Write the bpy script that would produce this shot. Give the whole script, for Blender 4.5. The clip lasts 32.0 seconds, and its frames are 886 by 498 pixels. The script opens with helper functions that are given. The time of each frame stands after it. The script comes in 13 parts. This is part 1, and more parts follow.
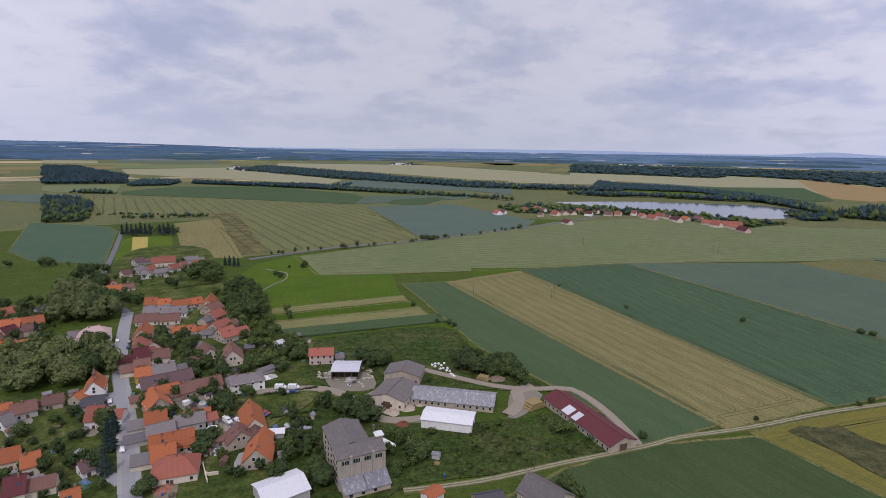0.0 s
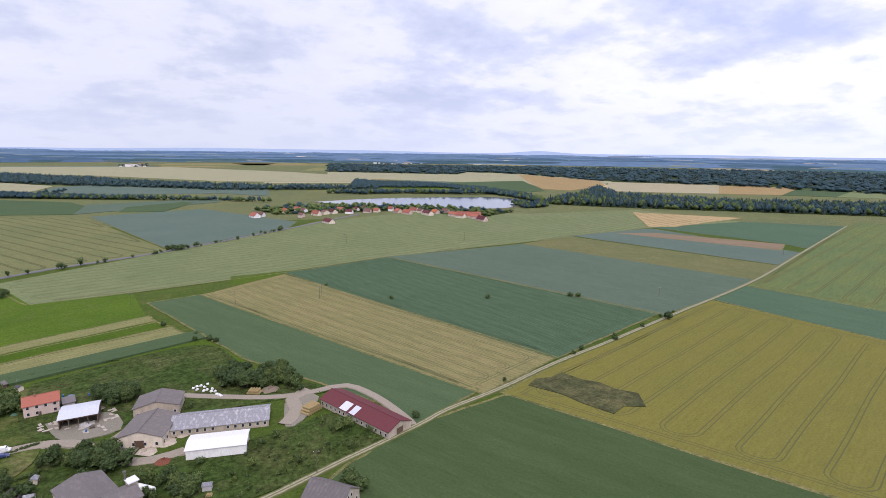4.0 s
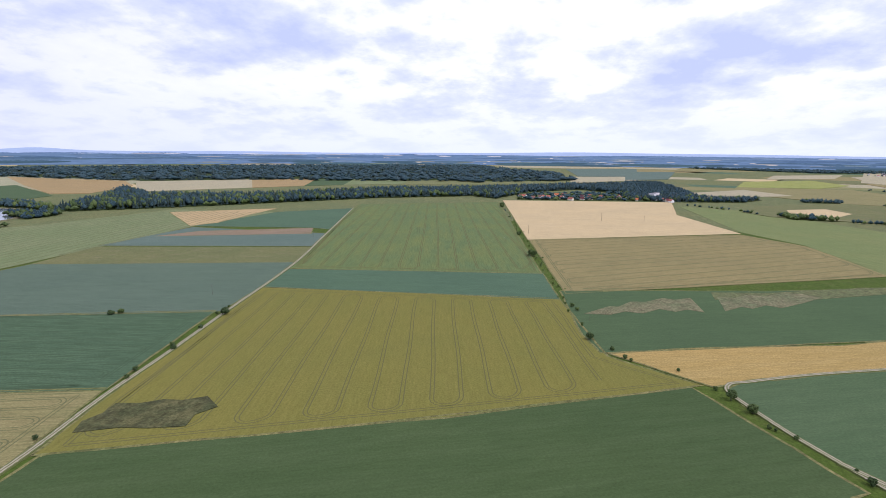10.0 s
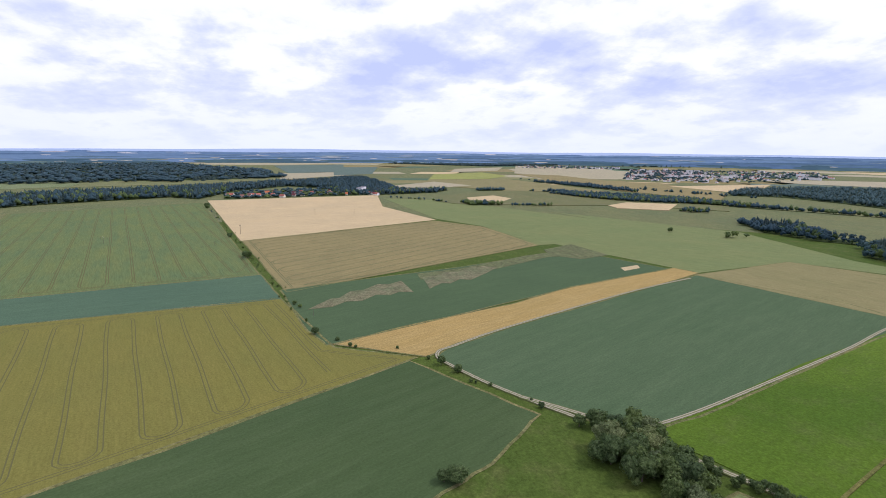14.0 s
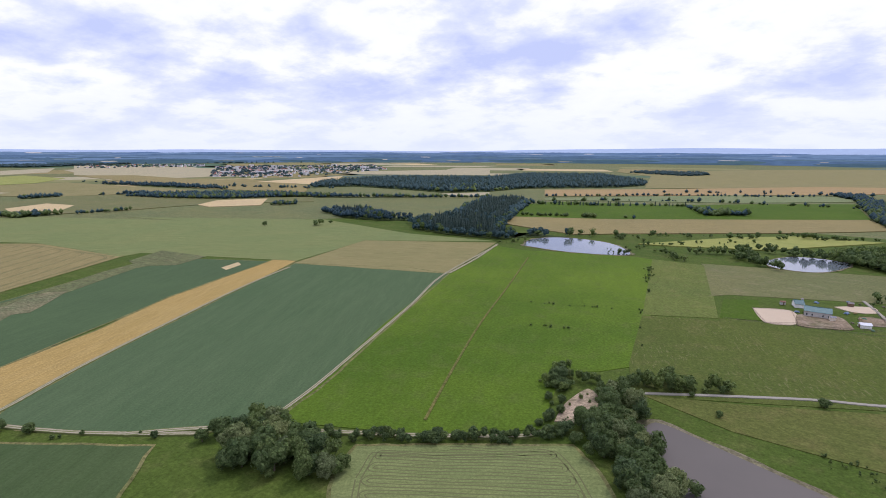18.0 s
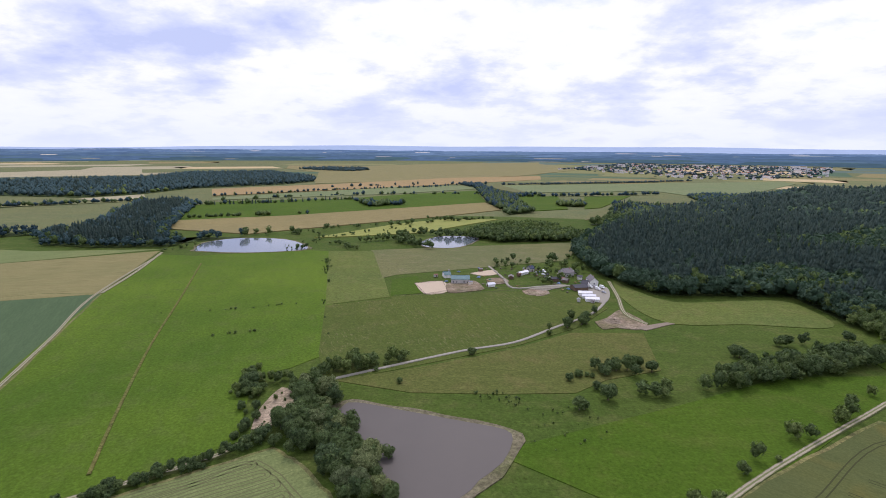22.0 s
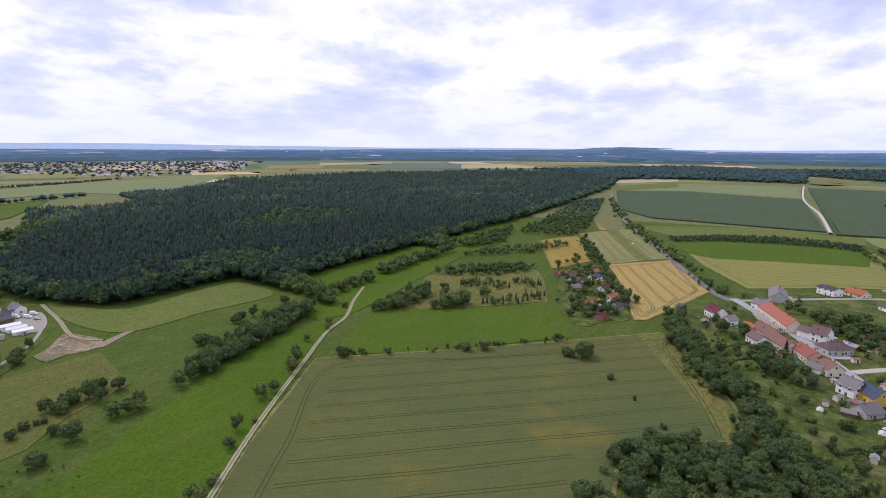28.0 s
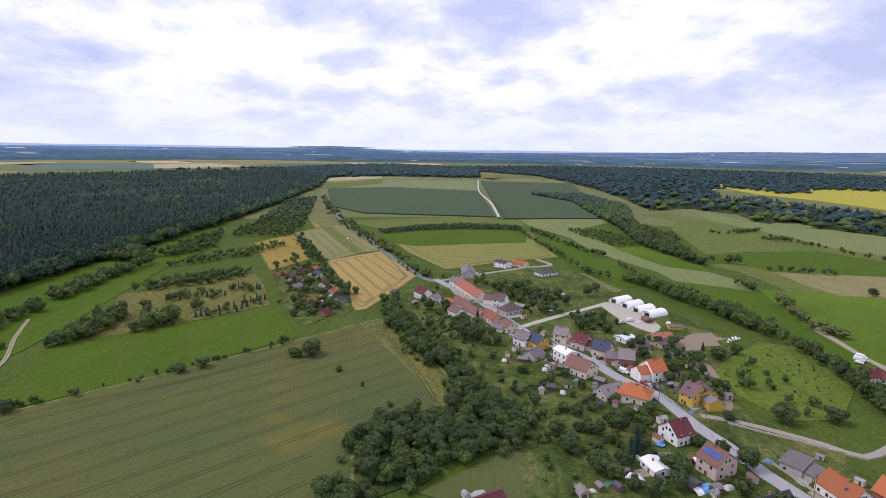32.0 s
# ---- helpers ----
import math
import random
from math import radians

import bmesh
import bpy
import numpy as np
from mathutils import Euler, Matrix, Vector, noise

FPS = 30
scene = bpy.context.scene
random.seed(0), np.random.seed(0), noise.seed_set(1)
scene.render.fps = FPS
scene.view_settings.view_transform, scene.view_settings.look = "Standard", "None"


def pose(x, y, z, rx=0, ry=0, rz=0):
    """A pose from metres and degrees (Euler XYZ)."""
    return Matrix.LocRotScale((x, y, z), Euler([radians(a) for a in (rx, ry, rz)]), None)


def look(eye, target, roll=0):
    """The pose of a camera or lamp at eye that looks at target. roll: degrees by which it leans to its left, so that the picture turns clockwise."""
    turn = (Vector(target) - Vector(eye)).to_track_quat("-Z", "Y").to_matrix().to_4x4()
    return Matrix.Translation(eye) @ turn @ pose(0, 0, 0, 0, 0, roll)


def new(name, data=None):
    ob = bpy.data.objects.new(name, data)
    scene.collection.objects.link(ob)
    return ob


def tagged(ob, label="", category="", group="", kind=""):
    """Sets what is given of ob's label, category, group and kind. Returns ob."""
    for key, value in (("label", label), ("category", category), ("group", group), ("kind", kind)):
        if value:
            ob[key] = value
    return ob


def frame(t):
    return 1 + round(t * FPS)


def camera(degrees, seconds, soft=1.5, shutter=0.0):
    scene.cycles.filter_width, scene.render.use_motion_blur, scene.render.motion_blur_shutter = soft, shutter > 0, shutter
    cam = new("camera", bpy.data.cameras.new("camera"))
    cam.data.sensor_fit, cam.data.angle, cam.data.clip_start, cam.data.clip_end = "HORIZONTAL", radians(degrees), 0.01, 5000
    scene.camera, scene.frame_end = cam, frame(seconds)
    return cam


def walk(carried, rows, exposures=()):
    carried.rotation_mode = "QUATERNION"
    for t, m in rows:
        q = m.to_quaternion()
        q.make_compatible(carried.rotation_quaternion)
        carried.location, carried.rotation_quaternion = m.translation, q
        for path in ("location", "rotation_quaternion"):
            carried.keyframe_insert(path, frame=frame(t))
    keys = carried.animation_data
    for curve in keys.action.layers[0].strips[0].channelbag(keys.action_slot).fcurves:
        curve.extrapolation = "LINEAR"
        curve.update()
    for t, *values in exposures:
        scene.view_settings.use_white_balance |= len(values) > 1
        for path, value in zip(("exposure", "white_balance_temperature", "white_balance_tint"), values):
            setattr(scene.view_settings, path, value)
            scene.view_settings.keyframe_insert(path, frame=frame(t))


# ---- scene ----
cam = camera(80.36, 32.0, soft=0.7)
EYE = (0.0, 0.0, 115.0)
PATH = [
    (0.0, 79.18, -0.74, 0.00),
    (0.5, 79.22, -0.71, -2.82),
    (1.0, 79.27, -0.62, -6.43),
    (1.5, 79.29, -0.64, -9.38),
    (2.0, 79.31, -0.64, -12.88),
    (2.5, 79.34, -0.62, -16.15),
    (4.5, 79.46, -0.67, -29.91),
    (5.0, 79.50, -0.66, -34.65),
    (5.5, 79.52, -0.67, -39.42),
    (6.0, 79.53, -0.60, -44.74),
    (6.5, 79.54, -0.60, -49.23),
    (7.0, 79.54, -0.56, -53.45),
    (7.5, 79.56, -0.56, -56.25),
    (8.0, 79.53, -0.52, -59.19),
    (8.5, 79.50, -0.50, -62.11),
    (9.0, 79.50, -0.50, -65.86),
    (9.5, 79.53, -0.49, -69.53),
    (10.0, 79.51, -0.45, -73.34),
    (10.5, 79.48, -0.54, -76.78),
    (11.0, 79.46, -0.49, -80.84),
    (11.5, 79.43, -0.49, -85.56),
    (12.0, 79.41, -0.51, -89.29),
    (12.5, 79.39, -0.52, -92.36),
    (13.0, 79.34, -0.48, -95.93),
    (13.5, 79.36, -0.51, -99.88),
    (15.5, 79.36, -0.47, -118.10),
    (16.0, 79.34, -0.36, -123.58),
    (16.5, 79.30, -0.24, -129.32),
    (17.0, 79.28, -0.25, -135.23),
    (17.5, 79.30, -0.12, -141.16),
    (18.0, 79.26, -0.17, -146.62),
    (18.5, 79.23, -0.23, -151.66),
    (19.0, 79.17, -0.20, -156.38),
    (19.5, 79.11, -0.13, -160.32),
    (20.0, 79.13, -0.14, -164.32),
    (20.5, 79.09, -0.22, -168.28),
    (21.0, 79.09, -0.33, -172.91),
    (21.5, 79.08, -0.39, -177.54),
    (22.0, 79.10, -0.43, -181.26),
    (22.5, 79.10, -0.46, -185.28),
    (23.0, 79.08, -0.47, -189.74),
    (23.5, 79.08, -0.52, -193.58),
    (24.0, 79.08, -0.57, -198.42),
    (24.5, 79.08, -0.53, -203.78),
    (25.0, 79.06, -0.48, -210.27),
    (25.5, 79.05, -0.29, -216.03),
    (26.0, 79.03, -0.31, -221.76),
    (26.5, 79.05, -0.34, -226.96),
    (28.5, 79.09, -0.38, -241.61),
    (29.0, 79.10, -0.47, -245.81),
    (29.5, 79.13, -0.51, -249.05),
    (30.0, 79.17, -0.59, -253.09),
    (30.5, 79.20, -0.73, -257.32),
    (31.0, 79.22, -0.78, -261.28),
    (31.5, 79.23, -0.91, -264.58),
    (32.0, 79.25, -0.85, -268.39),
]
walk(cam, [(t, pose(*EYE, rx, ry, rz)) for t, rx, ry, rz in PATH],
     exposures=[(0.0, -0.46, 6100, 22), (0.5, -0.18, 6100, 22), (1.2, 0.05, 6100, 22), (2.2, 0.1, 6100, 22), (6.0, 0.1, 6050, 22), (9.0, 0.08, 5920, 22), (12.0, 0.04, 5900, 22), (18.0, 0.0, 5950, 22), (24.0, 0.0, 6060, 22), (32.0, 0.0, 6100, 22)])

# ---- daylight ----
SUN_AZ, SUN_EL = 188.0, 52.0      # the sun stands behind thin cloud to the south
world = bpy.data.worlds.new("sky")
scene.world = world
world.use_nodes = True
wt = world.node_tree
wt.nodes.clear()


def node(tree, kind, **values):
    n = tree.nodes.new(kind)
    for key, value in values.items():
        if key in n.inputs:
            n.inputs[key].default_value = value
    return n


def math_node(tree, op, a, b=None, clamp=False):
    n = tree.nodes.new("ShaderNodeMath")
    n.operation, n.use_clamp = op, clamp
    for i, v in enumerate((a, b)):
        if v is None:
            continue
        if isinstance(v, (int, float)):
            n.inputs[i].default_value = v
        else:
            tree.links.new(v, n.inputs[i])
    return n.outputs[0]


def ramp(tree, fac, stops):
    n = tree.nodes.new("ShaderNodeValToRGB")
    while len(n.color_ramp.elements) < len(stops):
        n.color_ramp.elements.new(0.5)
    for e, (p, c) in zip(n.color_ramp.elements, stops):
        e.position, e.color = p, (*c, 1) if len(c) == 3 else c
    tree.links.new(fac, n.inputs[0])
    return n.outputs[0]


def mix(tree, fac, a, b, blend="MIX"):
    n = tree.nodes.new("ShaderNodeMix")
    n.data_type, n.blend_type = "RGBA", blend
    for i, v in ((0, fac), (6, a), (7, b)):
        if isinstance(v, (int, float)):
            n.inputs[i].default_value = v
        elif isinstance(v, tuple):
            n.inputs[i].default_value = (*v, 1)
        else:
            tree.links.new(v, n.inputs[i])
    return n.outputs[2]


def noise_tex(tree, vec, scale, detail=4, rough=0.55):
    n = node(tree, "ShaderNodeTexNoise", Scale=scale, Detail=detail, Roughness=rough)
    if vec is not None:
        tree.links.new(vec, n.inputs["Vector"])
    return n.outputs["Fac"]


sky = wt.nodes.new("ShaderNodeTexSky")
sky.sky_type, sky.sun_disc = "NISHITA", False
sky.sun_elevation, sky.sun_rotation = radians(SUN_EL), radians(SUN_AZ)
sky.air_density, sky.dust_density = 1.0, 1.5
coord = wt.nodes.new("ShaderNodeTexCoord")
sep = wt.nodes.new("ShaderNodeSeparateXYZ")
wt.links.new(coord.outputs["Generated"], sep.inputs[0])
up = math_node(wt, "MAXIMUM", sep.outputs[2], 0.0)
lift = math_node(wt, "ADD", up, 0.27)
comb = wt.nodes.new("ShaderNodeCombineXYZ")
wt.links.new(math_node(wt, "DIVIDE", sep.outputs[0], lift), comb.inputs[0])
wt.links.new(math_node(wt, "DIVIDE", sep.outputs[1], lift), comb.inputs[1])
big = noise_tex(wt, comb.outputs[0], 1.25, 8, 0.55)
puff = noise_tex(wt, comb.outputs[0], 4.2, 7, 0.6)
body = math_node(wt, "ADD", math_node(wt, "MULTIPLY", big, 0.72), math_node(wt, "MULTIPLY", puff, 0.28))
cover = ramp(wt, body, [(0.33, (0, 0, 0)), (0.43, (1, 1, 1))])
shade = ramp(wt, body, [(0.40, (11.9, 12.1, 12.9)), (0.487, (10.9, 11.2, 12.2)), (0.535, (8.5, 9.15, 11.0)), (0.61, (6.4, 7.25, 9.6))])
thin = mix(wt, 0.55, sky.outputs[0], (9.0, 10.0, 12.0))
clouds = mix(wt, cover, thin, shade)
haze = math_node(wt, "SUBTRACT", 1.0, math_node(wt, "MULTIPLY", up, 8.0), True)
clouds = mix(wt, math_node(wt, "MULTIPLY", haze, 0.8), clouds, (9.2, 9.9, 11.5))
away = math_node(wt, "MULTIPLY", sep.outputs[1], 1.0, True)      # the sky opposite the sun is duller
clouds = mix(wt, math_node(wt, "MULTIPLY", math_node(wt, "POWER", away, 3.0), 0.5), clouds, (5.4, 6.0, 6.1))
back = node(wt, "ShaderNodeBackground", Strength=0.09)
zenith = math_node(wt, "ADD", math_node(wt, "MULTIPLY", math_node(wt, "MAXIMUM", math_node(wt, "SUBTRACT", up, 0.36), 0.0), 0.45), 1.0)
bright = wt.nodes.new("ShaderNodeVectorMath")      # an overcast sky is brightest overhead
bright.operation = "SCALE"
wt.links.new(clouds, bright.inputs[0])
wt.links.new(zenith, bright.inputs["Scale"])
wt.links.new(bright.outputs[0], back.inputs["Color"])
wt.links.new(back.outputs[0], wt.nodes.new("ShaderNodeOutputWorld").inputs[0])

sun_data = bpy.data.lights.new("sun", "SUN")
sun_data.energy, sun_data.angle, sun_data.color = 1.85, radians(7), (1.0, 0.95, 0.88)
sun = new("sun", sun_data)
a, e = radians(SUN_AZ), radians(SUN_EL)
sun.matrix_world = look((math.sin(a) * math.cos(e) * 900, math.cos(a) * math.cos(e) * 900, math.sin(e) * 900), (0, 0, 0))


# ---- materials ----
def material(name, rough=0.9, spec=0.2, metal=0.0):
    m = bpy.data.materials.new(name)
    m.use_nodes = True
    b = m.node_tree.nodes["Principled BSDF"]
    b.inputs["Roughness"].default_value, b.inputs["Metallic"].default_value = rough, metal
    b.inputs["Specular IOR Level"].default_value = spec
    return m, m.node_tree, b


def bump(tree, b, height, strength=0.4, distance=0.1):
    n = node(tree, "ShaderNodeBump", Strength=strength, Distance=distance)
    tree.links.new(height, n.inputs["Height"])
    tree.links.new(n.outputs[0], b.inputs["Normal"])


def stretched(tree, out, sx, sy, sz=1.0):
    n = tree.nodes.new("ShaderNodeMapping")
    n.inputs["Scale"].default_value = (sx, sy, sz)
    tree.links.new(out, n.inputs["Vector"])
    return n.outputs[0]


def crop(name, c1, c2, c3, rows=0.5, patch=0.012, mottle=0.5, ripe=None):
    """A crop seen from above: drill rows along u, broad patches of growth, fine speckle."""
    m, t, b = material(name, 0.95, 0.05)
    uv = t.nodes.new("ShaderNodeUVMap").outputs[0]
    broad = noise_tex(t, uv, patch, 5, 0.6)
    mid = noise_tex(t, stretched(t, uv, 0.014, 0.11), 1.0, 4, 0.6)
    fine = noise_tex(t, stretched(t, uv, 0.05, 0.8), 1.0, 3, 0.7)
    speck = noise_tex(t, uv, 0.9, 3, 0.7)
    col = mix(t, ramp(t, broad, [(0.36, (0, 0, 0)), (0.64, (1, 1, 1))]), c1, c2)
    col = mix(t, math_node(t, "MULTIPLY", ramp(t, mid, [(0.42, (0, 0, 0)), (0.68, (1, 1, 1))]), mottle), col, c3)
    if ripe:      # patches that ripen early
        col = mix(t, math_node(t, "MULTIPLY", ramp(t, noise_tex(t, uv, 0.017, 3, 0.6), [(0.56, (0, 0, 0)), (0.68, (1, 1, 1))]), 0.75), col, ripe)
    dark = ramp(t, fine, [(0.3, (1 - 0.3 * rows,) * 3), (0.62, (1.06,) * 3)])
    col = mix(t, 1.0, col, dark, "MULTIPLY")
    col = mix(t, 1.0, col, ramp(t, speck, [(0.3, (0.84 if rows < 0.3 else 0.74,) * 3), (0.7, (1.14 if rows < 0.3 else 1.22,) * 3)]), "MULTIPLY")
    blot = noise_tex(t, stretched(t, uv, 0.12, 0.35), 1.0, 4, 0.75)
    col = mix(t, 1.0, col, ramp(t, blot, [(0.34, (0.94,) * 3), (0.66, (1.05,) * 3)]), "MULTIPLY")
    t.links.new(col, b.inputs["Base Color"])
    bump(t, b, speck, 0.6, 0.25)
    return m


def grassy(name, c1, c2, c3, patch=0.01, flecks=None, even=1.0):
    m, t, b = material(name, 0.95, 0.05)
    uv = t.nodes.new("ShaderNodeUVMap").outputs[0]
    broad = noise_tex(t, uv, patch, 6, 0.62)
    mid = noise_tex(t, uv, 0.06, 5, 0.65)
    fine = noise_tex(t, uv, 0.7, 4, 0.7)
    streak = noise_tex(t, stretched(t, uv, 0.02, 0.16), 1.0, 3, 0.6)
    col = mix(t, ramp(t, broad, [(0.38, (0, 0, 0)), (0.62, (1, 1, 1))]), c1, c2)
    col = mix(t, math_node(t, "MULTIPLY", ramp(t, mid, [(0.5, (0, 0, 0)), (0.72, (1, 1, 1))]), 0.75), col, c3)
    col = mix(t, 1.0, col, ramp(t, streak, [(0.3, (1 - 0.14 * even,) * 3), (0.7, (1 + 0.1 * even,) * 3)]), "MULTIPLY")
    tuft = noise_tex(t, uv, 0.28, 5, 0.75)
    col = mix(t, 1.0, col, ramp(t, tuft, [(0.34, (1 - 0.38 * even,) * 3), (0.66, (1 + 0.26 * even,) * 3)]), "MULTIPLY")
    col = mix(t, 1.0, col, ramp(t, fine, [(0.3, (1 - 0.24 - 0.16 * even,) * 3), (0.7, (1.2 + 0.14 * even,) * 3)]), "MULTIPLY")
    if flecks:      # cut hay left lying in broken rows
        rows_ = ramp(t, noise_tex(t, stretched(t, uv, 0.14, 0.6), 1.0, 4, 0.75), [(0.55, (0, 0, 0)), (0.64, (1, 1, 1))])
        zone = ramp(t, noise_tex(t, uv, 0.014, 3, 0.6), [(0.44, (0, 0, 0)), (0.56, (1, 1, 1))])
        col = mix(t, math_node(t, "MULTIPLY", math_node(t, "MULTIPLY", rows_, zone), 0.7), col, flecks)
    t.links.new(col, b.inputs["Base Color"])
    bump(t, b, fine, 0.7, 0.3)
    return m


# OLIVE_WHEAT, PALE_WHEAT, TAN_WHEAT, TAN, GREYGREEN and OLIVE have haze blue mixed in
MUSTARD = crop("mustard_wheat", (0.151, 0.137, 0.0315), (0.137, 0.131, 0.0315), (0.163, 0.141, 0.0371), 0.2, 0.012, 0.3)
OLIVE_WHEAT = crop("olive_wheat", (0.158, 0.163, 0.0655), (0.132, 0.149, 0.06), (0.179, 0.167, 0.071), 0.8)
YELLOWGREEN = crop("yellow_green_wheat", (0.2, 0.19, 0.052), (0.172, 0.178, 0.05), (0.225, 0.2, 0.062), 0.8)
OLIVE_WHEAT2 = crop("olive_green_wheat", (0.0699, 0.0868, 0.0306), (0.091, 0.0964, 0.0288), (0.0773, 0.0887, 0.0324), 0.25, 0.009, 0.4, (0.13, 0.109, 0.027))
PALE_WHEAT = crop("pale_wheat", (0.156, 0.189, 0.082), (0.179, 0.2, 0.0926), (0.133, 0.174, 0.0728), 1.2)
PALE_WHEAT2 = crop("pale_barley", (0.145, 0.174, 0.0633), (0.164, 0.182, 0.0667), (0.129, 0.162, 0.0552), 0.8)
PALE_STRIP = crop("pale_grain", (0.195, 0.19, 0.0765), (0.172, 0.176, 0.068), (0.223, 0.209, 0.085), 0.9)
TAN_GREEN = crop("tan_green_wheat", (0.21, 0.185, 0.0773), (0.18, 0.168, 0.0681), (0.24, 0.2, 0.0874), 0.9)
TAN_WHEAT = crop("tan_wheat", (0.23, 0.189, 0.0773), (0.202, 0.172, 0.072), (0.252, 0.2, 0.0879), 1.0)
GREEN_WHEAT = crop("green_wheat", (0.116, 0.149, 0.0517), (0.0978, 0.138, 0.0552), (0.156, 0.163, 0.0483), 0.8)
ORANGE_TAN = crop("ripe_barley", (0.294, 0.205, 0.0899), (0.262, 0.19, 0.0846), (0.313, 0.228, 0.116), 0.6)
ORANGE_WHEAT = crop("ripe_wheat", (0.32, 0.223, 0.0741), (0.291, 0.209, 0.0702), (0.339, 0.247, 0.0936), 0.6)
GOLD = crop("golden_barley", (0.275, 0.194, 0.045), (0.242, 0.179, 0.045), (0.198, 0.158, 0.0405), 0.9)
STRAW = crop("straw_stubble", (0.46, 0.35, 0.18), (0.41, 0.32, 0.17), (0.49, 0.38, 0.21), 0.6)
STUBBLE = crop("red_stubble", (0.38, 0.27, 0.13), (0.34, 0.25, 0.12), (0.40, 0.31, 0.16), 0.5)
TAN = crop("tan_stubble", (0.33, 0.288, 0.172), (0.3, 0.268, 0.161), (0.36, 0.319, 0.207), 0.7)
YELLOW = crop("yellow_grain", (0.40, 0.33, 0.08), (0.36, 0.30, 0.08), (0.42, 0.36, 0.13), 0.6)
RAPE = crop("yellow_bloom", (0.33, 0.29, 0.035), (0.28, 0.26, 0.045), (0.36, 0.32, 0.06), 0.5)
# yellow grain of the far fields, paled and blued by painted haze
HAZYGOLD = crop("pale_yellow_grain", (0.29, 0.273, 0.159), (0.255, 0.252, 0.146), (0.32, 0.294, 0.185), 0.5)
RAPE2 = crop("pale_bloom", (0.24, 0.25, 0.065), (0.20, 0.22, 0.06), (0.27, 0.27, 0.085), 0.6)
BROWN = crop("tilled_earth", (0.21, 0.15, 0.095), (0.18, 0.14, 0.085), (0.24, 0.18, 0.12), 0.5)
TEAL = crop("root_crop_teal", (0.0645, 0.108, 0.0624), (0.0728, 0.119, 0.0666), (0.0582, 0.0972, 0.0541), 0.25)
TEAL2 = crop("root_crop_blue", (0.0652, 0.0986, 0.045), (0.0583, 0.0935, 0.0411), (0.0835, 0.12, 0.0558), 0.2, 0.006, 0.4)
DARKGREEN = crop("root_crop_dark", (0.0582, 0.0907, 0.0402), (0.0641, 0.0994, 0.0429), (0.0524, 0.0821, 0.0358), 0.25)
DARKGREEN2 = crop("root_crop_rows", (0.0645, 0.106, 0.0562), (0.0728, 0.116, 0.0603), (0.0541, 0.0929, 0.0478), 0.9)
DARKGREEN3 = crop("root_crop_near", (0.0463, 0.0731, 0.0266), (0.0534, 0.0804, 0.0285), (0.0769, 0.105, 0.0439), 0.25, 0.007, 0.3)
GREYGREEN = crop("grey_green_crop", (0.0936, 0.13, 0.0991), (0.104, 0.139, 0.106), (0.0811, 0.116, 0.0873), 0.4)
GREYGREEN2 = crop("grey_green_barley", (0.0853, 0.119, 0.0805), (0.0936, 0.128, 0.0851), (0.0759, 0.11, 0.0713), 0.4)
ORCHARD = crop("orchard_rows", (0.072, 0.10, 0.052), (0.062, 0.09, 0.047), (0.05, 0.075, 0.038), 1.2)
MEADOW = grassy("meadow_grass", (0.052, 0.092, 0.009), (0.068, 0.106, 0.011), (0.078, 0.104, 0.02), 0.006, even=0.35)
PADDOCK = grassy("churned_earth", (0.25, 0.185, 0.13), (0.15, 0.13, 0.07), (0.34, 0.28, 0.21), 0.05)
WEEDY = grassy("weedy_crop", (0.11, 0.095, 0.04), (0.17, 0.16, 0.066), (0.055, 0.055, 0.03), 0.05)
GOLDGRASS = grassy("yellow_grass", (0.135, 0.125, 0.036), (0.10, 0.115, 0.03), (0.165, 0.145, 0.05), 0.03)
FARGROUND = grassy("mixed_grass", (0.143, 0.151, 0.060), (0.118, 0.137, 0.058), (0.179, 0.163, 0.072))
SANDBANK = grassy("sandy_slope", (0.36, 0.28, 0.19), (0.27, 0.215, 0.14), (0.13, 0.135, 0.055), 0.08)
TUSSOCK = grassy("tussock_grass", (0.0897, 0.129, 0.019), (0.114, 0.14, 0.0247), (0.0741, 0.106, 0.0162), 0.02, even=0.7)
VALLEY = grassy("lush_grass", (0.0504, 0.0929, 0.00816), (0.062, 0.105, 0.00976), (0.0775, 0.102, 0.0163), even=0.4)
PASTURE = grassy("hay_pasture", (0.0757, 0.0963, 0.0189), (0.0688, 0.0912, 0.0189), (0.101, 0.103, 0.031), 0.01, (0.146, 0.138, 0.0602), 0.45)
# fresh bright grass, with sunshine on the meadow also put into the colour
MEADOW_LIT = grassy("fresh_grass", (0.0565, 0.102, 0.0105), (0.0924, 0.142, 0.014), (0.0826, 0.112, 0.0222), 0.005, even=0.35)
OLIVE = grassy("dry_grass", (0.14, 0.139, 0.0552), (0.118, 0.128, 0.0506), (0.175, 0.157, 0.0805), even=0.5)
OLIVE2 = grassy("pasture_grass", (0.108, 0.13, 0.03), (0.095, 0.122, 0.03), (0.148, 0.145, 0.048), even=0.5)
GROUND = grassy("rough_grass", (0.054, 0.086, 0.014), (0.067, 0.096, 0.017), (0.097, 0.106, 0.03), even=0.6)
OLIVE3 = grassy("brown_pasture", (0.085, 0.10, 0.024), (0.10, 0.106, 0.028), (0.125, 0.112, 0.038), even=0.5)
GARDEN = grassy("garden_plots", (0.044, 0.066, 0.016), (0.092, 0.117, 0.026), (0.145, 0.125, 0.06), 0.06, even=1.0)
ROUGH = grassy("rough_weeds", (0.0408, 0.0686, 0.0145), (0.0598, 0.078, 0.021), (0.0881, 0.092, 0.0355), 0.03, even=1.5)
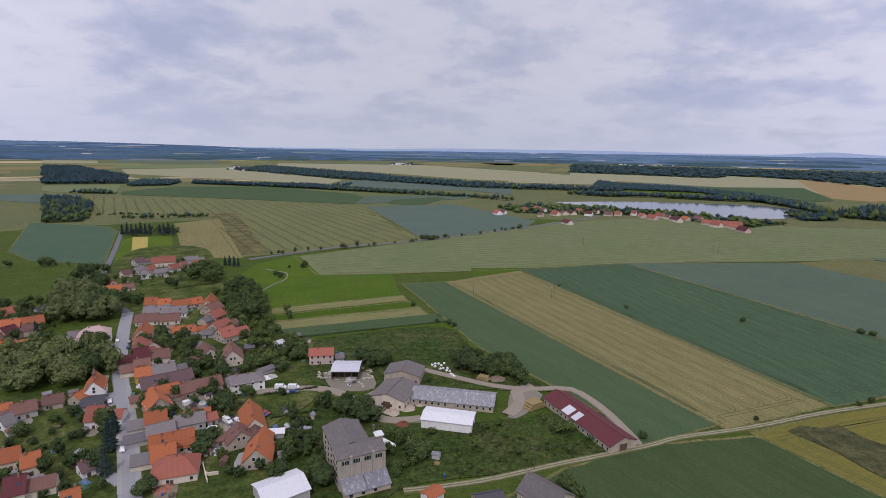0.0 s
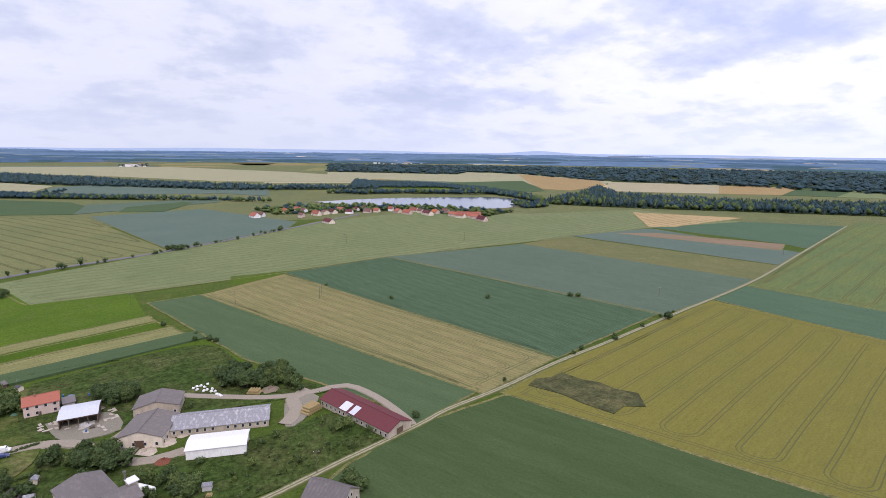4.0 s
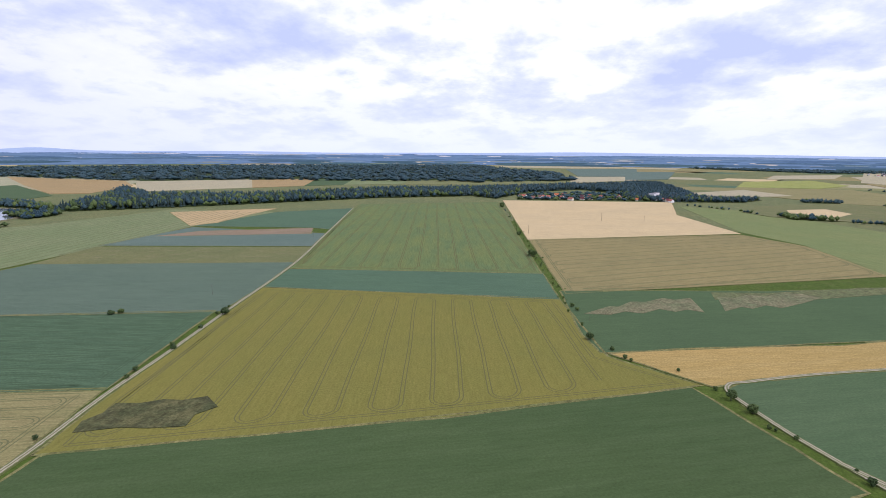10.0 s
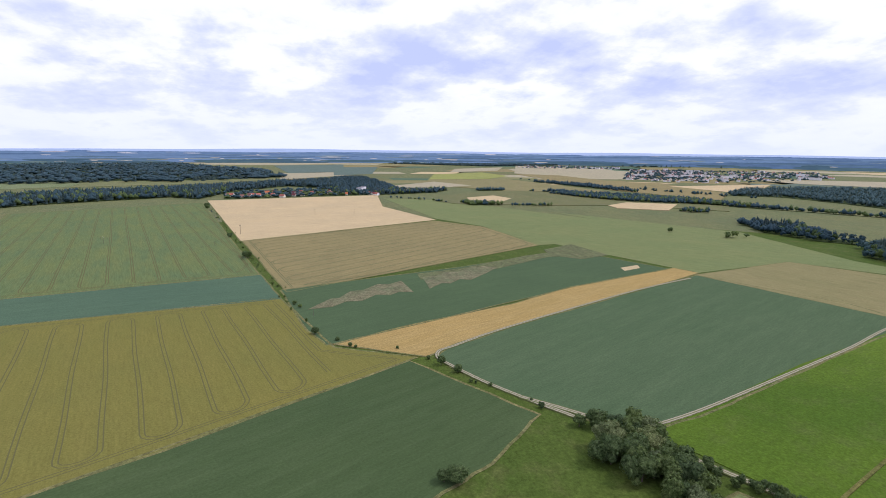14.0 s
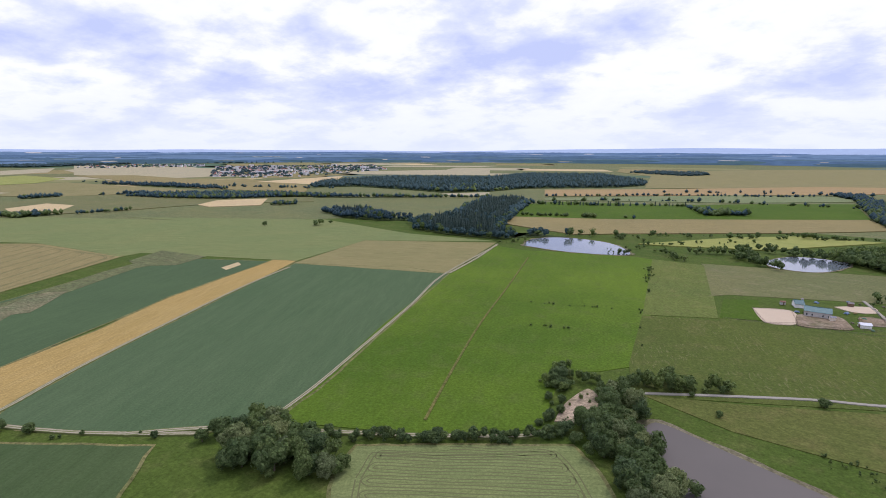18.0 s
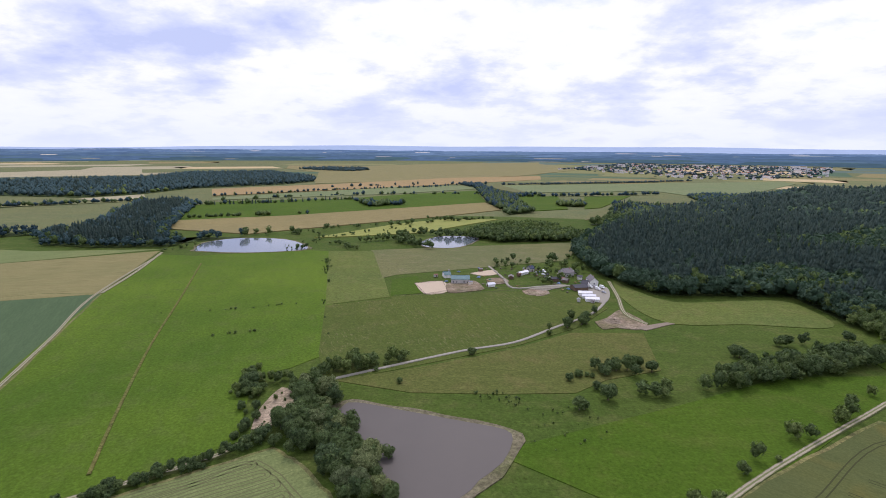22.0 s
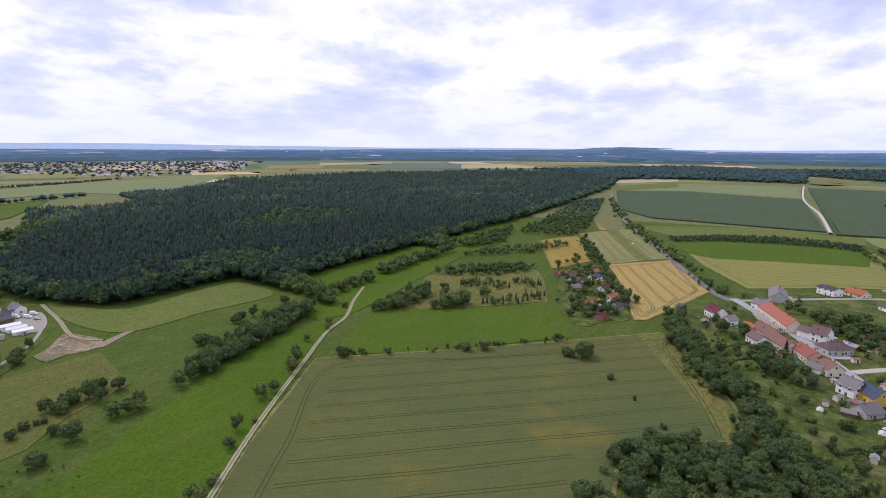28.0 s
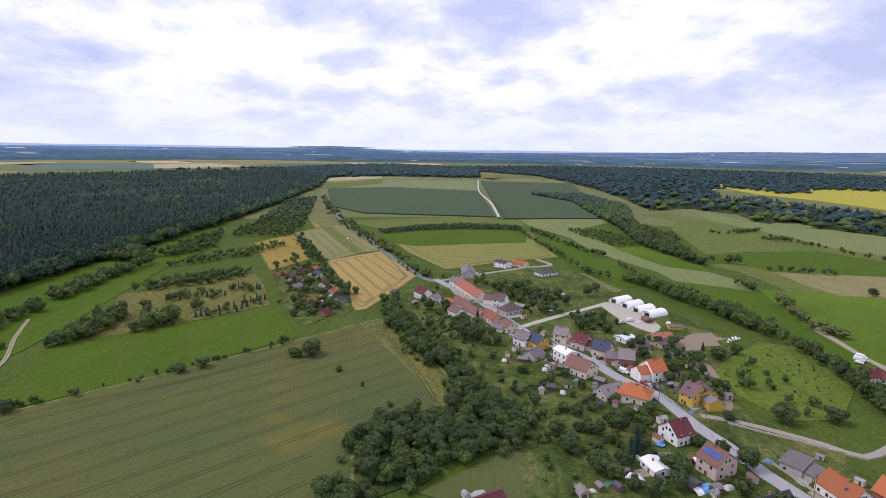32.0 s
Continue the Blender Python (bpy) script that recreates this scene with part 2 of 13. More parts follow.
BARESOIL = grassy("bare_soil_in_crop", (0.165, 0.15, 0.08), (0.115, 0.128, 0.062), (0.21, 0.182, 0.105), 0.05)
DROUGHT = grassy("drought_crop", (0.135, 0.14, 0.0612), (0.075, 0.099, 0.0418), (0.22, 0.184, 0.0936), 0.06)
FALLOW = grassy("weeds_and_rubble", (0.06, 0.066, 0.028), (0.105, 0.1, 0.042), (0.035, 0.04, 0.022), 0.09)


def gravel(name, c1, c2, c3, verge=0.0, half=0.0):
    m, t, b = material(name, 0.92, 0.2)
    uv = t.nodes.new("ShaderNodeUVMap").outputs[0]
    col = mix(t, noise_tex(t, uv, 0.15, 5, 0.6), c1, c2)
    col = mix(t, ramp(t, noise_tex(t, uv, 1.2, 4, 0.7), [(0.5, (0, 0, 0)), (0.75, (1, 1, 1))]), col, c3)
    if verge:      # a strip of grass between the wheel tracks
        s = t.nodes.new("ShaderNodeSeparateXYZ")
        t.links.new(uv, s.inputs[0])
        centre = math_node(t, "ABSOLUTE", s.outputs[1])
        wob = math_node(t, "ADD", centre, math_node(t, "MULTIPLY", noise_tex(t, uv, 0.4, 3), 0.5))
        col = mix(t, ramp(t, wob, [(verge, (1, 1, 1)), (verge + 0.15, (0, 0, 0))]), col, (0.13, 0.14, 0.055))
        if half:      # grass creeping in from the sides
            ragged = math_node(t, "ADD", centre, math_node(t, "MULTIPLY", math_node(t, "SUBTRACT", noise_tex(t, uv, 0.35, 4, 0.7), 0.5), 1.6))
            col = mix(t, ramp(t, math_node(t, "DIVIDE", ragged, 4.0), [((half - 0.35) / 4, (0, 0, 0)), ((half + 0.05) / 4, (1, 1, 1))]), col, (0.1, 0.115, 0.035))
    t.links.new(col, b.inputs["Base Color"])
    bump(t, b, noise_tex(t, uv, 3.0, 3), 0.4, 0.05)
    return m


DIRT = gravel("dirt_track", (0.31, 0.265, 0.185), (0.25, 0.215, 0.145), (0.37, 0.33, 0.25), 0.5, 1.15)
DIRTLANE = gravel("trodden_lane", (0.284, 0.24, 0.181), (0.232, 0.196, 0.144), (0.335, 0.298, 0.242))
LANE = gravel("pale_lane", (0.27, 0.245, 0.195), (0.22, 0.205, 0.16), (0.32, 0.295, 0.245))
PALEGRAVEL = gravel("cream_gravel", (0.37, 0.34, 0.279), (0.31, 0.289, 0.23), (0.43, 0.399, 0.336))
WHITEGRAVEL = gravel("white_gravel", (0.42, 0.40, 0.36), (0.35, 0.335, 0.30), (0.48, 0.46, 0.42))
ROADTAR = gravel("dark_asphalt", (0.115, 0.112, 0.115), (0.15, 0.147, 0.147), (0.18, 0.177, 0.175))
ASPHALT = gravel("grey_asphalt", (0.24, 0.234, 0.24), (0.3, 0.294, 0.294), (0.348, 0.342, 0.336))
YARD = gravel("worn_yard", (0.22, 0.195, 0.15), (0.165, 0.15, 0.105), (0.28, 0.255, 0.20))
PAVING = gravel("concrete_paving", (0.33, 0.32, 0.30), (0.28, 0.27, 0.25), (0.38, 0.37, 0.35))
SAND = gravel("sand", (0.45, 0.355, 0.245), (0.39, 0.31, 0.215), (0.51, 0.42, 0.31))
EARTH = gravel("bare_earth", (0.216, 0.168, 0.118), (0.168, 0.135, 0.0924), (0.288, 0.242, 0.181))


def water(name, deep, rough, streak):
    m, t, b = material(name, rough, 0.5 if rough < 0.3 else 0.2)
    uv = t.nodes.new("ShaderNodeUVMap").outputs[0]
    t.links.new(mix(t, noise_tex(t, uv, 0.03, 4), deep, streak), b.inputs["Base Color"])
    bump(t, b, noise_tex(t, uv, 1.5, 3), 0.08, 0.05)
    return m


LAKE = water("lake_water", (0.10, 0.12, 0.13), 0.08, (0.14, 0.16, 0.17))
MUDPOND = water("silty_water", (0.075, 0.065, 0.055), 0.6, (0.10, 0.085, 0.07))
MUDRIM = grassy("muddy_rim", (0.17, 0.145, 0.095), (0.14, 0.128, 0.07), (0.09, 0.108, 0.03), 0.05)


def leaf(name, c1, c2, c3):
    m, t, b = material(name, 0.85, 0.1)
    geo = t.nodes.new("ShaderNodeNewGeometry")
    info = t.nodes.new("ShaderNodeObjectInfo")
    pos = geo.outputs["Position"]
    col = mix(t, ramp(t, noise_tex(t, pos, 0.09, 2), [(0.35, (0, 0, 0)), (0.65, (1, 1, 1))]), c1, c2)
    col = mix(t, math_node(t, "MULTIPLY", geo.outputs["Random Per Island"], 0.6), col, c3)
    col = mix(t, 1.0, col, ramp(t, info.outputs["Random"], [(0.0, (0.78, 0.8, 0.85)), (1.0, (1.2, 1.15, 1.0))]), "MULTIPLY")
    col = mix(t, 1.0, col, ramp(t, noise_tex(t, pos, 1.6, 3, 0.7), [(0.3, (0.32,) * 3), (0.7, (1.6,) * 3)]), "MULTIPLY")
    t.links.new(col, b.inputs["Base Color"])
    bump(t, b, noise_tex(t, pos, 2.2, 3, 0.7), 1.0, 0.5)
    thin = t.nodes.new("ShaderNodeBsdfTranslucent")      # leaves let some light through
    t.links.new(mix(t, 1.0, col, (0.26, 0.32, 0.2), "MULTIPLY"), thin.inputs["Color"])
    both = t.nodes.new("ShaderNodeAddShader")
    t.links.new(b.outputs[0], both.inputs[0])
    t.links.new(thin.outputs[0], both.inputs[1])
    t.links.new(both.outputs[0], t.nodes["Material Output"].inputs["Surface"])
    return m


LEAF = leaf("broad_leaves", (0.0498, 0.078, 0.0295), (0.065, 0.0979, 0.0357), (0.0953, 0.129, 0.0465))
LIME = leaf("lime_leaves", (0.0734, 0.11, 0.035), (0.0885, 0.127, 0.0392), (0.118, 0.144, 0.0504))
WILLOW = leaf("willow_leaves", (0.128, 0.177, 0.0576), (0.153, 0.201, 0.0672), (0.203, 0.24, 0.088))
SPRUCE = leaf("spruce_needles", (0.0223, 0.0405, 0.0402), (0.0301, 0.0506, 0.0467), (0.0423, 0.063, 0.0518))
WILLOW = leaf("willow_leaves", (0.098, 0.128, 0.05), (0.118, 0.145, 0.06), (0.155, 0.172, 0.078))
# leaves of far trees, with blue haze put into the base colour
HAZED_LEAF = leaf("distant_leaves", (0.0291, 0.0582, 0.0702), (0.0358, 0.0672, 0.0783), (0.0448, 0.0762, 0.0837))
# darker copy of the broad leaves for the spruce forest, shade and haze mixed in
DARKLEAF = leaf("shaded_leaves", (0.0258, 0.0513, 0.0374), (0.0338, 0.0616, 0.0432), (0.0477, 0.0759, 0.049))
BARK, _t, _b = material("bark", 0.95, 0.1)
_t.links.new(mix(_t, noise_tex(_t, None, 6.0, 4), (0.09, 0.07, 0.05), (0.16, 0.13, 0.10)), _b.inputs["Base Color"])


# ---- builders ----
def mesh_of(name, verts, faces, mats, index=None, smooth=False):
    me = bpy.data.meshes.new(name)
    me.from_pydata(verts, [], faces)
    for m in (mats if isinstance(mats, (list, tuple)) else [mats]):
        me.materials.append(m)
    if index is not None:
        me.polygons.foreach_set("material_index", index)
    if smooth:
        me.polygons.foreach_set("use_smooth", [True] * len(me.polygons))
    return me


def planar_uv(me, angle=0.0):
    """Metres on the ground as texture coordinates, u along the given direction."""
    c, s = math.cos(radians(angle)), math.sin(radians(angle))
    co = np.empty(len(me.vertices) * 3, dtype=np.float32)
    me.vertices.foreach_get("co", co)
    co = co.reshape(-1, 3)
    vi = np.empty(len(me.loops), dtype=np.int32)
    me.loops.foreach_get("vertex_index", vi)
    uv = np.stack([co[:, 0] * c + co[:, 1] * s, -co[:, 0] * s + co[:, 1] * c], 1)[vi]
    me.uv_layers.new(name="UVMap").data.foreach_set("uv", uv.astype(np.float32).ravel())


def inside(poly, x, y):
    px, py = np.array([p[0] for p in poly], float), np.array([p[1] for p in poly], float)
    qx, qy = np.roll(px, -1), np.roll(py, -1)
    hit = np.zeros(np.shape(x), bool)
    for i in range(len(px)):
        cond = (py[i] > y) != (qy[i] > y)
        with np.errstate(divide="ignore", invalid="ignore"):
            xx = (qx[i] - px[i]) * (y - py[i]) / (qy[i] - py[i]) + px[i]
        hit ^= cond & (x < xx)
    return hit


LAYER = [0]


def grown(poly, d):
    """The polygon with its edges moved outwards by d metres."""
    n = len(poly)
    area = sum(poly[i][0] * poly[(i + 1) % n][1] - poly[(i + 1) % n][0] * poly[i][1] for i in range(n))
    side, out = (1 if area > 0 else -1), []
    for i in range(n):
        a, b, c = (Vector(poly[k % n]) for k in (i - 1, i, i + 1))
        if (b - a).length < 0.5 or (c - b).length < 0.5:
            out.append(tuple(b))
            continue
        e, f = (b - a).normalized(), (c - b).normalized()
        m = Vector((e.y + f.y, -e.x - f.x))
        k = max(0.7, m.length)
        out.append(tuple(b + m.normalized() * side * d * 2 / k if m.length > 0.2 else b))
    return out


def slab(name, poly, high, mat, angle=0.0):
    """A flat sheet with its own edge, standing on the ground."""
    n = len(poly)
    from_top = [(x, y, high) for x, y in poly] + [(x, y, -0.2) for x, y in poly]
    tris = [tuple(t) for t in tessellate([[Vector((x, y, 0)) for x, y in poly]])]
    area = sum(poly[i][0] * poly[(i + 1) % n][1] - poly[(i + 1) % n][0] * poly[i][1] for i in range(n))
    faces = []
    for a, b, c in tris:
        k = (poly[b][0] - poly[a][0]) * (poly[c][1] - poly[a][1]) - (poly[c][0] - poly[a][0]) * (poly[b][1] - poly[a][1])
        faces.append((a, b, c) if k > 0 else (a, c, b))
    for i in range(n):
        j = (i + 1) % n
        faces.append((i, n + i, n + j, j) if area > 0 else (j, n + j, n + i, i))
    me = mesh_of(name, from_top, faces, mat)
    planar_uv(me, angle)
    return new(name, me)


from mathutils.geometry import tessellate_polygon as tessellate


def ribbon(points, width, z, thick=0.0):
    """Vertices, faces and texture coordinates of a strip along a line of points."""
    pts = [Vector((p[0], p[1], 0)) for p in points]
    vs, fs, uv, run = [], [], [], 0.0
    for i, p in enumerate(pts):
        d = (pts[min(i + 1, len(pts) - 1)] - pts[max(i - 1, 0)]).normalized()
        side = Vector((-d.y, d.x, 0)) * width / 2
        if i:
            run += (p - pts[i - 1]).length
        for s in (-1, 1):
            q = p + side * s
            vs.append((q.x, q.y, z))
            uv.append((run, s * width / 2))
        if thick:
            for s in (-1, 1):
                q = p + side * s * 1.15
                vs.append((q.x, q.y, z - thick))
                uv.append((run, s * width * 0.6))
    k = 4 if thick else 2
    for i in range(len(pts) - 1):
        a, b = i * k, (i + 1) * k
        fs.append((a, b, b + 1, a + 1)[::-1])
        if thick:
            fs += [(a, a + 2, b + 2, b), (a + 1, b + 1, b + 3, a + 3)]
    return vs, fs, uv


def smooth_line(points, step=8.0):
    out = []
    n = len(points)
    for i in range(n - 1):
        p0, p1, p2, p3 = (Vector(points[max(0, min(n - 1, j))]) for j in (i - 1, i, i + 1, i + 2))
        m = max(2, int((p2 - p1).length / step))
        for k in range(m):
            t = k / m
            out.append(0.5 * (2 * p1 + (p2 - p0) * t + (2 * p0 - 5 * p1 + 4 * p2 - p3) * t * t + (3 * p1 - p0 - 3 * p2 + p3) * t ** 3))
    return out + [Vector(points[-1])]


TRACKS_PALE, _t, _b = material("trodden_pale_crop", 0.95, 0.05)
_t.links.new(mix(_t, noise_tex(_t, None, 0.5, 4), (0.098, 0.102, 0.045), (0.12, 0.122, 0.052)), _b.inputs["Base Color"])
TRACKS_GREEN, _t, _b = material("trodden_green_crop", 0.95, 0.05)
_t.links.new(mix(_t, noise_tex(_t, None, 0.5, 4), (0.042, 0.068, 0.034), (0.055, 0.085, 0.042)), _b.inputs["Base Color"])
TRACKS_GOLD, _t, _b = material("trodden_gold_crop", 0.95, 0.05)
_t.links.new(mix(_t, noise_tex(_t, None, 0.5, 4), (0.09, 0.088, 0.033), (0.11, 0.105, 0.04)), _b.inputs["Base Color"])
TRACKS, _t, _b = material("trodden_crop", 0.95, 0.05)
_t.links.new(mix(_t, noise_tex(_t, None, 0.5, 4), (0.04, 0.046, 0.018), (0.062, 0.064, 0.025)), _b.inputs["Base Color"])


def clipped(poly, o, d):
    """The stretches of the line o + s d that lie inside a polygon."""
    cuts = []
    for i in range(len(poly)):
        a, b = Vector(poly[i]), Vector(poly[(i + 1) % len(poly)])
        e = b - a
        den = d.x * e.y - d.y * e.x
        if abs(den) < 1e-9:
            continue
        s = ((a.x - o.x) * e.y - (a.y - o.y) * e.x) / den
        u = ((a.x - o.x) * d.y - (a.y - o.y) * d.x) / den
        if 0 <= u < 1:
            cuts.append(s)
    cuts.sort()
    return list(zip(cuts[::2], cuts[1::2]))


def tramlines(ob, poly, angle, gap, z, loops=True):
    """Wheel tracks of the sprayer: pairs of narrow lanes, joined by a turn at one headland."""
    d = Vector((math.cos(radians(angle)), math.sin(radians(angle))))
    nrm = Vector((-d.y, d.x))
    offs = [Vector(p).dot(nrm) for p in poly]
    vs, fs = [], []
    ends = []
    k = min(offs) + gap * 0.6
    rng = random.Random(int(abs(k)))
    while k < max(offs) - gap * 0.3:
        for s0, s1 in clipped(poly, nrm * k, d):
            if s1 - s0 < 45:
                continue
            s0, s1 = s0 + 9, s1 - 9
            ends.append((k, s0, s1))
        k += gap
    lines, run, last = [], [], None
    for i, (k, s0, s1) in enumerate(ends):      # up one lane, round, and down the next
        r = gap / 2
        lane = [nrm * k + d * (s0 + r + (s1 - s0 - 2 * r) * j / 10) for j in range(11)]
        if i % 2:
            lane.reverse()
        if loops and last is not None and abs(k - last[0] - gap) < 1.0:
            up = 1 if i % 2 else -1
            p0, p1 = run[-1], lane[0]
            run += [p0 + (p1 - p0) * (0.5 - 0.5 * math.cos(math.pi * j / 8)) + d * up * r * math.sin(math.pi * j / 8) for j in range(1, 8)]
        elif run:
            lines.append(run)
            run = []
        run += lane
        last = (k, s0, s1)
    if run:
        lines.append(run)
    mid = sum((Vector(p) for p in poly), Vector((0, 0))) / len(poly)
    if loops and len(poly) <= 8 and ends:      # the lane round the headland
        ring = [Vector(p) + (mid - Vector(p)).normalized() * 7 for p in poly]
        lines.append([p + (q - p) * j / 10 for p, q in zip(ring, ring[1:] + ring[:1]) for j in range(10)] + [ring[0]])
    if not loops:      # a single lane across the lower headland
        ring = [Vector(p) + (mid - Vector(p)).normalized() * 13 for p in poly[:8]]
        lines.append(smooth_line(ring, 9.0))
    for pts in lines:
        ph = rng.random() * 6
        pts = [p + nrm * 0.35 * math.sin(0.9 * i + ph) for i, p in enumerate(pts)]
        for off in (-0.95, 0.95):
            line = []
            for i, p in enumerate(pts):
                g = (pts[min(i + 1, len(pts) - 1)] - pts[max(i - 1, 0)]).normalized()
                line.append(p + Vector((-g.y, g.x)) * off)
            v, f, _ = ribbon(line, 0.5 if mid.length < 450 else 0.75, z)
            n = len(vs)
            vs += v
            fs += [tuple(q + n for q in x) for x in f]
    if vs:
        mat = ob.data.materials[0]
        pale = mat in (PALE_WHEAT, PALE_WHEAT2, PALE_STRIP, TAN_GREEN, TAN_WHEAT, ORANGE_WHEAT, YELLOWGREEN)
        green = mat in (TEAL2, DARKGREEN2, DARKGREEN3, ORCHARD)
        t = new("tramlines", mesh_of("tramlines", vs, fs, TRACKS_GOLD if mat in (MUSTARD, GREEN_WHEAT) else TRACKS_PALE if pale else TRACKS_GREEN if green else TRACKS))
        t.parent = ob
        tagged(t, kind="stuff")


MARGINS = []


def field(name, poly, mat, label, angle=0.0, tram=0.0, high=0.2, flat=False):
    LAYER[0] += 1
    z = 0.05 + 0.01 * LAYER[0] if flat else high + 0.0012 * LAYER[0]
    ob = slab(name, poly if flat else grown(poly, 2.6), z, mat, angle)
    tagged(ob, label, "field", kind="structure")
    if not flat and name in ("wheat_field", "beet_field", "barley_field", "crop_strip", "grain_strip", "stubble_field"):
        ring = [Vector(p) for p in grown(poly, 2.2)]
        MARGINS.append(([p + (q - p) * j / 6 for p, q in zip(ring, ring[1:] + ring[:1]) for j in range(6)] + [ring[0]], z + 0.012))
    if tram:
        tramlines(ob, poly, angle, abs(tram), z + 0.02, tram > 0)
    return ob


def road(name, points, width, mat, label, high):
    LAYER[0] += 1
    vs, fs, uv = ribbon(smooth_line(points, 6.0), width, high + 0.12 + 0.001 * LAYER[0], high + 0.4)
    me = mesh_of(name, vs, fs, mat)
    layer = me.uv_layers.new(name="UVMap")
    for loop in me.loops:
        layer.data[loop.index].uv = uv[loop.vertex_index]
    return tagged(new(name, me), label, "road", kind="structure")


def pond(name, poly, mat, label):
    ring = smooth_line(list(poly) + [poly[0]], 6.0)[:-1]
    mid = sum(ring, Vector((0, 0))) / len(ring)
    bank = [mid + (p - mid) * (1.04 + 0.03 * math.sin(i * 1.7)) + (p - mid).normalized() * (2.5 if mat is MUDPOND else 0.8) for i, p in enumerate(ring)]
    LAYER[0] += 1
    b = slab("bank", [(p.x, p.y) for p in bank], 0.44, MUDRIM)
    w = slab(name, [(p.x, p.y) for p in ring], 0.5, mat)
    tagged(w, label, "water", kind="structure")
    tagged(b, "muddy bank round a pond", "bank", kind="structure")
    return w


# ---- ground to the horizon ----
N = 96
gv = [(0, 0, 0)]
for r in (150, 400, 900, 1800, 3200, 4880):
    gv += [(r * math.cos(2 * math.pi * i / N), r * math.sin(2 * math.pi * i / N), 0) for i in range(N)]
gf = [(0, 1 + i, 1 + (i + 1) % N) for i in range(N)]
for k in range(5):
    a0, b0 = 1 + k * N, 1 + (k + 1) * N
    gf += [(a0 + i, b0 + i, b0 + (i + 1) % N, a0 + (i + 1) % N) for i in range(N)]
me = mesh_of("ground", gv, gf, (GROUND, FARGROUND), [0] * (3 * N) + [1] * (3 * N))
planar_uv(me)
tagged(new("ground", me), "rough green and olive grassland reaching the horizon", "ground", kind="structure")


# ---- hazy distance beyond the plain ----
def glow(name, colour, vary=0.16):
    """Self-glowing distance: daylight and many kilometres of haze painted into the colour of far land."""
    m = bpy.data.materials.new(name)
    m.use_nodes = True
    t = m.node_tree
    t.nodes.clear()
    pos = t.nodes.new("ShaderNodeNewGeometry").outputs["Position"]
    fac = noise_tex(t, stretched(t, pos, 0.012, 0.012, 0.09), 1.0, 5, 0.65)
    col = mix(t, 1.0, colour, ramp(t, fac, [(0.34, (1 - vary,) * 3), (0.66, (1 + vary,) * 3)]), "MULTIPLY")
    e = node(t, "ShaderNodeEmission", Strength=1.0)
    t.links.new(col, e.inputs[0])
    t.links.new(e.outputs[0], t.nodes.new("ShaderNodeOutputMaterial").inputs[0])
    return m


def hills(az, waves, bumps=()):
    h = sum(a * math.sin(k * az + p) for a, k, p in waves)
    for c, w, a in bumps:
        d = (math.degrees(az) - c + 180) % 360 - 180
        h += a * math.exp(-(d / w) ** 2)
    return h


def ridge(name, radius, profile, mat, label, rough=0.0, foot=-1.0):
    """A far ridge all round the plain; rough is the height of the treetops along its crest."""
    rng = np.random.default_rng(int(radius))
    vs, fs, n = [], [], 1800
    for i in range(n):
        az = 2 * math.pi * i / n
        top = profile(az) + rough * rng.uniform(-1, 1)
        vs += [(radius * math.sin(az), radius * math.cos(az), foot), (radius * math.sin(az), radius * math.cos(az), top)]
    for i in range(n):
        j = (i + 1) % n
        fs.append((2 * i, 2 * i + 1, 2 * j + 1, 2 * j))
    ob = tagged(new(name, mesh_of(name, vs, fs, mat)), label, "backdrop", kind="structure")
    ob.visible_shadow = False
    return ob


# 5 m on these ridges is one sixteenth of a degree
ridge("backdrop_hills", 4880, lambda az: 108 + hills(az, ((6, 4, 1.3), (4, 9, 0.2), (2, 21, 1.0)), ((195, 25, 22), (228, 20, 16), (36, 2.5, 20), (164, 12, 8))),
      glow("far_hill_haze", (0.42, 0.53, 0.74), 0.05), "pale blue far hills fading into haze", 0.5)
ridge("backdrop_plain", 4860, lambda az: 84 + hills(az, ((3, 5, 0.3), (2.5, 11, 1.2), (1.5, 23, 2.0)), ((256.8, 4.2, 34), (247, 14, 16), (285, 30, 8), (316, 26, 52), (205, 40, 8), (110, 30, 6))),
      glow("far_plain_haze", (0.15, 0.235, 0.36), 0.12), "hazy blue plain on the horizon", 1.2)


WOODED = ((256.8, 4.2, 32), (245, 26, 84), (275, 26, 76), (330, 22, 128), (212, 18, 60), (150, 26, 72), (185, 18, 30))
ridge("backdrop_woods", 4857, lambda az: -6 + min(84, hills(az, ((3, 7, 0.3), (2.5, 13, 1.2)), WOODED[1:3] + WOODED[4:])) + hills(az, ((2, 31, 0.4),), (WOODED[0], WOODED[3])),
      glow("far_wood_haze", (0.095, 0.16, 0.255), 0.14), "wooded ridges on the horizon, glowing in painted haze blue", 1.0)


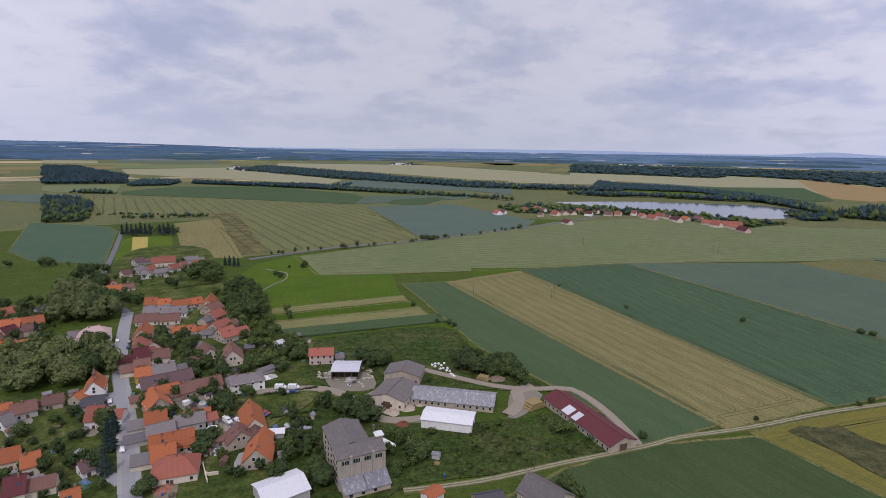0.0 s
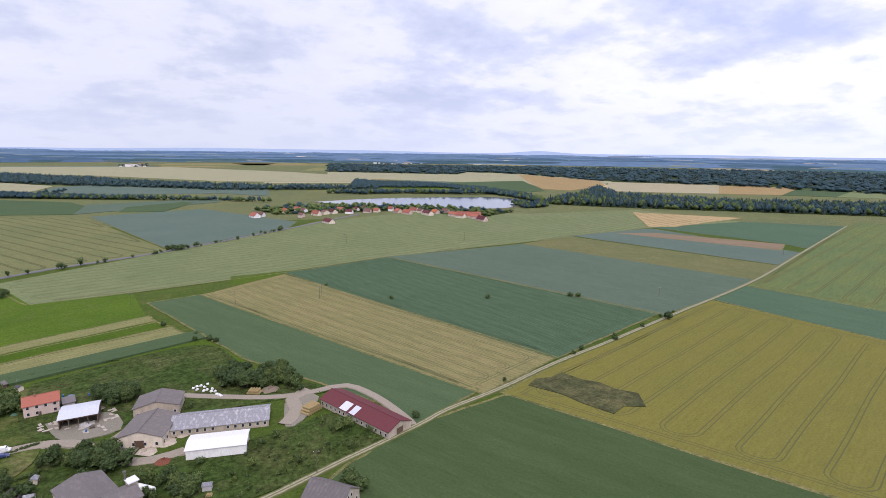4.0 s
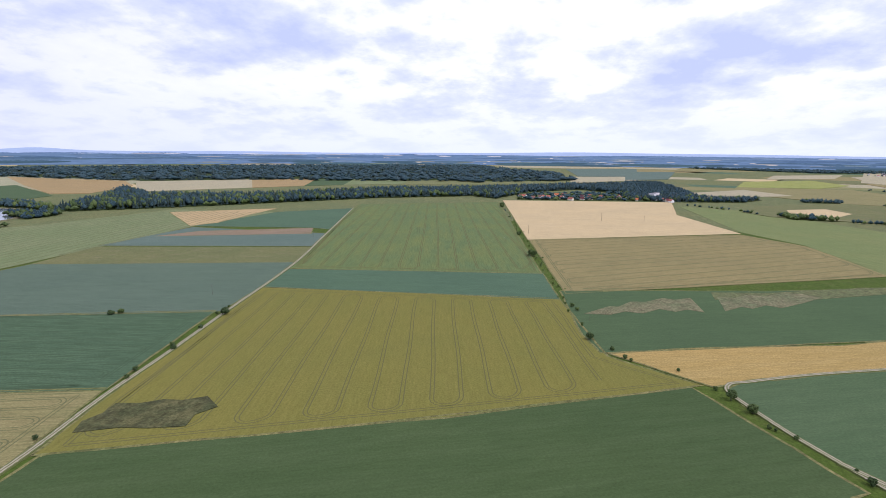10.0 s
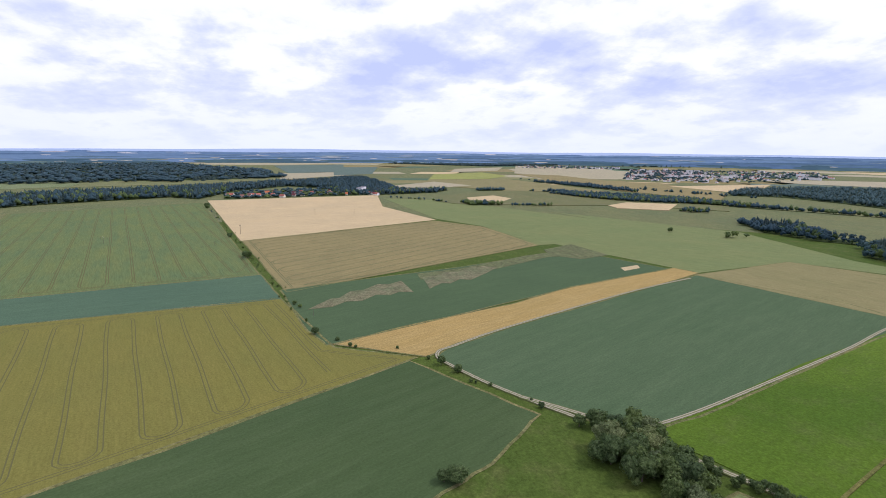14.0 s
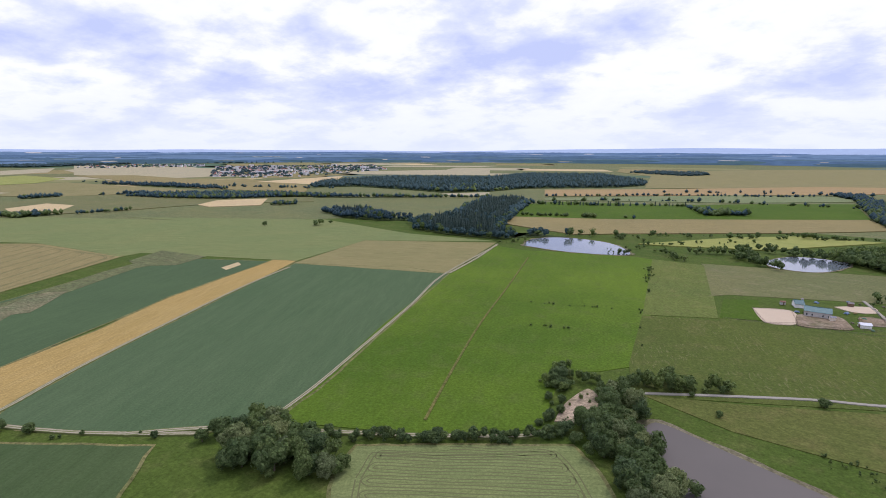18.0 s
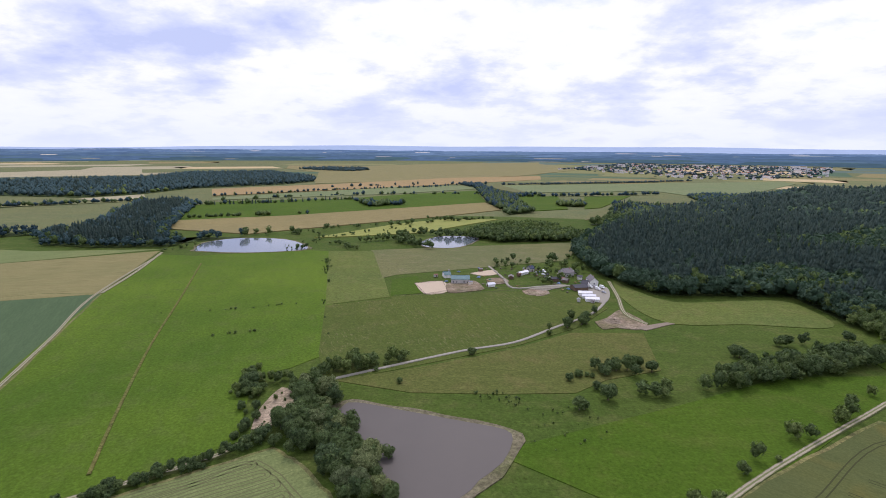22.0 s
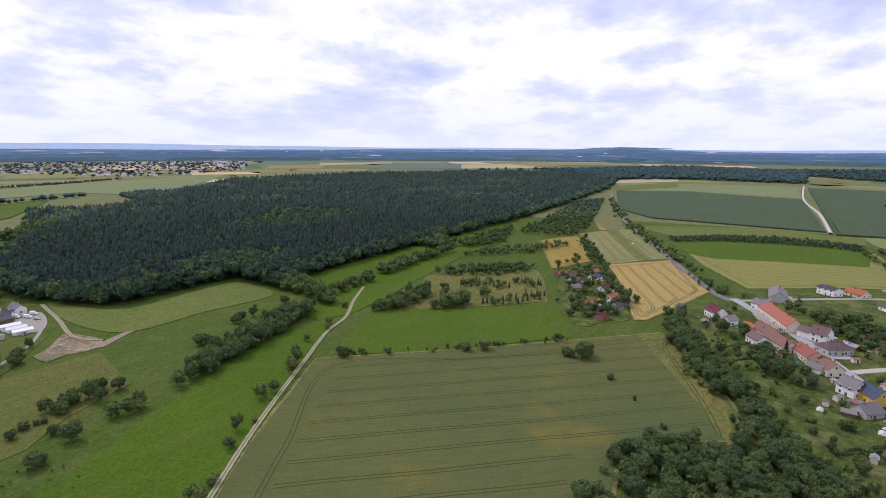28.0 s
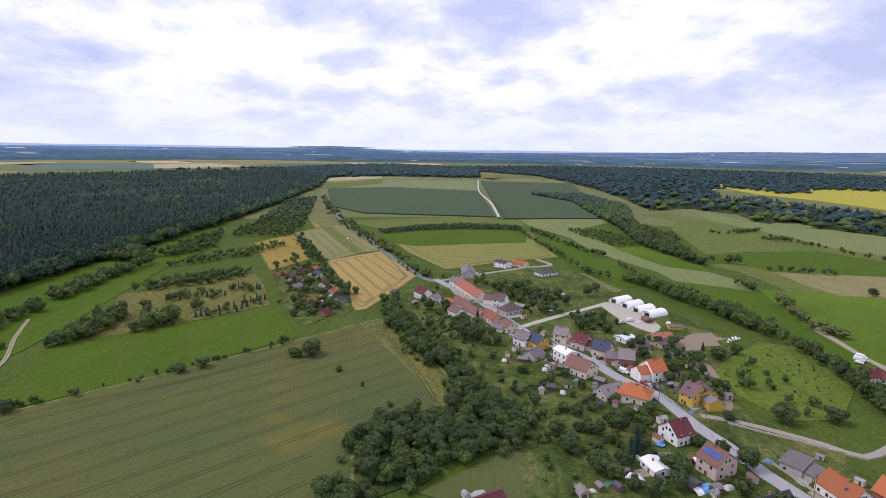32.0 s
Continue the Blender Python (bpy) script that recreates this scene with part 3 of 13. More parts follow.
def far_land(name, label):
    """Wooded swells, fields and villages of the far plain, each a low lens of land, hazier the farther it lies."""
    rng = np.random.default_rng(5)
    # near and far tone of each kind of land, haze blended into the emission
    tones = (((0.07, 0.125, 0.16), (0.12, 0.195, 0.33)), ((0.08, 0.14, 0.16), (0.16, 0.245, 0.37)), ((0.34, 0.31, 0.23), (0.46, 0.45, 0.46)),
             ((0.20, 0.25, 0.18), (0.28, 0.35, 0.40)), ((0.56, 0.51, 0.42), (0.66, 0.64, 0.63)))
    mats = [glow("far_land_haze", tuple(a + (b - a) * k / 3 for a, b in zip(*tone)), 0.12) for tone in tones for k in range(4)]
    vs, fs, ix = [], [], []
    for k in range(900):
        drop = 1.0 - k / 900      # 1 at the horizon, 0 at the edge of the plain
        az = rng.uniform(0, 360)
        west = 0.5 + 0.5 * math.cos(math.radians(az - 225))      # woods prevail to the south-west
        pick = rng.random()
        kind = 0 if pick < 0.34 + 0.3 * west else 1 if pick < 0.6 + 0.25 * west else 2 if pick < 0.72 + 0.16 * west else 3 if pick < 0.86 + 0.08 * west else 4
        bump = hills(math.radians(az), (), ((256.8, 4.2, 26), (247, 14, 10), (316, 26, 40)))
        z = 2 + 84 * (1 - (1 - drop) ** 1.25) + bump * drop
        wood_ = kind < 2
        wide = rng.uniform(0.8, 5.5) * (1.7 if wood_ else 0.75 if kind < 4 else 0.35)
        tall = rng.uniform(3.0, 9.0) if wood_ else rng.uniform(1.2, 3.6)
        r = 4855 - 130 * (1 - drop)
        n, steps = len(vs), max(6, int(wide * 7))
        for i in range(steps + 1):
            u = i / steps
            a = math.radians(az + wide * (u - 0.5))
            lens = math.sqrt(max(0.0, 1 - (2 * u - 1) ** 2))
            top = z + tall * lens * (rng.uniform(0.75, 1.15) if wood_ else 1.0)
            vs += [(r * math.sin(a), r * math.cos(a), z - (14 if wood_ and drop < 0.3 else 2.0) * lens), (r * math.sin(a), r * math.cos(a), top)]
        for i in range(steps):
            q = n + 2 * i
            fs.append((q, q + 1, q + 3, q + 2))
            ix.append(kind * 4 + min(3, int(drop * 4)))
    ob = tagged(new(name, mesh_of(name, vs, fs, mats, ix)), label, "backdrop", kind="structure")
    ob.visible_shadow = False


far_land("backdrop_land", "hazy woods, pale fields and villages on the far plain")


# ---- patchwork of fields far out on the plain ----
def patchwork(name, label):
    rng = np.random.default_rng(21)
    kinds = (TAN_WHEAT, OLIVE, TAN, STRAW, GREYGREEN, OLIVE_WHEAT, TAN_GREEN, PALE_STRIP, TAN_WHEAT, TEAL)
    vs, fs, ix, r = [], [], [], 1900.0
    while r < 4800:
        deep = rng.uniform(0.07, 0.16) * r * (r / 2600)
        az = rng.uniform(0, 0.2)
        while az < 2 * math.pi:
            w = rng.uniform(0.05, 0.22)
            if rng.random() < 0.8:
                n = len(vs)
                skew = rng.uniform(-0.05, 0.05)
                r1 = min(r + deep * rng.uniform(0.5, 1.05), 4850)
                for rr, aa in ((r, az), (r, az + w * 0.96), (r1, az + w * 0.96 + skew), (r1, az + skew)):
                    vs.append((rr * math.sin(aa), rr * math.cos(aa), 0.03))
                fs.append((n, n + 1, n + 2, n + 3)[::-1])
                ix.append(int(rng.integers(len(kinds))))
            az += w
        r += deep
    me = mesh_of(name, vs, fs, kinds, ix)
    planar_uv(me, 20)
    return tagged(new(name, me), label, "fields", kind="stuff")


patchwork("far_fields", "patchwork of distant tan and green fields")


# ---- fields ----
field("wheat_field", [(-790, 1174), (-509, 1159), (-341, 1117), (-159, 1029), (-27, 661), (-131, 593), (-213, 543), (-376, 851), (-562, 855)], OLIVE_WHEAT, "ripening yellow-green wheat field on a gentle slope", angle=-58, tram=18)
field("weedy_strip", [(-398, 897), (-363, 911), (-259, 701), (-193, 566), (-219, 553), (-291, 676)], WEEDY, "patchy weedy strip inside a wheat field")
field("bare_plot", [(-397, 777), (-359, 832), (-212, 540), (-266, 536)], TAN_GREEN, "pale tan stubble plot beside a yellow field", angle=-62.8)
field("barley_field", [(-149, 1040), (21, 1104), (152, 860), (128, 794), (-23, 670)], GREYGREEN, "smooth grey-green barley field below a wheat slope", angle=20.6)
field("beet_field", [(-466, 557), (-604, 764), (-474, 736), (-439, 697), (-332, 500), (-406, 511)], TEAL, "dark teal-green beet field behind a row of trees", angle=-12.2)
field("garden_strip", [(-388, 623), (-389, 655), (-322, 536), (-305, 477)], MEADOW_LIT, "bright green strip of grass by the road")
field("garden_strip", [(-386, 651), (-372, 657), (-310, 543), (-321, 536)], YELLOW, "narrow yellow strip of ripe grain")
field("garden_strip", [(-370, 657), (-351, 667), (-294, 559), (-311, 548)], MEADOW_LIT, "narrow bright green strip of grass")
field("wheat_field", [(-154, 546), (-26, 653), (131, 788), (185, 846), (398, 923), (580, 818), (828, 797), (859, 589), (654, 595), (368, 556), (193, 537), (79, 506), (77, 503), (-43, 478), (-112, 469)], PALE_WHEAT, "broad pale green wheat field with fine drill lines", angle=15.1, tram=12)
field("meadow_strip", [(32, 501), (78, 504), (74, 492), (29, 469)], MEADOW, "grassy verge strip between wheat and barley")
field("hay_meadow", [(-183, 427), (-180, 509), (-156, 552), (-113, 465), (-48, 471), (-34, 400), (-127, 364)], MEADOW_LIT, "fresh bright green hay meadow", angle=18.3)
field("grain_strip", [(-123, 361), (-32, 400), (-28, 387), (-118, 350)], PALE_STRIP, "narrow pale strip of ripening grain", angle=22.6)
field("crop_strip", [(-117, 349), (-28, 386), (-18, 370), (-110, 337)], VALLEY, "narrow dark green strip of root crops", angle=22.6)
field("grain_strip", [(-108, 335), (-18, 369), (-9, 351), (-102, 322)], PALE_STRIP, "narrow pale strip of ripening grain", angle=22.6)
field("maize_strip", [(-98, 316), (-3, 351), (0, 340), (-90, 307)], DARKGREEN, "narrow strip of tall dark green maize", angle=19.2, high=1.2)
field("horse_paddock", [(-82, 302), (0, 337), (18, 296), (22, 273), (-6, 264), (-37, 271), (-48, 305)], MEADOW, "olive-green grazed paddock with pale tufts")
field("beet_field", [(-31, 437), (5, 446), (119, 209), (82, 193), (82, 194), (76, 214), (61, 238), (24, 296), (0, 358)], TEAL2, "blue-green beet field with paler weeds at its edge", angle=-61.4)
field("wheat_field", [(6, 446), (75, 491), (180, 227), (122, 206)], TAN_GREEN, "pale tan-green wheat field with fine drill lines", angle=-67.3, tram=9)
field("beet_field", [(79, 498), (192, 530), (302, 264), (182, 227)], DARKGREEN2, "dark green field of root crops with faint rows", angle=-77.1, tram=9)
field("barley_field", [(194, 533), (376, 544), (468, 304), (383, 278), (305, 260)], GREYGREEN2, "smooth grey-green barley field by a farm track", angle=-69.6)
field("grass_strip", [(381, 545), (472, 571), (553, 334), (473, 305)], OLIVE, "yellow-green strip of grass between fields", angle=-70.6)
field("crop_strip", [(482, 576), (643, 585), (655, 371), (561, 337)], GREYGREEN, "grey-green strip of young crops", angle=-70.8)
field("crop_strip", [(561, 569), (615, 547), (696, 414), (649, 390)], BROWN, "reddish brown strip of tilled earth", angle=-48.9)
field("crop_strip", [(657, 592), (863, 585), (970, 484), (696, 386), (701, 417)], TEAL, "blue-green strip of young crops", angle=-75.9)
field("stubble_field", [(790, 767), (912, 625), (697, 588), (658, 602)], STUBBLE, "reddish tan stubble patch among green fields")
field("beet_field", [(49, 173), (80, 188), (130, 198), (129, 198), (180, 102), (268, -49), (199, -92), (170, -61), (155, -35), (135, 30), (30, 60), (-20, 125)], DARKGREEN3, "large dark green root-crop field beside the farm track", angle=-62)
field("wheat_field", [(133, 200), (172, 214), (370, 268), (414, 28), (299, -8), (275, -51), (207, 60)], MUSTARD, "broad mustard-yellow wheat field with looping tramlines", angle=-162.6, tram=14.3)
field("fallow_patch", [(150, 201), (155, 204), (163, 202), (170, 204), (173, 195), (179, 188), (181, 179), (187, 172), (182, 164), (174, 168), (166, 165), (161, 176), (158, 188)], FALLOW, "patch of dark weeds and bare rubble", high=0.5)
field("crop_strip", [(376, 270), (440, 288), (500, 50), (415, 28)], TEAL, "wide blue-green strip of root crops", angle=-76.4)
field("wheat_field", [(446, 290), (1055, 508), (1215, 229), (502, 52)], GREEN_WHEAT, "green wheat field with faint straight tramlines", angle=-162.6, tram=20)
field("stubble_field", [(1265, 224), (1361, -164), (1081, -141), (856, -200), (700, 88)], STRAW, "pale straw-coloured stubble field", angle=-77.4)
field("wheat_field", [(696, 85), (842, -197), (763, -253), (599, -274), (436, 21)], TAN_WHEAT, "tan-olive ripening wheat field", angle=-54.6, tram=18)
field("beet_field", [(439, 25), (339, 5), (308, -7), (330, -59), (402, -217), (446, -344), (555, -292), (494, -144), (462, -43)], DARKGREEN, "dark green field with pale drought patches", angle=-65.8)
field("bare_patch", [(457, -303), (463, -321), (456, -318), (450, -301)], STRAW, "small pale patch inside a green field")
field("barley_field", [(305, -15), (328, -59), (360, -146), (398, -215), (445, -353), (424, -362), (376, -260), (315, -127), (288, -78), (282, -68), (277, -60)], ORANGE_WHEAT, "long strip of ripe orange-tan barley", angle=-66.4)
field("beet_field", [(273, -68), (285, -77), (312, -126), (371, -257), (412, -354), (305, -403), (261, -402), (231, -309), (202, -221), (184, -168), (178, -137), (193, -112), (214, -97), (237, -83), (258, -72)], TEAL2, "large blue-green root-crop field by a pale track", angle=-63.8)
field("pasture", [(1261, -171), (1202, -293), (816, -477), (926, -451), (639, -612), (437, -573), (311, -587), (450, -500), (426, -365), (603, -298), (599, -274), (769, -259), (870, -208)], PALE_WHEAT2, "wide olive-green pasture stretching to the woods", angle=-144)
field("barley_field", [(415, -357), (446, -497), (303, -576), (263, -406)], TAN_GREEN, "tan-green barley field beside a pale track", angle=-164.5)
field("meadow", [(174, -137), (186, -177), (216, -262), (255, -399), (289, -557), (250, -550), (151, -585), (114, -579), (68, -335), (60, -284), (76, -264), (93, -252), (79, -192), (117, -162)], MEADOW_LIT, "bright green mown meadow with a thin path", angle=107.6)
field("pasture", [(112, -580), (64, -578), (35, -399), (76, -380)], OLIVE2, "olive-green pasture with mown stripes", angle=100.2)
field("pasture", [(62, -579), (65, -586), (-189, -642), (-140, -537), (34, -472), (47, -454), (41, -460)], OLIVE, "dry yellow-green pasture with pale streaks")
field("pasture", [(75, -373), (28, -390), (29, -399), (-69, -410), (-127, -410), (-128, -369), (-94, -327), (-50, -296), (-3, -273), (51, -247), (61, -283)], PASTURE, "sloping green pasture with straw-coloured streaks", angle=-72)
field("barley_field", [(123, -120), (130, -138), (103, -157), (61, -184), (49, -174), (35, -156), (63, -112), (105, -96)], PALE_WHEAT2, "pale green barley plot with curved drill lines", angle=-149.5, tram=4)
field("pasture", [(41, -247), (-3, -264), (-49, -286), (-90, -313), (-132, -312), (-120, -260), (-88, -249), (-69, -235), (-34, -234), (9, -236)], OLIVE3, "dry brownish olive pasture beside a narrow lane")
field("meadow", [(32, -451), (14, -461), (7, -412), (29, -402)], MEADOW, "dark green paddock beside a sandy arena")
field("meadow", [(-29, -182), (-70, -199), (-112, -216), (-181, -246), (-246, -248), (-218, -227), (-168, -197), (-124, -168), (-79, -141)], VALLEY, "lush green valley meadow along a track")
field("meadow", [(-322, -367), (-382, -369), (-532, -309), (-488, -280), (-380, -288), (-293, -283), (-282, -304)], MEADOW_LIT, "lush green clearing below the forest")
field("wheat_field", [(-80, -137), (-119, -162), (-194, -202), (-254, -137), (-340, -52), (-329, -43), (-265, -10), (-232, 3), (-212, -25), (-193, -42), (-165, -37), (-155, -49), (-120, 60), (-150, -10), (-105, -95)], OLIVE_WHEAT2, "broad olive-green wheat field with tramlines", angle=132.1, tram=-14)
field("grass_strip", [(-329, -59), (-335, -51), (-268, -16), (-229, 4), (-216, 5), (-216, 0), (-248, -14), (-296, -40)], GOLDGRASS, "pale mown headland along a thicket")
field("meadow", [(-214, -205), (-280, -230), (-315, -188), (-358, -128), (-306, -100), (-248, -150), (-214, -191)], MEADOW, "lush green meadow below a shrubby slope")
field("grass_patch", [(-386, -258), (-436, -213), (-462, -186), (-429, -166), (-370, -140), (-329, -179), (-293, -221), (-332, -229)], GOLDGRASS, "dry yellow grass clearing among young trees")
field("barley_field", [(-622, -242), (-684, -218), (-535, -155), (-483, -175)], GOLD, "square of ripe golden barley", angle=23.3)
field("barley_field", [(-888, -255), (-899, -224), (-793, -182), (-754, -204)], GOLD, "small square of ripe golden barley")
field("wheat_field", [(-701, -218), (-752, -195), (-567, -111), (-526, -139)], PALE_STRIP, "pale ripening wheat strip with tramlines", angle=24.8, tram=12)
field("crop_strip", [(-753, -194), (-768, -187), (-576, -104), (-568, -111)], OLIVE2, "narrow green strip between pale wheat")
field("wheat_field", [(-769, -186), (-788, -175), (-594, -86), (-577, -103)], PALE_STRIP, "pale ripening wheat strip beside the road", angle=23.3, tram=12)
field("wheat_field", [(-521, -137), (-585, -82), (-469, -38), (-366, -66), (-364, -70), (-386, -81), (-442, -105)], ORANGE_WHEAT, "ripe orange-tan wheat field with tramlines", angle=25.3, tram=12)
field("grass_strip", [(-1270, -381), (-1292, -351), (-787, -179), (-756, -193), (-865, -249)], OLIVE, "light green grass strip along the road")
field("orchard_grass", [(-1479, -363), (-1561, -200), (-1468, 57), (-911, 66), (-933, -166), (-1034, -246)], ORCHARD, "dark netted orchard plantation in long rows", angle=10.2, tram=9, high=2.2)
field("orchard_grass", [(-1948, 89), (-1901, 406), (-916, 266), (-890, 82)], ORCHARD, "dark netted orchard plantation beside a white track", angle=-0.6, tram=9, high=2.2)
field("wheat_field", [(-1901, -453), (-2012, 61), (-1531, 59), (-1608, -206), (-1522, -368)], PALE_WHEAT, "pale green field before the woods")
field("meadow", [(-857, -157), (-888, 69), (-811, 94), (-745, -104)], MEADOW, "green meadow strip under an orchard")
field("wheat_field", [(-678, -87), (-749, 103), (-572, 111), (-546, 56), (-502, -9), (-578, -50)], YELLOWGREEN, "yellow-green wheat field above the houses", angle=102.8, tram=12)
field("grass_plot", [(-471, 64), (-492, 121), (-432, 138), (-403, 87), (-418, 67)], OLIVE, "dry grass building plot behind the houses")
field("meadow", [(-267, 138), (-312, 190), (-304, 209), (-250, 197), (-221, 171), (-219, 150), (-247, 137)], TUSSOCK, "rough green pasture behind the village street")
field("grass_plot", [(-210, 119), (-212, 127), (-193, 152), (-184, 146), (-190, 137), (-191, 120)], GOLDGRASS, "dry mown grass plot between road and wall")
field("far_field", [(-999, 1187), (-825, 1213), (-799, 1024), (-901, 1068)], GREYGREEN, "grey-green crop field far off among woods", flat=True)
field("far_field", [(-2026, -503), (-2297, -331), (-2061, -295), (-1820, -453)], TAN, "pale tan stubble field far off among woods", flat=True)
field("far_field", [(-1695, -425), (-2002, -286), (-1774, -252), (-1498, -371)], OLIVE2, "ripening olive-tan grain field far off among woods", flat=True)
field("far_field", [(-2787, 3710), (-2277, 4043), (-2244, 4061), (-2784, 3712)], TAN, "pale tan stubble field far off among woods", flat=True)
field("far_field", [(-2418, 3210), (-2093, 3222), (-2438, 3757), (-2789, 3708)], HAZYGOLD, "ripe yellow grain field far off among woods", flat=True)
field("far_field", [(-2114, 3332), (-1512, 3574), (-1804, 4275), (-2396, 3974)], GREYGREEN, "grey-green crop field far off among woods", flat=True)
field("far_field", [(-1602, 2582), (-1098, 2721), (-1332, 3393), (-1856, 2993)], PALE_WHEAT, "ripening olive-tan grain field far off among woods", flat=True)
field("far_field", [(-1258, 2109), (-869, 1905), (-362, 1651), (-354, 1887), (-1128, 2869), (-1501, 2477)], HAZYGOLD, "ripe yellow grain field far off among woods", flat=True)
field("far_field", [(-937, 3012), (-313, 2522), (102, 2033), (338, 1928), (594, 1869), (713, 2136), (484, 2772), (-146, 3700), (-1155, 3718)], HAZYGOLD, "ripe yellow grain field far off among woods", flat=True)
field("far_field", [(-337, 1655), (-188, 1509), (74, 1476), (180, 1357), (209, 1577), (82, 1633), (-276, 1900), (-342, 1824)], GREYGREEN, "grey-green crop field far off among woods", flat=True)
field("far_field", [(-748, 1224), (-609, 1194), (-381, 1136), (-181, 1081), (-178, 1217), (-221, 1319), (-513, 1536), (-755, 1484), (-791, 1296)], DARKGREEN, "dark green crop field far off among woods", flat=True)
field("far_field", [(-181, 1081), (-46, 1161), (62, 1237), (67, 1330), (-184, 1260)], GREYGREEN2, "grey-green crop field far off among woods", flat=True)
field("far_field", [(-114, 1097), (-43, 1079), (10, 1233), (-10, 1260), (-110, 1182)], DARKGREEN, "dark green crop field far off among woods", flat=True)
field("far_field", [(-972, 1278), (-786, 1265), (-931, 1528), (-1096, 1443)], PALE_WHEAT, "ripening olive-tan grain field far off among woods", flat=True)
field("far_field", [(471, 1974), (682, 2043), (935, 1755), (1167, 1672), (1062, 1462), (1053, 1282), (1287, 1413), (1560, 1642), (1592, 2373), (1411, 2613), (1220, 2357), (666, 2766)], HAZYGOLD, "ripe yellow grain field far off among woods", flat=True)
field("far_field", [(1210, 1734), (1010, 1362), (1053, 1282), (1325, 1424), (1526, 1674), (1553, 2316)], ORANGE_TAN, "reddish tan stubble field far off among woods", flat=True)
field("far_field", [(855, 1747), (868, 1470), (881, 1265), (971, 1298), (1218, 1781)], DARKGREEN, "dark green crop field far off among woods", flat=True)
field("far_field", [(1145, 1226), (1405, 1040), (1816, 1345), (1520, 1617)], TAN, "pale tan stubble field far off among woods", flat=True)
field("far_field", [(1405, 1040), (1545, 942), (1971, 1140), (1779, 1318)], ORANGE_TAN, "reddish tan stubble field far off among woods", flat=True)
field("far_field", [(1545, 942), (1640, 847), (2007, 986), (1930, 1117)], DARKGREEN, "dark green crop field far off among woods", flat=True)
field("far_field", [(1640, 847), (1763, 683), (2032, 742), (2007, 986)], PALE_WHEAT, "ripening olive-tan grain field far off among woods", flat=True)
field("far_field", [(1733, 671), (1843, 407), (2095, 112), (2279, 123), (2080, 366), (2032, 742)], OLIVE_WHEAT, "ripening olive-tan grain field far off among woods", flat=True)
field("far_field", [(4088, 693), (4058, 228), (4375, -259), (4632, -270), (4628, 334), (4545, 936)], TAN, "pale tan stubble field far off among woods", flat=True)
field("far_field", [(2691, 107), (2813, -172), (4244, -252), (3903, 248)], GREYGREEN, "grey-green crop field far off among woods", flat=True)
field("far_field", [(2095, 112), (2427, -150), (2758, -169), (2652, 145)], TAN, "pale tan stubble field far off among woods", flat=True)
field("far_field", [(494, 1560), (648, 1479), (842, 1397), (893, 1480), (517, 1672)], MEADOW_LIT, "green grass field far off among woods", flat=True)
field("far_field", [(4240, -176), (4177, -513), (4599, -613), (4636, -192)], TAN, "pale tan stubble field far off among woods", flat=True)
field("far_field", [(2437, -101), (2581, -290), (3621, -445), (3551, -147)], GREYGREEN, "grey-green crop field far off among woods", flat=True)
field("far_field", [(2071, -458), (2101, -717), (2345, -902), (2743, -904), (2509, -581)], RAPE2, "light yellow-green crop field far off among woods", flat=True)
field("far_field", [(2783, -734), (2990, -1082), (3598, -1340), (3300, -905)], TAN, "pale tan stubble field far off among woods", flat=True)
field("far_field", [(2088, -943), (2013, -1269), (2245, -1566), (2839, -1912), (3553, -1637), (3277, -1258)], TAN, "pale tan stubble field far off among woods", flat=True)
field("far_field", [(1970, -868), (1538, -938), (1355, -1060), (1469, -1131), (1906, -1224), (2048, -925)], TAN_WHEAT, "ripening olive-tan grain field far off among woods", flat=True)
field("far_field", [(1762, -371), (1468, -552), (1371, -761), (1395, -852), (2072, -798), (2071, -458)], TAN_GREEN, "ripening olive-tan grain field far off among woods", flat=True)
field("far_field", [(1384, -157), (1581, -351), (1694, -524), (1925, -447), (1696, -247)], TAN, "pale tan stubble field far off among woods", flat=True)
field("far_field", [(1178, -275), (1107, -308), (1039, -509), (1016, -682), (876, -811), (1006, -928), (1324, -810), (1468, -552), (1328, -339)], OLIVE, "ripening olive-tan grain field far off among woods", flat=True)
field("far_field", [(1120, -348), (1111, -407), (1216, -479), (1303, -462), (1253, -375)], STRAW, "pale straw-coloured stubble field far off among woods", flat=True)
field("far_field", [(967, -617), (911, -697), (1020, -802), (1079, -711), (1024, -629)], STRAW, "pale straw-coloured stubble field far off among woods", flat=True)
field("far_field", [(2614, -1041), (2383, -1137), (2126, -1303), (2452, -1677), (3227, -1949), (4182, -1675)], TAN, "pale tan stubble field far off among woods", flat=True)
field("far_field", [(1993, -949), (1447, -899), (1077, -967), (1273, -1167), (1763, -1294), (1834, -1164), (2393, -1184), (2563, -1021)], TAN_WHEAT, "ripening olive-tan grain field far off among woods", flat=True)
field("far_field", [(1584, -1205), (1297, -1213), (1314, -1302), (1627, -1680)], STRAW, "pale straw-coloured stubble field far off among woods", flat=True)
field("far_field", [(703, -1113), (625, -1160), (684, -1269), (764, -1155)], TAN, "pale tan stubble field far off among woods", flat=True)
field("far_field", [(1650, -1847), (1141, -2116), (1507, -2795), (1993, -1905)], TAN, "pale tan stubble field far off among woods", flat=True)
field("far_field", [(372, -1693), (-21, -1876), (-495, -2393), (-912, -4468), (-31, -3859), (791, -2881), (519, -2459)], TAN_GREEN, "ripening olive-tan grain field far off among woods", flat=True)
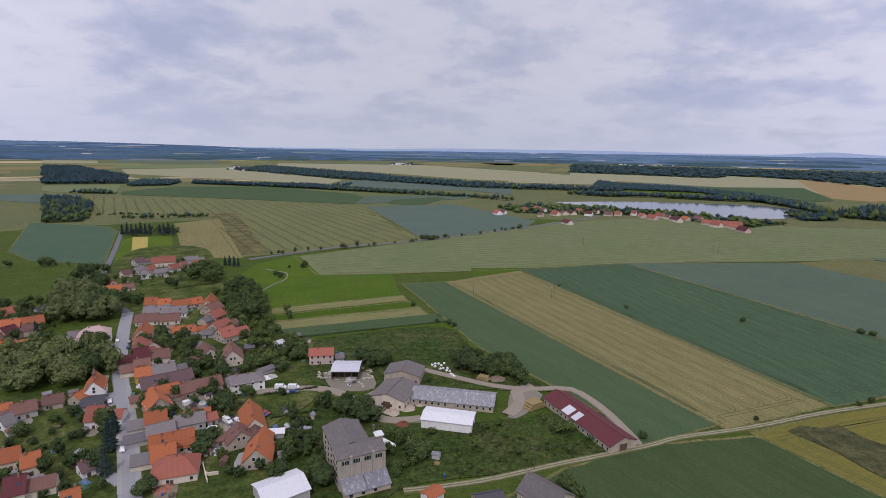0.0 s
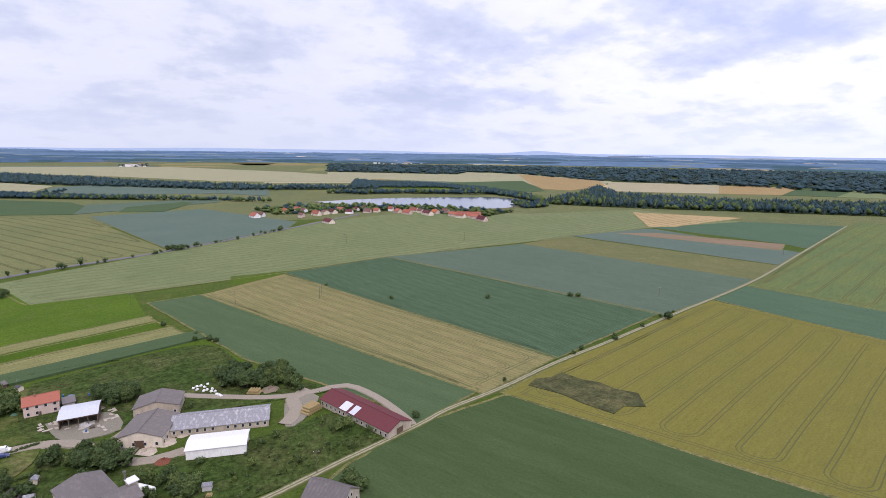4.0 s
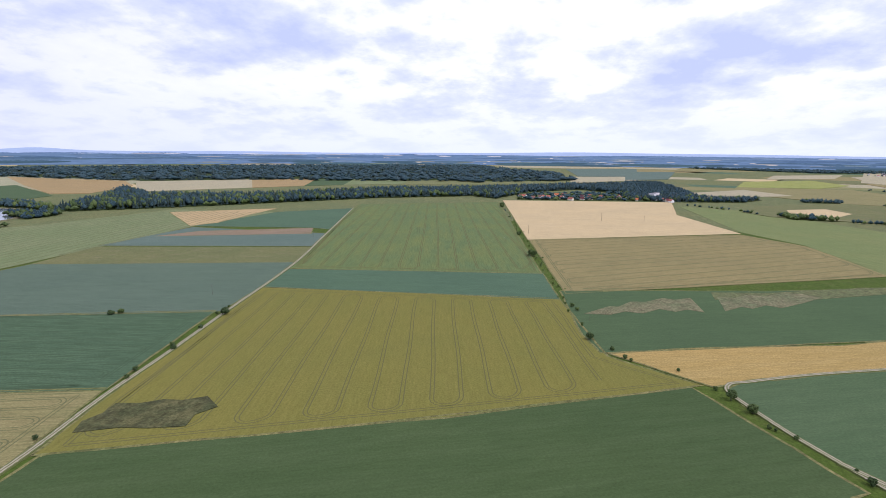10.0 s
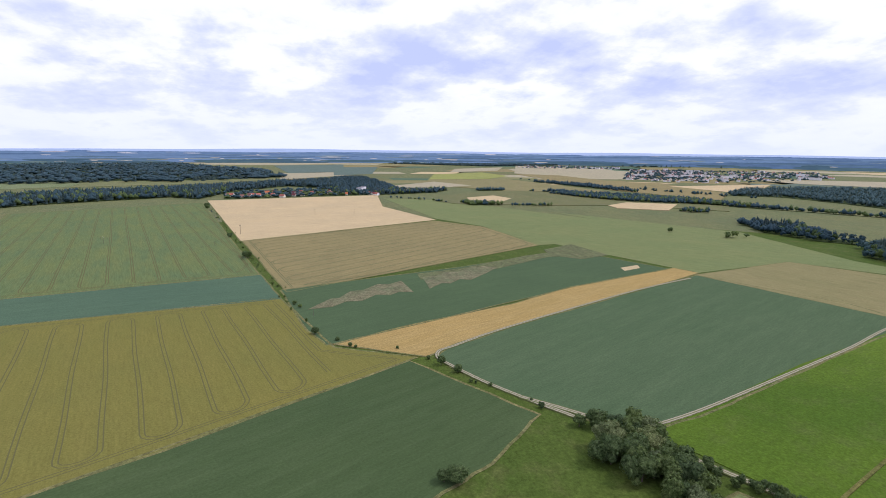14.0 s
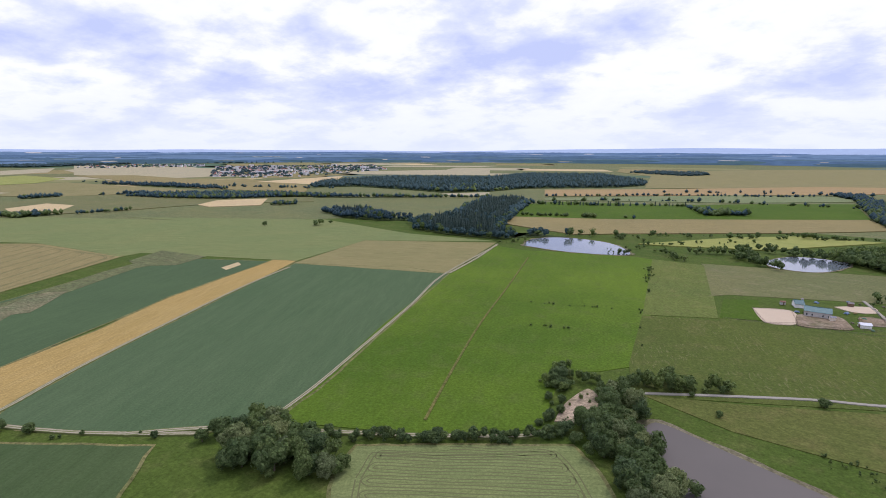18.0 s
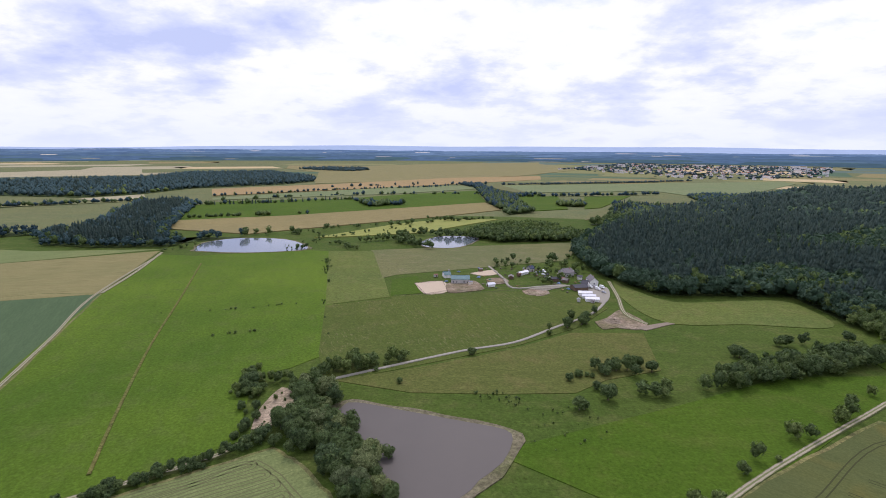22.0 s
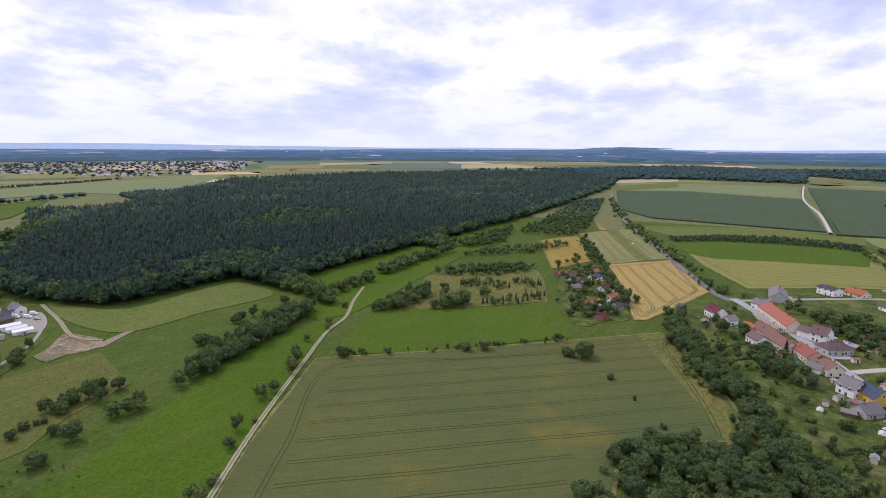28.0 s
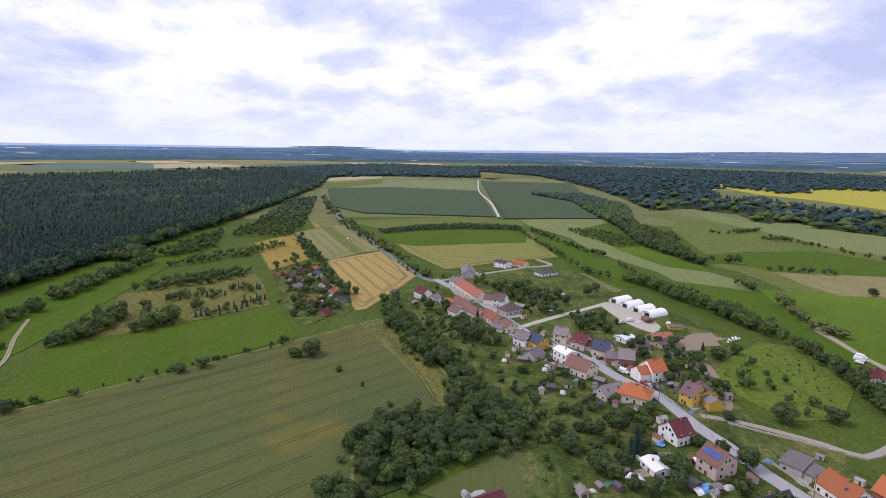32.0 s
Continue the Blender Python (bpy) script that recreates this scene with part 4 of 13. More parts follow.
field("far_field", [(514, -1246), (115, -1547), (-413, -1982), (-464, -2239), (-72, -2061), (286, -1688), (596, -1444)], ORANGE_TAN, "reddish tan stubble field far off among woods", flat=True)
field("far_field", [(472, -1145), (96, -1321), (-126, -1502), (-125, -1650), (115, -1547), (489, -1186)], PALE_WHEAT, "ripening olive-tan grain field far off among woods", flat=True)
field("far_field", [(401, -820), (240, -887), (68, -961), (-119, -1122), (-121, -1435), (61, -1312), (198, -1187), (434, -1120), (475, -996)], VALLEY, "green grass field far off among woods", flat=True)
field("far_field", [(382, -740), (242, -694), (197, -731), (-16, -884), (-135, -987), (-116, -1120), (240, -887), (401, -820)], TAN_WHEAT, "ripening olive-tan grain field far off among woods", flat=True)
field("far_field", [(150, -667), (110, -676), (16, -707), (-109, -850), (-15, -847), (54, -790)], RAPE2, "light yellow-green crop field far off among woods", flat=True)
field("far_field", [(-195, -1166), (-195, -1028), (-225, -1045), (-287, -1357), (-210, -1266)], MEADOW, "green grass field far off among woods", flat=True)
field("far_field", [(-176, -1549), (-227, -1370), (-307, -1458), (-381, -1825), (-207, -1720)], OLIVE, "ripening olive-tan grain field far off among woods", flat=True)
field("far_field", [(-260, -1381), (-626, -1462), (-652, -1301), (-876, -1405), (-1273, -1814), (-1296, -1931), (-806, -1802), (-221, -1642)], PALE_WHEAT, "ripening olive-tan grain field far off among woods", flat=True)
field("far_field", [(-63, -2258), (-367, -2221), (-874, -3016), (-803, -4338), (91, -3549)], TAN_GREEN, "ripening olive-tan grain field far off among woods", flat=True)
field("far_field", [(-194, -971), (-265, -1004), (-311, -1291), (-207, -1235)], MEADOW, "green grass field far off among woods", flat=True)
field("far_field", [(-298, -1008), (-337, -1030), (-496, -1297), (-372, -1268)], MEADOW, "green grass field far off among woods", flat=True)
field("far_field", [(-252, -848), (-284, -864), (-348, -986), (-298, -972)], OLIVE, "ripening olive-tan grain field far off among woods", flat=True)
field("far_field", [(-2192, -1911), (-2589, -1477), (-3315, -1927), (-3221, -2448)], GREYGREEN, "grey-green crop field far off among woods", flat=True)
field("far_field", [(-2444, -2464), (-3104, -2397), (-3305, -2551), (-2863, -2884)], HAZYGOLD, "ripe yellow grain field far off among woods", flat=True)
field("far_field", [(-2576, -1499), (-3048, -1193), (-3531, -1643), (-3213, -1868)], TAN, "pale tan stubble field far off among woods", flat=True)
field("meadow", [(-882, 108), (-817, 114), (-705, 155), (-594, 165), (-506, 200), (-442, 203), (-435, 252), (-473, 259), (-509, 247), (-532, 215), (-625, 193), (-772, 172), (-871, 252), (-923, 266)], PALE_WHEAT2, "pale grey-green barley strip winding down a slope")
field("meadow", [(-696, 105), (-585, 114), (-494, 129), (-447, 150), (-449, 174), (-496, 171), (-592, 153), (-688, 133)], VALLEY, "lush green strip between two hedges")
field("meadow", [(-629, 194), (-534, 216), (-513, 249), (-610, 257), (-648, 239)], MEADOW_LIT, "bright green meadow strip below a wood")
field("meadow", [(-773, -72), (-787, 26), (-814, 101), (-874, 107), (-879, 29), (-842, -78)], OLIVE2, "yellow-green strip of grass above a dark hedge")
field("bare_patch", [(534, -261), (509, -284), (523, -322), (590, -314), (564, -268)], DROUGHT, "pale washed-out corner of a green field")
field("meadow", [(-249, -273), (-245, -252), (-267, -245), (-308, -249), (-355, -259), (-483, -279), (-597, -281), (-845, -405), (-609, -382), (-495, -347), (-395, -348), (-378, -380), (-301, -332), (-277, -293)], VALLEY, "lush green valley floor between tree belts")
field("grass_strip", [(-209, 113), (-203, 114), (-192, 116), (-182, 119), (-177, 127), (-191, 136), (-200, 131), (-207, 124), (-214, 119)], GOLDGRASS, "dry mown grass between the street and a wall")
field("grass_plot", [(-463, 65), (-433, 77), (-405, 99), (-437, 131), (-481, 98)], OLIVE, "dry grass building plot behind the houses")
field("grass_patch", [(-160, -6), (-158, 0), (-160, 34), (-168, 36), (-184, 34), (-189, 28)], OLIVE_WHEAT2, "yellowing grass below a thicket")
field("far_field", [(-1970, 917), (-1540, 865), (-1347, 913), (-1149, 922), (-1026, 923), (-1895, 1686), (-1979, 1574), (-2055, 1383), (-1843, 1223), (-1788, 1094), (-2068, 1049)], RAPE, "yellow blooming field far off among woods", flat=True)
field("meadow", [(-1101, 483), (-892, 507), (-923, 582), (-856, 586), (-765, 620), (-699, 635), (-562, 515), (-611, 499), (-662, 478), (-768, 471), (-845, 454), (-911, 440)], PALE_WHEAT2, "pale green field on a far slope")
field("meadow", [(-994, 353), (-902, 379), (-812, 333), (-606, 291), (-627, 354), (-640, 442), (-574, 470), (-528, 485), (-568, 520), (-611, 499), (-658, 475), (-762, 468), (-839, 451), (-940, 434), (-1020, 405)], OLIVE2, "olive green hillside pasture")
field("meadow", [(-599, 288), (-558, 298), (-517, 311), (-511, 357), (-505, 416), (-502, 463), (-528, 485), (-574, 470), (-636, 439), (-623, 352)], MEADOW, "green meadow between hedges")
field("wheat_field", [(-515, 315), (-466, 312), (-433, 319), (-425, 354), (-422, 392), (-497, 458), (-502, 414), (-509, 355)], TAN_GREEN, "tan wheat strip between meadows")
field("meadow", [(-543, 265), (-514, 282), (-474, 286), (-441, 286), (-431, 317), (-464, 310), (-512, 314), (-552, 295)], OLIVE2, "yellow-green meadow along a stream")
field("meadow", [(-470, 193), (-409, 205), (-359, 212), (-327, 217), (-309, 219), (-281, 219), (-251, 217), (-221, 215), (-246, 238), (-277, 237), (-329, 239), (-371, 244), (-430, 256), (-446, 237)], VALLEY, "wide lush green meadow beyond the village")
field("meadow", [(-443, 264), (-374, 245), (-331, 241), (-278, 238), (-246, 238), (-419, 389), (-424, 352), (-429, 316), (-439, 285)], MEADOW_LIT, "bright green meadow behind round trees")
field("meadow", [(-823, -178), (-756, -110), (-811, -56), (-842, 15), (-823, 93), (-905, 38), (-879, -62)], OLIVE2, "light green strip below an orchard")
field("meadow", [(-691, -98), (-637, -72), (-622, -46), (-643, 14), (-662, 87), (-744, 97), (-758, 64), (-752, 15), (-734, -50)], MEADOW, "dark green strip under a hedge")
field("bare_patch", [(455, -96), (469, -152), (528, -252), (525, -316), (559, -297), (532, -228), (487, -143), (473, -97)], DROUGHT, "pale drought streaks inside a green field")
field("bare_patch", [(384, 0), (403, -13), (404, -20), (422, -30), (425, -41), (440, -54), (438, -63), (446, -73), (415, -76), (418, -67), (409, -58), (413, -47), (397, -34), (398, -22), (386, -11)], BARESOIL, "bare washed-out soil in a green field")
field("bare_patch", [(459, -99), (459, -110), (474, -124), (473, -136), (487, -151), (491, -166), (484, -174), (463, -155), (445, -137), (450, -128), (436, -115), (439, -108), (426, -97)], BARESOIL, "bare soil streak in a green field")
LAWNS = (
    ([(-294, 14), (-305, 42), (-278, 35), (-266, 21), (-268, 9)], MEADOW, "mown lawn among garden trees"),
    ([(-257, 25), (-269, 45), (-261, 54), (-246, 47), (-237, 31), (-240, 22)], TUSSOCK, "bright green lawn with a clipped hedge"),
    ([(-235, 34), (-247, 53), (-238, 59), (-218, 45), (-214, 35)], MEADOW, "dark green orchard lawn behind houses"),
    ([(-212, 44), (-228, 62), (-222, 78), (-205, 71), (-197, 59), (-189, 51), (-195, 46), (-206, 53)], OLIVE2, "mown yellow-green garden lawn"),
    ([(-179, 37), (-186, 48), (-182, 50), (-163, 39), (-163, 36)], EARTH, "dug brown garden plot"),
    ([(-170, 49), (-180, 61), (-176, 69), (-167, 72), (-160, 63), (-159, 48)], MEADOW, "green lawn behind a white shed"),
    ([(-217, 17), (-219, 21), (-212, 31), (-207, 27)], EARTH, "trodden bare garden plot"),
)
for poly, mat, label in LAWNS:
    field("lawn" if mat is not EARTH else "garden_plot", poly, mat, label)

# grass and stunted corn along the edges of the fields
VERGE = grassy("field_margin", (0.17, 0.155, 0.06), (0.105, 0.118, 0.038), (0.2, 0.175, 0.085), 0.03)
vs, fs = [], []
for ring, z in MARGINS:
    v, f, _ = ribbon([p + Vector((math.sin(i * 1.9), math.cos(i * 2.7))) * 0.35 for i, p in enumerate(ring)], 1.5, z)
    fs += [tuple(q + len(vs) for q in x) for x in f]
    vs += v
me = mesh_of("field_margins", vs, fs, VERGE)
planar_uv(me)
tagged(new("field_margins", me), "pale grassy margins between crop fields", "field margins", kind="stuff")

# ---- water ----
pond("lake", [(252, 1176), (410, 1211), (543, 1194), (699, 1152), (720, 1056), (620, 934), (516, 935), (437, 1012), (328, 1062)], LAKE, "long still lake reflecting pale sky beside a village")
pond("pond", [(264, -580), (274, -624), (256, -656), (223, -665), (183, -655), (153, -622), (145, -588), (205, -571)], LAKE, "small bright pond at the edge of a meadow")
pond("pond", [(15, -637), (-6, -676), (-28, -686), (-60, -672), (-46, -626), (-25, -603), (5, -608)], LAKE, "small pond with wooded banks")
pond("pond", [(41, -213), (39, -221), (33, -223), (8, -214), (-16, -205), (-31, -199), (-33, -191), (-27, -176), (-17, -165), (-10, -156), (7, -154), (19, -168)], MUDPOND, "drained pond with grey silty water and a muddy rim")

# ---- roads and tracks ----
road("farm_track", [(-12, 160), (15, 166), (43, 176), (81, 189), (98, 196), (133, 205), (176, 219), (230, 233), (308, 255), (466, 299), (633, 359), (973, 482)], 3.2, DIRT, "pale two-wheel dirt track with a grass middle", 0.3)
road("farm_track", [(405, -340), (375, -259), (313, -126), (286, -78), (281, -69), (272, -66), (260, -70), (235, -82), (212, -96), (193, -109)], 2.6, DIRT, "narrow pale dirt track along a ditch", 0.32)
road("farm_track", [(177, -133), (185, -167), (202, -221), (230, -308), (262, -401), (291, -560)], 1.9, DIRT, "pale dirt track between field and meadow", 0.34)
road("farm_track", [(295, -571), (274, -485), (260, -406)], 3.2, DIRT, "pale dirt track between pasture and barley", 0.33)
road("field_path", [(229, -516), (192, -392), (165, -298), (139, -220), (121, -170)], 1.3, GOLDGRASS, "thin yellow grass path across a meadow", 0.34)
road("farm_track", [(216, -93), (189, -117), (149, -140), (115, -159), (80, -182), (71, -197), (67, -205)], 3.2, DIRT, "pale dirt track lined with trees and bushes", 0.36)
road("lane", [(51, -247), (32, -258), (3, -274), (-22, -287), (-51, -299), (-82, -326), (-112, -352), (-133, -384), (-140, -412), (-128, -429), (-98, -430), (-69, -424), (-65, -459), (-57, -507)], 2.1, LANE, "narrow pale lane across pastures to a farm", 0.34)
road("farm_track", [(-157, -446), (-148, -398), (-138, -353), (-145, -332)], 3.2, DIRT, "pale dirt track lined with bushes", 0.34)
road("farm_track", [(-76, -138), (-94, -150), (-120, -167), (-155, -188), (-190, -208), (-229, -230), (-257, -240), (-290, -262), (-325, -282)], 2.5, DIRT, "worn dirt track along a wheat field edge", 0.34)
road("main_road", [(-1380, -354), (-976, -237), (-701, -129), (-540, -64), (-467, -32), (-448, -18)], 5, ROADTAR, "grey asphalt road lined with trees", 0.36)
road("village_street", [(-456, -18), (-430, -3), (-390, 19), (-344, 37), (-307, 54), (-284, 73), (-255, 86), (-238, 98), (-210, 104), (-193, 110), (-177, 114), (-161, 120)], 6.5, ASPHALT, "grey asphalt street through the lower village", 0.37)
road("side_street", [(-333, 45), (-343, 56), (-362, 79), (-377, 98), (-393, 117)], 4.5, PALEGRAVEL, "pale concrete lane to white tunnel halls", 0.35)
road("side_street", [(-389, 112), (-356, 117), (-338, 123), (-328, 130)], 4.5, PALEGRAVEL, "pale gravel lane past the tunnel halls", 0.345)
road("side_street", [(-448, -18), (-476, 18), (-512, 69), (-527, 97), (-554, 87)], 4.5, LANE, "pale lane past new houses", 0.355)
road("lane", [(-218, 110), (-215, 121), (-206, 137), (-197, 150), (-189, 160), (-198, 178)], 3.2, LANE, "narrow lane along a stone wall", 0.35)
road("lane", [(-347, 244), (-315, 240), (-288, 237), (-269, 240)], 3.2, LANE, "pale farm lane beyond a hedge", 0.34)
road("white_track", [(-2017, 79), (-1469, 61), (-1157, 74), (-896, 73)], 4, WHITEGRAVEL, "white gravel track between orchard blocks", 2.3)
road("village_street", [(-99, 150), (-118, 182), (-137, 212), (-160, 246), (-182, 283), (-202, 320), (-217, 349)], 6.8, ASPHALT, "wide grey asphalt street with verges in the upper village", 0.36)
road("main_road", [(-216, 348), (-244, 375), (-278, 405), (-311, 472), (-367, 580), (-431, 698)], 5, ROADTAR, "grey asphalt road leaving the upper village", 0.35)
road("lane", [(-87, 232), (-70, 236), (-56, 236), (-42, 228), (-29, 211), (-19, 207), (-8, 209)], 5, DIRTLANE, "pale gravel yard lane between farm sheds", 0.33)
road("lane", [(-36, 224), (-27, 237), (-17, 250)], 5, DIRTLANE, "pale gravel lane past a grain store", 0.335)
road("lane", [(-9, 260), (6, 252), (26, 242), (39, 239), (50, 239)], 4, DIRTLANE, "pale gravel lane behind sheds", 0.33)
road("lane", [(46, 242), (37, 235), (37, 224), (30, 213)], 6, DIRTLANE, "worn gravel yard between straw stacks", 0.34)
road("lane", [(50, 239), (64, 239), (73, 222), (78, 200), (79, 190)], 4, DIRTLANE, "pale track behind a long barn", 0.35)
road("main_road", [(-199, 529), (-131, 593), (-27, 657), (131, 788), (278, 924)], 5, ROADTAR, "distant road lined with trees", 0.4)
road("pavement", [(-100, 156), (-115, 182), (-135, 212), (-157, 246), (-170, 267)], 1.6, PAVING, "pale concrete pavement beside the street", 0.4)
road("pavement", [(-106, 156), (-122, 182), (-138, 207)], 1.6, PAVING, "pale concrete pavement beside the street", 0.4)
road("side_street", [(-142, 220), (-153, 224), (-161, 221)], 5, ASPHALT, "narrow asphalt side street", 0.362)
road("side_street", [(-109, 162), (-120, 169), (-133, 179), (-138, 181)], 4, ASPHALT, "curved asphalt side street past gardens", 0.362)
road("field_path", [(-145, 405), (-142, 430), (-137, 447), (-142, 470), (-152, 477), (-167, 486)], 0.8, LANE, "thin winding pale path through a meadow", 0.42)


road("lane", [(-342, 240), (-319, 239), (-297, 237), (-276, 236), (-244, 236)], 3.0, DIRTLANE, "narrow pale lane past a row of willows", 0.36)

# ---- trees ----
# ground under the woods, its colour darkened to stand for the trees' shade
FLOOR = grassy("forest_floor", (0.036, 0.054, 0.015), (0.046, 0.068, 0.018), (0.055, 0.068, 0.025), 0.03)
ICO_V = np.array([(0, 0, 1)] + [(0.894 * math.cos(2 * math.pi * i / 5), 0.894 * math.sin(2 * math.pi * i / 5), 0.447) for i in range(5)]
                 + [(0.894 * math.cos(2 * math.pi * (i + 0.5) / 5), 0.894 * math.sin(2 * math.pi * (i + 0.5) / 5), -0.447) for i in range(5)] + [(0, 0, -1)])
ICO_F = np.array([(0, 1 + i, 1 + (i + 1) % 5) for i in range(5)] + [(1 + i, 6 + i, 1 + (i + 1) % 5) for i in range(5)]
                 + [(1 + (i + 1) % 5, 6 + i, 6 + (i + 1) % 5) for i in range(5)] + [(11, 6 + (i + 1) % 5, 6 + i) for i in range(5)])


OCT_V = np.array([(0, 0, 1), (1, 0, 0), (0, 1, 0), (-1, 0, 0), (0, -1, 0), (0, 0, -1)], float)
OCT_F = np.array([(0, 1, 2), (0, 2, 3), (0, 3, 4), (0, 4, 1), (5, 2, 1), (5, 3, 2), (5, 4, 3), (5, 1, 4)])


def clumps(rng, lobes, sprays, size, coarse=False):
    """A crown: a dark uneven core for every lobe, and sprays of leaves all over it."""
    vs, fs, n = [], [], 0
    cv, cf = (OCT_V, OCT_F) if coarse else (ICO_V, ICO_F)
    for cx, cy, cz, r in lobes:
        v = cv * (r * rng.uniform(0.82, 1.06, size=(len(cv), 1)))
        vs.append(v + np.array((cx, cy, cz)))
        fs.append(cf + n)
        n += len(cv)
    w = np.array([b[3] ** 2 for b in lobes])
    pick = rng.choice(len(lobes), size=sprays, p=w / w.sum())
    for k in pick:
        cx, cy, cz, r = lobes[k]
        d = rng.normal(size=3)
        d[2] = abs(d[2]) * 0.9 if rng.random() < 0.72 else d[2]
        d /= np.linalg.norm(d)
        c = np.array((cx, cy, cz)) + d * r * rng.uniform(0.92, 1.16)
        nrm = d + rng.normal(size=3) * 0.32
        nrm /= np.linalg.norm(nrm)
        a = np.cross(nrm, rng.normal(size=3))
        a /= np.linalg.norm(a)
        b = np.cross(nrm, a)
        s = size * rng.uniform(0.6, 1.35)
        vs.append(np.array((c - a * s * 0.8 - b * s * 0.4, c + a * s * 0.8 - b * s * 0.4, c + b * s * 0.9)))
        fs.append(np.array([(0, 1, 2)]) + n)
        n += 3
    return np.concatenate(vs), np.concatenate(fs)


def leafy_lobes(rng, wide, foot=0.22):
    """Lobes of a dome-shaped crown that starts at the given height."""
    mid, half = (1 + foot) / 2 - 0.04, (1 - foot) / 2
    lobes = [(0, 0, mid, half * 0.7)]
    for i in range(rng.integers(15, 20)):
        a, u = rng.uniform(0, 2 * math.pi), rng.uniform(-0.75, 0.85)
        q = wide * 0.27 * math.sqrt(1 - u * u) * rng.uniform(0.75, 1.05)
        lobes.append((q * math.cos(a), q * math.sin(a), mid + u * half * 0.76, rng.uniform(0.085, 0.16)))
    return lobes


def spruce_shape(rng, tiers, sides):
    vs, fs, n = [], [], 0
    for k in range(tiers):
        z0, z1 = 0.12 + 0.8 * k / tiers, min(1.0, 0.12 + 0.8 * (k + 1.55) / tiers)
        r = 0.19 * (1 - 0.8 * k / tiers)
        ring = [(r * f * math.cos(a), r * f * math.sin(a), z0 + rng.uniform(-0.02, 0.02)) for a, f in
                ((2 * math.pi * (i + 0.5 * (k % 2)) / sides, (1.25 if i % 2 else 0.72) * rng.uniform(0.8, 1.15)) for i in range(sides))]
        vs.append(np.array(ring + [(0, 0, z1)]))
        fs.append(np.array([(i, (i + 1) % sides, sides) for i in range(sides)]) + n)
        n += sides + 1
    return np.concatenate(vs), np.concatenate(fs)


def limb_mesh(rng):
    """A tapered trunk that forks into limbs."""
    vs, fs = [], []

    def tube(p, q, r0, r1, sides=6):
        p, q = Vector(p), Vector(q)
        d = (q - p).normalized()
        u = d.orthogonal().normalized()
        w = d.cross(u)
        n = len(vs)
        for c, r in ((p, r0), (q, r1)):
            for i in range(sides):
                a = 2 * math.pi * i / sides
                vs.append(tuple(c + u * r * math.cos(a) + w * r * math.sin(a)))
        for i in range(sides):
            j = (i + 1) % sides
            fs.append((n + i, n + j, n + sides + j, n + sides + i))
    tube((0, 0, -0.02), (0.01, 0, 0.2), 0.032, 0.022)
    tube((0.01, 0, 0.2), (0, 0.01, 0.62), 0.022, 0.008)
    for i in range(5):
        a = i * 1.3 + rng.uniform(0, 0.6)
        z = 0.2 + 0.07 * i
        tube((0, 0, z), (0.2 * math.cos(a), 0.2 * math.sin(a), z + rng.uniform(0.14, 0.24)), 0.012, 0.004, 4)
    return vs, fs


trng = np.random.default_rng(7)
TREES = []
for i in range(10):
    v, f = clumps(trng, leafy_lobes(trng, trng.uniform(0.85, 1.2), 0.1 if i < 6 else 0.02), 950, 0.042)
    crown = mesh_of("crown", v.tolist(), f.tolist(), WILLOW if i >= 8 else LEAF)
    lv, lf = limb_mesh(trng)
    TREES.append((crown, mesh_of("trunk", lv, lf, BARK)))
NEAR = [clumps(trng, leafy_lobes(trng, 1.0, 0.08)[:11], 230, 0.062, True) for _ in range(10)]
MIDDLE = [clumps(trng, leafy_lobes(trng, 1.0, 0.1)[:5], 42, 0.11, True) for _ in range(8)]
FAR = [clumps(trng, [(0, 0, 0.5, 0.42), (0.22, 0.1, 0.42, 0.3), (-0.2, -0.12, 0.4, 0.28)], 5, 0.12, True) for _ in range(6)]
SPR_NEAR = [spruce_shape(trng, 5, 9) for _ in range(6)]
SPR_FAR = [spruce_shape(trng, 3, 6) for _ in range(6)]


def joined(name, plants, mats):
    """One mesh out of many plants, each a shape, a place, a height, a width, a turn and a material."""
    vs, fs, ix, n = [], [], [], 0
    for (v, f), x, y, h, w, a, k in plants:
        c, s = math.cos(a), math.sin(a)
        q = np.empty_like(v)
        q[:, 0] = (v[:, 0] * c - v[:, 1] * s) * w + x
        q[:, 1] = (v[:, 0] * s + v[:, 1] * c) * w + y
        q[:, 2] = v[:, 2] * h
        vs.append(q)
        fs.append(f + n)
        ix.append(np.full(len(f), k))
        n += len(v)
    vs, fs, ix = np.concatenate(vs), np.concatenate(fs), np.concatenate(ix)
    me = bpy.data.meshes.new(name)
    me.vertices.add(len(vs))
    me.vertices.foreach_set("co", vs.astype(np.float32).ravel())
    me.loops.add(len(fs) * 3)
    me.loops.foreach_set("vertex_index", fs.astype(np.int32).ravel())
    me.polygons.add(len(fs))
    me.polygons.foreach_set("loop_start", np.arange(0, len(fs) * 3, 3, dtype=np.int32))
    for m in mats:
        me.materials.append(m)
    me.polygons.foreach_set("material_index", ix.astype(np.int32))
    me.update(calc_edges=True)
    me.validate()
    return new(name, me)


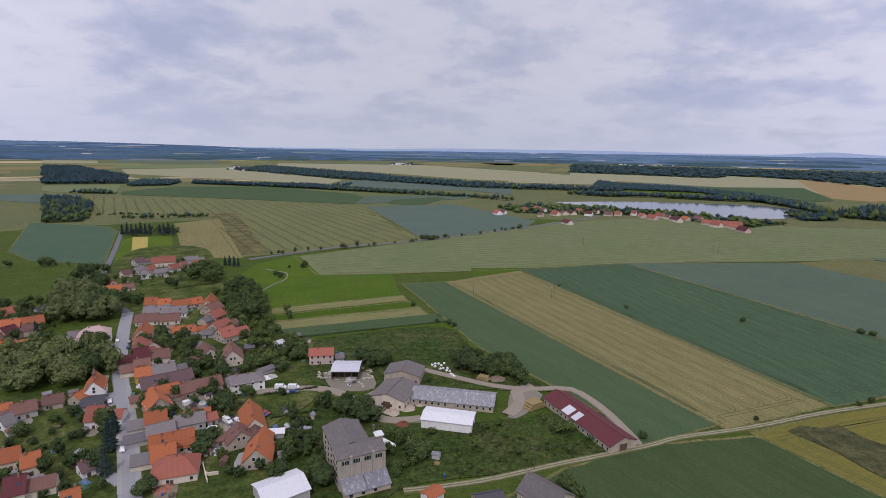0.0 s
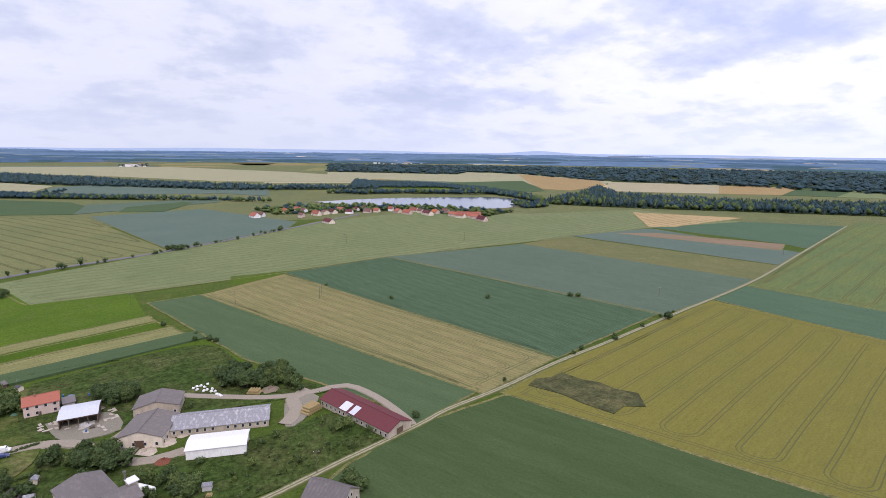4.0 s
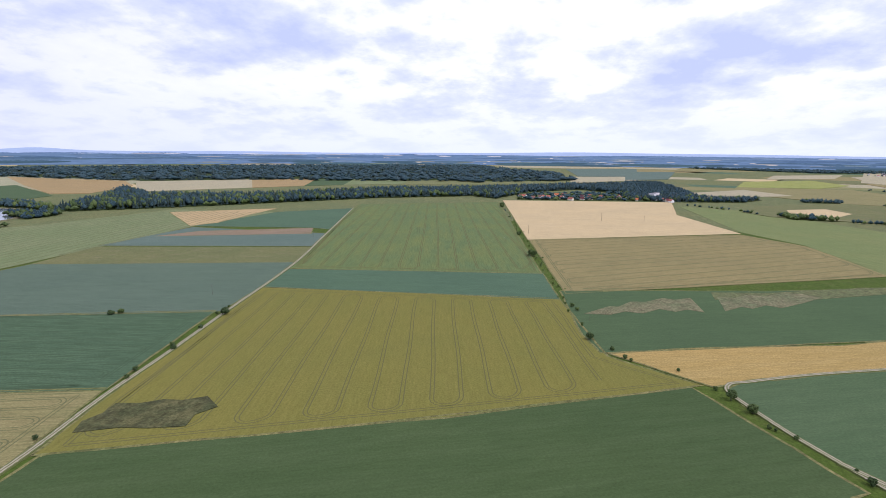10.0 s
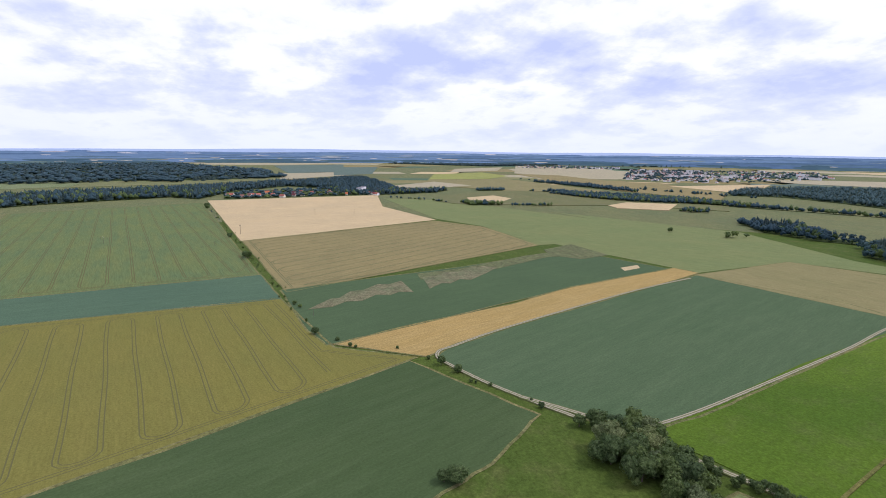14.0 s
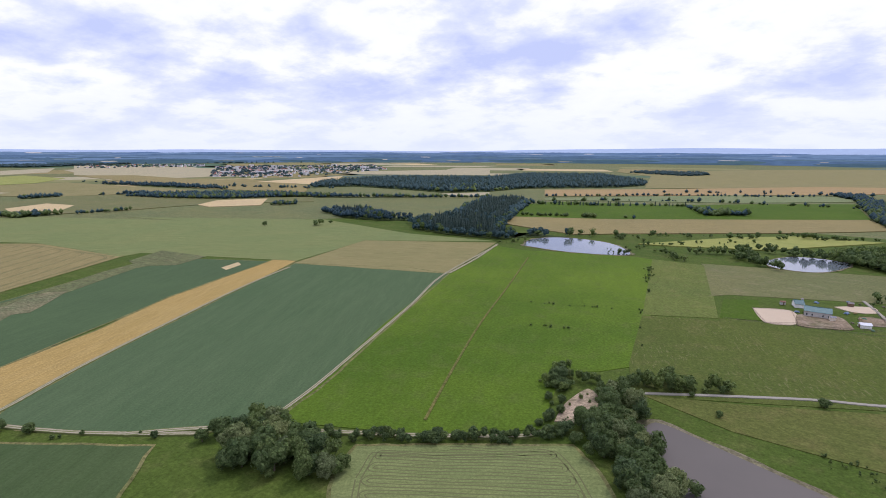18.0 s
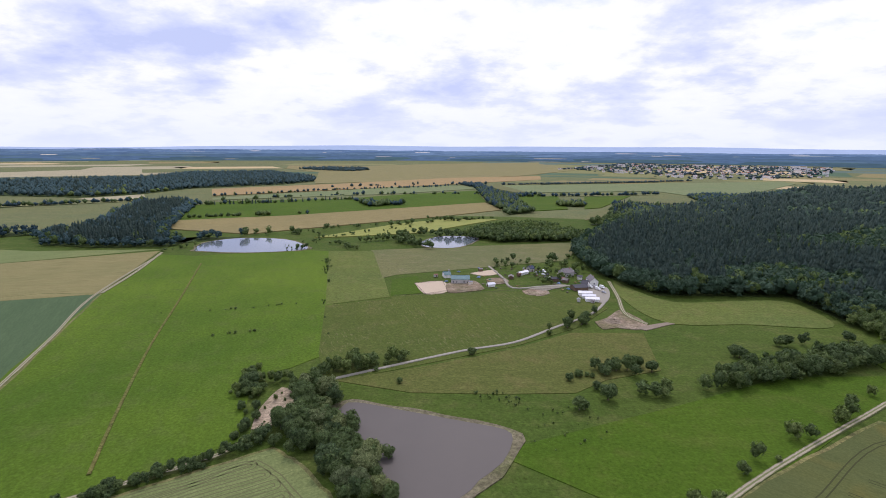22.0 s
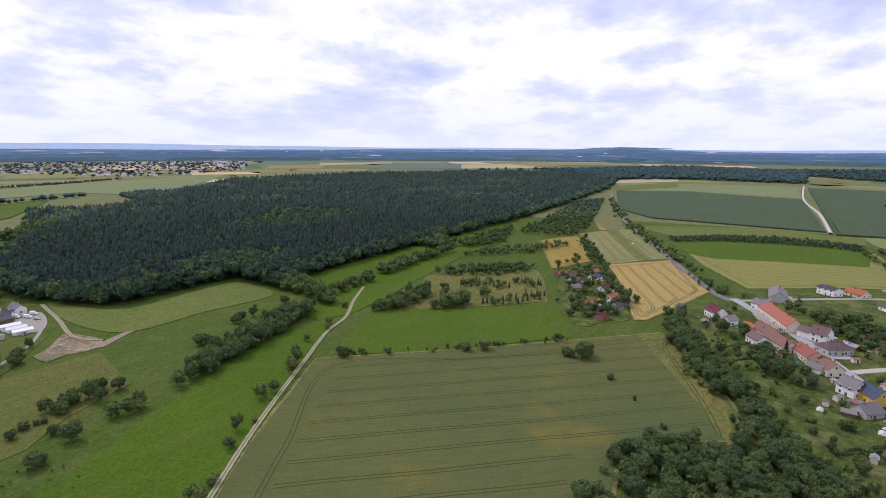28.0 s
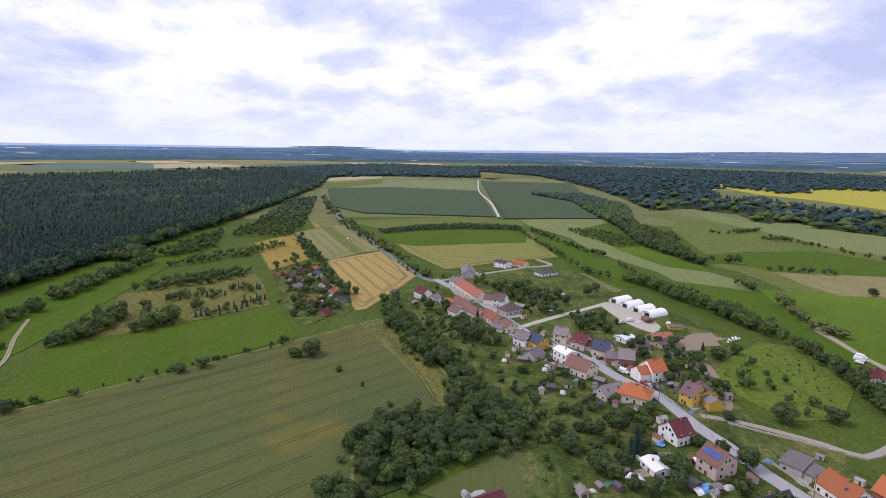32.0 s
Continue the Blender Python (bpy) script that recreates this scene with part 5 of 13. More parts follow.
def plant(rng, kind, x, y, h):
    r = math.hypot(x, y)
    a = rng.uniform(0, 2 * math.pi)
    if kind == "spruce":
        s = SPR_NEAR if r < 780 else SPR_FAR
        return s[rng.integers(len(s))], x, y, h * rng.uniform(0.75, 1.2), h * rng.uniform(0.9, 1.3), a, 1
    s = NEAR if r < 470 else MIDDLE if r < 900 else FAR
    lime = (x * 7.31 + y * 3.77) % 1.0 < 0.4      # a lighter species among the others
    # from about a kilometre out, plants take the leaf colour with painted haze
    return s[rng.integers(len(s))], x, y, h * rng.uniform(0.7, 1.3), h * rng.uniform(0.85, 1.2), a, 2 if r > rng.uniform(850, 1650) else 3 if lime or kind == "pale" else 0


WOOD_SEED = [100]
SINGLE = [0]


def wood(name, poly, kind, spacing, height, label):
    WOOD_SEED[0] += 1
    rng = np.random.default_rng(WOOD_SEED[0])
    xs, ys = [p[0] for p in poly], [p[1] for p in poly]
    plants = []
    area = abs(sum(xs[i] * ys[i - 1] - xs[i - 1] * ys[i] for i in range(len(xs)))) / 2
    if name == "hedge":
        height *= 1.3
    if name == "far_wood" and math.hypot(xs[0], ys[0]) > 1800:
        spacing *= 1.5
    pale = "bank" in label or "riverside" in label      # willows and limes by the water
    coarse = area / spacing ** 2 > 4500
    gx = np.arange(min(xs), max(xs) + spacing, spacing)
    gy = np.arange(min(ys), max(ys) + spacing, spacing)
    X, Y = np.meshgrid(gx, gy)
    X = (X + rng.uniform(-0.45, 0.45, X.shape) * spacing).ravel()
    Y = (Y + rng.uniform(-0.45, 0.45, Y.shape) * spacing).ravel()
    ok = inside(poly, X, Y) & (X * X + Y * Y > 130 ** 2)
    if name == "garden_shrubs":
        for lawn, _, _ in LAWNS:
            ok &= ~inside(lawn, X, Y)
    px, py = np.array(xs, float), np.array(ys, float)
    for x, y in zip(X[ok], Y[ok]):
        k = kind
        thin = 1.0 if not coarse else min(1.0, (700.0 / math.hypot(x, y)) ** 2.0) if kind == "spruce" else 0.6
        if rng.random() > thin:
            continue
        if kind == "spruce":
            q = noise.noise((x * 0.006, y * 0.006, 3.0))
            k = "leafy" if q > 0.3 or rng.random() < 0.1 else "spruce"
            for i in range(len(px)):      # a leafy fringe along the edge
                ax, ay, bx, by = px[i - 1], py[i - 1], px[i], py[i]
                L2 = (bx - ax) ** 2 + (by - ay) ** 2
                u = max(0.0, min(1.0, ((x - ax) * (bx - ax) + (y - ay) * (by - ay)) / max(L2, 1)))
                if math.hypot(x - ax - u * (bx - ax), y - ay - u * (by - ay)) < 14:
                    k = "leafy"
                    break
        elif "park trees" in label or "edge of the upper" in label or "willow" in label:
            k = "pale" if rng.random() < 0.85 else "leafy"
        elif kind == "mixed":
            k = "spruce" if rng.random() < 0.5 else "leafy"
        big = max(spacing / 9 if spacing > 12 else 1.0, min(2.2, thin ** -0.5))
        if name == "orchard_wood" and noise.noise((x * 0.05, y * 0.05, 4.0)) < 0.05:
            continue
        if name in ("garden_shrubs", "weed_patch"):
            if noise.noise((x * 0.09, y * 0.09, 9.0)) < -0.22:
                continue
            height_here = height * rng.uniform(0.45, 1.75) * (1.25 if name == "garden_shrubs" else 1.0)
        else:
            height_here = height
        if name == "copse":
            SINGLE[0] += 1
            for _ in range(5):      # saplings and brambles between the trees
                u, v = rng.uniform(-0.85, 0.85, 2) * spacing
                p = plant(rng, "leafy", x + u, y + v, height_here * rng.uniform(0.4, 0.95))
                plants.append(p[:6] + (3,) if pale and rng.random() < 0.6 else p)
            tree(x, y, height_here * rng.uniform(0.75, 1.25), rng.uniform(0.95, 1.25), int(rng.choice((0, 3, 5, 8, 9))) if pale else None, "leafy green tree, one of a " + " ".join(label.split()[:6]), "tree", label)
            continue
        p = plant(rng, k, x, y, height_here * (0.8 if k == "leafy" and kind == "spruce" else 1.0))
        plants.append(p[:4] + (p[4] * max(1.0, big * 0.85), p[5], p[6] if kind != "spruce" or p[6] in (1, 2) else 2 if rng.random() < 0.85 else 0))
    if area > 2500 and name == "copse":
        LAYER[0] += 1
        tagged(slab("forest_floor", grown(poly, -4.0), 0.32 + 0.001 * LAYER[0], FLOOR), "forest floor under trees, coloured dark for their shade", "forest floor", kind="structure")
    if not plants:
        return
    if name == "copse":
        return tagged(joined("undergrowth", plants, (LEAF, SPRUCE, HAZED_LEAF, LIME)), "tangled green undergrowth of a " + " ".join(label.split()[:5]), "bushes", kind="stuff")
    if area > 2500 and name not in ("hedge", "garden_shrubs", "orchard_wood", "weed_patch"):
        LAYER[0] += 1
        tagged(slab("forest_floor", grown(poly, -4.0), 0.32 + 0.001 * LAYER[0], FLOOR), "forest floor under trees, coloured dark for their shade", "forest floor", kind="structure")
    ob = joined(name, plants, (LEAF, SPRUCE, DARKLEAF if name == "spruce_forest" else HAZED_LEAF, WILLOW if "park trees" in label or "edge of the upper" in label or "willow" in label else LIME))
    return tagged(ob, label, "forest" if len(plants) > 200 else "trees", kind="stuff")


def tree(x, y, h, spread=1.15, form=None, label="", name="tree", group=""):
    """A single tree with its trunk and crown."""
    rng = random.Random(int(x * 31 + y * 17))
    crown, trunk = TREES[form if form is not None else rng.choice((6, 7)) if name == "bush" else rng.randrange(6)]
    ob = new(name)
    ob.matrix_world = Matrix.Translation((x, y, 0)) @ Matrix.Rotation(rng.uniform(0, 6.28), 4, "Z") @ Matrix.Diagonal((h * spread, h * spread, h, 1))
    for part_name, data in (("trunk", trunk), ("crown", crown)):
        c = new(part_name, data)
        c.parent = ob
    return tagged(ob, label or "leafy green broadleaf tree with a rounded crown", "tree", group)




VILLAGE = (None, "leafy green tree between village houses", "tree", "village trees")
# small garden trees of no particular kind, added between the houses
BACK_GARDEN = (1.1, None, "leafy green tree in a back garden", "fruit_tree", "fruit trees in the lower village")


def tree_row(name, points, spacing, height, wide, label):
    WOOD_SEED[0] += 1
    rng = np.random.default_rng(WOOD_SEED[0])
    line = smooth_line(points, 3.0)
    run, nxt, spots = 0.0, 0.0, []
    for a0, b0 in zip(line, line[1:]):
        seg = (b0 - a0).length
        while nxt <= run + seg and seg > 0:
            p = a0 + (b0 - a0) * ((nxt - run) / seg)
            d = (b0 - a0).normalized()
            p = p + Vector((-d.y, d.x)) * rng.uniform(-wide, wide)
            spots.append((p.x, p.y, height * rng.choice((0.55, 0.75, 0.9, 1.0, 1.15), p=(0.15, 0.2, 0.25, 0.25, 0.15))))
            nxt += spacing * rng.choice((0.22, 0.4, 0.7, 1.3, 2.4))
        run += seg
    mean = sum(math.hypot(x, y) for x, y, _ in spots) / len(spots)
    if mean < 420 and SINGLE[0] < 198:
        for x, y, h in spots:
            SINGLE[0] += 1
            form = 8 if "willow" in label else None
            bush = h < 4.2
            about = " ".join(label.split()[:7])
            tree(x, y, h * 1.3, 1.25 if bush else 1.0, form, ("low green bush, one of " if bush else "leafy green tree, one of ") + about, "bush" if bush else "tree", label)
    else:
        near = [(x + rng.uniform(-7, 7) * (k > 0), y + rng.uniform(-7, 7) * (k > 0), h * (1.25 if k == 0 else rng.uniform(0.5, 1.1))) for x, y, h in spots for k in range(int(rng.integers(1, 4)) if mean > 500 else 1)]
        ob = joined(name, [plant(rng, "leafy", x, y, h) for x, y, h in near], (LEAF, SPRUCE, HAZED_LEAF, LIME))
        tagged(ob, label, "trees", kind="stuff")


# ---- woods ----
wood("far_wood", [(-1139, 1501), (-942, 1573), (-1137, 1905), (-1866, 2688), (-1991, 2642)], "mixed", 10, 15, "dark wood beyond the village fields")
wood("far_wood", [(-881, 1469), (-790, 1524), (-813, 1641), (-850, 1694), (-951, 1676), (-891, 1494)], "leafy", 9, 12, "leafy wood beside a dark green field")
wood("far_wood", [(-755, 1598), (-636, 1566), (-491, 1516), (-368, 1467), (-203, 1389), (-53, 1318), (64, 1267), (158, 1190), (159, 1200), (64, 1276), (-208, 1427), (-399, 1593), (-555, 1569), (-789, 1673)], "leafy", 8, 12, "belt of trees along a stream")
wood("far_wood", [(-988, 2544), (-708, 2271), (-461, 2013), (-272, 1867), (-68, 1717), (80, 1585), (271, 1540), (512, 1503), (526, 1549), (220, 1666), (-76, 1918), (-332, 2287), (-664, 2666), (-997, 3010), (-1034, 2630)], "mixed", 10, 15, "long forest strip between far fields")
wood("far_wood", [(-584, 759), (-535, 783), (-582, 864), (-676, 1012), (-788, 1123), (-850, 1117)], "mixed", 9, 11, "scrub wood on a hillside")
wood("far_wood", [(-502, 814), (-443, 829), (-384, 859), (-390, 866), (-447, 837), (-507, 822)], "leafy", 7, 9, "hedge of trees along a field ridge")
wood("far_wood", [(-883, 1241), (-762, 1237), (-779, 1255), (-857, 1298), (-881, 1248)], "leafy", 8, 10, "trees at the edge of far fields")
wood("far_wood", [(666, 2766), (1193, 2306), (1411, 2613), (1553, 2316), (1529, 1609), (1779, 1318), (1895, 824), (1968, 436), (2253, 108), (2422, 118), (3061, 265), (3606, 612), (4294, 963), (3958, 1728), (3361, 2490), (2082, 3432), (985, 4061)], "mixed", 22, 17, "wide dark forest band on the plain")
wood("far_wood", [(716, 968), (831, 841), (976, 722), (1215, 526), (1360, 324), (1299, 248), (1535, 201), (1730, 64), (1530, -100), (2033, -126), (1876, 101), (1656, 291), (1429, 621), (1124, 832), (1026, 1058), (1179, 1294), (908, 1083), (728, 983)], "mixed", 10, 17, "dark forest belt behind the wheat fields")
wood("far_wood", [(452, 1578), (544, 1560), (726, 1486), (748, 1143), (731, 989), (765, 1033), (799, 1123), (826, 1398), (734, 1671), (601, 1800), (575, 1945), (464, 1635)], "leafy", 8, 12, "belt of trees above the lake")
wood("far_wood", [(329, 1393), (412, 1339), (531, 1330), (622, 1277), (805, 1205), (810, 1212), (637, 1305), (526, 1344), (384, 1378), (331, 1402)], "leafy", 7, 14, "row of poplars on the far lake shore")
wood("far_wood", [(660, 1010), (623, 898), (688, 908), (710, 936), (668, 1001)], "leafy", 7, 11, "trees and bushes at the lake end")
wood("far_wood", [(1866, -823), (1577, -873), (1347, -915), (1355, -936), (1636, -941), (1869, -834)], "leafy", 8, 12, "hedge of trees along a far stream")
wood("far_wood", [(1347, -642), (1212, -674), (1091, -732), (1022, -838), (967, -894), (999, -920), (1126, -881), (1217, -744), (1355, -646)], "leafy", 8, 12, "tree belt along a far stream")
wood("far_wood", [(1131, -324), (1074, -328), (1066, -397), (1074, -406), (1120, -348), (1140, -326)], "leafy", 8, 11, "clump of trees at a stubble field")
wood("far_wood", [(1046, -413), (1029, -507), (1037, -511), (1054, -416)], "leafy", 8, 9, "row of trees between far fields")
wood("far_wood", [(896, -708), (873, -719), (874, -761), (881, -761), (906, -744), (900, -715)], "leafy", 8, 10, "round clump of trees in a field")
wood("far_wood", [(1378, -58), (1369, -185), (1414, -330), (1519, -403), (1509, -392), (1483, -248), (1925, -237), (2228, -203), (2162, -90)], "mixed", 9, 13, "trees around a valley village")
wood("far_wood", [(1462, -469), (1469, -555), (1508, -566), (1501, -480)], "leafy", 9, 10, "small trees among far fields")
wood("far_wood", [(1271, -186), (1244, -229), (1142, -298), (1151, -300), (1253, -231), (1280, -187)], "leafy", 9, 7, "row of bushes beside a pasture")
wood("far_wood", [(4554, -657), (3823, -1298), (4161, -2053), (3773, -2701), (3436, -3118), (3443, -3124), (4169, -2057), (4593, -661)], "mixed", 20, 16, "far wooded ridge")
wood("far_wood", [(1218, -1116), (1138, -1221), (1005, -1220), (784, -1186), (693, -1286), (658, -1460), (450, -1645), (394, -1806), (437, -1996), (715, -2410), (1028, -2276), (1015, -1882), (1201, -1818), (1361, -1655), (1380, -1484), (1345, -1284)], "mixed", 10, 15, "far wood among fields")
wood("far_wood", [(1413, -669), (1256, -711), (1034, -844), (808, -979), (603, -1119), (607, -1127), (702, -1062), (875, -958), (1050, -891), (1220, -830), (1302, -739), (1421, -673)], "leafy", 9, 12, "tree belt along a far stream")
wood("far_wood", [(734, -693), (629, -644), (550, -650), (511, -681), (518, -691), (606, -719), (672, -749), (718, -709)], "spruce", 9, 15, "dark clump of spruces in a field")
wood("far_wood", [(597, -545), (590, -583), (597, -587), (604, -554)], "leafy", 7, 10, "small group of trees in a pasture")
wood("far_wood", [(898, -709), (855, -747), (862, -753), (901, -718)], "leafy", 8, 9, "small copse at a stubble field")
wood("far_wood", [(700, -2768), (385, -2546), (316, -2722), (361, -2928), (569, -2977)], "mixed", 12, 14, "far wood on the plain")
wood("far_wood", [(508, -1230), (244, -1448), (-6, -1558), (-117, -1687), (-118, -1696), (-6, -1567), (245, -1457), (511, -1238)], "leafy", 9, 8, "far hedge along a stubble field")
wood("far_wood", [(466, -1029), (299, -1100), (171, -1175), (172, -1184), (302, -1110), (470, -1037)], "mixed", 8, 11, "belt of trees across a green field")
wood("far_wood", [(173, -1161), (120, -1021), (49, -1063), (47, -1073), (119, -1086)], "leafy", 8, 13, "round wood in a green field")
wood("far_wood", [(393, -843), (313, -880), (316, -888), (386, -856)], "leafy", 7, 8, "hedge in a green field")
wood("far_wood", [(294, -873), (265, -890), (269, -899), (294, -884)], "leafy", 7, 10, "round clump of trees in a green field")
wood("far_wood", [(232, -900), (206, -915), (210, -923), (231, -911)], "leafy", 7, 8, "bushy trees by far meadows")
wood("far_wood", [(-128, -1520), (-120, -1096), (-136, -910), (-187, -945), (-187, -953), (-182, -1023), (-201, -1227), (-171, -1414), (-149, -1648), (-88, -1706)], "leafy", 9, 13, "strip of leafy wood across fields")
wood("far_wood", [(-137, -1269), (-210, -1266), (-282, -1330), (-284, -1339), (-203, -1287), (-148, -1293)], "leafy", 8, 11, "trees between far meadows")
wood("far_wood", [(499, -661), (455, -609), (381, -592), (302, -599), (294, -626), (291, -669), (236, -665), (240, -673), (298, -634), (335, -653), (423, -910), (469, -1063), (527, -1111), (581, -1049), (533, -889), (482, -757), (497, -692)], "spruce", 8, 16, "dark spruce wood above a pond")
wood("far_wood", [(-224, -1667), (-719, -1818), (-969, -1944), (-973, -1952), (-728, -1844), (-226, -1680)], "leafy", 9, 8, "far row of trees along a road")
wood("far_wood", [(-195, -1248), (-377, -1283), (-583, -1338), (-587, -1346), (-380, -1292), (-203, -1258)], "leafy", 8, 12, "hedge band between far green fields")
wood("far_wood", [(-255, -1051), (-311, -1047), (-325, -1100), (-264, -1092)], "leafy", 8, 13, "trees between far meadows")
wood("far_wood", [(-631, -1284), (-591, -1107), (-765, -1299), (-755, -1297), (-712, -1340)], "leafy", 9, 11, "bushy trees before a far town")
wood("far_wood", [(-240, -792), (-258, -782), (-282, -717), (-392, -741), (-643, -1024), (-977, -1389), (-738, -1245), (-497, -989), (-394, -988), (-308, -859), (-243, -801)], "leafy", 8, 14, "leafy trees below the spruce forest")
wood("far_wood", [(-50, -684), (-89, -637), (-195, -650), (-199, -659), (-178, -699), (-88, -691), (-51, -693)], "leafy", 7, 13, "leafy wood on the bank of a pond")
wood("far_wood", [(-1400, 190), (-1199, 263), (-949, 249), (-845, 249), (-653, 228), (-585, 241), (-545, 247), (-539, 261), (-551, 265), (-597, 263), (-725, 295), (-804, 277), (-1103, 354), (-1378, 328), (-1380, 202)], "leafy", 7, 11, "wooded belt running down a valley")
wood("hedge", [(-764, 159), (-647, 193), (-634, 222), (-687, 228), (-756, 223), (-779, 174)], "leafy", 7, 4, "young plantation on a slope")
wood("hedge", [(-753, 105), (-666, 129), (-597, 148), (-569, 165), (-578, 168), (-606, 150), (-675, 131), (-758, 110)], "leafy", 6, 6, "hedge along a green strip")
wood("hedge", [(-735, 91), (-631, 103), (-567, 117), (-491, 123), (-467, 142), (-476, 145), (-500, 125), (-576, 119), (-640, 104), (-739, 95)], "leafy", 5.5, 6, "hedge beside a building plot")
wood("hedge", [(-533, 161), (-481, 171), (-441, 180), (-418, 197), (-426, 201), (-449, 183), (-490, 173), (-536, 165)], "leafy", 6, 6, "broken hedge across a meadow")
wood("hedge", [(-462, 249), (-427, 252), (-438, 257), (-470, 253)], "leafy", 6, 7, "clump of trees at a strip's end")
wood("hedge", [(-565, 273), (-543, 298), (-553, 300), (-571, 279)], "leafy", 7, 8, "trees beyond a wooded belt")
wood("far_wood", [(-2189, -1536), (-2711, -1108), (-2070, -521), (-3074, -772), (-2732, -1115), (-2403, -1371)], "mixed", 24, 17, "far forest below a wooded hill")
wood("hedge", [(-657, -287), (-670, -215), (-768, -226), (-1222, -328), (-1130, -363), (-784, -308), (-688, -300)], "leafy", 9, 6, "scattered orchard trees on a slope")
wood("spruce_forest", [(-155, -569), (-152, -477), (-180, -398), (-242, -395), (-284, -393), (-279, -329), (-321, -347), (-405, -350), (-507, -353), (-600, -350), (-792, -350), (-1056, -364), (-1571, -412), (-2172, -532), (-2457, -981), (-1724, -1507), (-1127, -1549), (-587, -1093), (-333, -853), (-246, -733), (-184, -626)], "spruce", 6.5, 20, "dense dark spruce forest with a deciduous fringe")
wood("orchard_wood", [(-323, -207), (-362, -228), (-392, -216), (-425, -165), (-372, -139), (-339, -164), (-306, -196)], "mixed", 5.5, 6, "young birches and firs in rough grass")
wood("copse", [(-154, -45), (-166, -36), (-187, -40), (-209, -25), (-226, -3), (-214, 12), (-195, 30), (-186, 22), (-174, 0), (-161, -11), (-150, -27), (-147, -39)], "leafy", 8.5, 8, "dense thicket on the field corner")
wood("copse", [(-369, -55), (-377, -47), (-317, -23), (-283, -4), (-245, 11), (-220, 25), (-199, 37), (-193, 29), (-217, 12), (-235, -1), (-280, -20)], "leafy", 7.5, 8, "overgrown thicket behind gardens")
wood("copse", [(119, -119), (161, -100), (176, -111), (169, -131), (146, -132), (136, -136)], "leafy", 8.5, 12, "dense riverside trees by the pond")
wood("copse", [(81, -186), (79, -209), (90, -236), (92, -253), (85, -246), (76, -212), (75, -192)], "leafy", 8, 6, "dense bank of trees below a sandy slope")
wood("copse", [(62, -224), (62, -248), (50, -241), (38, -210), (29, -190), (17, -169), (7, -156), (25, -156), (38, -170), (55, -189), (62, -193), (62, -202)], "leafy", 8, 10, "dense bank of trees by a drained pond")
wood("garden_shrubs", [(-174, 301), (-158, 311), (-147, 302), (-125, 284), (-111, 254), (-84, 235), (-82, 229), (-104, 229), (-119, 228), (-133, 253), (-147, 267)], "leafy", 9, 3.5, "garden bushes and small fruit trees behind houses")
wood("garden_shrubs", [(-251, 398), (-234, 399), (-213, 362), (-225, 362)], "leafy", 8, 4.5, "garden trees and bushes between old houses")
wood("garden_shrubs", [(-153, 345), (-174, 410), (-166, 438), (-130, 373), (-108, 318), (-78, 286), (-68, 270), (-90, 262), (-104, 269), (-127, 303)], "leafy", 8, 5, "leafy back garden trees beside a paddock")
wood("garden_shrubs", [(-76, 219), (-48, 230), (-18, 192), (-8, 184), (-11, 166), (-41, 156), (-58, 162), (-80, 168), (-86, 183), (-68, 187)], "leafy", 9, 3.5, "bushes and weeds on waste ground")
wood("garden_shrubs", [(-7, 201), (29, 206), (55, 212), (68, 192), (43, 180), (5, 170), (-7, 167)], "leafy", 11, 2.5, "low bushes in rough farm grass")
wood("garden_shrubs", [(3, 261), (17, 289), (29, 285), (43, 266), (35, 250), (21, 254)], "leafy", 9, 4, "trees behind the long cowshed")
wood("garden_shrubs", [(-138, 193), (-137, 202), (-124, 186), (-113, 165), (-116, 161)], "leafy", 6, 5, "spruces and bushes beside the street")
wood("garden_shrubs", [(-377, -44), (-366, -6), (-320, 17), (-276, 40), (-236, 54), (-225, 67), (-221, 84), (-206, 86), (-177, 67), (-161, 75), (-159, 38), (-186, 22), (-222, 12), (-289, -14)], "leafy", 7.2, 2.7, "garden bushes and fruit trees behind houses")
wood("garden_shrubs", [(-441, 22), (-436, 74), (-359, 78), (-357, 50), (-415, 34)], "leafy", 6.5, 4.5, "garden trees between village houses")
wood("garden_shrubs", [(-359, 78), (-361, 103), (-337, 111), (-315, 90), (-329, 76)], "leafy", 6.5, 4.5, "garden trees between lanes")
wood("garden_shrubs", [(-480, -170), (-531, -139), (-377, -77), (-350, -87), (-342, -107)], "leafy", 7, 3.5, "bushes and trees between allotment cottages")
wood("garden_shrubs", [(-260, 137), (-284, 168), (-231, 176), (-217, 159), (-229, 138)], "leafy", 10, 3.5, "bushes on the rough pasture")
wood("garden_shrubs", [(-83, -491), (-127, -510), (-152, -494), (-128, -450), (-98, -433)], "leafy", 8, 4, "bushes around a riding stable")
wood("far_wood", [(109, 1055), (211, 1111), (351, 1069), (482, 962), (561, 846), (460, 797), (386, 944), (251, 954), (138, 962)], "leafy", 16, 9, "trees around lakeside houses")
wood("far_wood", [(1295, 199), (1376, -168), (1513, -284), (1705, -208), (1554, 76), (1469, 225)], "leafy", 20, 9, "trees among distant village houses")
wood("garden_shrubs", [(-184, 301), (-162, 311), (-116, 268), (-82, 229), (-75, 208), (-88, 199), (-104, 199), (-120, 198), (-143, 228)], "leafy", 7, 4, "garden trees along the upper street")
wood("garden_shrubs", [(-316, 105), (-318, 134), (-274, 141), (-229, 130), (-223, 115), (-251, 108), (-279, 97)], "leafy", 7, 4.5, "garden trees around the lower street")
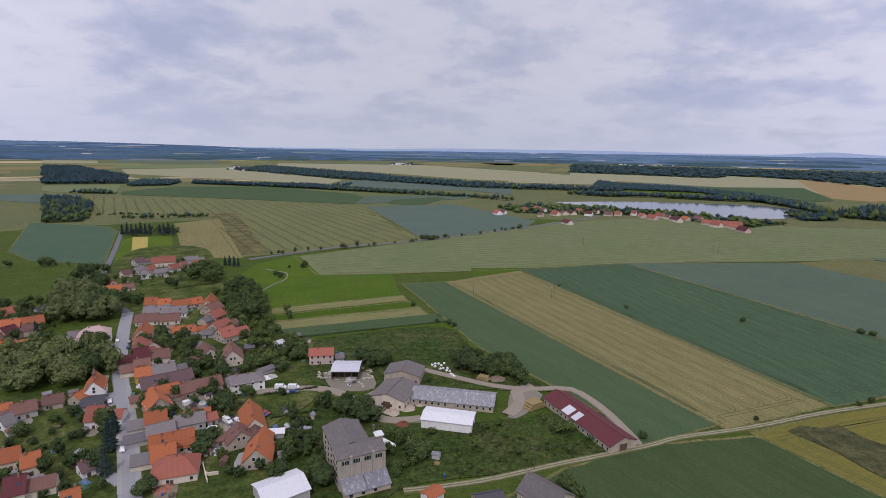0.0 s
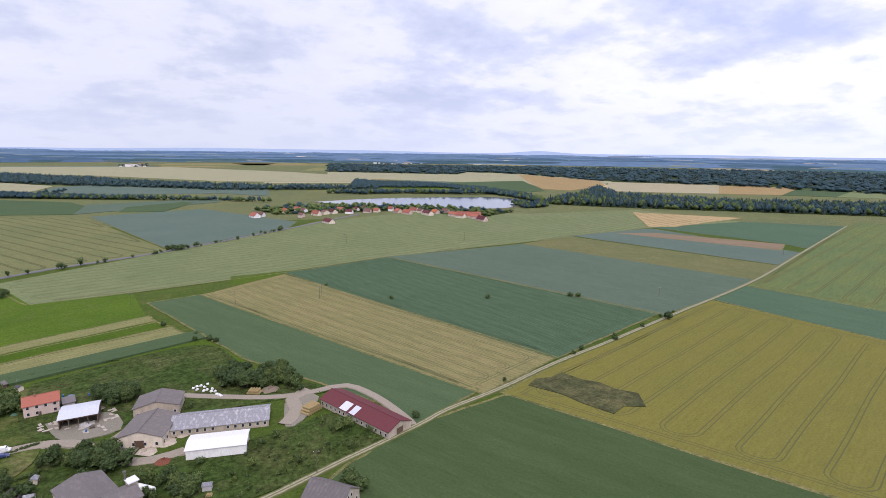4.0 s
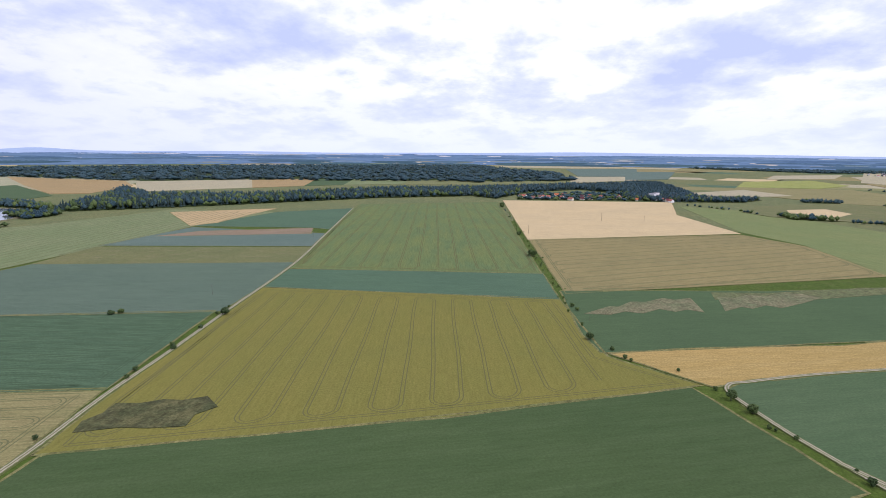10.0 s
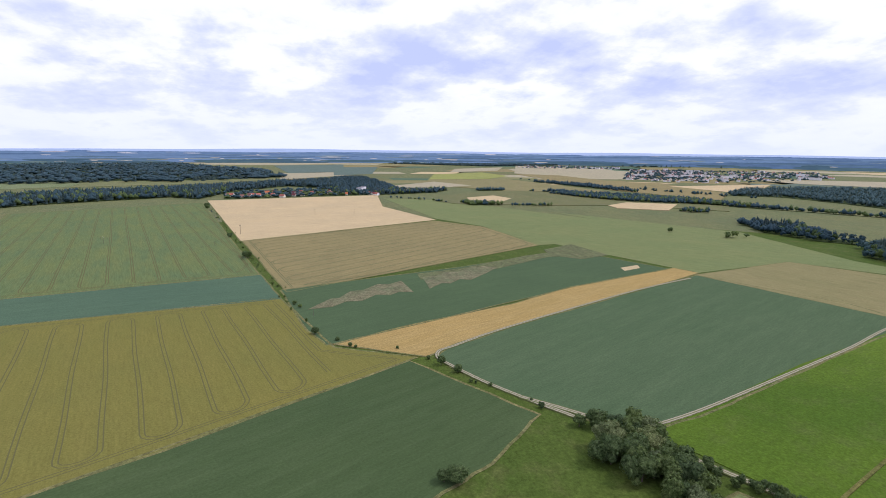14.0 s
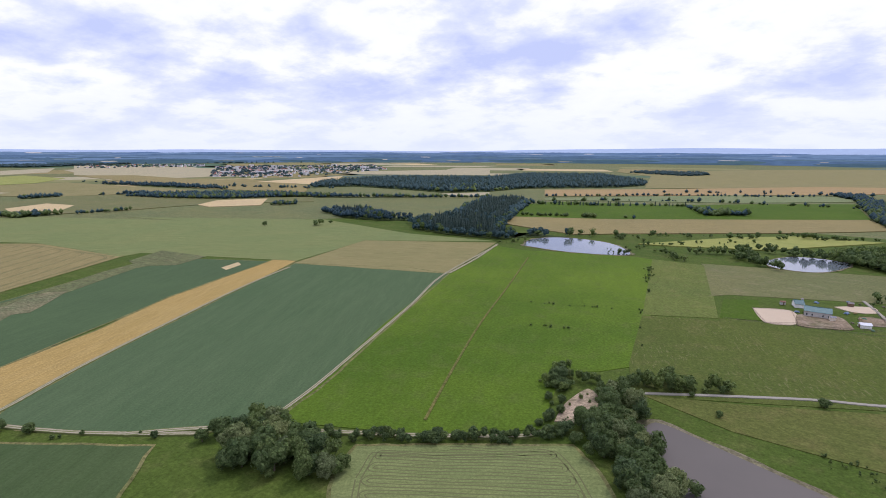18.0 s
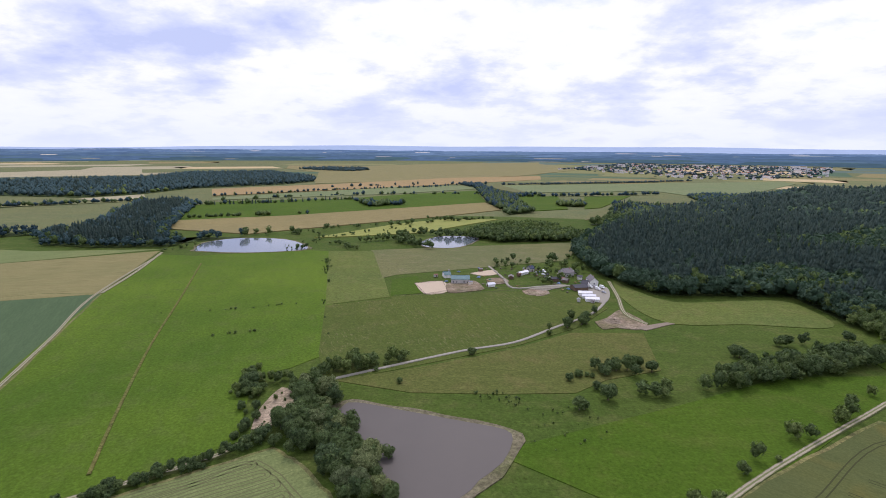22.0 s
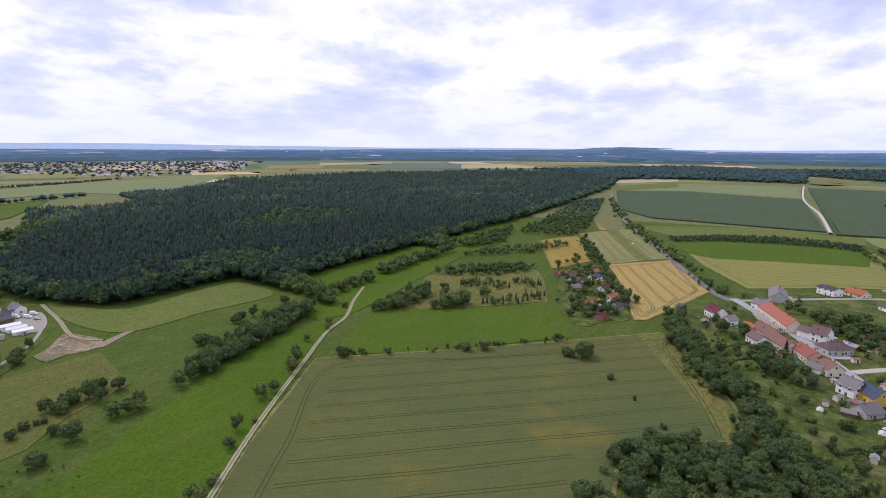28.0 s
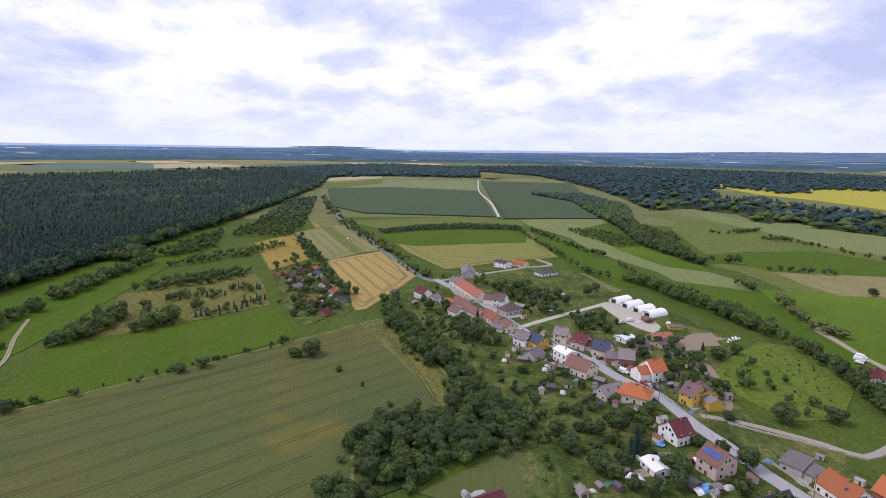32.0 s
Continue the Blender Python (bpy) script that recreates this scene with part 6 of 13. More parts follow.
wood("garden_shrubs", [(-179, 99), (-169, 106), (-163, 116), (-159, 132), (-142, 103), (-156, 84)], "leafy", 7, 5, "garden trees along the lower road")
wood("garden_shrubs", [(-298, 340), (-277, 353), (-227, 299), (-249, 280)], "leafy", 8, 4, "trees among old village houses")
wood("garden_shrubs", [(-180, 197), (-155, 212), (-124, 182), (-110, 155), (-136, 144)], "leafy", 8, 4, "trees among old village houses")
wood("hedge", [(-288, -397), (-287, -370), (-282, -332), (-279, -306), (-272, -284), (-271, -266), (-283, -277), (-303, -329), (-317, -375), (-312, -404)], "leafy", 5, 9, "leafy fringe trees of the forest")
wood("garden_shrubs", [(-54, 224), (-38, 220), (-27, 206), (-25, 198), (-40, 201), (-50, 210)], "leafy", 5, 3.5, "dense bushes behind a grain store")
wood("garden_shrubs", [(-15, 192), (-5, 195), (-2, 178), (-11, 174)], "leafy", 5, 3.2, "bushes on rough farm grass")
wood("weed_patch", [(1, 171), (11, 176), (24, 183), (64, 193), (65, 186), (37, 181), (10, 170)], "leafy", 2.6, 1.3, "low weeds and bushes along a farm track")
wood("garden_shrubs", [(-60, 189), (-52, 193), (-43, 184), (-40, 169), (-52, 170)], "leafy", 5, 3.2, "overgrown bushes beside a ruined wall")
wood("garden_shrubs", [(6, 278), (19, 285), (30, 273), (29, 252), (8, 257)], "leafy", 6.5, 5.5, "leafy trees behind a long cowshed")
wood("garden_shrubs", [(26, 274), (38, 280), (56, 252), (54, 236), (33, 247)], "leafy", 6, 3, "bushes along a field edge behind barns")
wood("weed_patch", [(55, 207), (61, 208), (69, 191), (66, 186), (59, 193)], "leafy", 2.6, 1.5, "low bushes along a barn wall")
wood("garden_shrubs", [(-122, 296), (-102, 299), (-87, 296), (-80, 260), (-93, 263), (-109, 260)], "leafy", 6, 2.8, "bushes between village gardens")
wood("garden_shrubs", [(-238, -5), (-233, 10), (-210, 24), (-193, 29), (-214, 12)], "leafy", 7, 4, "low trees filling a field corner")
wood("weed_patch", [(-5, 199), (13, 201), (42, 205), (55, 195), (33, 182), (7, 173), (-5, 172)], "leafy", 6, 1, "tall weeds scattered over rough farm grass")
wood("weed_patch", [(-260, 137), (-307, 187), (-299, 206), (-250, 196), (-223, 170), (-222, 152), (-247, 140)], "leafy", 7, 1, "tall weeds scattered over a rough pasture")
wood("weed_patch", [(-15, -234), (-34, -234), (-44, -226), (-38, -219), (-22, -223)], "leafy", 3, 1.2, "tall reeds and weeds by a drained pond")
wood("weed_patch", [(-42, -216), (-71, -222), (-79, -200), (-57, -177), (-41, -187)], "leafy", 6, 0.9, "tussocks on a wet meadow")
wood("hedge", [(-236, 265), (-229, 271), (-206, 269), (-191, 272), (-178, 271), (-153, 232), (-173, 259), (-180, 258), (-167, 233), (-182, 231), (-208, 231)], "leafy", 7, 11, "dense old park trees beside the village street")
wood("hedge", [(-253, 324), (-275, 356), (-288, 384), (-281, 400), (-261, 382), (-227, 352), (-210, 327), (-231, 326)], "leafy", 7.5, 12, "tall leafy trees at the edge of the upper village")
wood("garden_shrubs", [(73, -200), (76, -219), (72, -237), (64, -230), (60, -213), (68, -204)], "leafy", 6, 2.2, "bushes on a sandy bank")
wood("garden_shrubs", [(-291, 456), (-278, 465), (-235, 472), (-215, 435), (-247, 419), (-245, 405), (-276, 432)], "leafy", 9, 3.2, "garden bushes among houses at the village end")
wood("garden_shrubs", [(-303, 346), (-307, 365), (-284, 373), (-258, 335), (-255, 313), (-263, 298)], "leafy", 8, 4.5, "shrubs and trees round scattered houses")
wood("weed_patch", [(-305, 358), (-289, 381), (-296, 396), (-308, 383), (-324, 372)], "leafy", 10, 2.2, "low bushes along a paddock edge")

wood("far_wood", [(-2769, -325), (-2800, 120), (-2460, 367), (-1935, 413), (-1591, 425), (-1330, 413), (-1055, 385), (-1112, 488), (-1021, 535), (-886, 513), (-915, 577), (-843, 577), (-760, 616), (-694, 631), (-875, 788), (-999, 802), (-1172, 794), (-1232, 757), (-1339, 752), (-1323, 674), (-1713, 797), (-1799, 912), (-1554, 952), (-1602, 1063), (-1787, 1203), (-1721, 1368), (-1648, 1467), (-2873, 2542), (-2919, 2309), (-3356, 2074), (-3724, 1528), (-4011, 805), (-3230, -379)], "mixed", 14, 15, "dark forest belt behind orchards")
wood("hedge", [(-718, 414), (-686, 444), (-634, 459), (-577, 473), (-538, 488), (-542, 491), (-581, 476), (-638, 462), (-704, 454), (-739, 429)], "leafy", 7, 5.5, "hedges across far slopes")
wood("hedge", [(-760, 366), (-753, 386), (-773, 425), (-787, 451), (-805, 461), (-809, 443), (-757, 388), (-765, 370)], "leafy", 7, 6, "row of trees on a far slope")
wood("hedge", [(-521, 309), (-512, 316), (-511, 329), (-508, 349), (-505, 369), (-509, 372), (-512, 352), (-529, 339), (-516, 319), (-522, 315)], "leafy", 7, 6, "trees between a meadow and wheat")
wood("hedge", [(-403, 246), (-385, 246), (-358, 240), (-339, 237), (-328, 240), (-322, 247), (-326, 250), (-338, 242), (-362, 245), (-401, 259), (-404, 249)], "leafy", 5.5, 8, "row of round pale willows beside a meadow")
wood("hedge", [(-466, 151), (-438, 166), (-405, 176), (-378, 186), (-385, 189), (-417, 181), (-450, 170), (-475, 153)], "leafy", 4, 8, "leafy hedge behind the tunnel halls")
wood("hedge", [(-373, 188), (-347, 194), (-321, 199), (-311, 203), (-316, 205), (-343, 203), (-371, 198), (-384, 194)], "leafy", 4, 8.5, "leafy hedge behind the pasture")
wood("hedge", [(-303, 202), (-285, 203), (-261, 202), (-239, 197), (-225, 196), (-199, 192), (-203, 195), (-235, 203), (-264, 206), (-292, 207), (-307, 205)], "leafy", 4, 8, "bushy hedge running down to the street")
wood("hedge", [(-289, -286), (-313, -288), (-332, -286), (-341, -286), (-355, -298), (-339, -297), (-311, -291), (-294, -290)], "leafy", 5.5, 7, "narrow hedge of leafy trees in a meadow")
wood("hedge", [(-363, -300), (-377, -291), (-434, -295), (-490, -296), (-502, -302), (-458, -311), (-412, -310), (-374, -307)], "leafy", 5.5, 8, "row of leafy trees between meadow strips")
wood("hedge", [(-502, -356), (-499, -316), (-523, -309), (-534, -315), (-544, -344), (-526, -371)], "leafy", 6, 9, "leafy trees at the mouth of a clearing")
wood("hedge", [(-523, -308), (-537, -281), (-597, -280), (-687, -311), (-693, -318), (-598, -320), (-535, -312)], "leafy", 7, 7, "leafy belt climbing along a meadow")
wood("hedge", [(-480, -278), (-511, -247), (-544, -220), (-602, -199), (-615, -204), (-571, -231), (-537, -259), (-489, -276)], "leafy", 7, 6, "scrubby young trees on a slope")
wood("hedge", [(-392, -258), (-401, -238), (-424, -205), (-453, -184), (-475, -193), (-454, -220), (-422, -250), (-399, -255)], "leafy", 6, 6, "long hedge of young trees across a slope")
wood("hedge", [(-274, -233), (-285, -222), (-308, -216), (-329, -218), (-347, -228), (-346, -229), (-326, -237), (-296, -234), (-279, -235)], "leafy", 5.5, 7.5, "group of leafy trees at a meadow corner")
wood("hedge", [(-304, -203), (-310, -192), (-328, -184), (-340, -191), (-329, -203), (-309, -205)], "leafy", 6, 8, "clump of young birches in rough grass")
wood("hedge", [(-131, -235), (-151, -234), (-190, -246), (-224, -255), (-252, -266), (-259, -277), (-234, -274), (-197, -267), (-164, -256), (-137, -240)], "leafy", 5, 8, "thick hedge of leafy trees through a meadow")
wood("hedge", [(-93, -228), (-105, -225), (-125, -231), (-127, -235), (-108, -230), (-97, -233)], "leafy", 5, 7, "bushy end of a hedge in a meadow")
wood("hedge", [(-203, -290), (-235, -294), (-236, -298), (-209, -295)], "leafy", 5, 7, "clump of trees beside a hedge")
wood("hedge", [(89, -635), (47, -649), (47, -668), (90, -640)], "leafy", 7, 7, "belt of trees beside a yellow strip")
wood("hedge", [(45, -634), (20, -605), (-2, -590), (-2, -595), (20, -633), (36, -704), (44, -661)], "leafy", 7, 8, "leafy trees on the near shore of a pond")
wood("hedge", [(-38, -678), (-80, -638), (-142, -643), (-204, -651), (-209, -665), (-173, -774), (-116, -782), (-49, -719)], "leafy", 7, 9, "dense wood behind a pond")
wood("hedge", [(25, -694), (0, -684), (-39, -673), (-41, -694), (24, -700)], "leafy", 7, 8, "trees along the far shore of a pond")
wood("hedge", [(13, -852), (-40, -826), (-92, -853), (-93, -858), (-41, -840), (5, -857)], "leafy", 7, 5, "row of bushes along a far lane")
wood("hedge", [(-703, -102), (-743, -50), (-762, 15), (-763, 64), (-748, 97), (-790, 98), (-805, 66), (-812, 14), (-783, -54), (-733, -109)], "mixed", 4, 4, "dense dark hedge band above the wheat")
wood("garden_shrubs", [(-56, 161), (-48, 159), (-41, 161), (-44, 175), (-50, 196), (-55, 208), (-62, 201), (-61, 181)], "leafy", 4.2, 3.6, "overgrown shrubs beside the grain store")
wood("garden_shrubs", [(-20, 180), (-12, 177), (-6, 180), (-7, 188), (-15, 194), (-21, 191)], "leafy", 4, 2.6, "overgrown shrubs behind the grain store")
wood("weed_patch", [(2, 180), (13, 169), (28, 176), (46, 183), (58, 193), (54, 204), (35, 208), (15, 199)], "leafy", 5, 1.3, "weedy bushes on a rough slope")
wood("garden_shrubs", [(41, 204), (52, 193), (59, 187), (61, 192), (51, 200), (43, 208)], "leafy", 4.5, 3, "bushes at the foot of a red-roofed barn")
wood("garden_shrubs", [(7, 265), (27, 254), (41, 243), (42, 253), (29, 269), (11, 277)], "leafy", 4.5, 3, "scrub along the edge of the meadow")
wood("far_wood", [(-1866, -543), (-2079, -482), (-2225, -273), (-2186, 92), (-3214, 127), (-3812, -475), (-3389, -791), (-2800, -897)], "mixed", 15, 16, "dark forest closing the view behind orchards")
wood("far_wood", [(-292, -848), (-315, -817), (-335, -757), (-377, -767), (-443, -835), (-608, -1019), (-550, -1009), (-477, -1033), (-416, -1063), (-381, -1089)], "mixed", 10, 14, "leafy wood joining a spruce forest")
wood("hedge", [(136, -140), (114, -152), (96, -164), (79, -177), (63, -191), (65, -196), (81, -182), (99, -168), (117, -156), (138, -144)], "leafy", 3.2, 3.6, "dense hedge of bushes along a track")
wood("hedge", [(55, -250), (43, -253), (30, -261), (14, -270), (14, -275), (28, -268), (41, -273), (57, -260)], "leafy", 5, 6.5, "clump of leafy trees beside a lane")
# ---- rows of trees and hedges ----
tree_row("hedge", [(-69, -248), (-81, -251), (-81, -222), (-67, -216)], 10, 4, 3, "single round trees on a meadow bank")
tree_row("hedge", [(-90, -255), (-105, -260), (-119, -266)], 8, 5, 3, "young trees above a hedge")
tree_row("hedge", [(186, -699), (173, -701), (154, -701), (138, -654)], 8, 6, 4, "round trees on a dry pasture")
tree_row("hedge", [(121, -623), (103, -622), (93, -592), (85, -594)], 5, 7, 3, "bushy trees at a pasture gate")
tree_row("hedge", [(164, -591), (154, -590), (145, -601)], 6, 6, 3, "round trees before a pond")
tree_row("hedge", [(-89, -325), (-100, -329), (-111, -343)], 5, 6, 3, "bushes beside the bend of a road")
tree_row("tree_row", [(-419, 462), (-411, 476), (-400, 489), (-372, 488), (-339, 487)], 13, 10, 1, "row of round trees along a field edge")
tree_row("tree_row", [(-183, 553), (-130, 586), (-76, 618), (-26, 653), (53, 713), (130, 782)], 11, 6, 2, "roadside trees in a broken row")
tree_row("hedge", [(-567, 862), (-492, 869), (-410, 855), (-384, 858)], 10, 5, 4, "trees along a field ridge")
tree_row("hedge", [(-407, 676), (-386, 692), (-357, 694)], 7, 9, 5, "tall trees above the village")
tree_row("hedge", [(83, 196), (120, 204), (179, 222), (239, 237), (315, 261)], 24, 2.4, 2, "bushes along a farm track")
tree_row("hedge", [(-17, 377), (7, 328), (27, 289), (45, 258), (56, 239)], 25, 3, 5, "low bushes along a grass bank")
tree_row("hedge", [(1183, 213), (764, 111), (602, 70), (417, 22), (332, 0)], 15, 2.6, 3, "bushes along a ditch")
tree_row("hedge", [(332, 0), (304, -17), (283, -52), (266, -66), (227, -83), (201, -102), (186, -115)], 10, 2.2, 3, "low hedge along a ditch and track")
tree_row("hedge", [(147, -138), (129, -149), (106, -162), (96, -172), (81, -179), (75, -194), (81, -217), (88, -242)], 5, 3.4, 4, "trees along a dirt track by a barley plot")
tree_row("hedge", [(89, -242), (83, -248), (54, -253), (43, -256), (28, -265), (14, -271)], 9, 5, 6, "leafy trees around a sandy bank")
tree_row("hedge", [(-89, -253), (-110, -257), (-113, -242)], 12, 6, 8, "bushes between meadows")
tree_row("hedge", [(-85, -148), (-101, -159), (-129, -178), (-164, -199), (-203, -221), (-254, -243)], 9, 6, 4, "bushes along a dirt track")
tree_row("hedge", [(-209, -196), (-228, -170), (-253, -142), (-278, -116), (-299, -98)], 4.5, 3, 3, "hedge of round bushes below a meadow")
tree_row("hedge", [(-116, -356), (-101, -338), (-91, -325)], 5, 6, 6, "bushes lining a lane")
tree_row("hedge", [(-78, -320), (-70, -308)], 6, 4, 4, "bushes at a lane bend")
tree_row("hedge", [(-803, -179), (-651, -113), (-564, -73)], 9, 6, 4, "trees along the forest road")
tree_row("hedge", [(-1221, -313), (-873, -198), (-658, -106), (-514, -49), (-464, -24)], 9, 7, 6, "roadside trees")
tree_row("hedge", [(433, -1107), (312, -1244), (110, -1309), (-117, -1329)], 20, 9, 6, "far row of trees across pastures")
tree_row("hedge", [(242, -684), (134, -735), (26, -796), (-117, -874)], 20, 9, 6, "far row of trees along a road")
tree_row("hedge", [(286, -1533), (-13, -1681), (-294, -1686), (-514, -1734)], 24, 9, 6, "far row of trees on the plain")
tree_row("hedge", [(2054, -847), (1639, -947), (1284, -1059), (1081, -1127)], 22, 9, 14, "far row of trees through fields")
tree_row("hedge", [(1432, -626), (1374, -714), (1286, -792), (1193, -880)], 24, 9, 6, "far row of trees among fields")
tree_row("hedge", [(-864, 1484), (-675, 1644), (-366, 1528), (-300, 1718)], 24, 9, 14, "far belt of trees among fields")
tree_row("hedge", [(-318, 1537), (-33, 1331), (158, 1250)], 20, 8, 8, "far belt of trees among fields")
tree_row("hedge", [(-63, -506), (-100, -522), (-131, -524), (-152, -536)], 10, 7, 14, "trees among pasture paddocks")
tree_row("hedge", [(104, -517), (81, -395), (71, -340), (61, -289)], 26, 3, 2, "bushes along a paddock")
tree_row("hedge", [(-148, 345), (-151, 387), (-135, 366), (-115, 329), (-124, 313)], 9, 6, 18, "leafy trees in back gardens")
tree_row("hedge", [(-159, 292), (-135, 276), (-131, 253)], 8, 7, 8, "leafy trees in back gardens")
tree_row("hedge", [(-98, 269), (-80, 269), (-70, 278)], 8, 6, 10, "leafy garden trees")
tree_row("hedge", [(3, 272), (15, 265), (28, 265), (40, 265)], 9, 7, 9, "leafy trees behind sheds")
tree_row("hedge", [(-51, 219), (-37, 214), (-28, 205), (-43, 183)], 9, 7, 6, "scattered trees by the grain store")
tree_row("hedge", [(-42, 163), (-38, 173), (-47, 176)], 9, 5, 6, "bushes on waste ground")
tree_row("hedge", [(53, 222), (58, 204), (66, 192)], 9, 4, 3, "bushes along a long barn")
tree_row("hedge", [(-177, 63), (-178, 80), (-171, 83)], 8, 6, 6, "leafy trees by the roadside plots")
tree_row("hedge", [(-377, -49), (-338, -40), (-317, -23)], 9, 7, 6, "leafy trees along the upper gardens")
tree_row("hedge", [(-451, 17), (-433, 31), (-416, 44), (-418, 67)], 9, 7, 10, "leafy trees beside the main road")
tree_row("hedge", [(-485, -166), (-557, -161), (-449, -108), (-386, -82), (-339, -109)], 9, 7, 6, "leafy trees around a garden colony")
tree_row("hedge", [(-453, -145), (-414, -120), (-358, -106), (-384, -129)], 10, 6, 14, "garden colony trees")
tree_row("hedge", [(-238, 476), (-227, 501), (-203, 456), (-222, 455)], 12, 7, 10, "leafy trees of the upper village")
tree_row("hedge", [(-296, 422), (-324, 471), (-298, 451)], 9, 8, 8, "tall leafy trees at the village end")
tree_row("hedge", [(-324, 372), (-300, 373), (-289, 381)], 9, 6, 6, "old pale trees and bushes by a paddock")
tree_row("hedge", [(-660, -202), (-561, -157), (-517, -133)], 5, 6, 4, "trees between barley and wheat")
tree_row("hedge", [(134, -310), (121, -315), (107, -319)], 3.5, 1.6, 0.6, "row of small bushes across a meadow")
tree_row("hedge", [(188, -355), (148, -362), (107, -376), (74, -388)], 8, 1.4, 1, "broken row of low bushes across a meadow")
tree_row("hedge", [(107, -536), (101, -504), (95, -468)], 4, 2.6, 1, "low bushes along a pasture fence")
tree_row("hedge", [(166, -610), (143, -633), (117, -686), (75, -718), (32, -762)], 9, 4, 8, "trees and bushes between ponds")
tree_row("hedge", [(182, -696), (144, -746), (99, -777), (48, -817)], 10, 4.5, 5, "trees round a grass hollow between ponds")
tree_row("hedge", [(296, -580), (283, -592), (276, -611)], 12, 5, 5, "dark trees on a pond shore")



# ---- building materials ----
def render_wall(name, c, stain):
    m, t, b = material(name, 0.9, 0.2)
    pos = t.nodes.new("ShaderNodeNewGeometry").outputs["Position"]
    col = mix(t, ramp(t, noise_tex(t, stretched(t, pos, 0.5, 0.5, 0.18), 1.0, 5, 0.65), [(0.42, (0, 0, 0)), (0.75, (1, 1, 1))]), c, stain)
    col = mix(t, 1.0, col, ramp(t, noise_tex(t, pos, 3.0, 3), [(0.3, (0.88,) * 3), (0.7, (1.06,) * 3)]), "MULTIPLY")
    t.links.new(col, b.inputs["Base Color"])
    bump(t, b, noise_tex(t, pos, 8.0, 3), 0.2, 0.02)
    return m


def roofing(name, c1, c2, c3, rough=0.85, metal=0.0, patchy=0.35):
    m, t, b = material(name, rough, 0.25, metal)
    pos = t.nodes.new("ShaderNodeTexCoord").outputs["Object"]
    info = t.nodes.new("ShaderNodeObjectInfo")
    wave = t.nodes.new("ShaderNodeTexWave")
    wave.inputs["Scale"].default_value = 1.1
    wave.inputs["Distortion"].default_value = 0.6
    wave.bands_direction = "Y"
    t.links.new(pos, wave.inputs["Vector"])
    col = mix(t, noise_tex(t, pos, 0.7, 5, 0.65), c1, c2)
    col = mix(t, math_node(t, "MULTIPLY", ramp(t, noise_tex(t, stretched(t, pos, 0.9, 0.3), 1.0, 4, 0.7), [(0.5, (0, 0, 0)), (0.7, (1, 1, 1))]), patchy), col, c3)
    col = mix(t, 1.0, col, ramp(t, info.outputs["Random"], [(0, (0.78, 0.78, 0.8)), (1, (1.15, 1.1, 1.05))]), "MULTIPLY")
    col = mix(t, 1.0, col, ramp(t, wave.outputs["Fac"], [(0, (0.84,) * 3), (0.6, (1.04,) * 3)]), "MULTIPLY")
    t.links.new(col, b.inputs["Base Color"])
    bump(t, b, wave.outputs["Fac"], 0.35, 0.05)
    return m


WHITE = render_wall("white_render", (0.83, 0.81, 0.77), (0.66, 0.63, 0.58))
CREAM = render_wall("cream_render", (0.71, 0.62, 0.49), (0.53, 0.46, 0.36))
PINK = render_wall("pink_render", (0.60, 0.46, 0.39), (0.46, 0.37, 0.31))
YELLOWW = render_wall("yellow_render", (0.62, 0.40, 0.06), (0.50, 0.34, 0.08))
GREYW = render_wall("grey_render", (0.46, 0.44, 0.41), (0.34, 0.32, 0.30))
STONE = render_wall("stone_wall", (0.46, 0.39, 0.30), (0.32, 0.27, 0.21))
BRICKW = render_wall("brick_wall", (0.34, 0.15, 0.10), (0.26, 0.13, 0.10))
WOODW = render_wall("timber_wall", (0.16, 0.11, 0.07), (0.11, 0.08, 0.055))
CONCRETE = render_wall("aged_concrete", (0.44, 0.38, 0.31), (0.32, 0.28, 0.23))
ORANGE = roofing("orange_tiles", (0.40, 0.13, 0.05), (0.33, 0.11, 0.046), (0.24, 0.10, 0.058))
ROSER = roofing("pale_rose_tiles", (0.55, 0.40, 0.37), (0.46, 0.34, 0.32), (0.40, 0.29, 0.26))
RED = roofing("red_tiles", (0.34, 0.115, 0.075), (0.27, 0.1, 0.07), (0.2, 0.1, 0.08))
BROWNR = roofing("brown_tiles", (0.205, 0.105, 0.08), (0.16, 0.09, 0.072), (0.13, 0.088, 0.075))
MAROON = roofing("maroon_tiles", (0.125, 0.034, 0.038), (0.10, 0.03, 0.034), (0.105, 0.048, 0.048))
PURPLE = roofing("purple_brown_tiles", (0.15, 0.095, 0.095), (0.125, 0.08, 0.08), (0.12, 0.085, 0.08))
GREYR = roofing("grey_slate", (0.21, 0.19, 0.185), (0.165, 0.15, 0.15), (0.14, 0.13, 0.12))
DARK = roofing("dark_slate", (0.075, 0.075, 0.085), (0.06, 0.06, 0.07), (0.09, 0.085, 0.085))
BLUER = roofing("blue_slate", (0.06, 0.075, 0.12), (0.05, 0.065, 0.10), (0.08, 0.085, 0.11))
WHITER = roofing("white_metal", (0.68, 0.69, 0.71), (0.61, 0.62, 0.64), (0.46, 0.46, 0.47), 0.5, 0.0, 0.3)
METAL = roofing("grey_metal", (0.15, 0.135, 0.128), (0.115, 0.105, 0.1), (0.2, 0.18, 0.165), 0.7, 0.0, 0.7)
RUST = roofing("patched_metal", (0.25, 0.26, 0.29), (0.17, 0.165, 0.17), (0.42, 0.42, 0.43), 0.6, 0.0, 0.95)
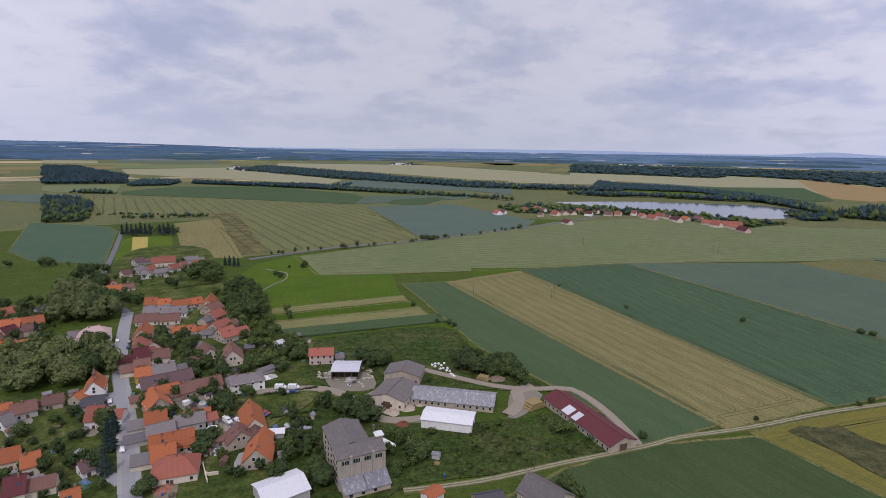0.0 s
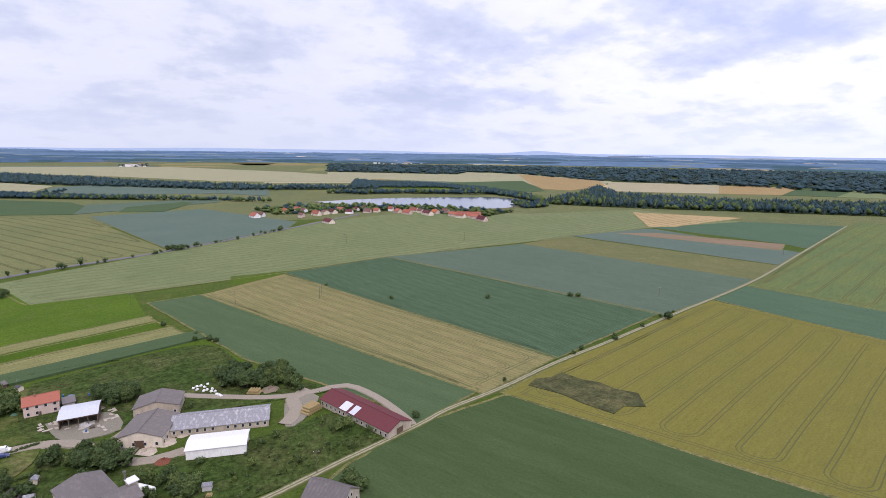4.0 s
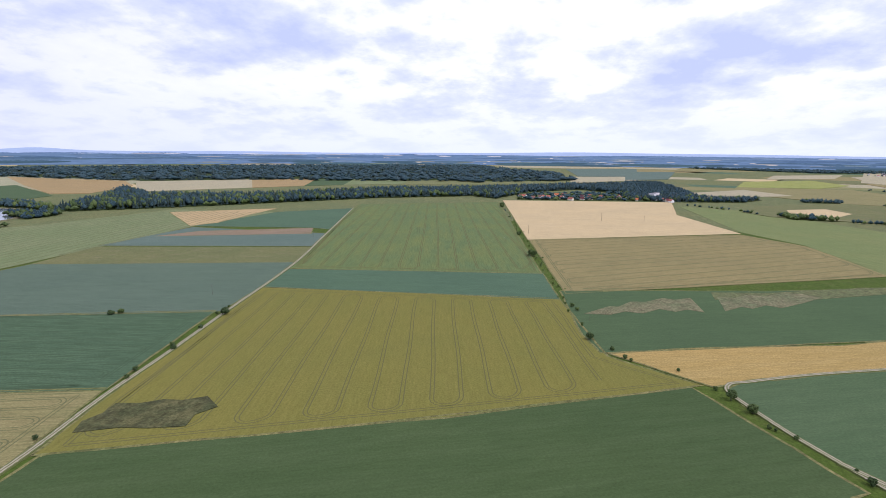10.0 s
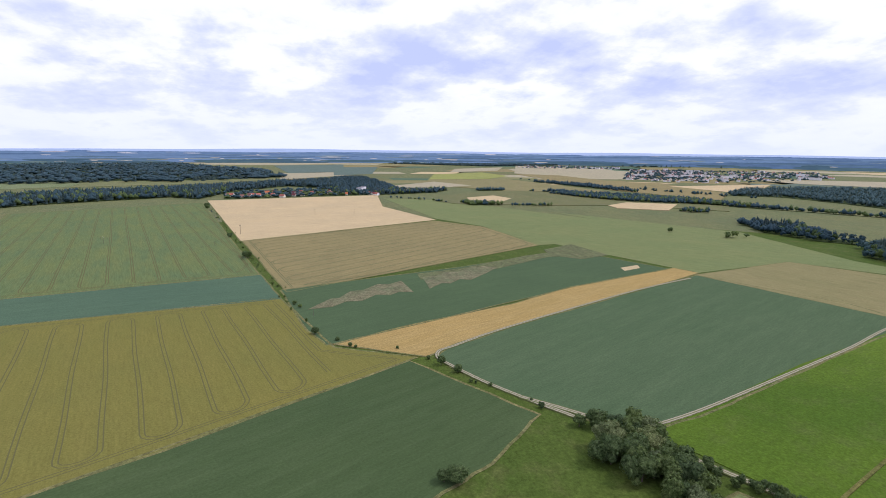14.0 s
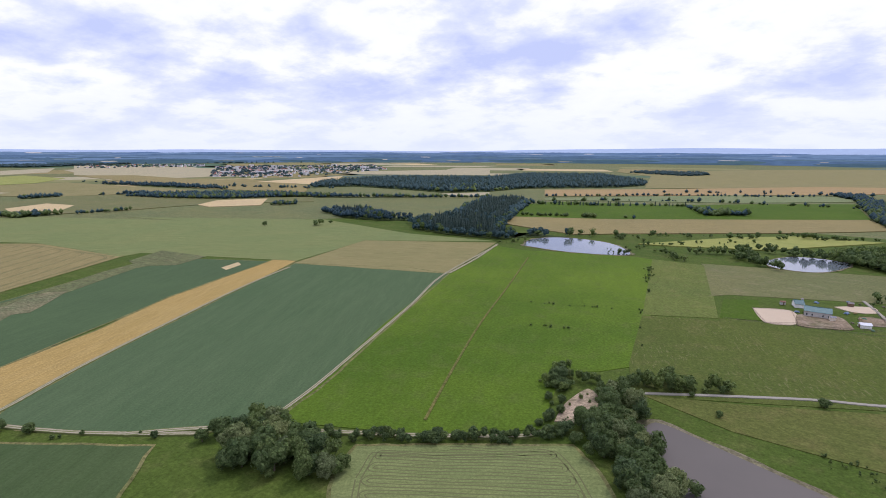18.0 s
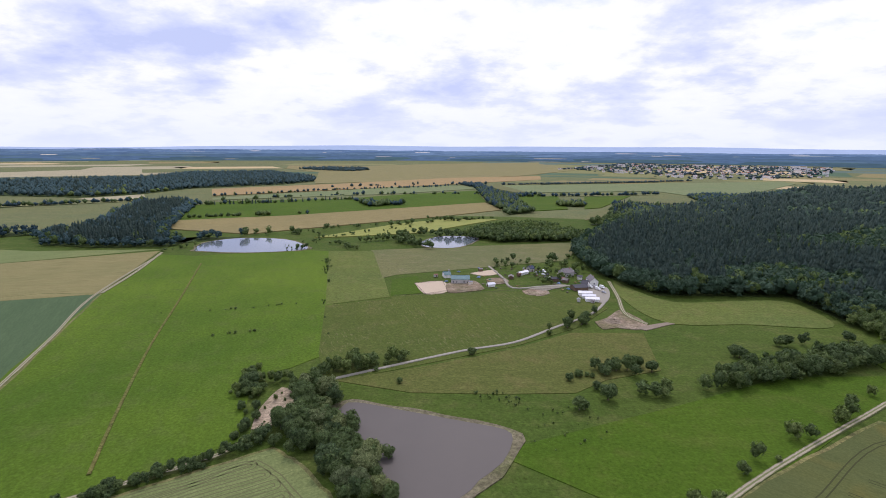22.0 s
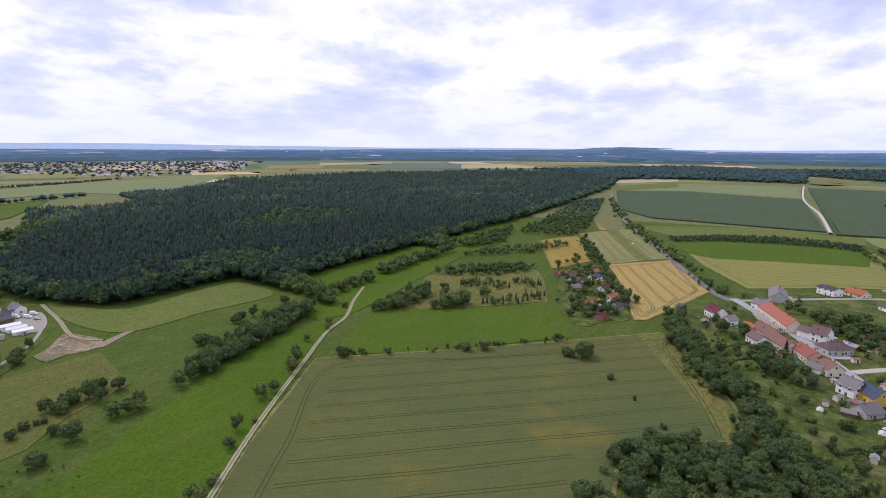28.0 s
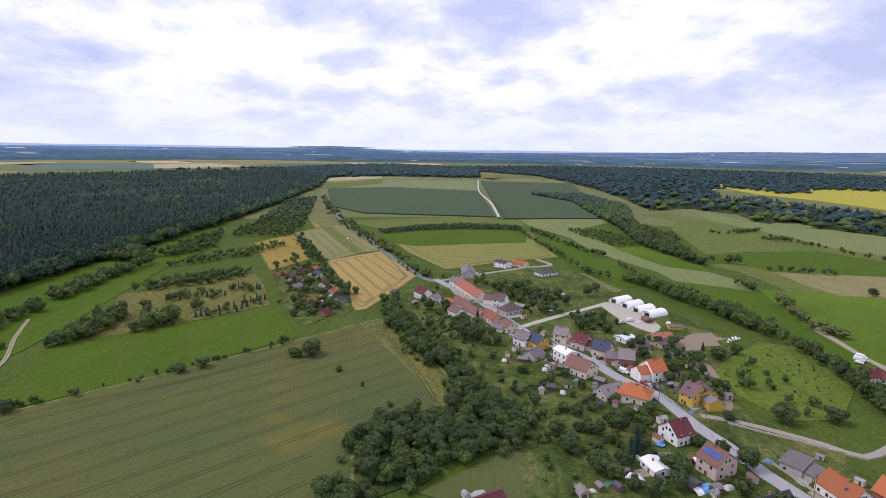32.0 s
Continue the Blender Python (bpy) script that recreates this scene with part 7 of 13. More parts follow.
TEALR = roofing("teal_metal", (0.05, 0.125, 0.13), (0.042, 0.105, 0.11), (0.07, 0.14, 0.14), 0.55, 0.1)
GLASS, _t, _b = material("window_glass", 0.08, 0.5)
_b.inputs["Base Color"].default_value = (0.03, 0.035, 0.045, 1)
FRAME, _t, _b = material("window_frame", 0.6, 0.3)
_t.links.new(mix(_t, noise_tex(_t, None, 2.0, 3), (0.62, 0.60, 0.56), (0.5, 0.48, 0.44)), _b.inputs["Base Color"])
DOORM, _t, _b = material("door_wood", 0.6, 0.3)
_t.links.new(mix(_t, noise_tex(_t, None, 3.0, 4), (0.13, 0.08, 0.05), (0.09, 0.06, 0.04)), _b.inputs["Base Color"])
SOLAR, _t, _b = material("solar_panel", 0.15, 0.5)
_t.links.new(mix(_t, noise_tex(_t, None, 4.0, 2), (0.03, 0.06, 0.20), (0.05, 0.09, 0.26)), _b.inputs["Base Color"])
CHIM = render_wall("chimney_brick", (0.30, 0.16, 0.11), (0.22, 0.14, 0.11))


def box_bm(bm, x0, y0, z0, x1, y1, z1):
    v = [bm.verts.new(p) for p in ((x0, y0, z0), (x1, y0, z0), (x1, y1, z0), (x0, y1, z0), (x0, y0, z1), (x1, y0, z1), (x1, y1, z1), (x0, y1, z1))]
    for f in ((0, 3, 2, 1), (4, 5, 6, 7), (0, 1, 5, 4), (1, 2, 6, 5), (2, 3, 7, 6), (3, 0, 4, 7)):
        bm.faces.new([v[i] for i in f])
    return v


def box_mesh(name, size, mat, base=True):
    bm = bmesh.new()
    x, y, z = size
    box_bm(bm, -x / 2, -y / 2, 0 if base else -z / 2, x / 2, y / 2, z if base else z / 2)
    if name != "pane":
        bmesh.ops.bevel(bm, geom=bm.edges[:], offset=min(size) * 0.06, segments=1, affect="EDGES")
    me = bpy.data.meshes.new(name)
    bm.to_mesh(me)
    bm.free()
    me.materials.append(mat)
    return me


def part(name, bm, mat, parent, label=""):
    me = bpy.data.meshes.new(name)
    bmesh.ops.recalc_face_normals(bm, faces=bm.faces[:])
    bm.to_mesh(me)
    bm.free()
    me.materials.append(mat)
    ob = new(name, me)
    ob.parent = parent
    if label:
        tagged(ob, label)
    return ob


def shared(name, me, parent, m):
    ob = new(name, me)
    ob.parent = parent
    ob.matrix_local = m
    return ob


def frame_mesh():
    """One closed window surround with a recess for the pane."""
    bm = bmesh.new()
    w, h, d, t = 0.6, 0.75, 0.07, 0.12
    loops = []
    for y in (-d, d):
        for ww, hh in ((w, h), (w - t, h - t)):
            loops.append([bm.verts.new((sx * ww, y, sz * hh)) for sx, sz in ((-1, -1), (1, -1), (1, 1), (-1, 1))])
    of, inf, ob_, inb = loops
    for i in range(4):
        j = (i + 1) % 4
        bm.faces.new((of[i], of[j], inf[j], inf[i]))
        bm.faces.new((ob_[i], inb[i], inb[j], ob_[j]))
        bm.faces.new((of[i], ob_[i], ob_[j], of[j]))
        bm.faces.new((inf[i], inf[j], inb[j], inb[i]))
    me = bpy.data.meshes.new("window")
    bm.to_mesh(me)
    bm.free()
    me.materials.append(FRAME)
    return me


WINDOW, PANE = frame_mesh(), box_mesh("pane", (1.0, 0.06, 1.3), GLASS, False)
WINDOW_FAR = WINDOW.copy()      # frame and glass in one, for the remote houses
bm = bmesh.new()
bm.from_mesh(WINDOW)
box_bm(bm, -0.5, -0.03, -0.65, 0.5, 0.03, 0.65)
for f in bm.faces[-6:]:
    f.material_index = 1
bm.to_mesh(WINDOW_FAR)
bm.free()
WINDOW_FAR.materials.append(GLASS)
DOOR, CHIMNEY = box_mesh("door", (1.1, 0.12, 2.1), DOORM), box_mesh("chimney", (0.6, 0.6, 1.9), CHIM)
GATE = box_mesh("barn_door", (3.6, 0.14, 3.2), DOORM)
SKYLIGHT, PANEL = box_mesh("skylight", (0.9, 1.2, 0.08), GLASS), box_mesh("solar_panel", (3.4, 2.4, 0.08), SOLAR)


def house(name, x, y, rot, L, W, eave, ridge, wall, roof, label, hip=False, solar=0, turret=False, panels=False, annex=False):
    """A building with its walls, roof, chimney, windows and door; the ridge runs along its own x axis."""
    rng = random.Random(int(x * 13 + y * 7))
    ob = new(name)
    ob.matrix_world = pose(x, y, 0, 0, 0, rot)
    farm = name in ("barn", "cowshed", "shed", "storage_hall", "open_shed", "stable", "greenhouse", "garage_block", "riding_hall", "long_barn", "workshop")
    tagged(ob, label, name.replace("_", " "), "village buildings")
    far = math.hypot(x, y)
    hx, hy = L / 2, W / 2
    hb = min(W * 0.42, L * 0.35) if hip else 0.0
    bm = bmesh.new()
    lo = [bm.verts.new((a * hx, b * hy, -0.3)) for a, b in ((-1, -1), (1, -1), (1, 1), (-1, 1))]
    hi = [bm.verts.new((a * hx, b * hy, eave)) for a, b in ((-1, -1), (1, -1), (1, 1), (-1, 1))]
    for i in range(4):
        bm.faces.new((lo[i], lo[(i + 1) % 4], hi[(i + 1) % 4], hi[i]))
    bm.faces.new(lo[::-1])
    if hip:
        bm.faces.new(hi)
    else:
        g0, g1 = bm.verts.new((-hx, 0, ridge - 0.12)), bm.verts.new((hx, 0, ridge - 0.12))
        bm.faces.new((hi[3], hi[0], g0))
        bm.faces.new((hi[1], hi[2], g1))
        bm.faces.new((hi[0], hi[1], g1, g0))
        bm.faces.new((hi[2], hi[3], g0, g1))
    if name == "open_shed":      # three timber walls, an open front with posts
        bm.free()
        bm = bmesh.new()
        for box in ((-hx, hy - 0.2, hx, hy, 0), (-hx, -hy, -hx + 0.2, hy - 0.2, 0), (hx - 0.2, -hy, hx, hy - 0.2, 0), (-hx + 0.2, -hy, hx - 0.2, -hy + 0.2, eave - 0.7)):
            box_bm(bm, box[0], box[1], box[4] - 0.3 * (box[4] == 0), box[2], box[3], eave)
        for k in range(1, 4):
            bm_post = bmesh.new()
            box_bm(bm_post, -hx + L * k / 4 - 0.12, -hy, -0.3, -hx + L * k / 4 + 0.12, -hy + 0.2, eave - 0.7)
            part("post", bm_post, WOODW, ob)
    part("wall", bm, wall, ob)
    # roof: two or four slopes with thickness and an overhang
    o, th = 0.45, 0.2
    k = (ridge - eave) / hy
    ez = eave - o * k
    bm = bmesh.new()
    sag = rng.uniform(0.0, 0.12) if farm or roof in (BROWNR, ORANGE) else 0.0
    for s in (-1, 1):
        a0, a1 = (-hx - o, s * (hy + o), ez), (hx + o, s * (hy + o), ez)
        r0, r1 = (-hx - (0 if hip else o) + hb, 0, ridge), (hx + (0 if hip else o) - hb, 0, ridge)
        m0 = (0.0, s * (hy + o), ez - sag * 0.5), (0.0, 0, ridge - sag)
        top = [a0, m0[0], a1, r1, m0[1], r0]
        tv = [bm.verts.new((p[0], p[1], p[2] + th)) for p in top]
        bv = [bm.verts.new((p[0], p[1], p[2] + 0.02)) for p in top]
        bm.faces.new((tv[0], tv[1], tv[4], tv[5]))
        bm.faces.new((tv[1], tv[2], tv[3], tv[4]))
        bm.faces.new((bv[0], bv[5], bv[4], bv[1]))
        bm.faces.new((bv[1], bv[4], bv[3], bv[2]))
        for i in range(6):
            j = (i + 1) % 6
            bm.faces.new((tv[i], bv[i], bv[j], tv[j]))
    if hip:
        for s in (-1, 1):
            top = [(s * (hx + o), -hy - o, ez), (s * (hx + o), hy + o, ez), (s * (hx - hb), 0, ridge)]
            tv = [bm.verts.new((p[0], p[1], p[2] + th)) for p in top]
            bm.faces.new(tv)
    roof_ob = part("roof", bm, roof, ob)
    if ridge - eave > 1.5 and roof is not WHITER:
        bm = bmesh.new()
        box_bm(bm, -hx - o * 0.8 + hb, -0.14, ridge + th - 0.1, hx + o * 0.8 - hb, 0.14, ridge + th + 0.1)
        part("ridge_cap", bm, roof, roof_ob)
    if not farm and far < 1300:
        for c in range(1 if L < 14 else 2):
            cx = rng.uniform(-0.35, 0.35) * L
            shared("chimney", CHIMNEY, ob, pose(cx, rng.choice((-0.6, 0.6)), ridge - 0.9))
    # windows, floor by floor
    floors = 2 if eave >= 4.8 else 1
    spots = []
    step = 2.7 if far < 450 else 3.6 if far < 700 else 6.0
    if not (farm and eave < 3.4 and name not in ("cowshed",)) and name not in ("open_shed", "storage_hall", "greenhouse"):
        for fl in range(floors):
            z = 1.7 + fl * 2.8
            for s in (-1, 1):
                n = max(1, int((L - 1.5) / step))
                spots += [(-hx + L * (i + 0.5) / n, s * hy, z, 0 if s < 0 else 180) for i in range(n) if not (fl == 0 and i == n // 2 and s < 0)]
            for s in (-1, 1):
                n = max(1, int((W - 2.0) / 3.2))
                spots += [(s * hx, -hy + W * (i + 0.5) / n, z, 90 if s > 0 else -90) for i in range(n)]
        if not hip and ridge - eave > 3:
            spots += [(s * hx, d, eave + 1.0, 90 if s > 0 else -90) for s in (-1, 1) for d in ((-0.9, 0.9) if W > 9 else (0.0,))]
    for wx, wy, wz, wr in spots[:22 if far < 330 else 14 if far < 700 else 4]:
        w = shared("window", WINDOW if far < 300 else WINDOW_FAR, ob, pose(wx, wy, wz, 0, 0, wr))
        if far < 300:
            shared("pane", PANE, w, Matrix.Identity(4))
    if farm:
        if name not in ("greenhouse", "open_shed"):
            shared("barn_door", GATE, ob, pose(hx, 0, 0, 0, 0, 90) @ Matrix.Diagonal((min(1, W / 6), 1, min(1, (eave - 0.3) / 3.2), 1)))
    elif far < 900:
        shared("door", DOOR, ob, pose(rng.uniform(-0.1, 0.1) * L, -hy, 0))
    slope = math.degrees(math.atan(k))
    if not farm and far < 420 and ridge - eave > 3 and rng.random() < 0.6:
        for i in range(rng.choice((1, 2))):
            q = hy * 0.5
            s = rng.choice((-1, 1))
            shared("skylight", SKYLIGHT, roof_ob, pose(rng.uniform(-0.3, 0.3) * L, s * q, eave + q * k + th + 0.06, -s * slope))
    if solar:
        q = hy * 0.5
        for i in range(solar):
            for s in (-1,):
                shared("solar_panel", PANEL, roof_ob, pose((i - (solar - 1) / 2) * L * 0.42, s * q, eave + q * k + th + 0.07, -s * slope))
    if panels:
        for px, sy in ((-0.2, 1.0), (-0.05, 0.7)):
            bm = bmesh.new()
            y0, y1 = -hy - 0.3, -hy * 0.35
            for a, b in ((px, px + 0.11 * sy),):
                box_bm(bm, 0, 0, 0, L * (b - a), (y1 - y0) / math.cos(radians(slope)), 0.07)
            c = part("roof_sheet", bm, WHITER, roof_ob, "white replacement roof sheets")
            c.matrix_local = pose(L * px, y0, eave + (hy + y0) * k + th + 0.04, slope)
    if annex:
        s = rng.choice((-1, 1))
        al, aw, ae, ar = rng.uniform(5, 9), W * 0.72, eave * 0.8, eave * 0.8 + (ridge - eave) * 0.62
        x0, x1 = (hx, hx + al) if s > 0 else (-hx - al, -hx)
        bm = bmesh.new()
        box_bm(bm, x0, -aw / 2, -0.3, x1, aw / 2, ae)
        g = [bm.verts.new(q) for q in ((x0, -aw / 2, ae), (x0, aw / 2, ae), (x0, 0, ar - 0.1), (x1, -aw / 2, ae), (x1, aw / 2, ae), (x1, 0, ar - 0.1))]
        bm.faces.new(g[:3])
        bm.faces.new(g[3:])
        part("annex_wall", bm, wall, ob)
        bm = bmesh.new()
        for q in (-1, 1):
            pts = [(x0 - 0.2 * (s < 0), q * (aw / 2 + 0.4), ae - 0.25), (x1 + 0.2 * (s > 0), q * (aw / 2 + 0.4), ae - 0.25), (x1 + 0.2 * (s > 0), 0, ar), (x0 - 0.2 * (s < 0), 0, ar)]
            tv = [bm.verts.new((a0, b0, c0 + 0.18)) for a0, b0, c0 in pts]
            bv = [bm.verts.new((a0, b0, c0)) for a0, b0, c0 in pts]
            bm.faces.new(tv)
            bm.faces.new(bv[::-1])
            for i in range(4):
                bm.faces.new((tv[i], bv[i], bv[(i + 1) % 4], tv[(i + 1) % 4]))
        part("annex_roof", bm, rng.choice((roof, roof, GREYR, BROWNR)), ob)
    if turret:
        bm = bmesh.new()
        box_bm(bm, -0.7, -0.7, ridge - 1.0, 0.7, 0.7, ridge + 1.6)
        tv = [bm.verts.new(p) for p in ((-1, -1, ridge + 1.6), (1, -1, ridge + 1.6), (1, 1, ridge + 1.6), (-1, 1, ridge + 1.6))]
        apex = bm.verts.new((0, 0, ridge + 4.4))
        for i in range(4):
            bm.faces.new((tv[i], tv[(i + 1) % 4], apex))
        part("turret", bm, BROWNR, ob, "small brown pointed roof turret")
    return ob


# ---- houses, barns and sheds ----
house("farm_shed", -262.0, 221.5, 35, 15, 8, 3, 5.2, CREAM, MAROON, "low shed with a dull red roof beside a lane")
house("village_house", -178.4, 299.8, -70, 15.1, 9.0, 4.5, 9, PINK, ORANGE, "pale pink rendered village house with an orange tiled gable roof", annex=True)
house("village_house", -191.2, 327.6, 18, 13.4, 9.0, 3.2, 7, CREAM, BROWNR, "cream rendered village house with a brown tiled gable roof")
house("village_house", -177.6, 329.7, 20, 11.6, 9.0, 3.2, 6.5, CREAM, BROWNR, "cream rendered village house with a brown tiled gable roof")
house("village_house", -193.9, 344.4, 12, 15.9, 9.0, 3.2, 7, WHITE, GREYR, "white rendered village house with a grey slate gable roof")
house("village_house", -179.4, 345.0, 18, 9.8, 9.0, 3.2, 7, WHITE, GREYR, "white rendered village house with a grey slate gable roof")
house("village_house", -208.0, 363.5, 13, 8.1, 9.0, 3.5, 7.5, WHITE, ORANGE, "white rendered village house with an orange tiled gable roof")
house("village_house", -197.2, 361.1, 13, 7.7, 9.0, 3.5, 7.5, WHITE, ORANGE, "white rendered village house with an orange tiled gable roof")
house("village_house", -186.3, 362.2, 39, 11.9, 8.0, 3, 6.5, CREAM, ORANGE, "cream rendered village house with an orange tiled gable roof", annex=True)
house("village_house", -178.3, 368.3, 42, 7.0, 8.0, 3, 6.5, CREAM, ORANGE, "cream rendered village house with an orange tiled gable roof", annex=True)
house("village_house", -167.4, 365.3, -75, 19.5, 9.0, 3.5, 8, CREAM, ORANGE, "cream rendered village house with an orange tiled gable roof")
house("village_house", -159.7, 352.3, 71, 11.8, 11.0, 3.5, 7.5, STONE, BROWNR, "weathered stone village house with a brown tiled gable roof")
house("village_house", -151.4, 337.2, 72, 10.6, 10.0, 3.5, 7, STONE, RED, "weathered stone village house with a red tiled gable roof", annex=True)
house("village_house", -137.6, 312.7, 64, 11.2, 12.0, 4, 8.5, STONE, RED, "weathered stone village house with a red tiled gable roof", annex=True)
house("village_house", -129.1, 300.3, 52, 9.4, 12.0, 4, 8.5, STONE, RED, "weathered stone village house with a red tiled gable roof", annex=True)
house("village_house", -160.5, 306.4, 21, 6.5, 8.0, 3.2, 6.5, WHITE, ORANGE, "white rendered village house with an orange tiled gable roof", annex=True)
house("village_house", -154.3, 308.2, 40, 5.2, 8.0, 3.2, 6.5, WHITE, ORANGE, "white rendered village house with an orange tiled gable roof", annex=True)
house("village_house", -142.4, 305.5, 20, 6.6, 7.0, 2.6, 4.5, GREYW, GREYR, "grey rendered village house with a grey slate gable roof")
house("village_house", -212.4, 294.5, 26, 11.9, 9.0, 4.5, 7, CREAM, GREYR, "cream rendered village house with a grey slate gable roof")
house("village_house", -287.3, 334.7, 62, 8.8, 10.0, 4, 8, PINK, RED, "pale pink rendered village house with a red tiled gable roof")
house("village_house", -266.5, 310.8, 28, 9.9, 11.0, 4, 8, CREAM, ORANGE, "cream rendered village house with an orange tiled gable roof")
house("village_house", -257.4, 316.7, 42, 10.7, 11.0, 4, 8, CREAM, ORANGE, "cream rendered village house with an orange tiled gable roof")
house("village_house", -258.0, 298.0, 71, 7.6, 10.0, 4, 8, PINK, MAROON, "pale pink rendered village house with a maroon tiled gable roof", annex=True)
house("village_house", -251.9, 305.7, 46, 6.0, 9.0, 4, 7, PINK, BROWNR, "pale pink rendered village house with a brown tiled gable roof", annex=True)
house("village_house", -269.8, 340.6, 63, 7.4, 9.0, 4, 7, GREYW, DARK, "grey rendered village house with a dark slate gable roof")
house("village_house", -244.1, 279.4, 39, 4.4, 9.0, 4, 7, CREAM, ORANGE, "cream rendered village house with an orange tiled gable roof", annex=True)
house("village_house", -269.1, 412.6, -33, 12.8, 8.0, 4, 7.5, CREAM, ORANGE, "cream rendered village house with an orange tiled gable roof", annex=True)
house("village_house", -256.3, 398.1, 34, 10.2, 9.0, 4, 7, WHITE, ORANGE, "white rendered village house with an orange tiled gable roof", annex=True)
house("village_house", -250.9, 407.5, 52, 7.1, 8.0, 3, 6, CREAM, BROWNR, "cream rendered village house with a brown tiled gable roof")
house("village_house", -278.1, 449.6, 63, 7.6, 8.0, 3.5, 7, CREAM, BROWNR, "cream rendered village house with a brown tiled gable roof")
house("village_house", -273.6, 462.3, 79, 9.5, 9.0, 3.5, 7, GREYW, GREYR, "grey rendered village house with a grey slate gable roof", annex=True)
house("village_house", -293.8, 497.4, 61, 9.5, 9.0, 4, 7.5, GREYW, PURPLE, "grey rendered village house with a purple-brown tiled gable roof", annex=True)
house("village_house", -269.1, 497.0, 27, 20.3, 12.0, 4.5, 9, CREAM, RED, "cream rendered village house with a red tiled gable roof", annex=True)
house("village_house", -265.5, 467.4, 51, 6.4, 8.0, 3.5, 7, CREAM, RED, "cream rendered village house with a red tiled gable roof", annex=True)
house("village_house", -247.9, 474.4, 56, 9.1, 8.0, 3.5, 7, WHITE, RED, "white rendered village house with a red tiled gable roof", annex=True)
house("village_house", -251.4, 457.7, 41, 11.0, 9.0, 3.5, 6.5, GREYW, GREYR, "grey rendered village house with a grey slate gable roof", annex=True)
house("village_house", -244.8, 485.7, 54, 6.5, 8.0, 4, 7, PINK, BROWNR, "pale pink rendered village house with a brown tiled gable roof", annex=True)
house("village_house", -231.1, 485.7, -42, 10.8, 8.0, 4, 8, WHITE, ORANGE, "white rendered village house with an orange tiled gable roof", annex=True)
house("village_house", -248.7, 509.4, 30, 12.7, 9.0, 4, 7, GREYW, GREYR, "grey rendered village house with a grey slate gable roof", annex=True)
house("village_house", -259.5, 449.5, -41, 12.5, 6.0, 3, 6, WHITE, GREYR, "white rendered village house with a grey slate gable roof")
house("village_house", -163.6, 276.9, -34, 12.0, 10.0, 4.5, 9, CREAM, RED, "cream rendered village house with a red tiled gable roof", annex=True)
house("village_house", -159.5, 264.3, 38, 6.9, 10.0, 4.5, 9, CREAM, MAROON, "cream rendered village house with a maroon tiled gable roof", annex=True)
house("village_house", -151.2, 267.6, 23, 9.2, 9.0, 3.5, 7, CREAM, BROWNR, "cream rendered village house with a brown tiled gable roof", annex=True)
house("village_house", -151.8, 252.0, 26, 7.0, 10.0, 4, 8, CREAM, BROWNR, "cream rendered village house with a brown tiled gable roof", annex=True)
house("village_house", -146.8, 244.2, 24, 7.1, 9.0, 4, 7, YELLOWW, ORANGE, "yellow rendered village house with an orange tiled gable roof")
house("village_house", -139.4, 248.3, 36, 9.9, 9.0, 4, 7, YELLOWW, GREYR, "yellow rendered village house with a grey slate gable roof", annex=True)
house("village_house", -135.6, 231.9, 35, 10.4, 10.0, 4, 8, CREAM, PURPLE, "cream rendered village house with a purple-brown tiled gable roof")
house("village_house", -127.1, 239.3, 38, 11.1, 9.0, 4, 7.5, CREAM, PURPLE, "cream rendered village house with a purple-brown tiled gable roof")
house("village_house", -117.4, 229.2, 44, 9.0, 9.0, 3.5, 6.5, STONE, BROWNR, "weathered stone village house with a brown tiled gable roof", annex=True)
house("village_house", -109.9, 234.9, 35, 9.1, 9.0, 3.5, 6.5, STONE, BROWNR, "weathered stone village house with a brown tiled gable roof")
house("village_house", -126.8, 224.3, 36, 12.3, 8.0, 4, 7, CREAM, ORANGE, "cream rendered village house with an orange tiled gable roof", annex=True)
house("village_house", -123.5, 212.1, -50, 13.5, 10.0, 5, 9.5, STONE, ORANGE, "weathered stone village house with an orange tiled gable roof")
house("village_house", -117.0, 199.6, 27, 7.8, 10.0, 3.5, 7.5, CREAM, ORANGE, "cream rendered village house with an orange tiled gable roof", annex=True)
house("village_house", -104.1, 208.4, 22, 10.1, 5.0, 2.8, 4, CREAM, ORANGE, "cream rendered village house with an orange tiled gable roof")
house("village_house", -103.5, 200.6, 26, 11.2, 9.0, 3.5, 6, GREYW, GREYR, "grey rendered village house with a grey slate gable roof", annex=True)
house("village_house", -111.2, 191.8, 34, 9.8, 9.0, 3.5, 6.5, GREYW, GREYR, "grey rendered village house with a grey slate gable roof", annex=True)
house("village_house", -96.6, 204.2, 36, 4.2, 7.0, 2.8, 4.5, GREYW, RED, "grey rendered village house with a red tiled gable roof")
house("village_house", -102.2, 183.5, 27, 15.0, 9.0, 3.5, 7.5, CREAM, ORANGE, "cream rendered village house with an orange tiled gable roof", annex=True)
house("village_house", -101.2, 175.7, 24, 7.7, 10.0, 3.5, 7.5, CREAM, ORANGE, "cream rendered village house with an orange tiled gable roof", annex=True)
house("village_house", -93.1, 185.6, 24, 10.3, 6.0, 2.8, 4.5, CREAM, ORANGE, "cream rendered village house with an orange tiled gable roof")
house("village_house", -86.1, 188.4, 20, 4.0, 6.0, 2.8, 4.5, STONE, BROWNR, "weathered stone village house with a brown tiled gable roof")
house("village_house", -78.1, 201.5, -64, 18.0, 9.0, 3.5, 8, CREAM, ORANGE, "cream rendered village house with an orange tiled gable roof", annex=True)
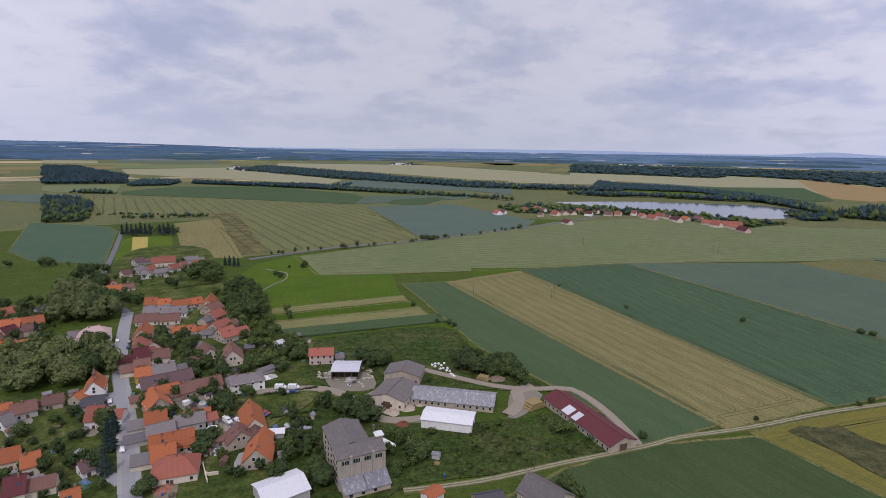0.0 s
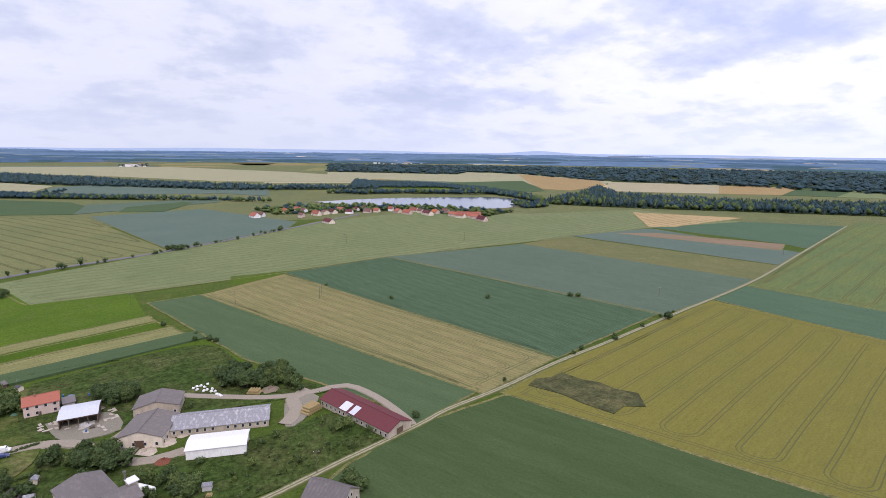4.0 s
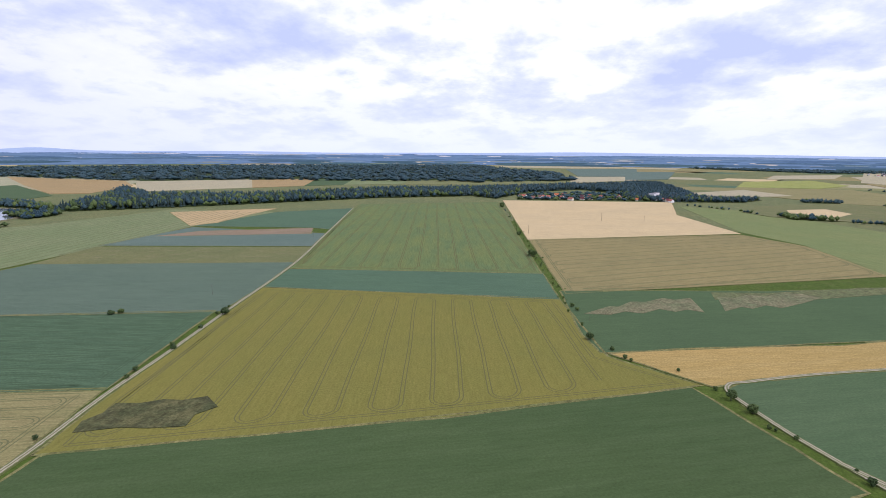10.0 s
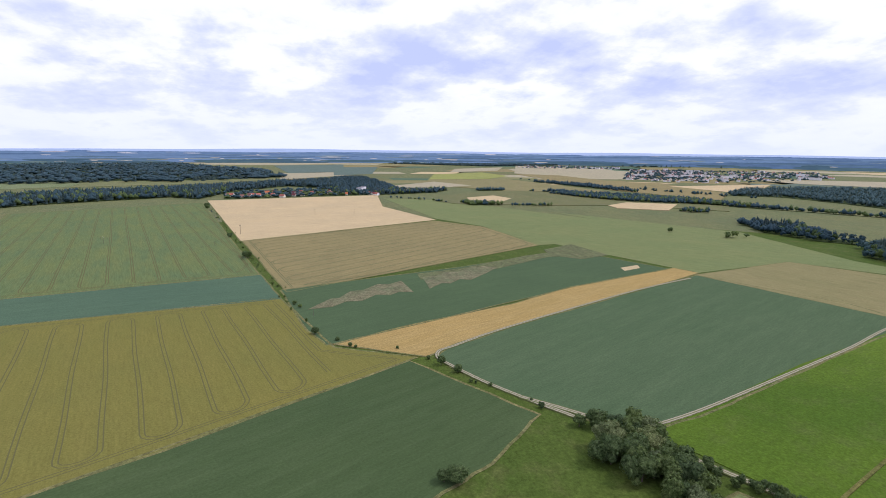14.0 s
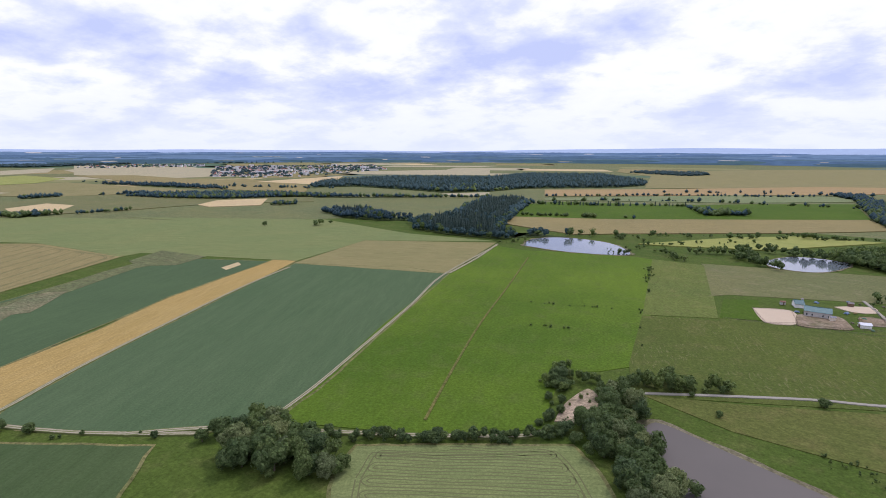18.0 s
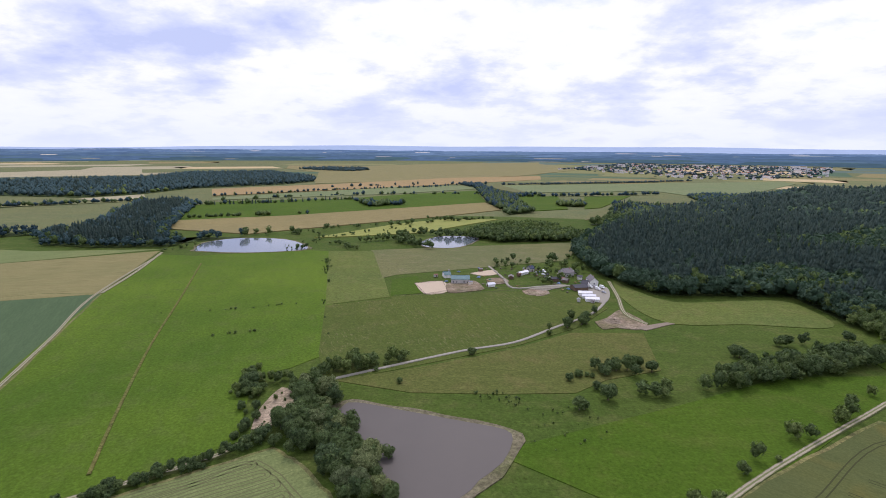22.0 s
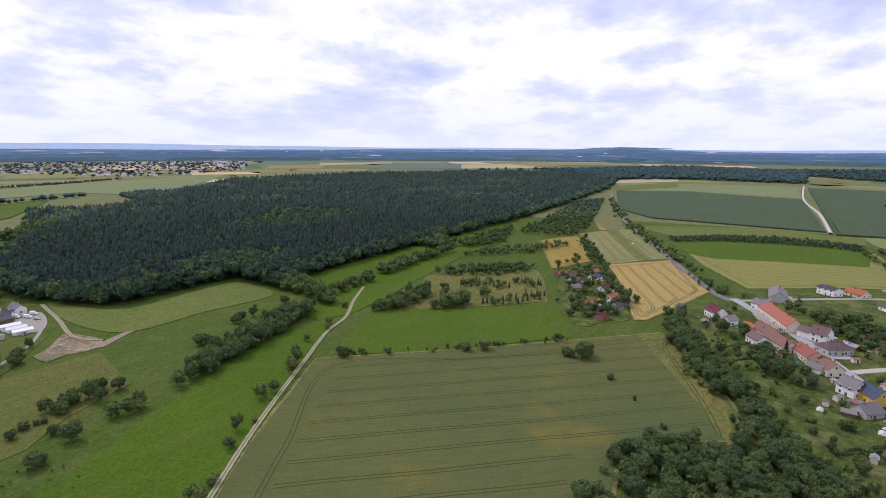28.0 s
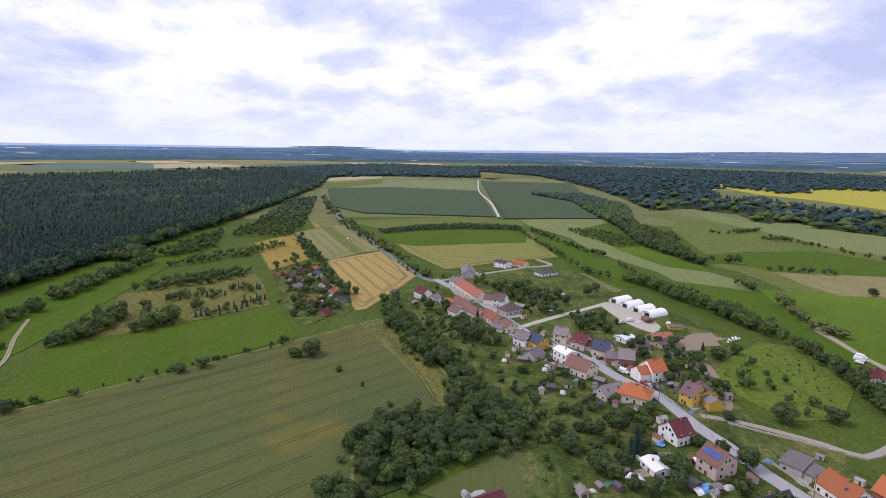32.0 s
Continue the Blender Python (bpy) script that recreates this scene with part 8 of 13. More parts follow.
house("village_house", -78.2, 188.0, -60, 8.2, 10.0, 3.5, 7.5, STONE, BROWNR, "weathered stone village house with a brown tiled gable roof")
house("village_house", -66.9, 177.0, -79, 12.0, 10.0, 3.5, 8.5, STONE, ORANGE, "weathered stone village house with an orange tiled gable roof", annex=True)
house("village_house", -101.4, 239.1, 45, 5.6, 8.0, 3, 5, GREYW, GREYR, "grey rendered village house with a grey slate gable roof")
house("village_house", -112.9, 268.4, -65, 15.2, 11.0, 3.5, 9, CREAM, BROWNR, "cream rendered village house with a brown tiled gable roof", annex=True)
house("village_house", -128.8, 274.2, -52, 12.6, 9.0, 3.2, 7, CREAM, BROWNR, "cream rendered village house with a brown tiled gable roof", annex=True)
house("village_house", -143.0, 202.3, 15, 6.2, 11.0, 4, 8, WHITE, RED, "white rendered village house with a red tiled gable roof", annex=True)
house("village_house", -138.8, 154.9, 27, 5.6, 10.0, 4, 8, CREAM, MAROON, "cream rendered village house with a maroon tiled gable roof", annex=True)
house("village_house", -154.9, 172.4, 34, 5.4, 9.0, 4, 7, CREAM, ORANGE, "cream rendered village house with an orange tiled gable roof")
house("village_house", -145.4, 169.5, 37, 5.4, 9.0, 4, 7, CREAM, ORANGE, "cream rendered village house with an orange tiled gable roof")
house("village_house", -124.9, 167.6, 53, 4.0, 6.0, 3, 5.5, WHITE, PURPLE, "white rendered village house with a purple-brown tiled gable roof")
house("village_house", -117.3, 149.6, 34, 4.7, 9.0, 3.5, 7, CREAM, ORANGE, "cream rendered village house with an orange tiled gable roof")
house("village_house", -184.3, 206.4, 34, 4.0, 8.0, 3.5, 6.5, CREAM, ORANGE, "cream rendered village house with an orange tiled gable roof")
house("village_house", -178.2, 207.9, 43, 8.4, 9.0, 3.5, 6.5, GREYW, BROWNR, "grey rendered village house with a brown tiled gable roof", annex=True)
house("village_house", -176.9, 197.0, 60, 4.0, 8.0, 3.5, 6.5, WHITE, GREYR, "white rendered village house with a grey slate gable roof")
house("village_house", -171.7, 216.6, 28, 7.4, 8.0, 3, 5.5, STONE, BROWNR, "weathered stone village house with a brown tiled gable roof", annex=True)
house("village_house", -162.4, 219.3, 80, 5.1, 7.0, 3, 5.5, STONE, ORANGE, "weathered stone village house with an orange tiled gable roof")
house("manor_house", -202.7, 292.4, 26, 15.7, 12.0, 6.5, 10.5, WHITE, ROSER, "white manor house with a pale rose hipped roof", hip=True)
house("village_house", -93.2, 236.7, 28, 14.9, 11.0, 5, 7.5, WHITE, GREYR, "white rendered village house with a grey slate hip roof", hip=True)
house("village_house", -93.1, 167.8, 19, 14.9, 12.0, 3.5, 8, CREAM, RED, "cream rendered village house with a red tiled hip roof", hip=True)
house("chapel", -159.9, 227.3, -63, 12.3, 8.0, 5, 9.5, WHITE, ORANGE, "small white chapel with an orange tiled roof", turret=True)
house("shed", -153.8, 216.2, 16, 8.8, 11.0, 3, 4, GREYW, DARK, "grey rendered shed with a dark slate gable roof")
house("farmhouse", -64.5, 269.5, 9, 12.6, 9.0, 5.5, 8, PINK, RED, "pale pink rendered farmhouse with a red tiled gable roof")
house("open_shed", -48.0, 253.1, 2, 13.5, 13.0, 4.8, 5.8, WOODW, WHITER, "open timber shed with a white metal roof")
house("storage_hall", -52.4, 156.5, 36, 14.8, 13.0, 4, 6, GREYW, WHITER, "storage hall with a bright white metal roof")
house("barn", -18.0, 249.9, -99, 12.9, 18.0, 4.5, 7, STONE, METAL, "weathered stone barn with a grey corrugated metal gable roof")
house("barn", -20.9, 227.1, -109, 18.3, 17.0, 4.5, 7, CREAM, METAL, "cream rendered barn with a grey corrugated metal gable roof")
house("cowshed", 6.5, 225.6, -11, 37.8, 14.0, 3, 5.6, STONE, RUST, "long cowshed with a patched rusty corrugated roof")
house("storage_hall", 3.8, 204.6, -12, 21.2, 11.0, 4.2, 5.2, WHITE, WHITER, "white storage hall with a white metal roof")
house("barn", 62.7, 206.3, -66, 44.1, 13.0, 3.5, 6, STONE, MAROON, "long stone barn with a maroon metal roof", panels=True)
house("barn", 35.3, 154.7, -47, 14.4, 12.0, 4, 8, STONE, METAL, "old barn with a worn grey corrugated roof")
house("shed", 16.3, 152.5, 16, 9.0, 8.0, 3, 5.5, STONE, DARK, "weathered stone shed with a dark slate gable roof")
house("shed", -93.5, 291.1, 50, 4.9, 6.0, 3, 4, GREYW, WHITER, "grey rendered shed with a white metal gable roof")
house("shed", -55.1, 270.9, 13, 4.2, 7.0, 3, 4.5, GREYW, GREYR, "grey rendered shed with a grey slate gable roof")
house("house", -397.9, -25.2, 39, 12.4, 9.0, 5, 8.5, WHITE, MAROON, "white rendered house with a maroon tiled gable roof")
house("house", -386.1, -15.5, 147, 8.1, 6.0, 4, 6.5, WHITE, GREYR, "white rendered house with a grey slate gable roof")
house("house", -475.3, 11.5, 2, 26.2, 12.0, 4.5, 8.5, GREYW, GREYR, "grey rendered house with a grey slate gable roof")
house("house", -514.6, 47.0, 47, 14.4, 10.0, 5.5, 7, WHITE, DARK, "white rendered house with a dark slate gable roof")
house("house", -521.1, 65.5, 47, 14.7, 10.0, 3, 6, CREAM, ORANGE, "cream rendered house with an orange tiled gable roof")
house("house", -407.9, 13.0, 22, 42.8, 11.0, 5, 9, CREAM, RED, "cream rendered house with a red tiled gable roof", annex=True)
house("house", -435.6, 2.1, 52, 11.7, 9.0, 5, 8, WHITE, GREYR, "white rendered house with a grey slate gable roof")
house("house", -379.6, -4.0, 67, 6.5, 7.0, 3, 5.5, WHITE, ORANGE, "white rendered house with an orange tiled gable roof")
house("house", -373.6, 5.4, 31, 16.7, 9.0, 4, 7.5, CREAM, BROWNR, "cream rendered house with a brown tiled gable roof")
house("house", -355.0, 13.3, 30, 19.5, 9.0, 4, 7.5, CREAM, BROWNR, "cream rendered house with a brown tiled gable roof")
house("house", -354.2, 1.3, 34, 10.8, 8.0, 4, 7, WHITE, PURPLE, "white rendered house with a purple-brown tiled gable roof")
house("house", -381.7, 34.1, 63, 9.1, 10.0, 5.5, 9.5, WHITE, PURPLE, "white rendered house with a purple-brown tiled gable roof", annex=True)
house("house", -342.8, 25.6, 27, 15.0, 9.0, 4.2, 7.5, CREAM, RED, "cream rendered house with a red tiled gable roof", annex=True)
house("house", -328.2, 33.3, 28, 15.3, 9.0, 4.2, 7.5, CREAM, BROWNR, "cream rendered house with a brown tiled gable roof")
house("house", -324.9, 28.6, 57, 7.4, 6.0, 3, 5, WHITE, GREYR, "white rendered house with a grey slate gable roof")
house("house", -302.0, 41.5, 49, 8.5, 9.0, 5, 8.5, WHITE, GREYR, "white rendered house with a grey slate gable roof")
house("house", -298.0, 49.2, 33, 11.0, 9.0, 4.5, 8, YELLOWW, BLUER, "yellow rendered house with a dark blue tiled gable roof")
house("house", -280.7, 45.1, 133, 9.5, 8.0, 3, 6, GREYW, GREYR, "grey rendered house with a grey slate gable roof")
house("house", -309.4, 66.2, 63, 8.1, 10.0, 5.5, 9, CREAM, GREYR, "cream rendered house with a grey slate gable roof")
house("house", -298.5, 75.9, 46, 9.1, 10.0, 5, 9, PINK, MAROON, "pale pink rendered house with a maroon tiled gable roof", annex=True)
house("house", -287.9, 85.4, 52, 9.4, 10.0, 4.5, 9, CREAM, BLUER, "cream rendered house with a dark blue tiled gable roof")
house("house", -276.7, 61.5, 31, 10.4, 8.0, 6.5, 8, WHITE, WHITER, "white rendered house with a white metal gable roof")
house("house", -261.9, 67.1, 41, 13.4, 11.0, 4.5, 8.5, CREAM, BROWNR, "cream rendered house with a brown tiled gable roof")
house("house", -275.5, 94.7, 76, 8.2, 11.0, 5, 9, BRICKW, GREYR, "red brick house with a grey slate gable roof", annex=True)
house("house", -310.9, 106.0, 120, 9.2, 8.0, 3, 4, WHITE, WHITER, "white rendered house with a white metal gable roof")
house("house", -314.6, 128.1, 114, 15.0, 9.0, 3, 4.5, STONE, RED, "weathered stone house with a red tiled gable roof")
house("house", -305.0, 127.1, 116, 12.9, 8.0, 3, 4, STONE, PURPLE, "weathered stone house with a purple-brown tiled gable roof")
house("house", -258.2, 103.2, 109, 8.7, 11.0, 6, 10.5, WHITE, ORANGE, "white rendered house with an orange tiled gable roof", annex=True)
house("house", -235.8, 74.8, 119, 13.0, 9.0, 3, 6.5, GREYW, GREYR, "grey rendered house with a grey slate gable roof")
house("house", -234.0, 118.1, 4, 9.0, 9.0, 5, 8, YELLOWW, PURPLE, "yellow rendered house with a purple-brown tiled gable roof", annex=True)
house("house", -198.5, 91.0, 114, 9.0, 10.0, 4.8, 9, WHITE, MAROON, "white rendered house with a maroon tiled gable roof")
house("house", -176.4, 74.7, 17, 8.4, 7.0, 3, 3.8, WHITE, WHITER, "white rendered house with a white metal gable roof")
house("house", -181.9, 80.5, 97, 5.1, 5.0, 2.4, 3, GREYW, METAL, "grey rendered house with a grey corrugated metal gable roof")
house("house", -162.9, 133.1, 15, 12.3, 11.0, 4, 8, WHITE, ORANGE, "white rendered house with an orange tiled gable roof", annex=True)
house("house", -154.0, 105.0, 112, 9.6, 9.0, 4, 8, WHITE, DARK, "white rendered house with a dark slate gable roof")
house("house", -161.7, 147.9, 24, 6.5, 10.0, 4.5, 8.5, BRICKW, ORANGE, "red brick house with an orange tiled gable roof", annex=True)
house("house", -151.2, 12.6, 120, 8.6, 9.0, 3.5, 6.5, CREAM, MAROON, "cream rendered house with a maroon tiled gable roof")
house("house", -261.9, 215.2, 107, 14.9, 9.0, 3.5, 6, CREAM, MAROON, "cream rendered house with a maroon tiled gable roof")
house("bungalow", -484.3, 85.4, 119, 19.6, 11.0, 3, 5.5, WHITE, DARK, "white rendered bungalow with a dark slate hip roof", hip=True)
house("house", -362.6, 39.1, 124, 15.4, 10.0, 4, 7, GREYW, PURPLE, "grey rendered house with a purple-brown tiled hip roof", hip=True)
house("house", -234.0, 86.0, 58, 14.6, 12.0, 4, 7.5, CREAM, ORANGE, "cream rendered house with an orange tiled hip roof", hip=True)
house("house", -231.9, 112.6, 33, 6.9, 12.0, 5.5, 9.5, YELLOWW, PURPLE, "bright yellow house with a purple-brown tiled roof")
house("house", -176.7, 96.8, 26, 8.4, 11.0, 6, 10, PINK, BROWNR, "pink house with solar panels on a brown roof", solar=2)
house("workshop", -302.2, 111.4, 88, 8.6, 12.0, 3, 5, STONE, PURPLE, "low workshop with solar panels on its roof", solar=2)
house("garage_block", -180.5, 128.0, 41, 7.3, 12.0, 3.6, 3.7, GREYW, METAL, "low grey garage block with a flat roof")
house("garage_block", -175.4, 131.0, 25, 4.8, 9.0, 3, 3.1, GREYW, METAL, "low grey annex with a flat roof")
house("cottage", -455.2, -146.9, 158, 11.0, 7.0, 2.5, 5, BRICKW, PURPLE, "red brick cottage with a purple-brown tiled gable roof")
house("cottage", -456.3, -157.8, 158, 11.6, 6.0, 2.5, 4.5, BRICKW, RED, "red brick cottage with a red tiled gable roof")
house("cottage", -437.2, -140.0, 160, 9.2, 7.0, 2.6, 5, WHITE, PURPLE, "white rendered cottage with a purple-brown tiled gable roof")
house("cottage", -414.6, -131.0, 157, 9.4, 7.0, 2.6, 5, BRICKW, GREYR, "red brick cottage with a grey slate gable roof")
house("cottage", -459.6, -127.3, 156, 11.7, 8.0, 2.8, 5, WHITE, BLUER, "white rendered cottage with a dark blue tiled gable roof")
house("cottage", -427.4, -109.9, 161, 11.5, 7.0, 2.6, 4.5, WHITE, MAROON, "white rendered cottage with a maroon tiled gable roof")
house("cottage", -404.0, -97.7, 160, 10.2, 7.0, 2.6, 4.8, CREAM, RED, "cream rendered cottage with a red tiled gable roof")
house("cottage", -383.6, -87.0, 156, 11.2, 8.0, 2.6, 5, GREYW, DARK, "grey rendered cottage with a dark slate gable roof")
house("cottage", -370.9, -106.6, 156, 8.0, 8.0, 2.6, 6, BRICKW, RED, "red brick cottage with a red tiled gable roof")
house("cottage", -350.0, -90.8, 156, 6.7, 7.0, 2.6, 5, BRICKW, MAROON, "red brick cottage with a maroon tiled gable roof")
house("cottage", -481.5, -133.9, 167, 7.9, 6.0, 2.5, 4.5, BRICKW, RED, "red brick cottage with a red tiled gable roof")
house("riding_hall", -25.5, -444.7, 180, 15.6, 13.0, 4, 6, GREYW, TEALR, "riding hall with a green-blue metal roof")
house("shed", -14.2, -463.2, -166, 5.8, 9.0, 3, 5, WHITE, TEALR, "white rendered shed with a green-blue metal gable roof")
house("stable", -109.0, -448.8, -169, 6.7, 6.0, 2.6, 3.8, WOODW, DARK, "brown timber stable with a dark slate gable roof")
house("shed", -118.3, -444.0, 143, 4.4, 5.0, 2.6, 3.6, WOODW, METAL, "brown timber shed with a grey corrugated metal gable roof")
house("shed", -133.6, -455.4, 172, 4.0, 5.0, 2.6, 3.8, WHITE, DARK, "white rendered shed with a dark slate gable roof")
house("stable", -123.5, -420.1, -169, 11.9, 9.0, 3, 4.5, WOODW, DARK, "brown timber stable with a dark slate gable roof")
house("farmhouse", -124.9, -468.6, -158, 9.9, 10.0, 4, 7, GREYW, GREYR, "grey rendered farmhouse with a grey slate gable roof")
house("cottage", -95.2, -487.9, -151, 4.3, 7.0, 3, 5, GREYW, BLUER, "grey rendered cottage with a dark blue tiled gable roof")
house("greenhouse", -123.6, -403.5, 172, 10.3, 5.0, 2.4, 3.4, WHITE, WHITER, "low white plastic-covered greenhouse beside a yard")
house("greenhouse", -123.8, -394.6, 172, 10.1, 5.0, 2.4, 3.4, WHITE, WHITER, "low white plastic-covered greenhouse beside a yard")
house("greenhouse", -124.0, -386.1, 172, 9.9, 5.0, 2.4, 3.4, WHITE, WHITER, "low white plastic-covered greenhouse beside a yard")
house("farmhouse", -129.6, -424.2, 148, 5.0, 8.0, 4, 7, WHITE, DARK, "white rendered farmhouse with a dark slate gable roof")
house("farmhouse", -140.0, -438.8, 88, 13.1, 7.0, 4, 7, WHITE, GREYR, "white rendered farmhouse with a grey slate gable roof")
house("shed", -59.0, 200.5, 89, 5, 4, 2.3, 3.3, GREYW, METAL, "small grey rendered garden shed with a grey corrugated metal roof")
house("shed", -65.7, 194.2, 10, 6, 4, 2.3, 3.3, GREYW, WHITER, "small grey rendered garden shed with a white metal roof")
house("shed", -171.6, 427.9, 60, 6, 5, 2.3, 3.3, WOODW, GREYR, "small brown timber garden shed with a grey slate roof")
house("shed", -110.1, 284.9, 20, 6, 5, 2.3, 3.3, WOODW, GREYR, "small brown timber garden shed with a grey slate roof")
house("shed", -131.5, 267.9, 20, 7, 5, 2.3, 3.3, WOODW, BROWNR, "small brown timber garden shed with a brown tiled roof")
house("shed", -89.5, 303.8, 40, 7, 5, 2.3, 3.3, WOODW, METAL, "small brown timber garden shed with a grey corrugated metal roof")
house("shed", -2.1, 156.9, 45, 6, 5, 2.3, 3.3, WHITE, ORANGE, "small white rendered garden shed with a orange tiled roof")
house("shed", -7.1, 181.1, 78, 4, 4, 2.3, 3.3, CREAM, GREYR, "small cream rendered garden shed with a grey slate roof")
house("shed", -90.3, 254.5, 50, 8, 5, 2.3, 3.3, GREYW, GREYR, "small grey rendered garden shed with a grey slate roof")
house("shed", -153.8, 301.6, 60, 7, 5, 2.3, 3.3, WOODW, GREYR, "small brown timber garden shed with a grey slate roof")
house("shed", -111.2, 198.4, 30, 6, 5, 2.3, 3.3, GREYW, GREYR, "small grey rendered garden shed with a grey slate roof")
house("shed", -168.8, 82.6, 31, 8, 6, 2.3, 3.3, WOODW, DARK, "small brown timber garden shed with a dark slate roof")
house("shed", -250.5, 74.2, 54, 5, 4, 2.3, 3.3, WOODW, GREYR, "small brown timber garden shed with a grey slate roof")
house("shed", -265.6, 59.6, 70, 7, 5, 2.3, 3.3, WOODW, METAL, "small brown timber garden shed with a grey corrugated metal roof")
house("shed", -275.7, 38.2, 85, 5, 4, 2.3, 3.3, WOODW, GREYR, "small brown timber garden shed with a grey slate roof")
house("shed", -241.4, 47.9, 75, 4, 4, 2.3, 3.3, WOODW, DARK, "small brown timber garden shed with a dark slate roof")
house("shed", -167.9, 64.5, 31, 4, 4, 2.3, 3.3, CREAM, WHITER, "small cream rendered garden shed with a white metal roof")
house("shed", -160.8, 44.4, 10, 4, 3, 2.3, 3.3, GREYW, GREYR, "small grey rendered garden shed with a grey slate roof")
house("shed", -407.3, 83.3, 0, 7, 5, 2.3, 3.3, GREYW, METAL, "small grey rendered garden shed with a grey corrugated metal roof")
house("shed", -393.4, 67.7, 60, 9, 5, 2.3, 3.3, WHITE, METAL, "small white rendered garden shed with a grey corrugated metal roof")
house("shed", -305.5, 127.3, 35, 5, 4, 2.3, 3.3, BRICKW, ORANGE, "small red brick garden shed with a orange tiled roof")
house("shed", -245.2, 112.5, 65, 6, 4, 2.3, 3.3, GREYW, METAL, "small grey rendered garden shed with a grey corrugated metal roof")
house("shed", -274.9, 87.8, 35, 7, 4, 2.3, 3.3, CREAM, GREYR, "small cream rendered garden shed with a grey slate roof")
house("shed", -262.7, 94.7, 10, 6, 4, 2.3, 3.3, CREAM, BROWNR, "small cream rendered garden shed with a brown tiled roof")
house("shed", -336.5, 146.5, 85, 9, 5, 2.3, 3.3, YELLOWW, METAL, "small yellow rendered garden shed with a grey corrugated metal roof")
house("shed", -408.3, -48.1, 40, 5, 4, 2.3, 3.3, WOODW, BLUER, "small brown timber garden shed with a dark blue tiled roof")
house("shed", -378.4, -29.7, 15, 5, 4, 2.3, 3.3, WOODW, GREYR, "small brown timber garden shed with a grey slate roof")
house("shed", -377.1, 48.3, 50, 9, 6, 2.3, 3.3, BRICKW, RUST, "small red brick garden shed with a rusty grey corrugated roof")
house("shed", -350.6, 132.9, 5, 8, 5, 2.3, 3.3, WOODW, BROWNR, "small brown timber garden shed with a brown tiled roof")
house("shed", -435.6, -129.1, 75, 5, 4, 2.3, 3.3, WOODW, GREYR, "small brown timber garden shed with a grey slate roof")
house("shed", -386.4, -102.8, 15, 5, 4, 2.3, 3.3, WOODW, RED, "small brown timber garden shed with a red tiled roof")
house("shed", -376.2, -90.2, 45, 5, 4, 2.3, 3.3, WOODW, BLUER, "small brown timber garden shed with a dark blue tiled roof")
house("shed", -368.3, -103.9, 55, 4, 4, 2.3, 3.3, WOODW, GREYR, "small brown timber garden shed with a grey slate roof")
house("shed", -479.6, -145.6, 40, 5, 4, 2.3, 3.3, WOODW, MAROON, "small brown timber garden shed with a maroon tiled roof")
house("shed", -85.5, -473.5, 40, 12, 4, 2.3, 3.3, WHITE, WHITER, "small white rendered garden shed with a white metal roof")
house("shed", -72.2, -457.5, 80, 6, 4, 2.3, 3.3, WOODW, GREYR, "small brown timber garden shed with a grey slate roof")
house("shed", -50.9, -430.3, 15, 6, 5, 2.3, 3.3, WHITE, WHITER, "small white rendered garden shed with a white metal roof")
house("far_house", 99.2, 937.4, -71, 18.5, 11.4, 3.5, 8.76052, WHITE, RED, "white rendered far house with a red tiled gable roof")
house("far_house", 110.2, 948.6, -42, 12.0, 10.4, 3.5, 8.07114, WHITE, BROWNR, "white rendered far house with a brown tiled gable roof")
house("far_house", 157.8, 989.3, -77, 18.6, 10.2, 3.5, 8.87452, CREAM, ORANGE, "cream rendered far house with an orange tiled gable roof")
house("far_house", 185.1, 1016.0, -39, 12.2, 10.9, 4.5, 7.69005, WHITE, RED, "white rendered far house with a red tiled gable roof")
house("far_house", 191.0, 986.9, -54, 9.9, 11.9, 3.5, 7.93396, WHITE, BROWNR, "white rendered far house with a brown tiled gable roof")
house("far_house", 202.6, 933.6, -68, 19.4, 9.5, 3.5, 8.94985, CREAM, RED, "cream rendered far house with a red tiled gable roof")
house("far_house", 220.5, 944.4, -70, 11.4, 11.8, 4.5, 7.59771, CREAM, BROWNR, "cream rendered far house with a brown tiled gable roof")
house("far_house", 236.5, 954.1, -71, 18.1, 11.1, 3.5, 7.96494, CREAM, MAROON, "cream rendered far house with a maroon tiled gable roof")
house("far_house", 259.8, 985.1, -48, 13.4, 10.4, 3.5, 7.5855, WHITE, RED, "white rendered far house with a red tiled gable roof")
house("far_house", 263.5, 937.4, -34, 12.6, 11.4, 4.5, 8.06455, WHITE, MAROON, "white rendered far house with a maroon tiled gable roof")
house("far_house", 286.9, 972.6, -53, 8.8, 11.9, 3.5, 7.67853, WHITE, MAROON, "white rendered far house with a maroon tiled gable roof")
house("far_house", 302.7, 979.7, -64, 13.6, 10.6, 4.5, 7.66208, PINK, RED, "pale pink rendered far house with a red tiled gable roof")
house("far_house", 299.3, 941.1, -36, 13.3, 11.8, 3.5, 7.81273, PINK, BROWNR, "pale pink rendered far house with a brown tiled gable roof")
house("far_house", 318.4, 943.8, -47, 10.7, 9.8, 3.5, 7.96868, CREAM, RED, "cream rendered far house with a red tiled gable roof")
house("far_house", 349.9, 952.3, -39, 9.0, 9.4, 4.5, 8.99509, WHITE, RED, "white rendered far house with a red tiled gable roof")
house("far_house", 353.4, 921.3, -82, 15.8, 11.8, 3.5, 7.856, PINK, RED, "pale pink rendered far house with a red tiled gable roof")
house("far_house", 360.6, 893.6, -65, 17.6, 10.3, 3.5, 8.96858, PINK, RED, "pale pink rendered far house with a red tiled gable roof")
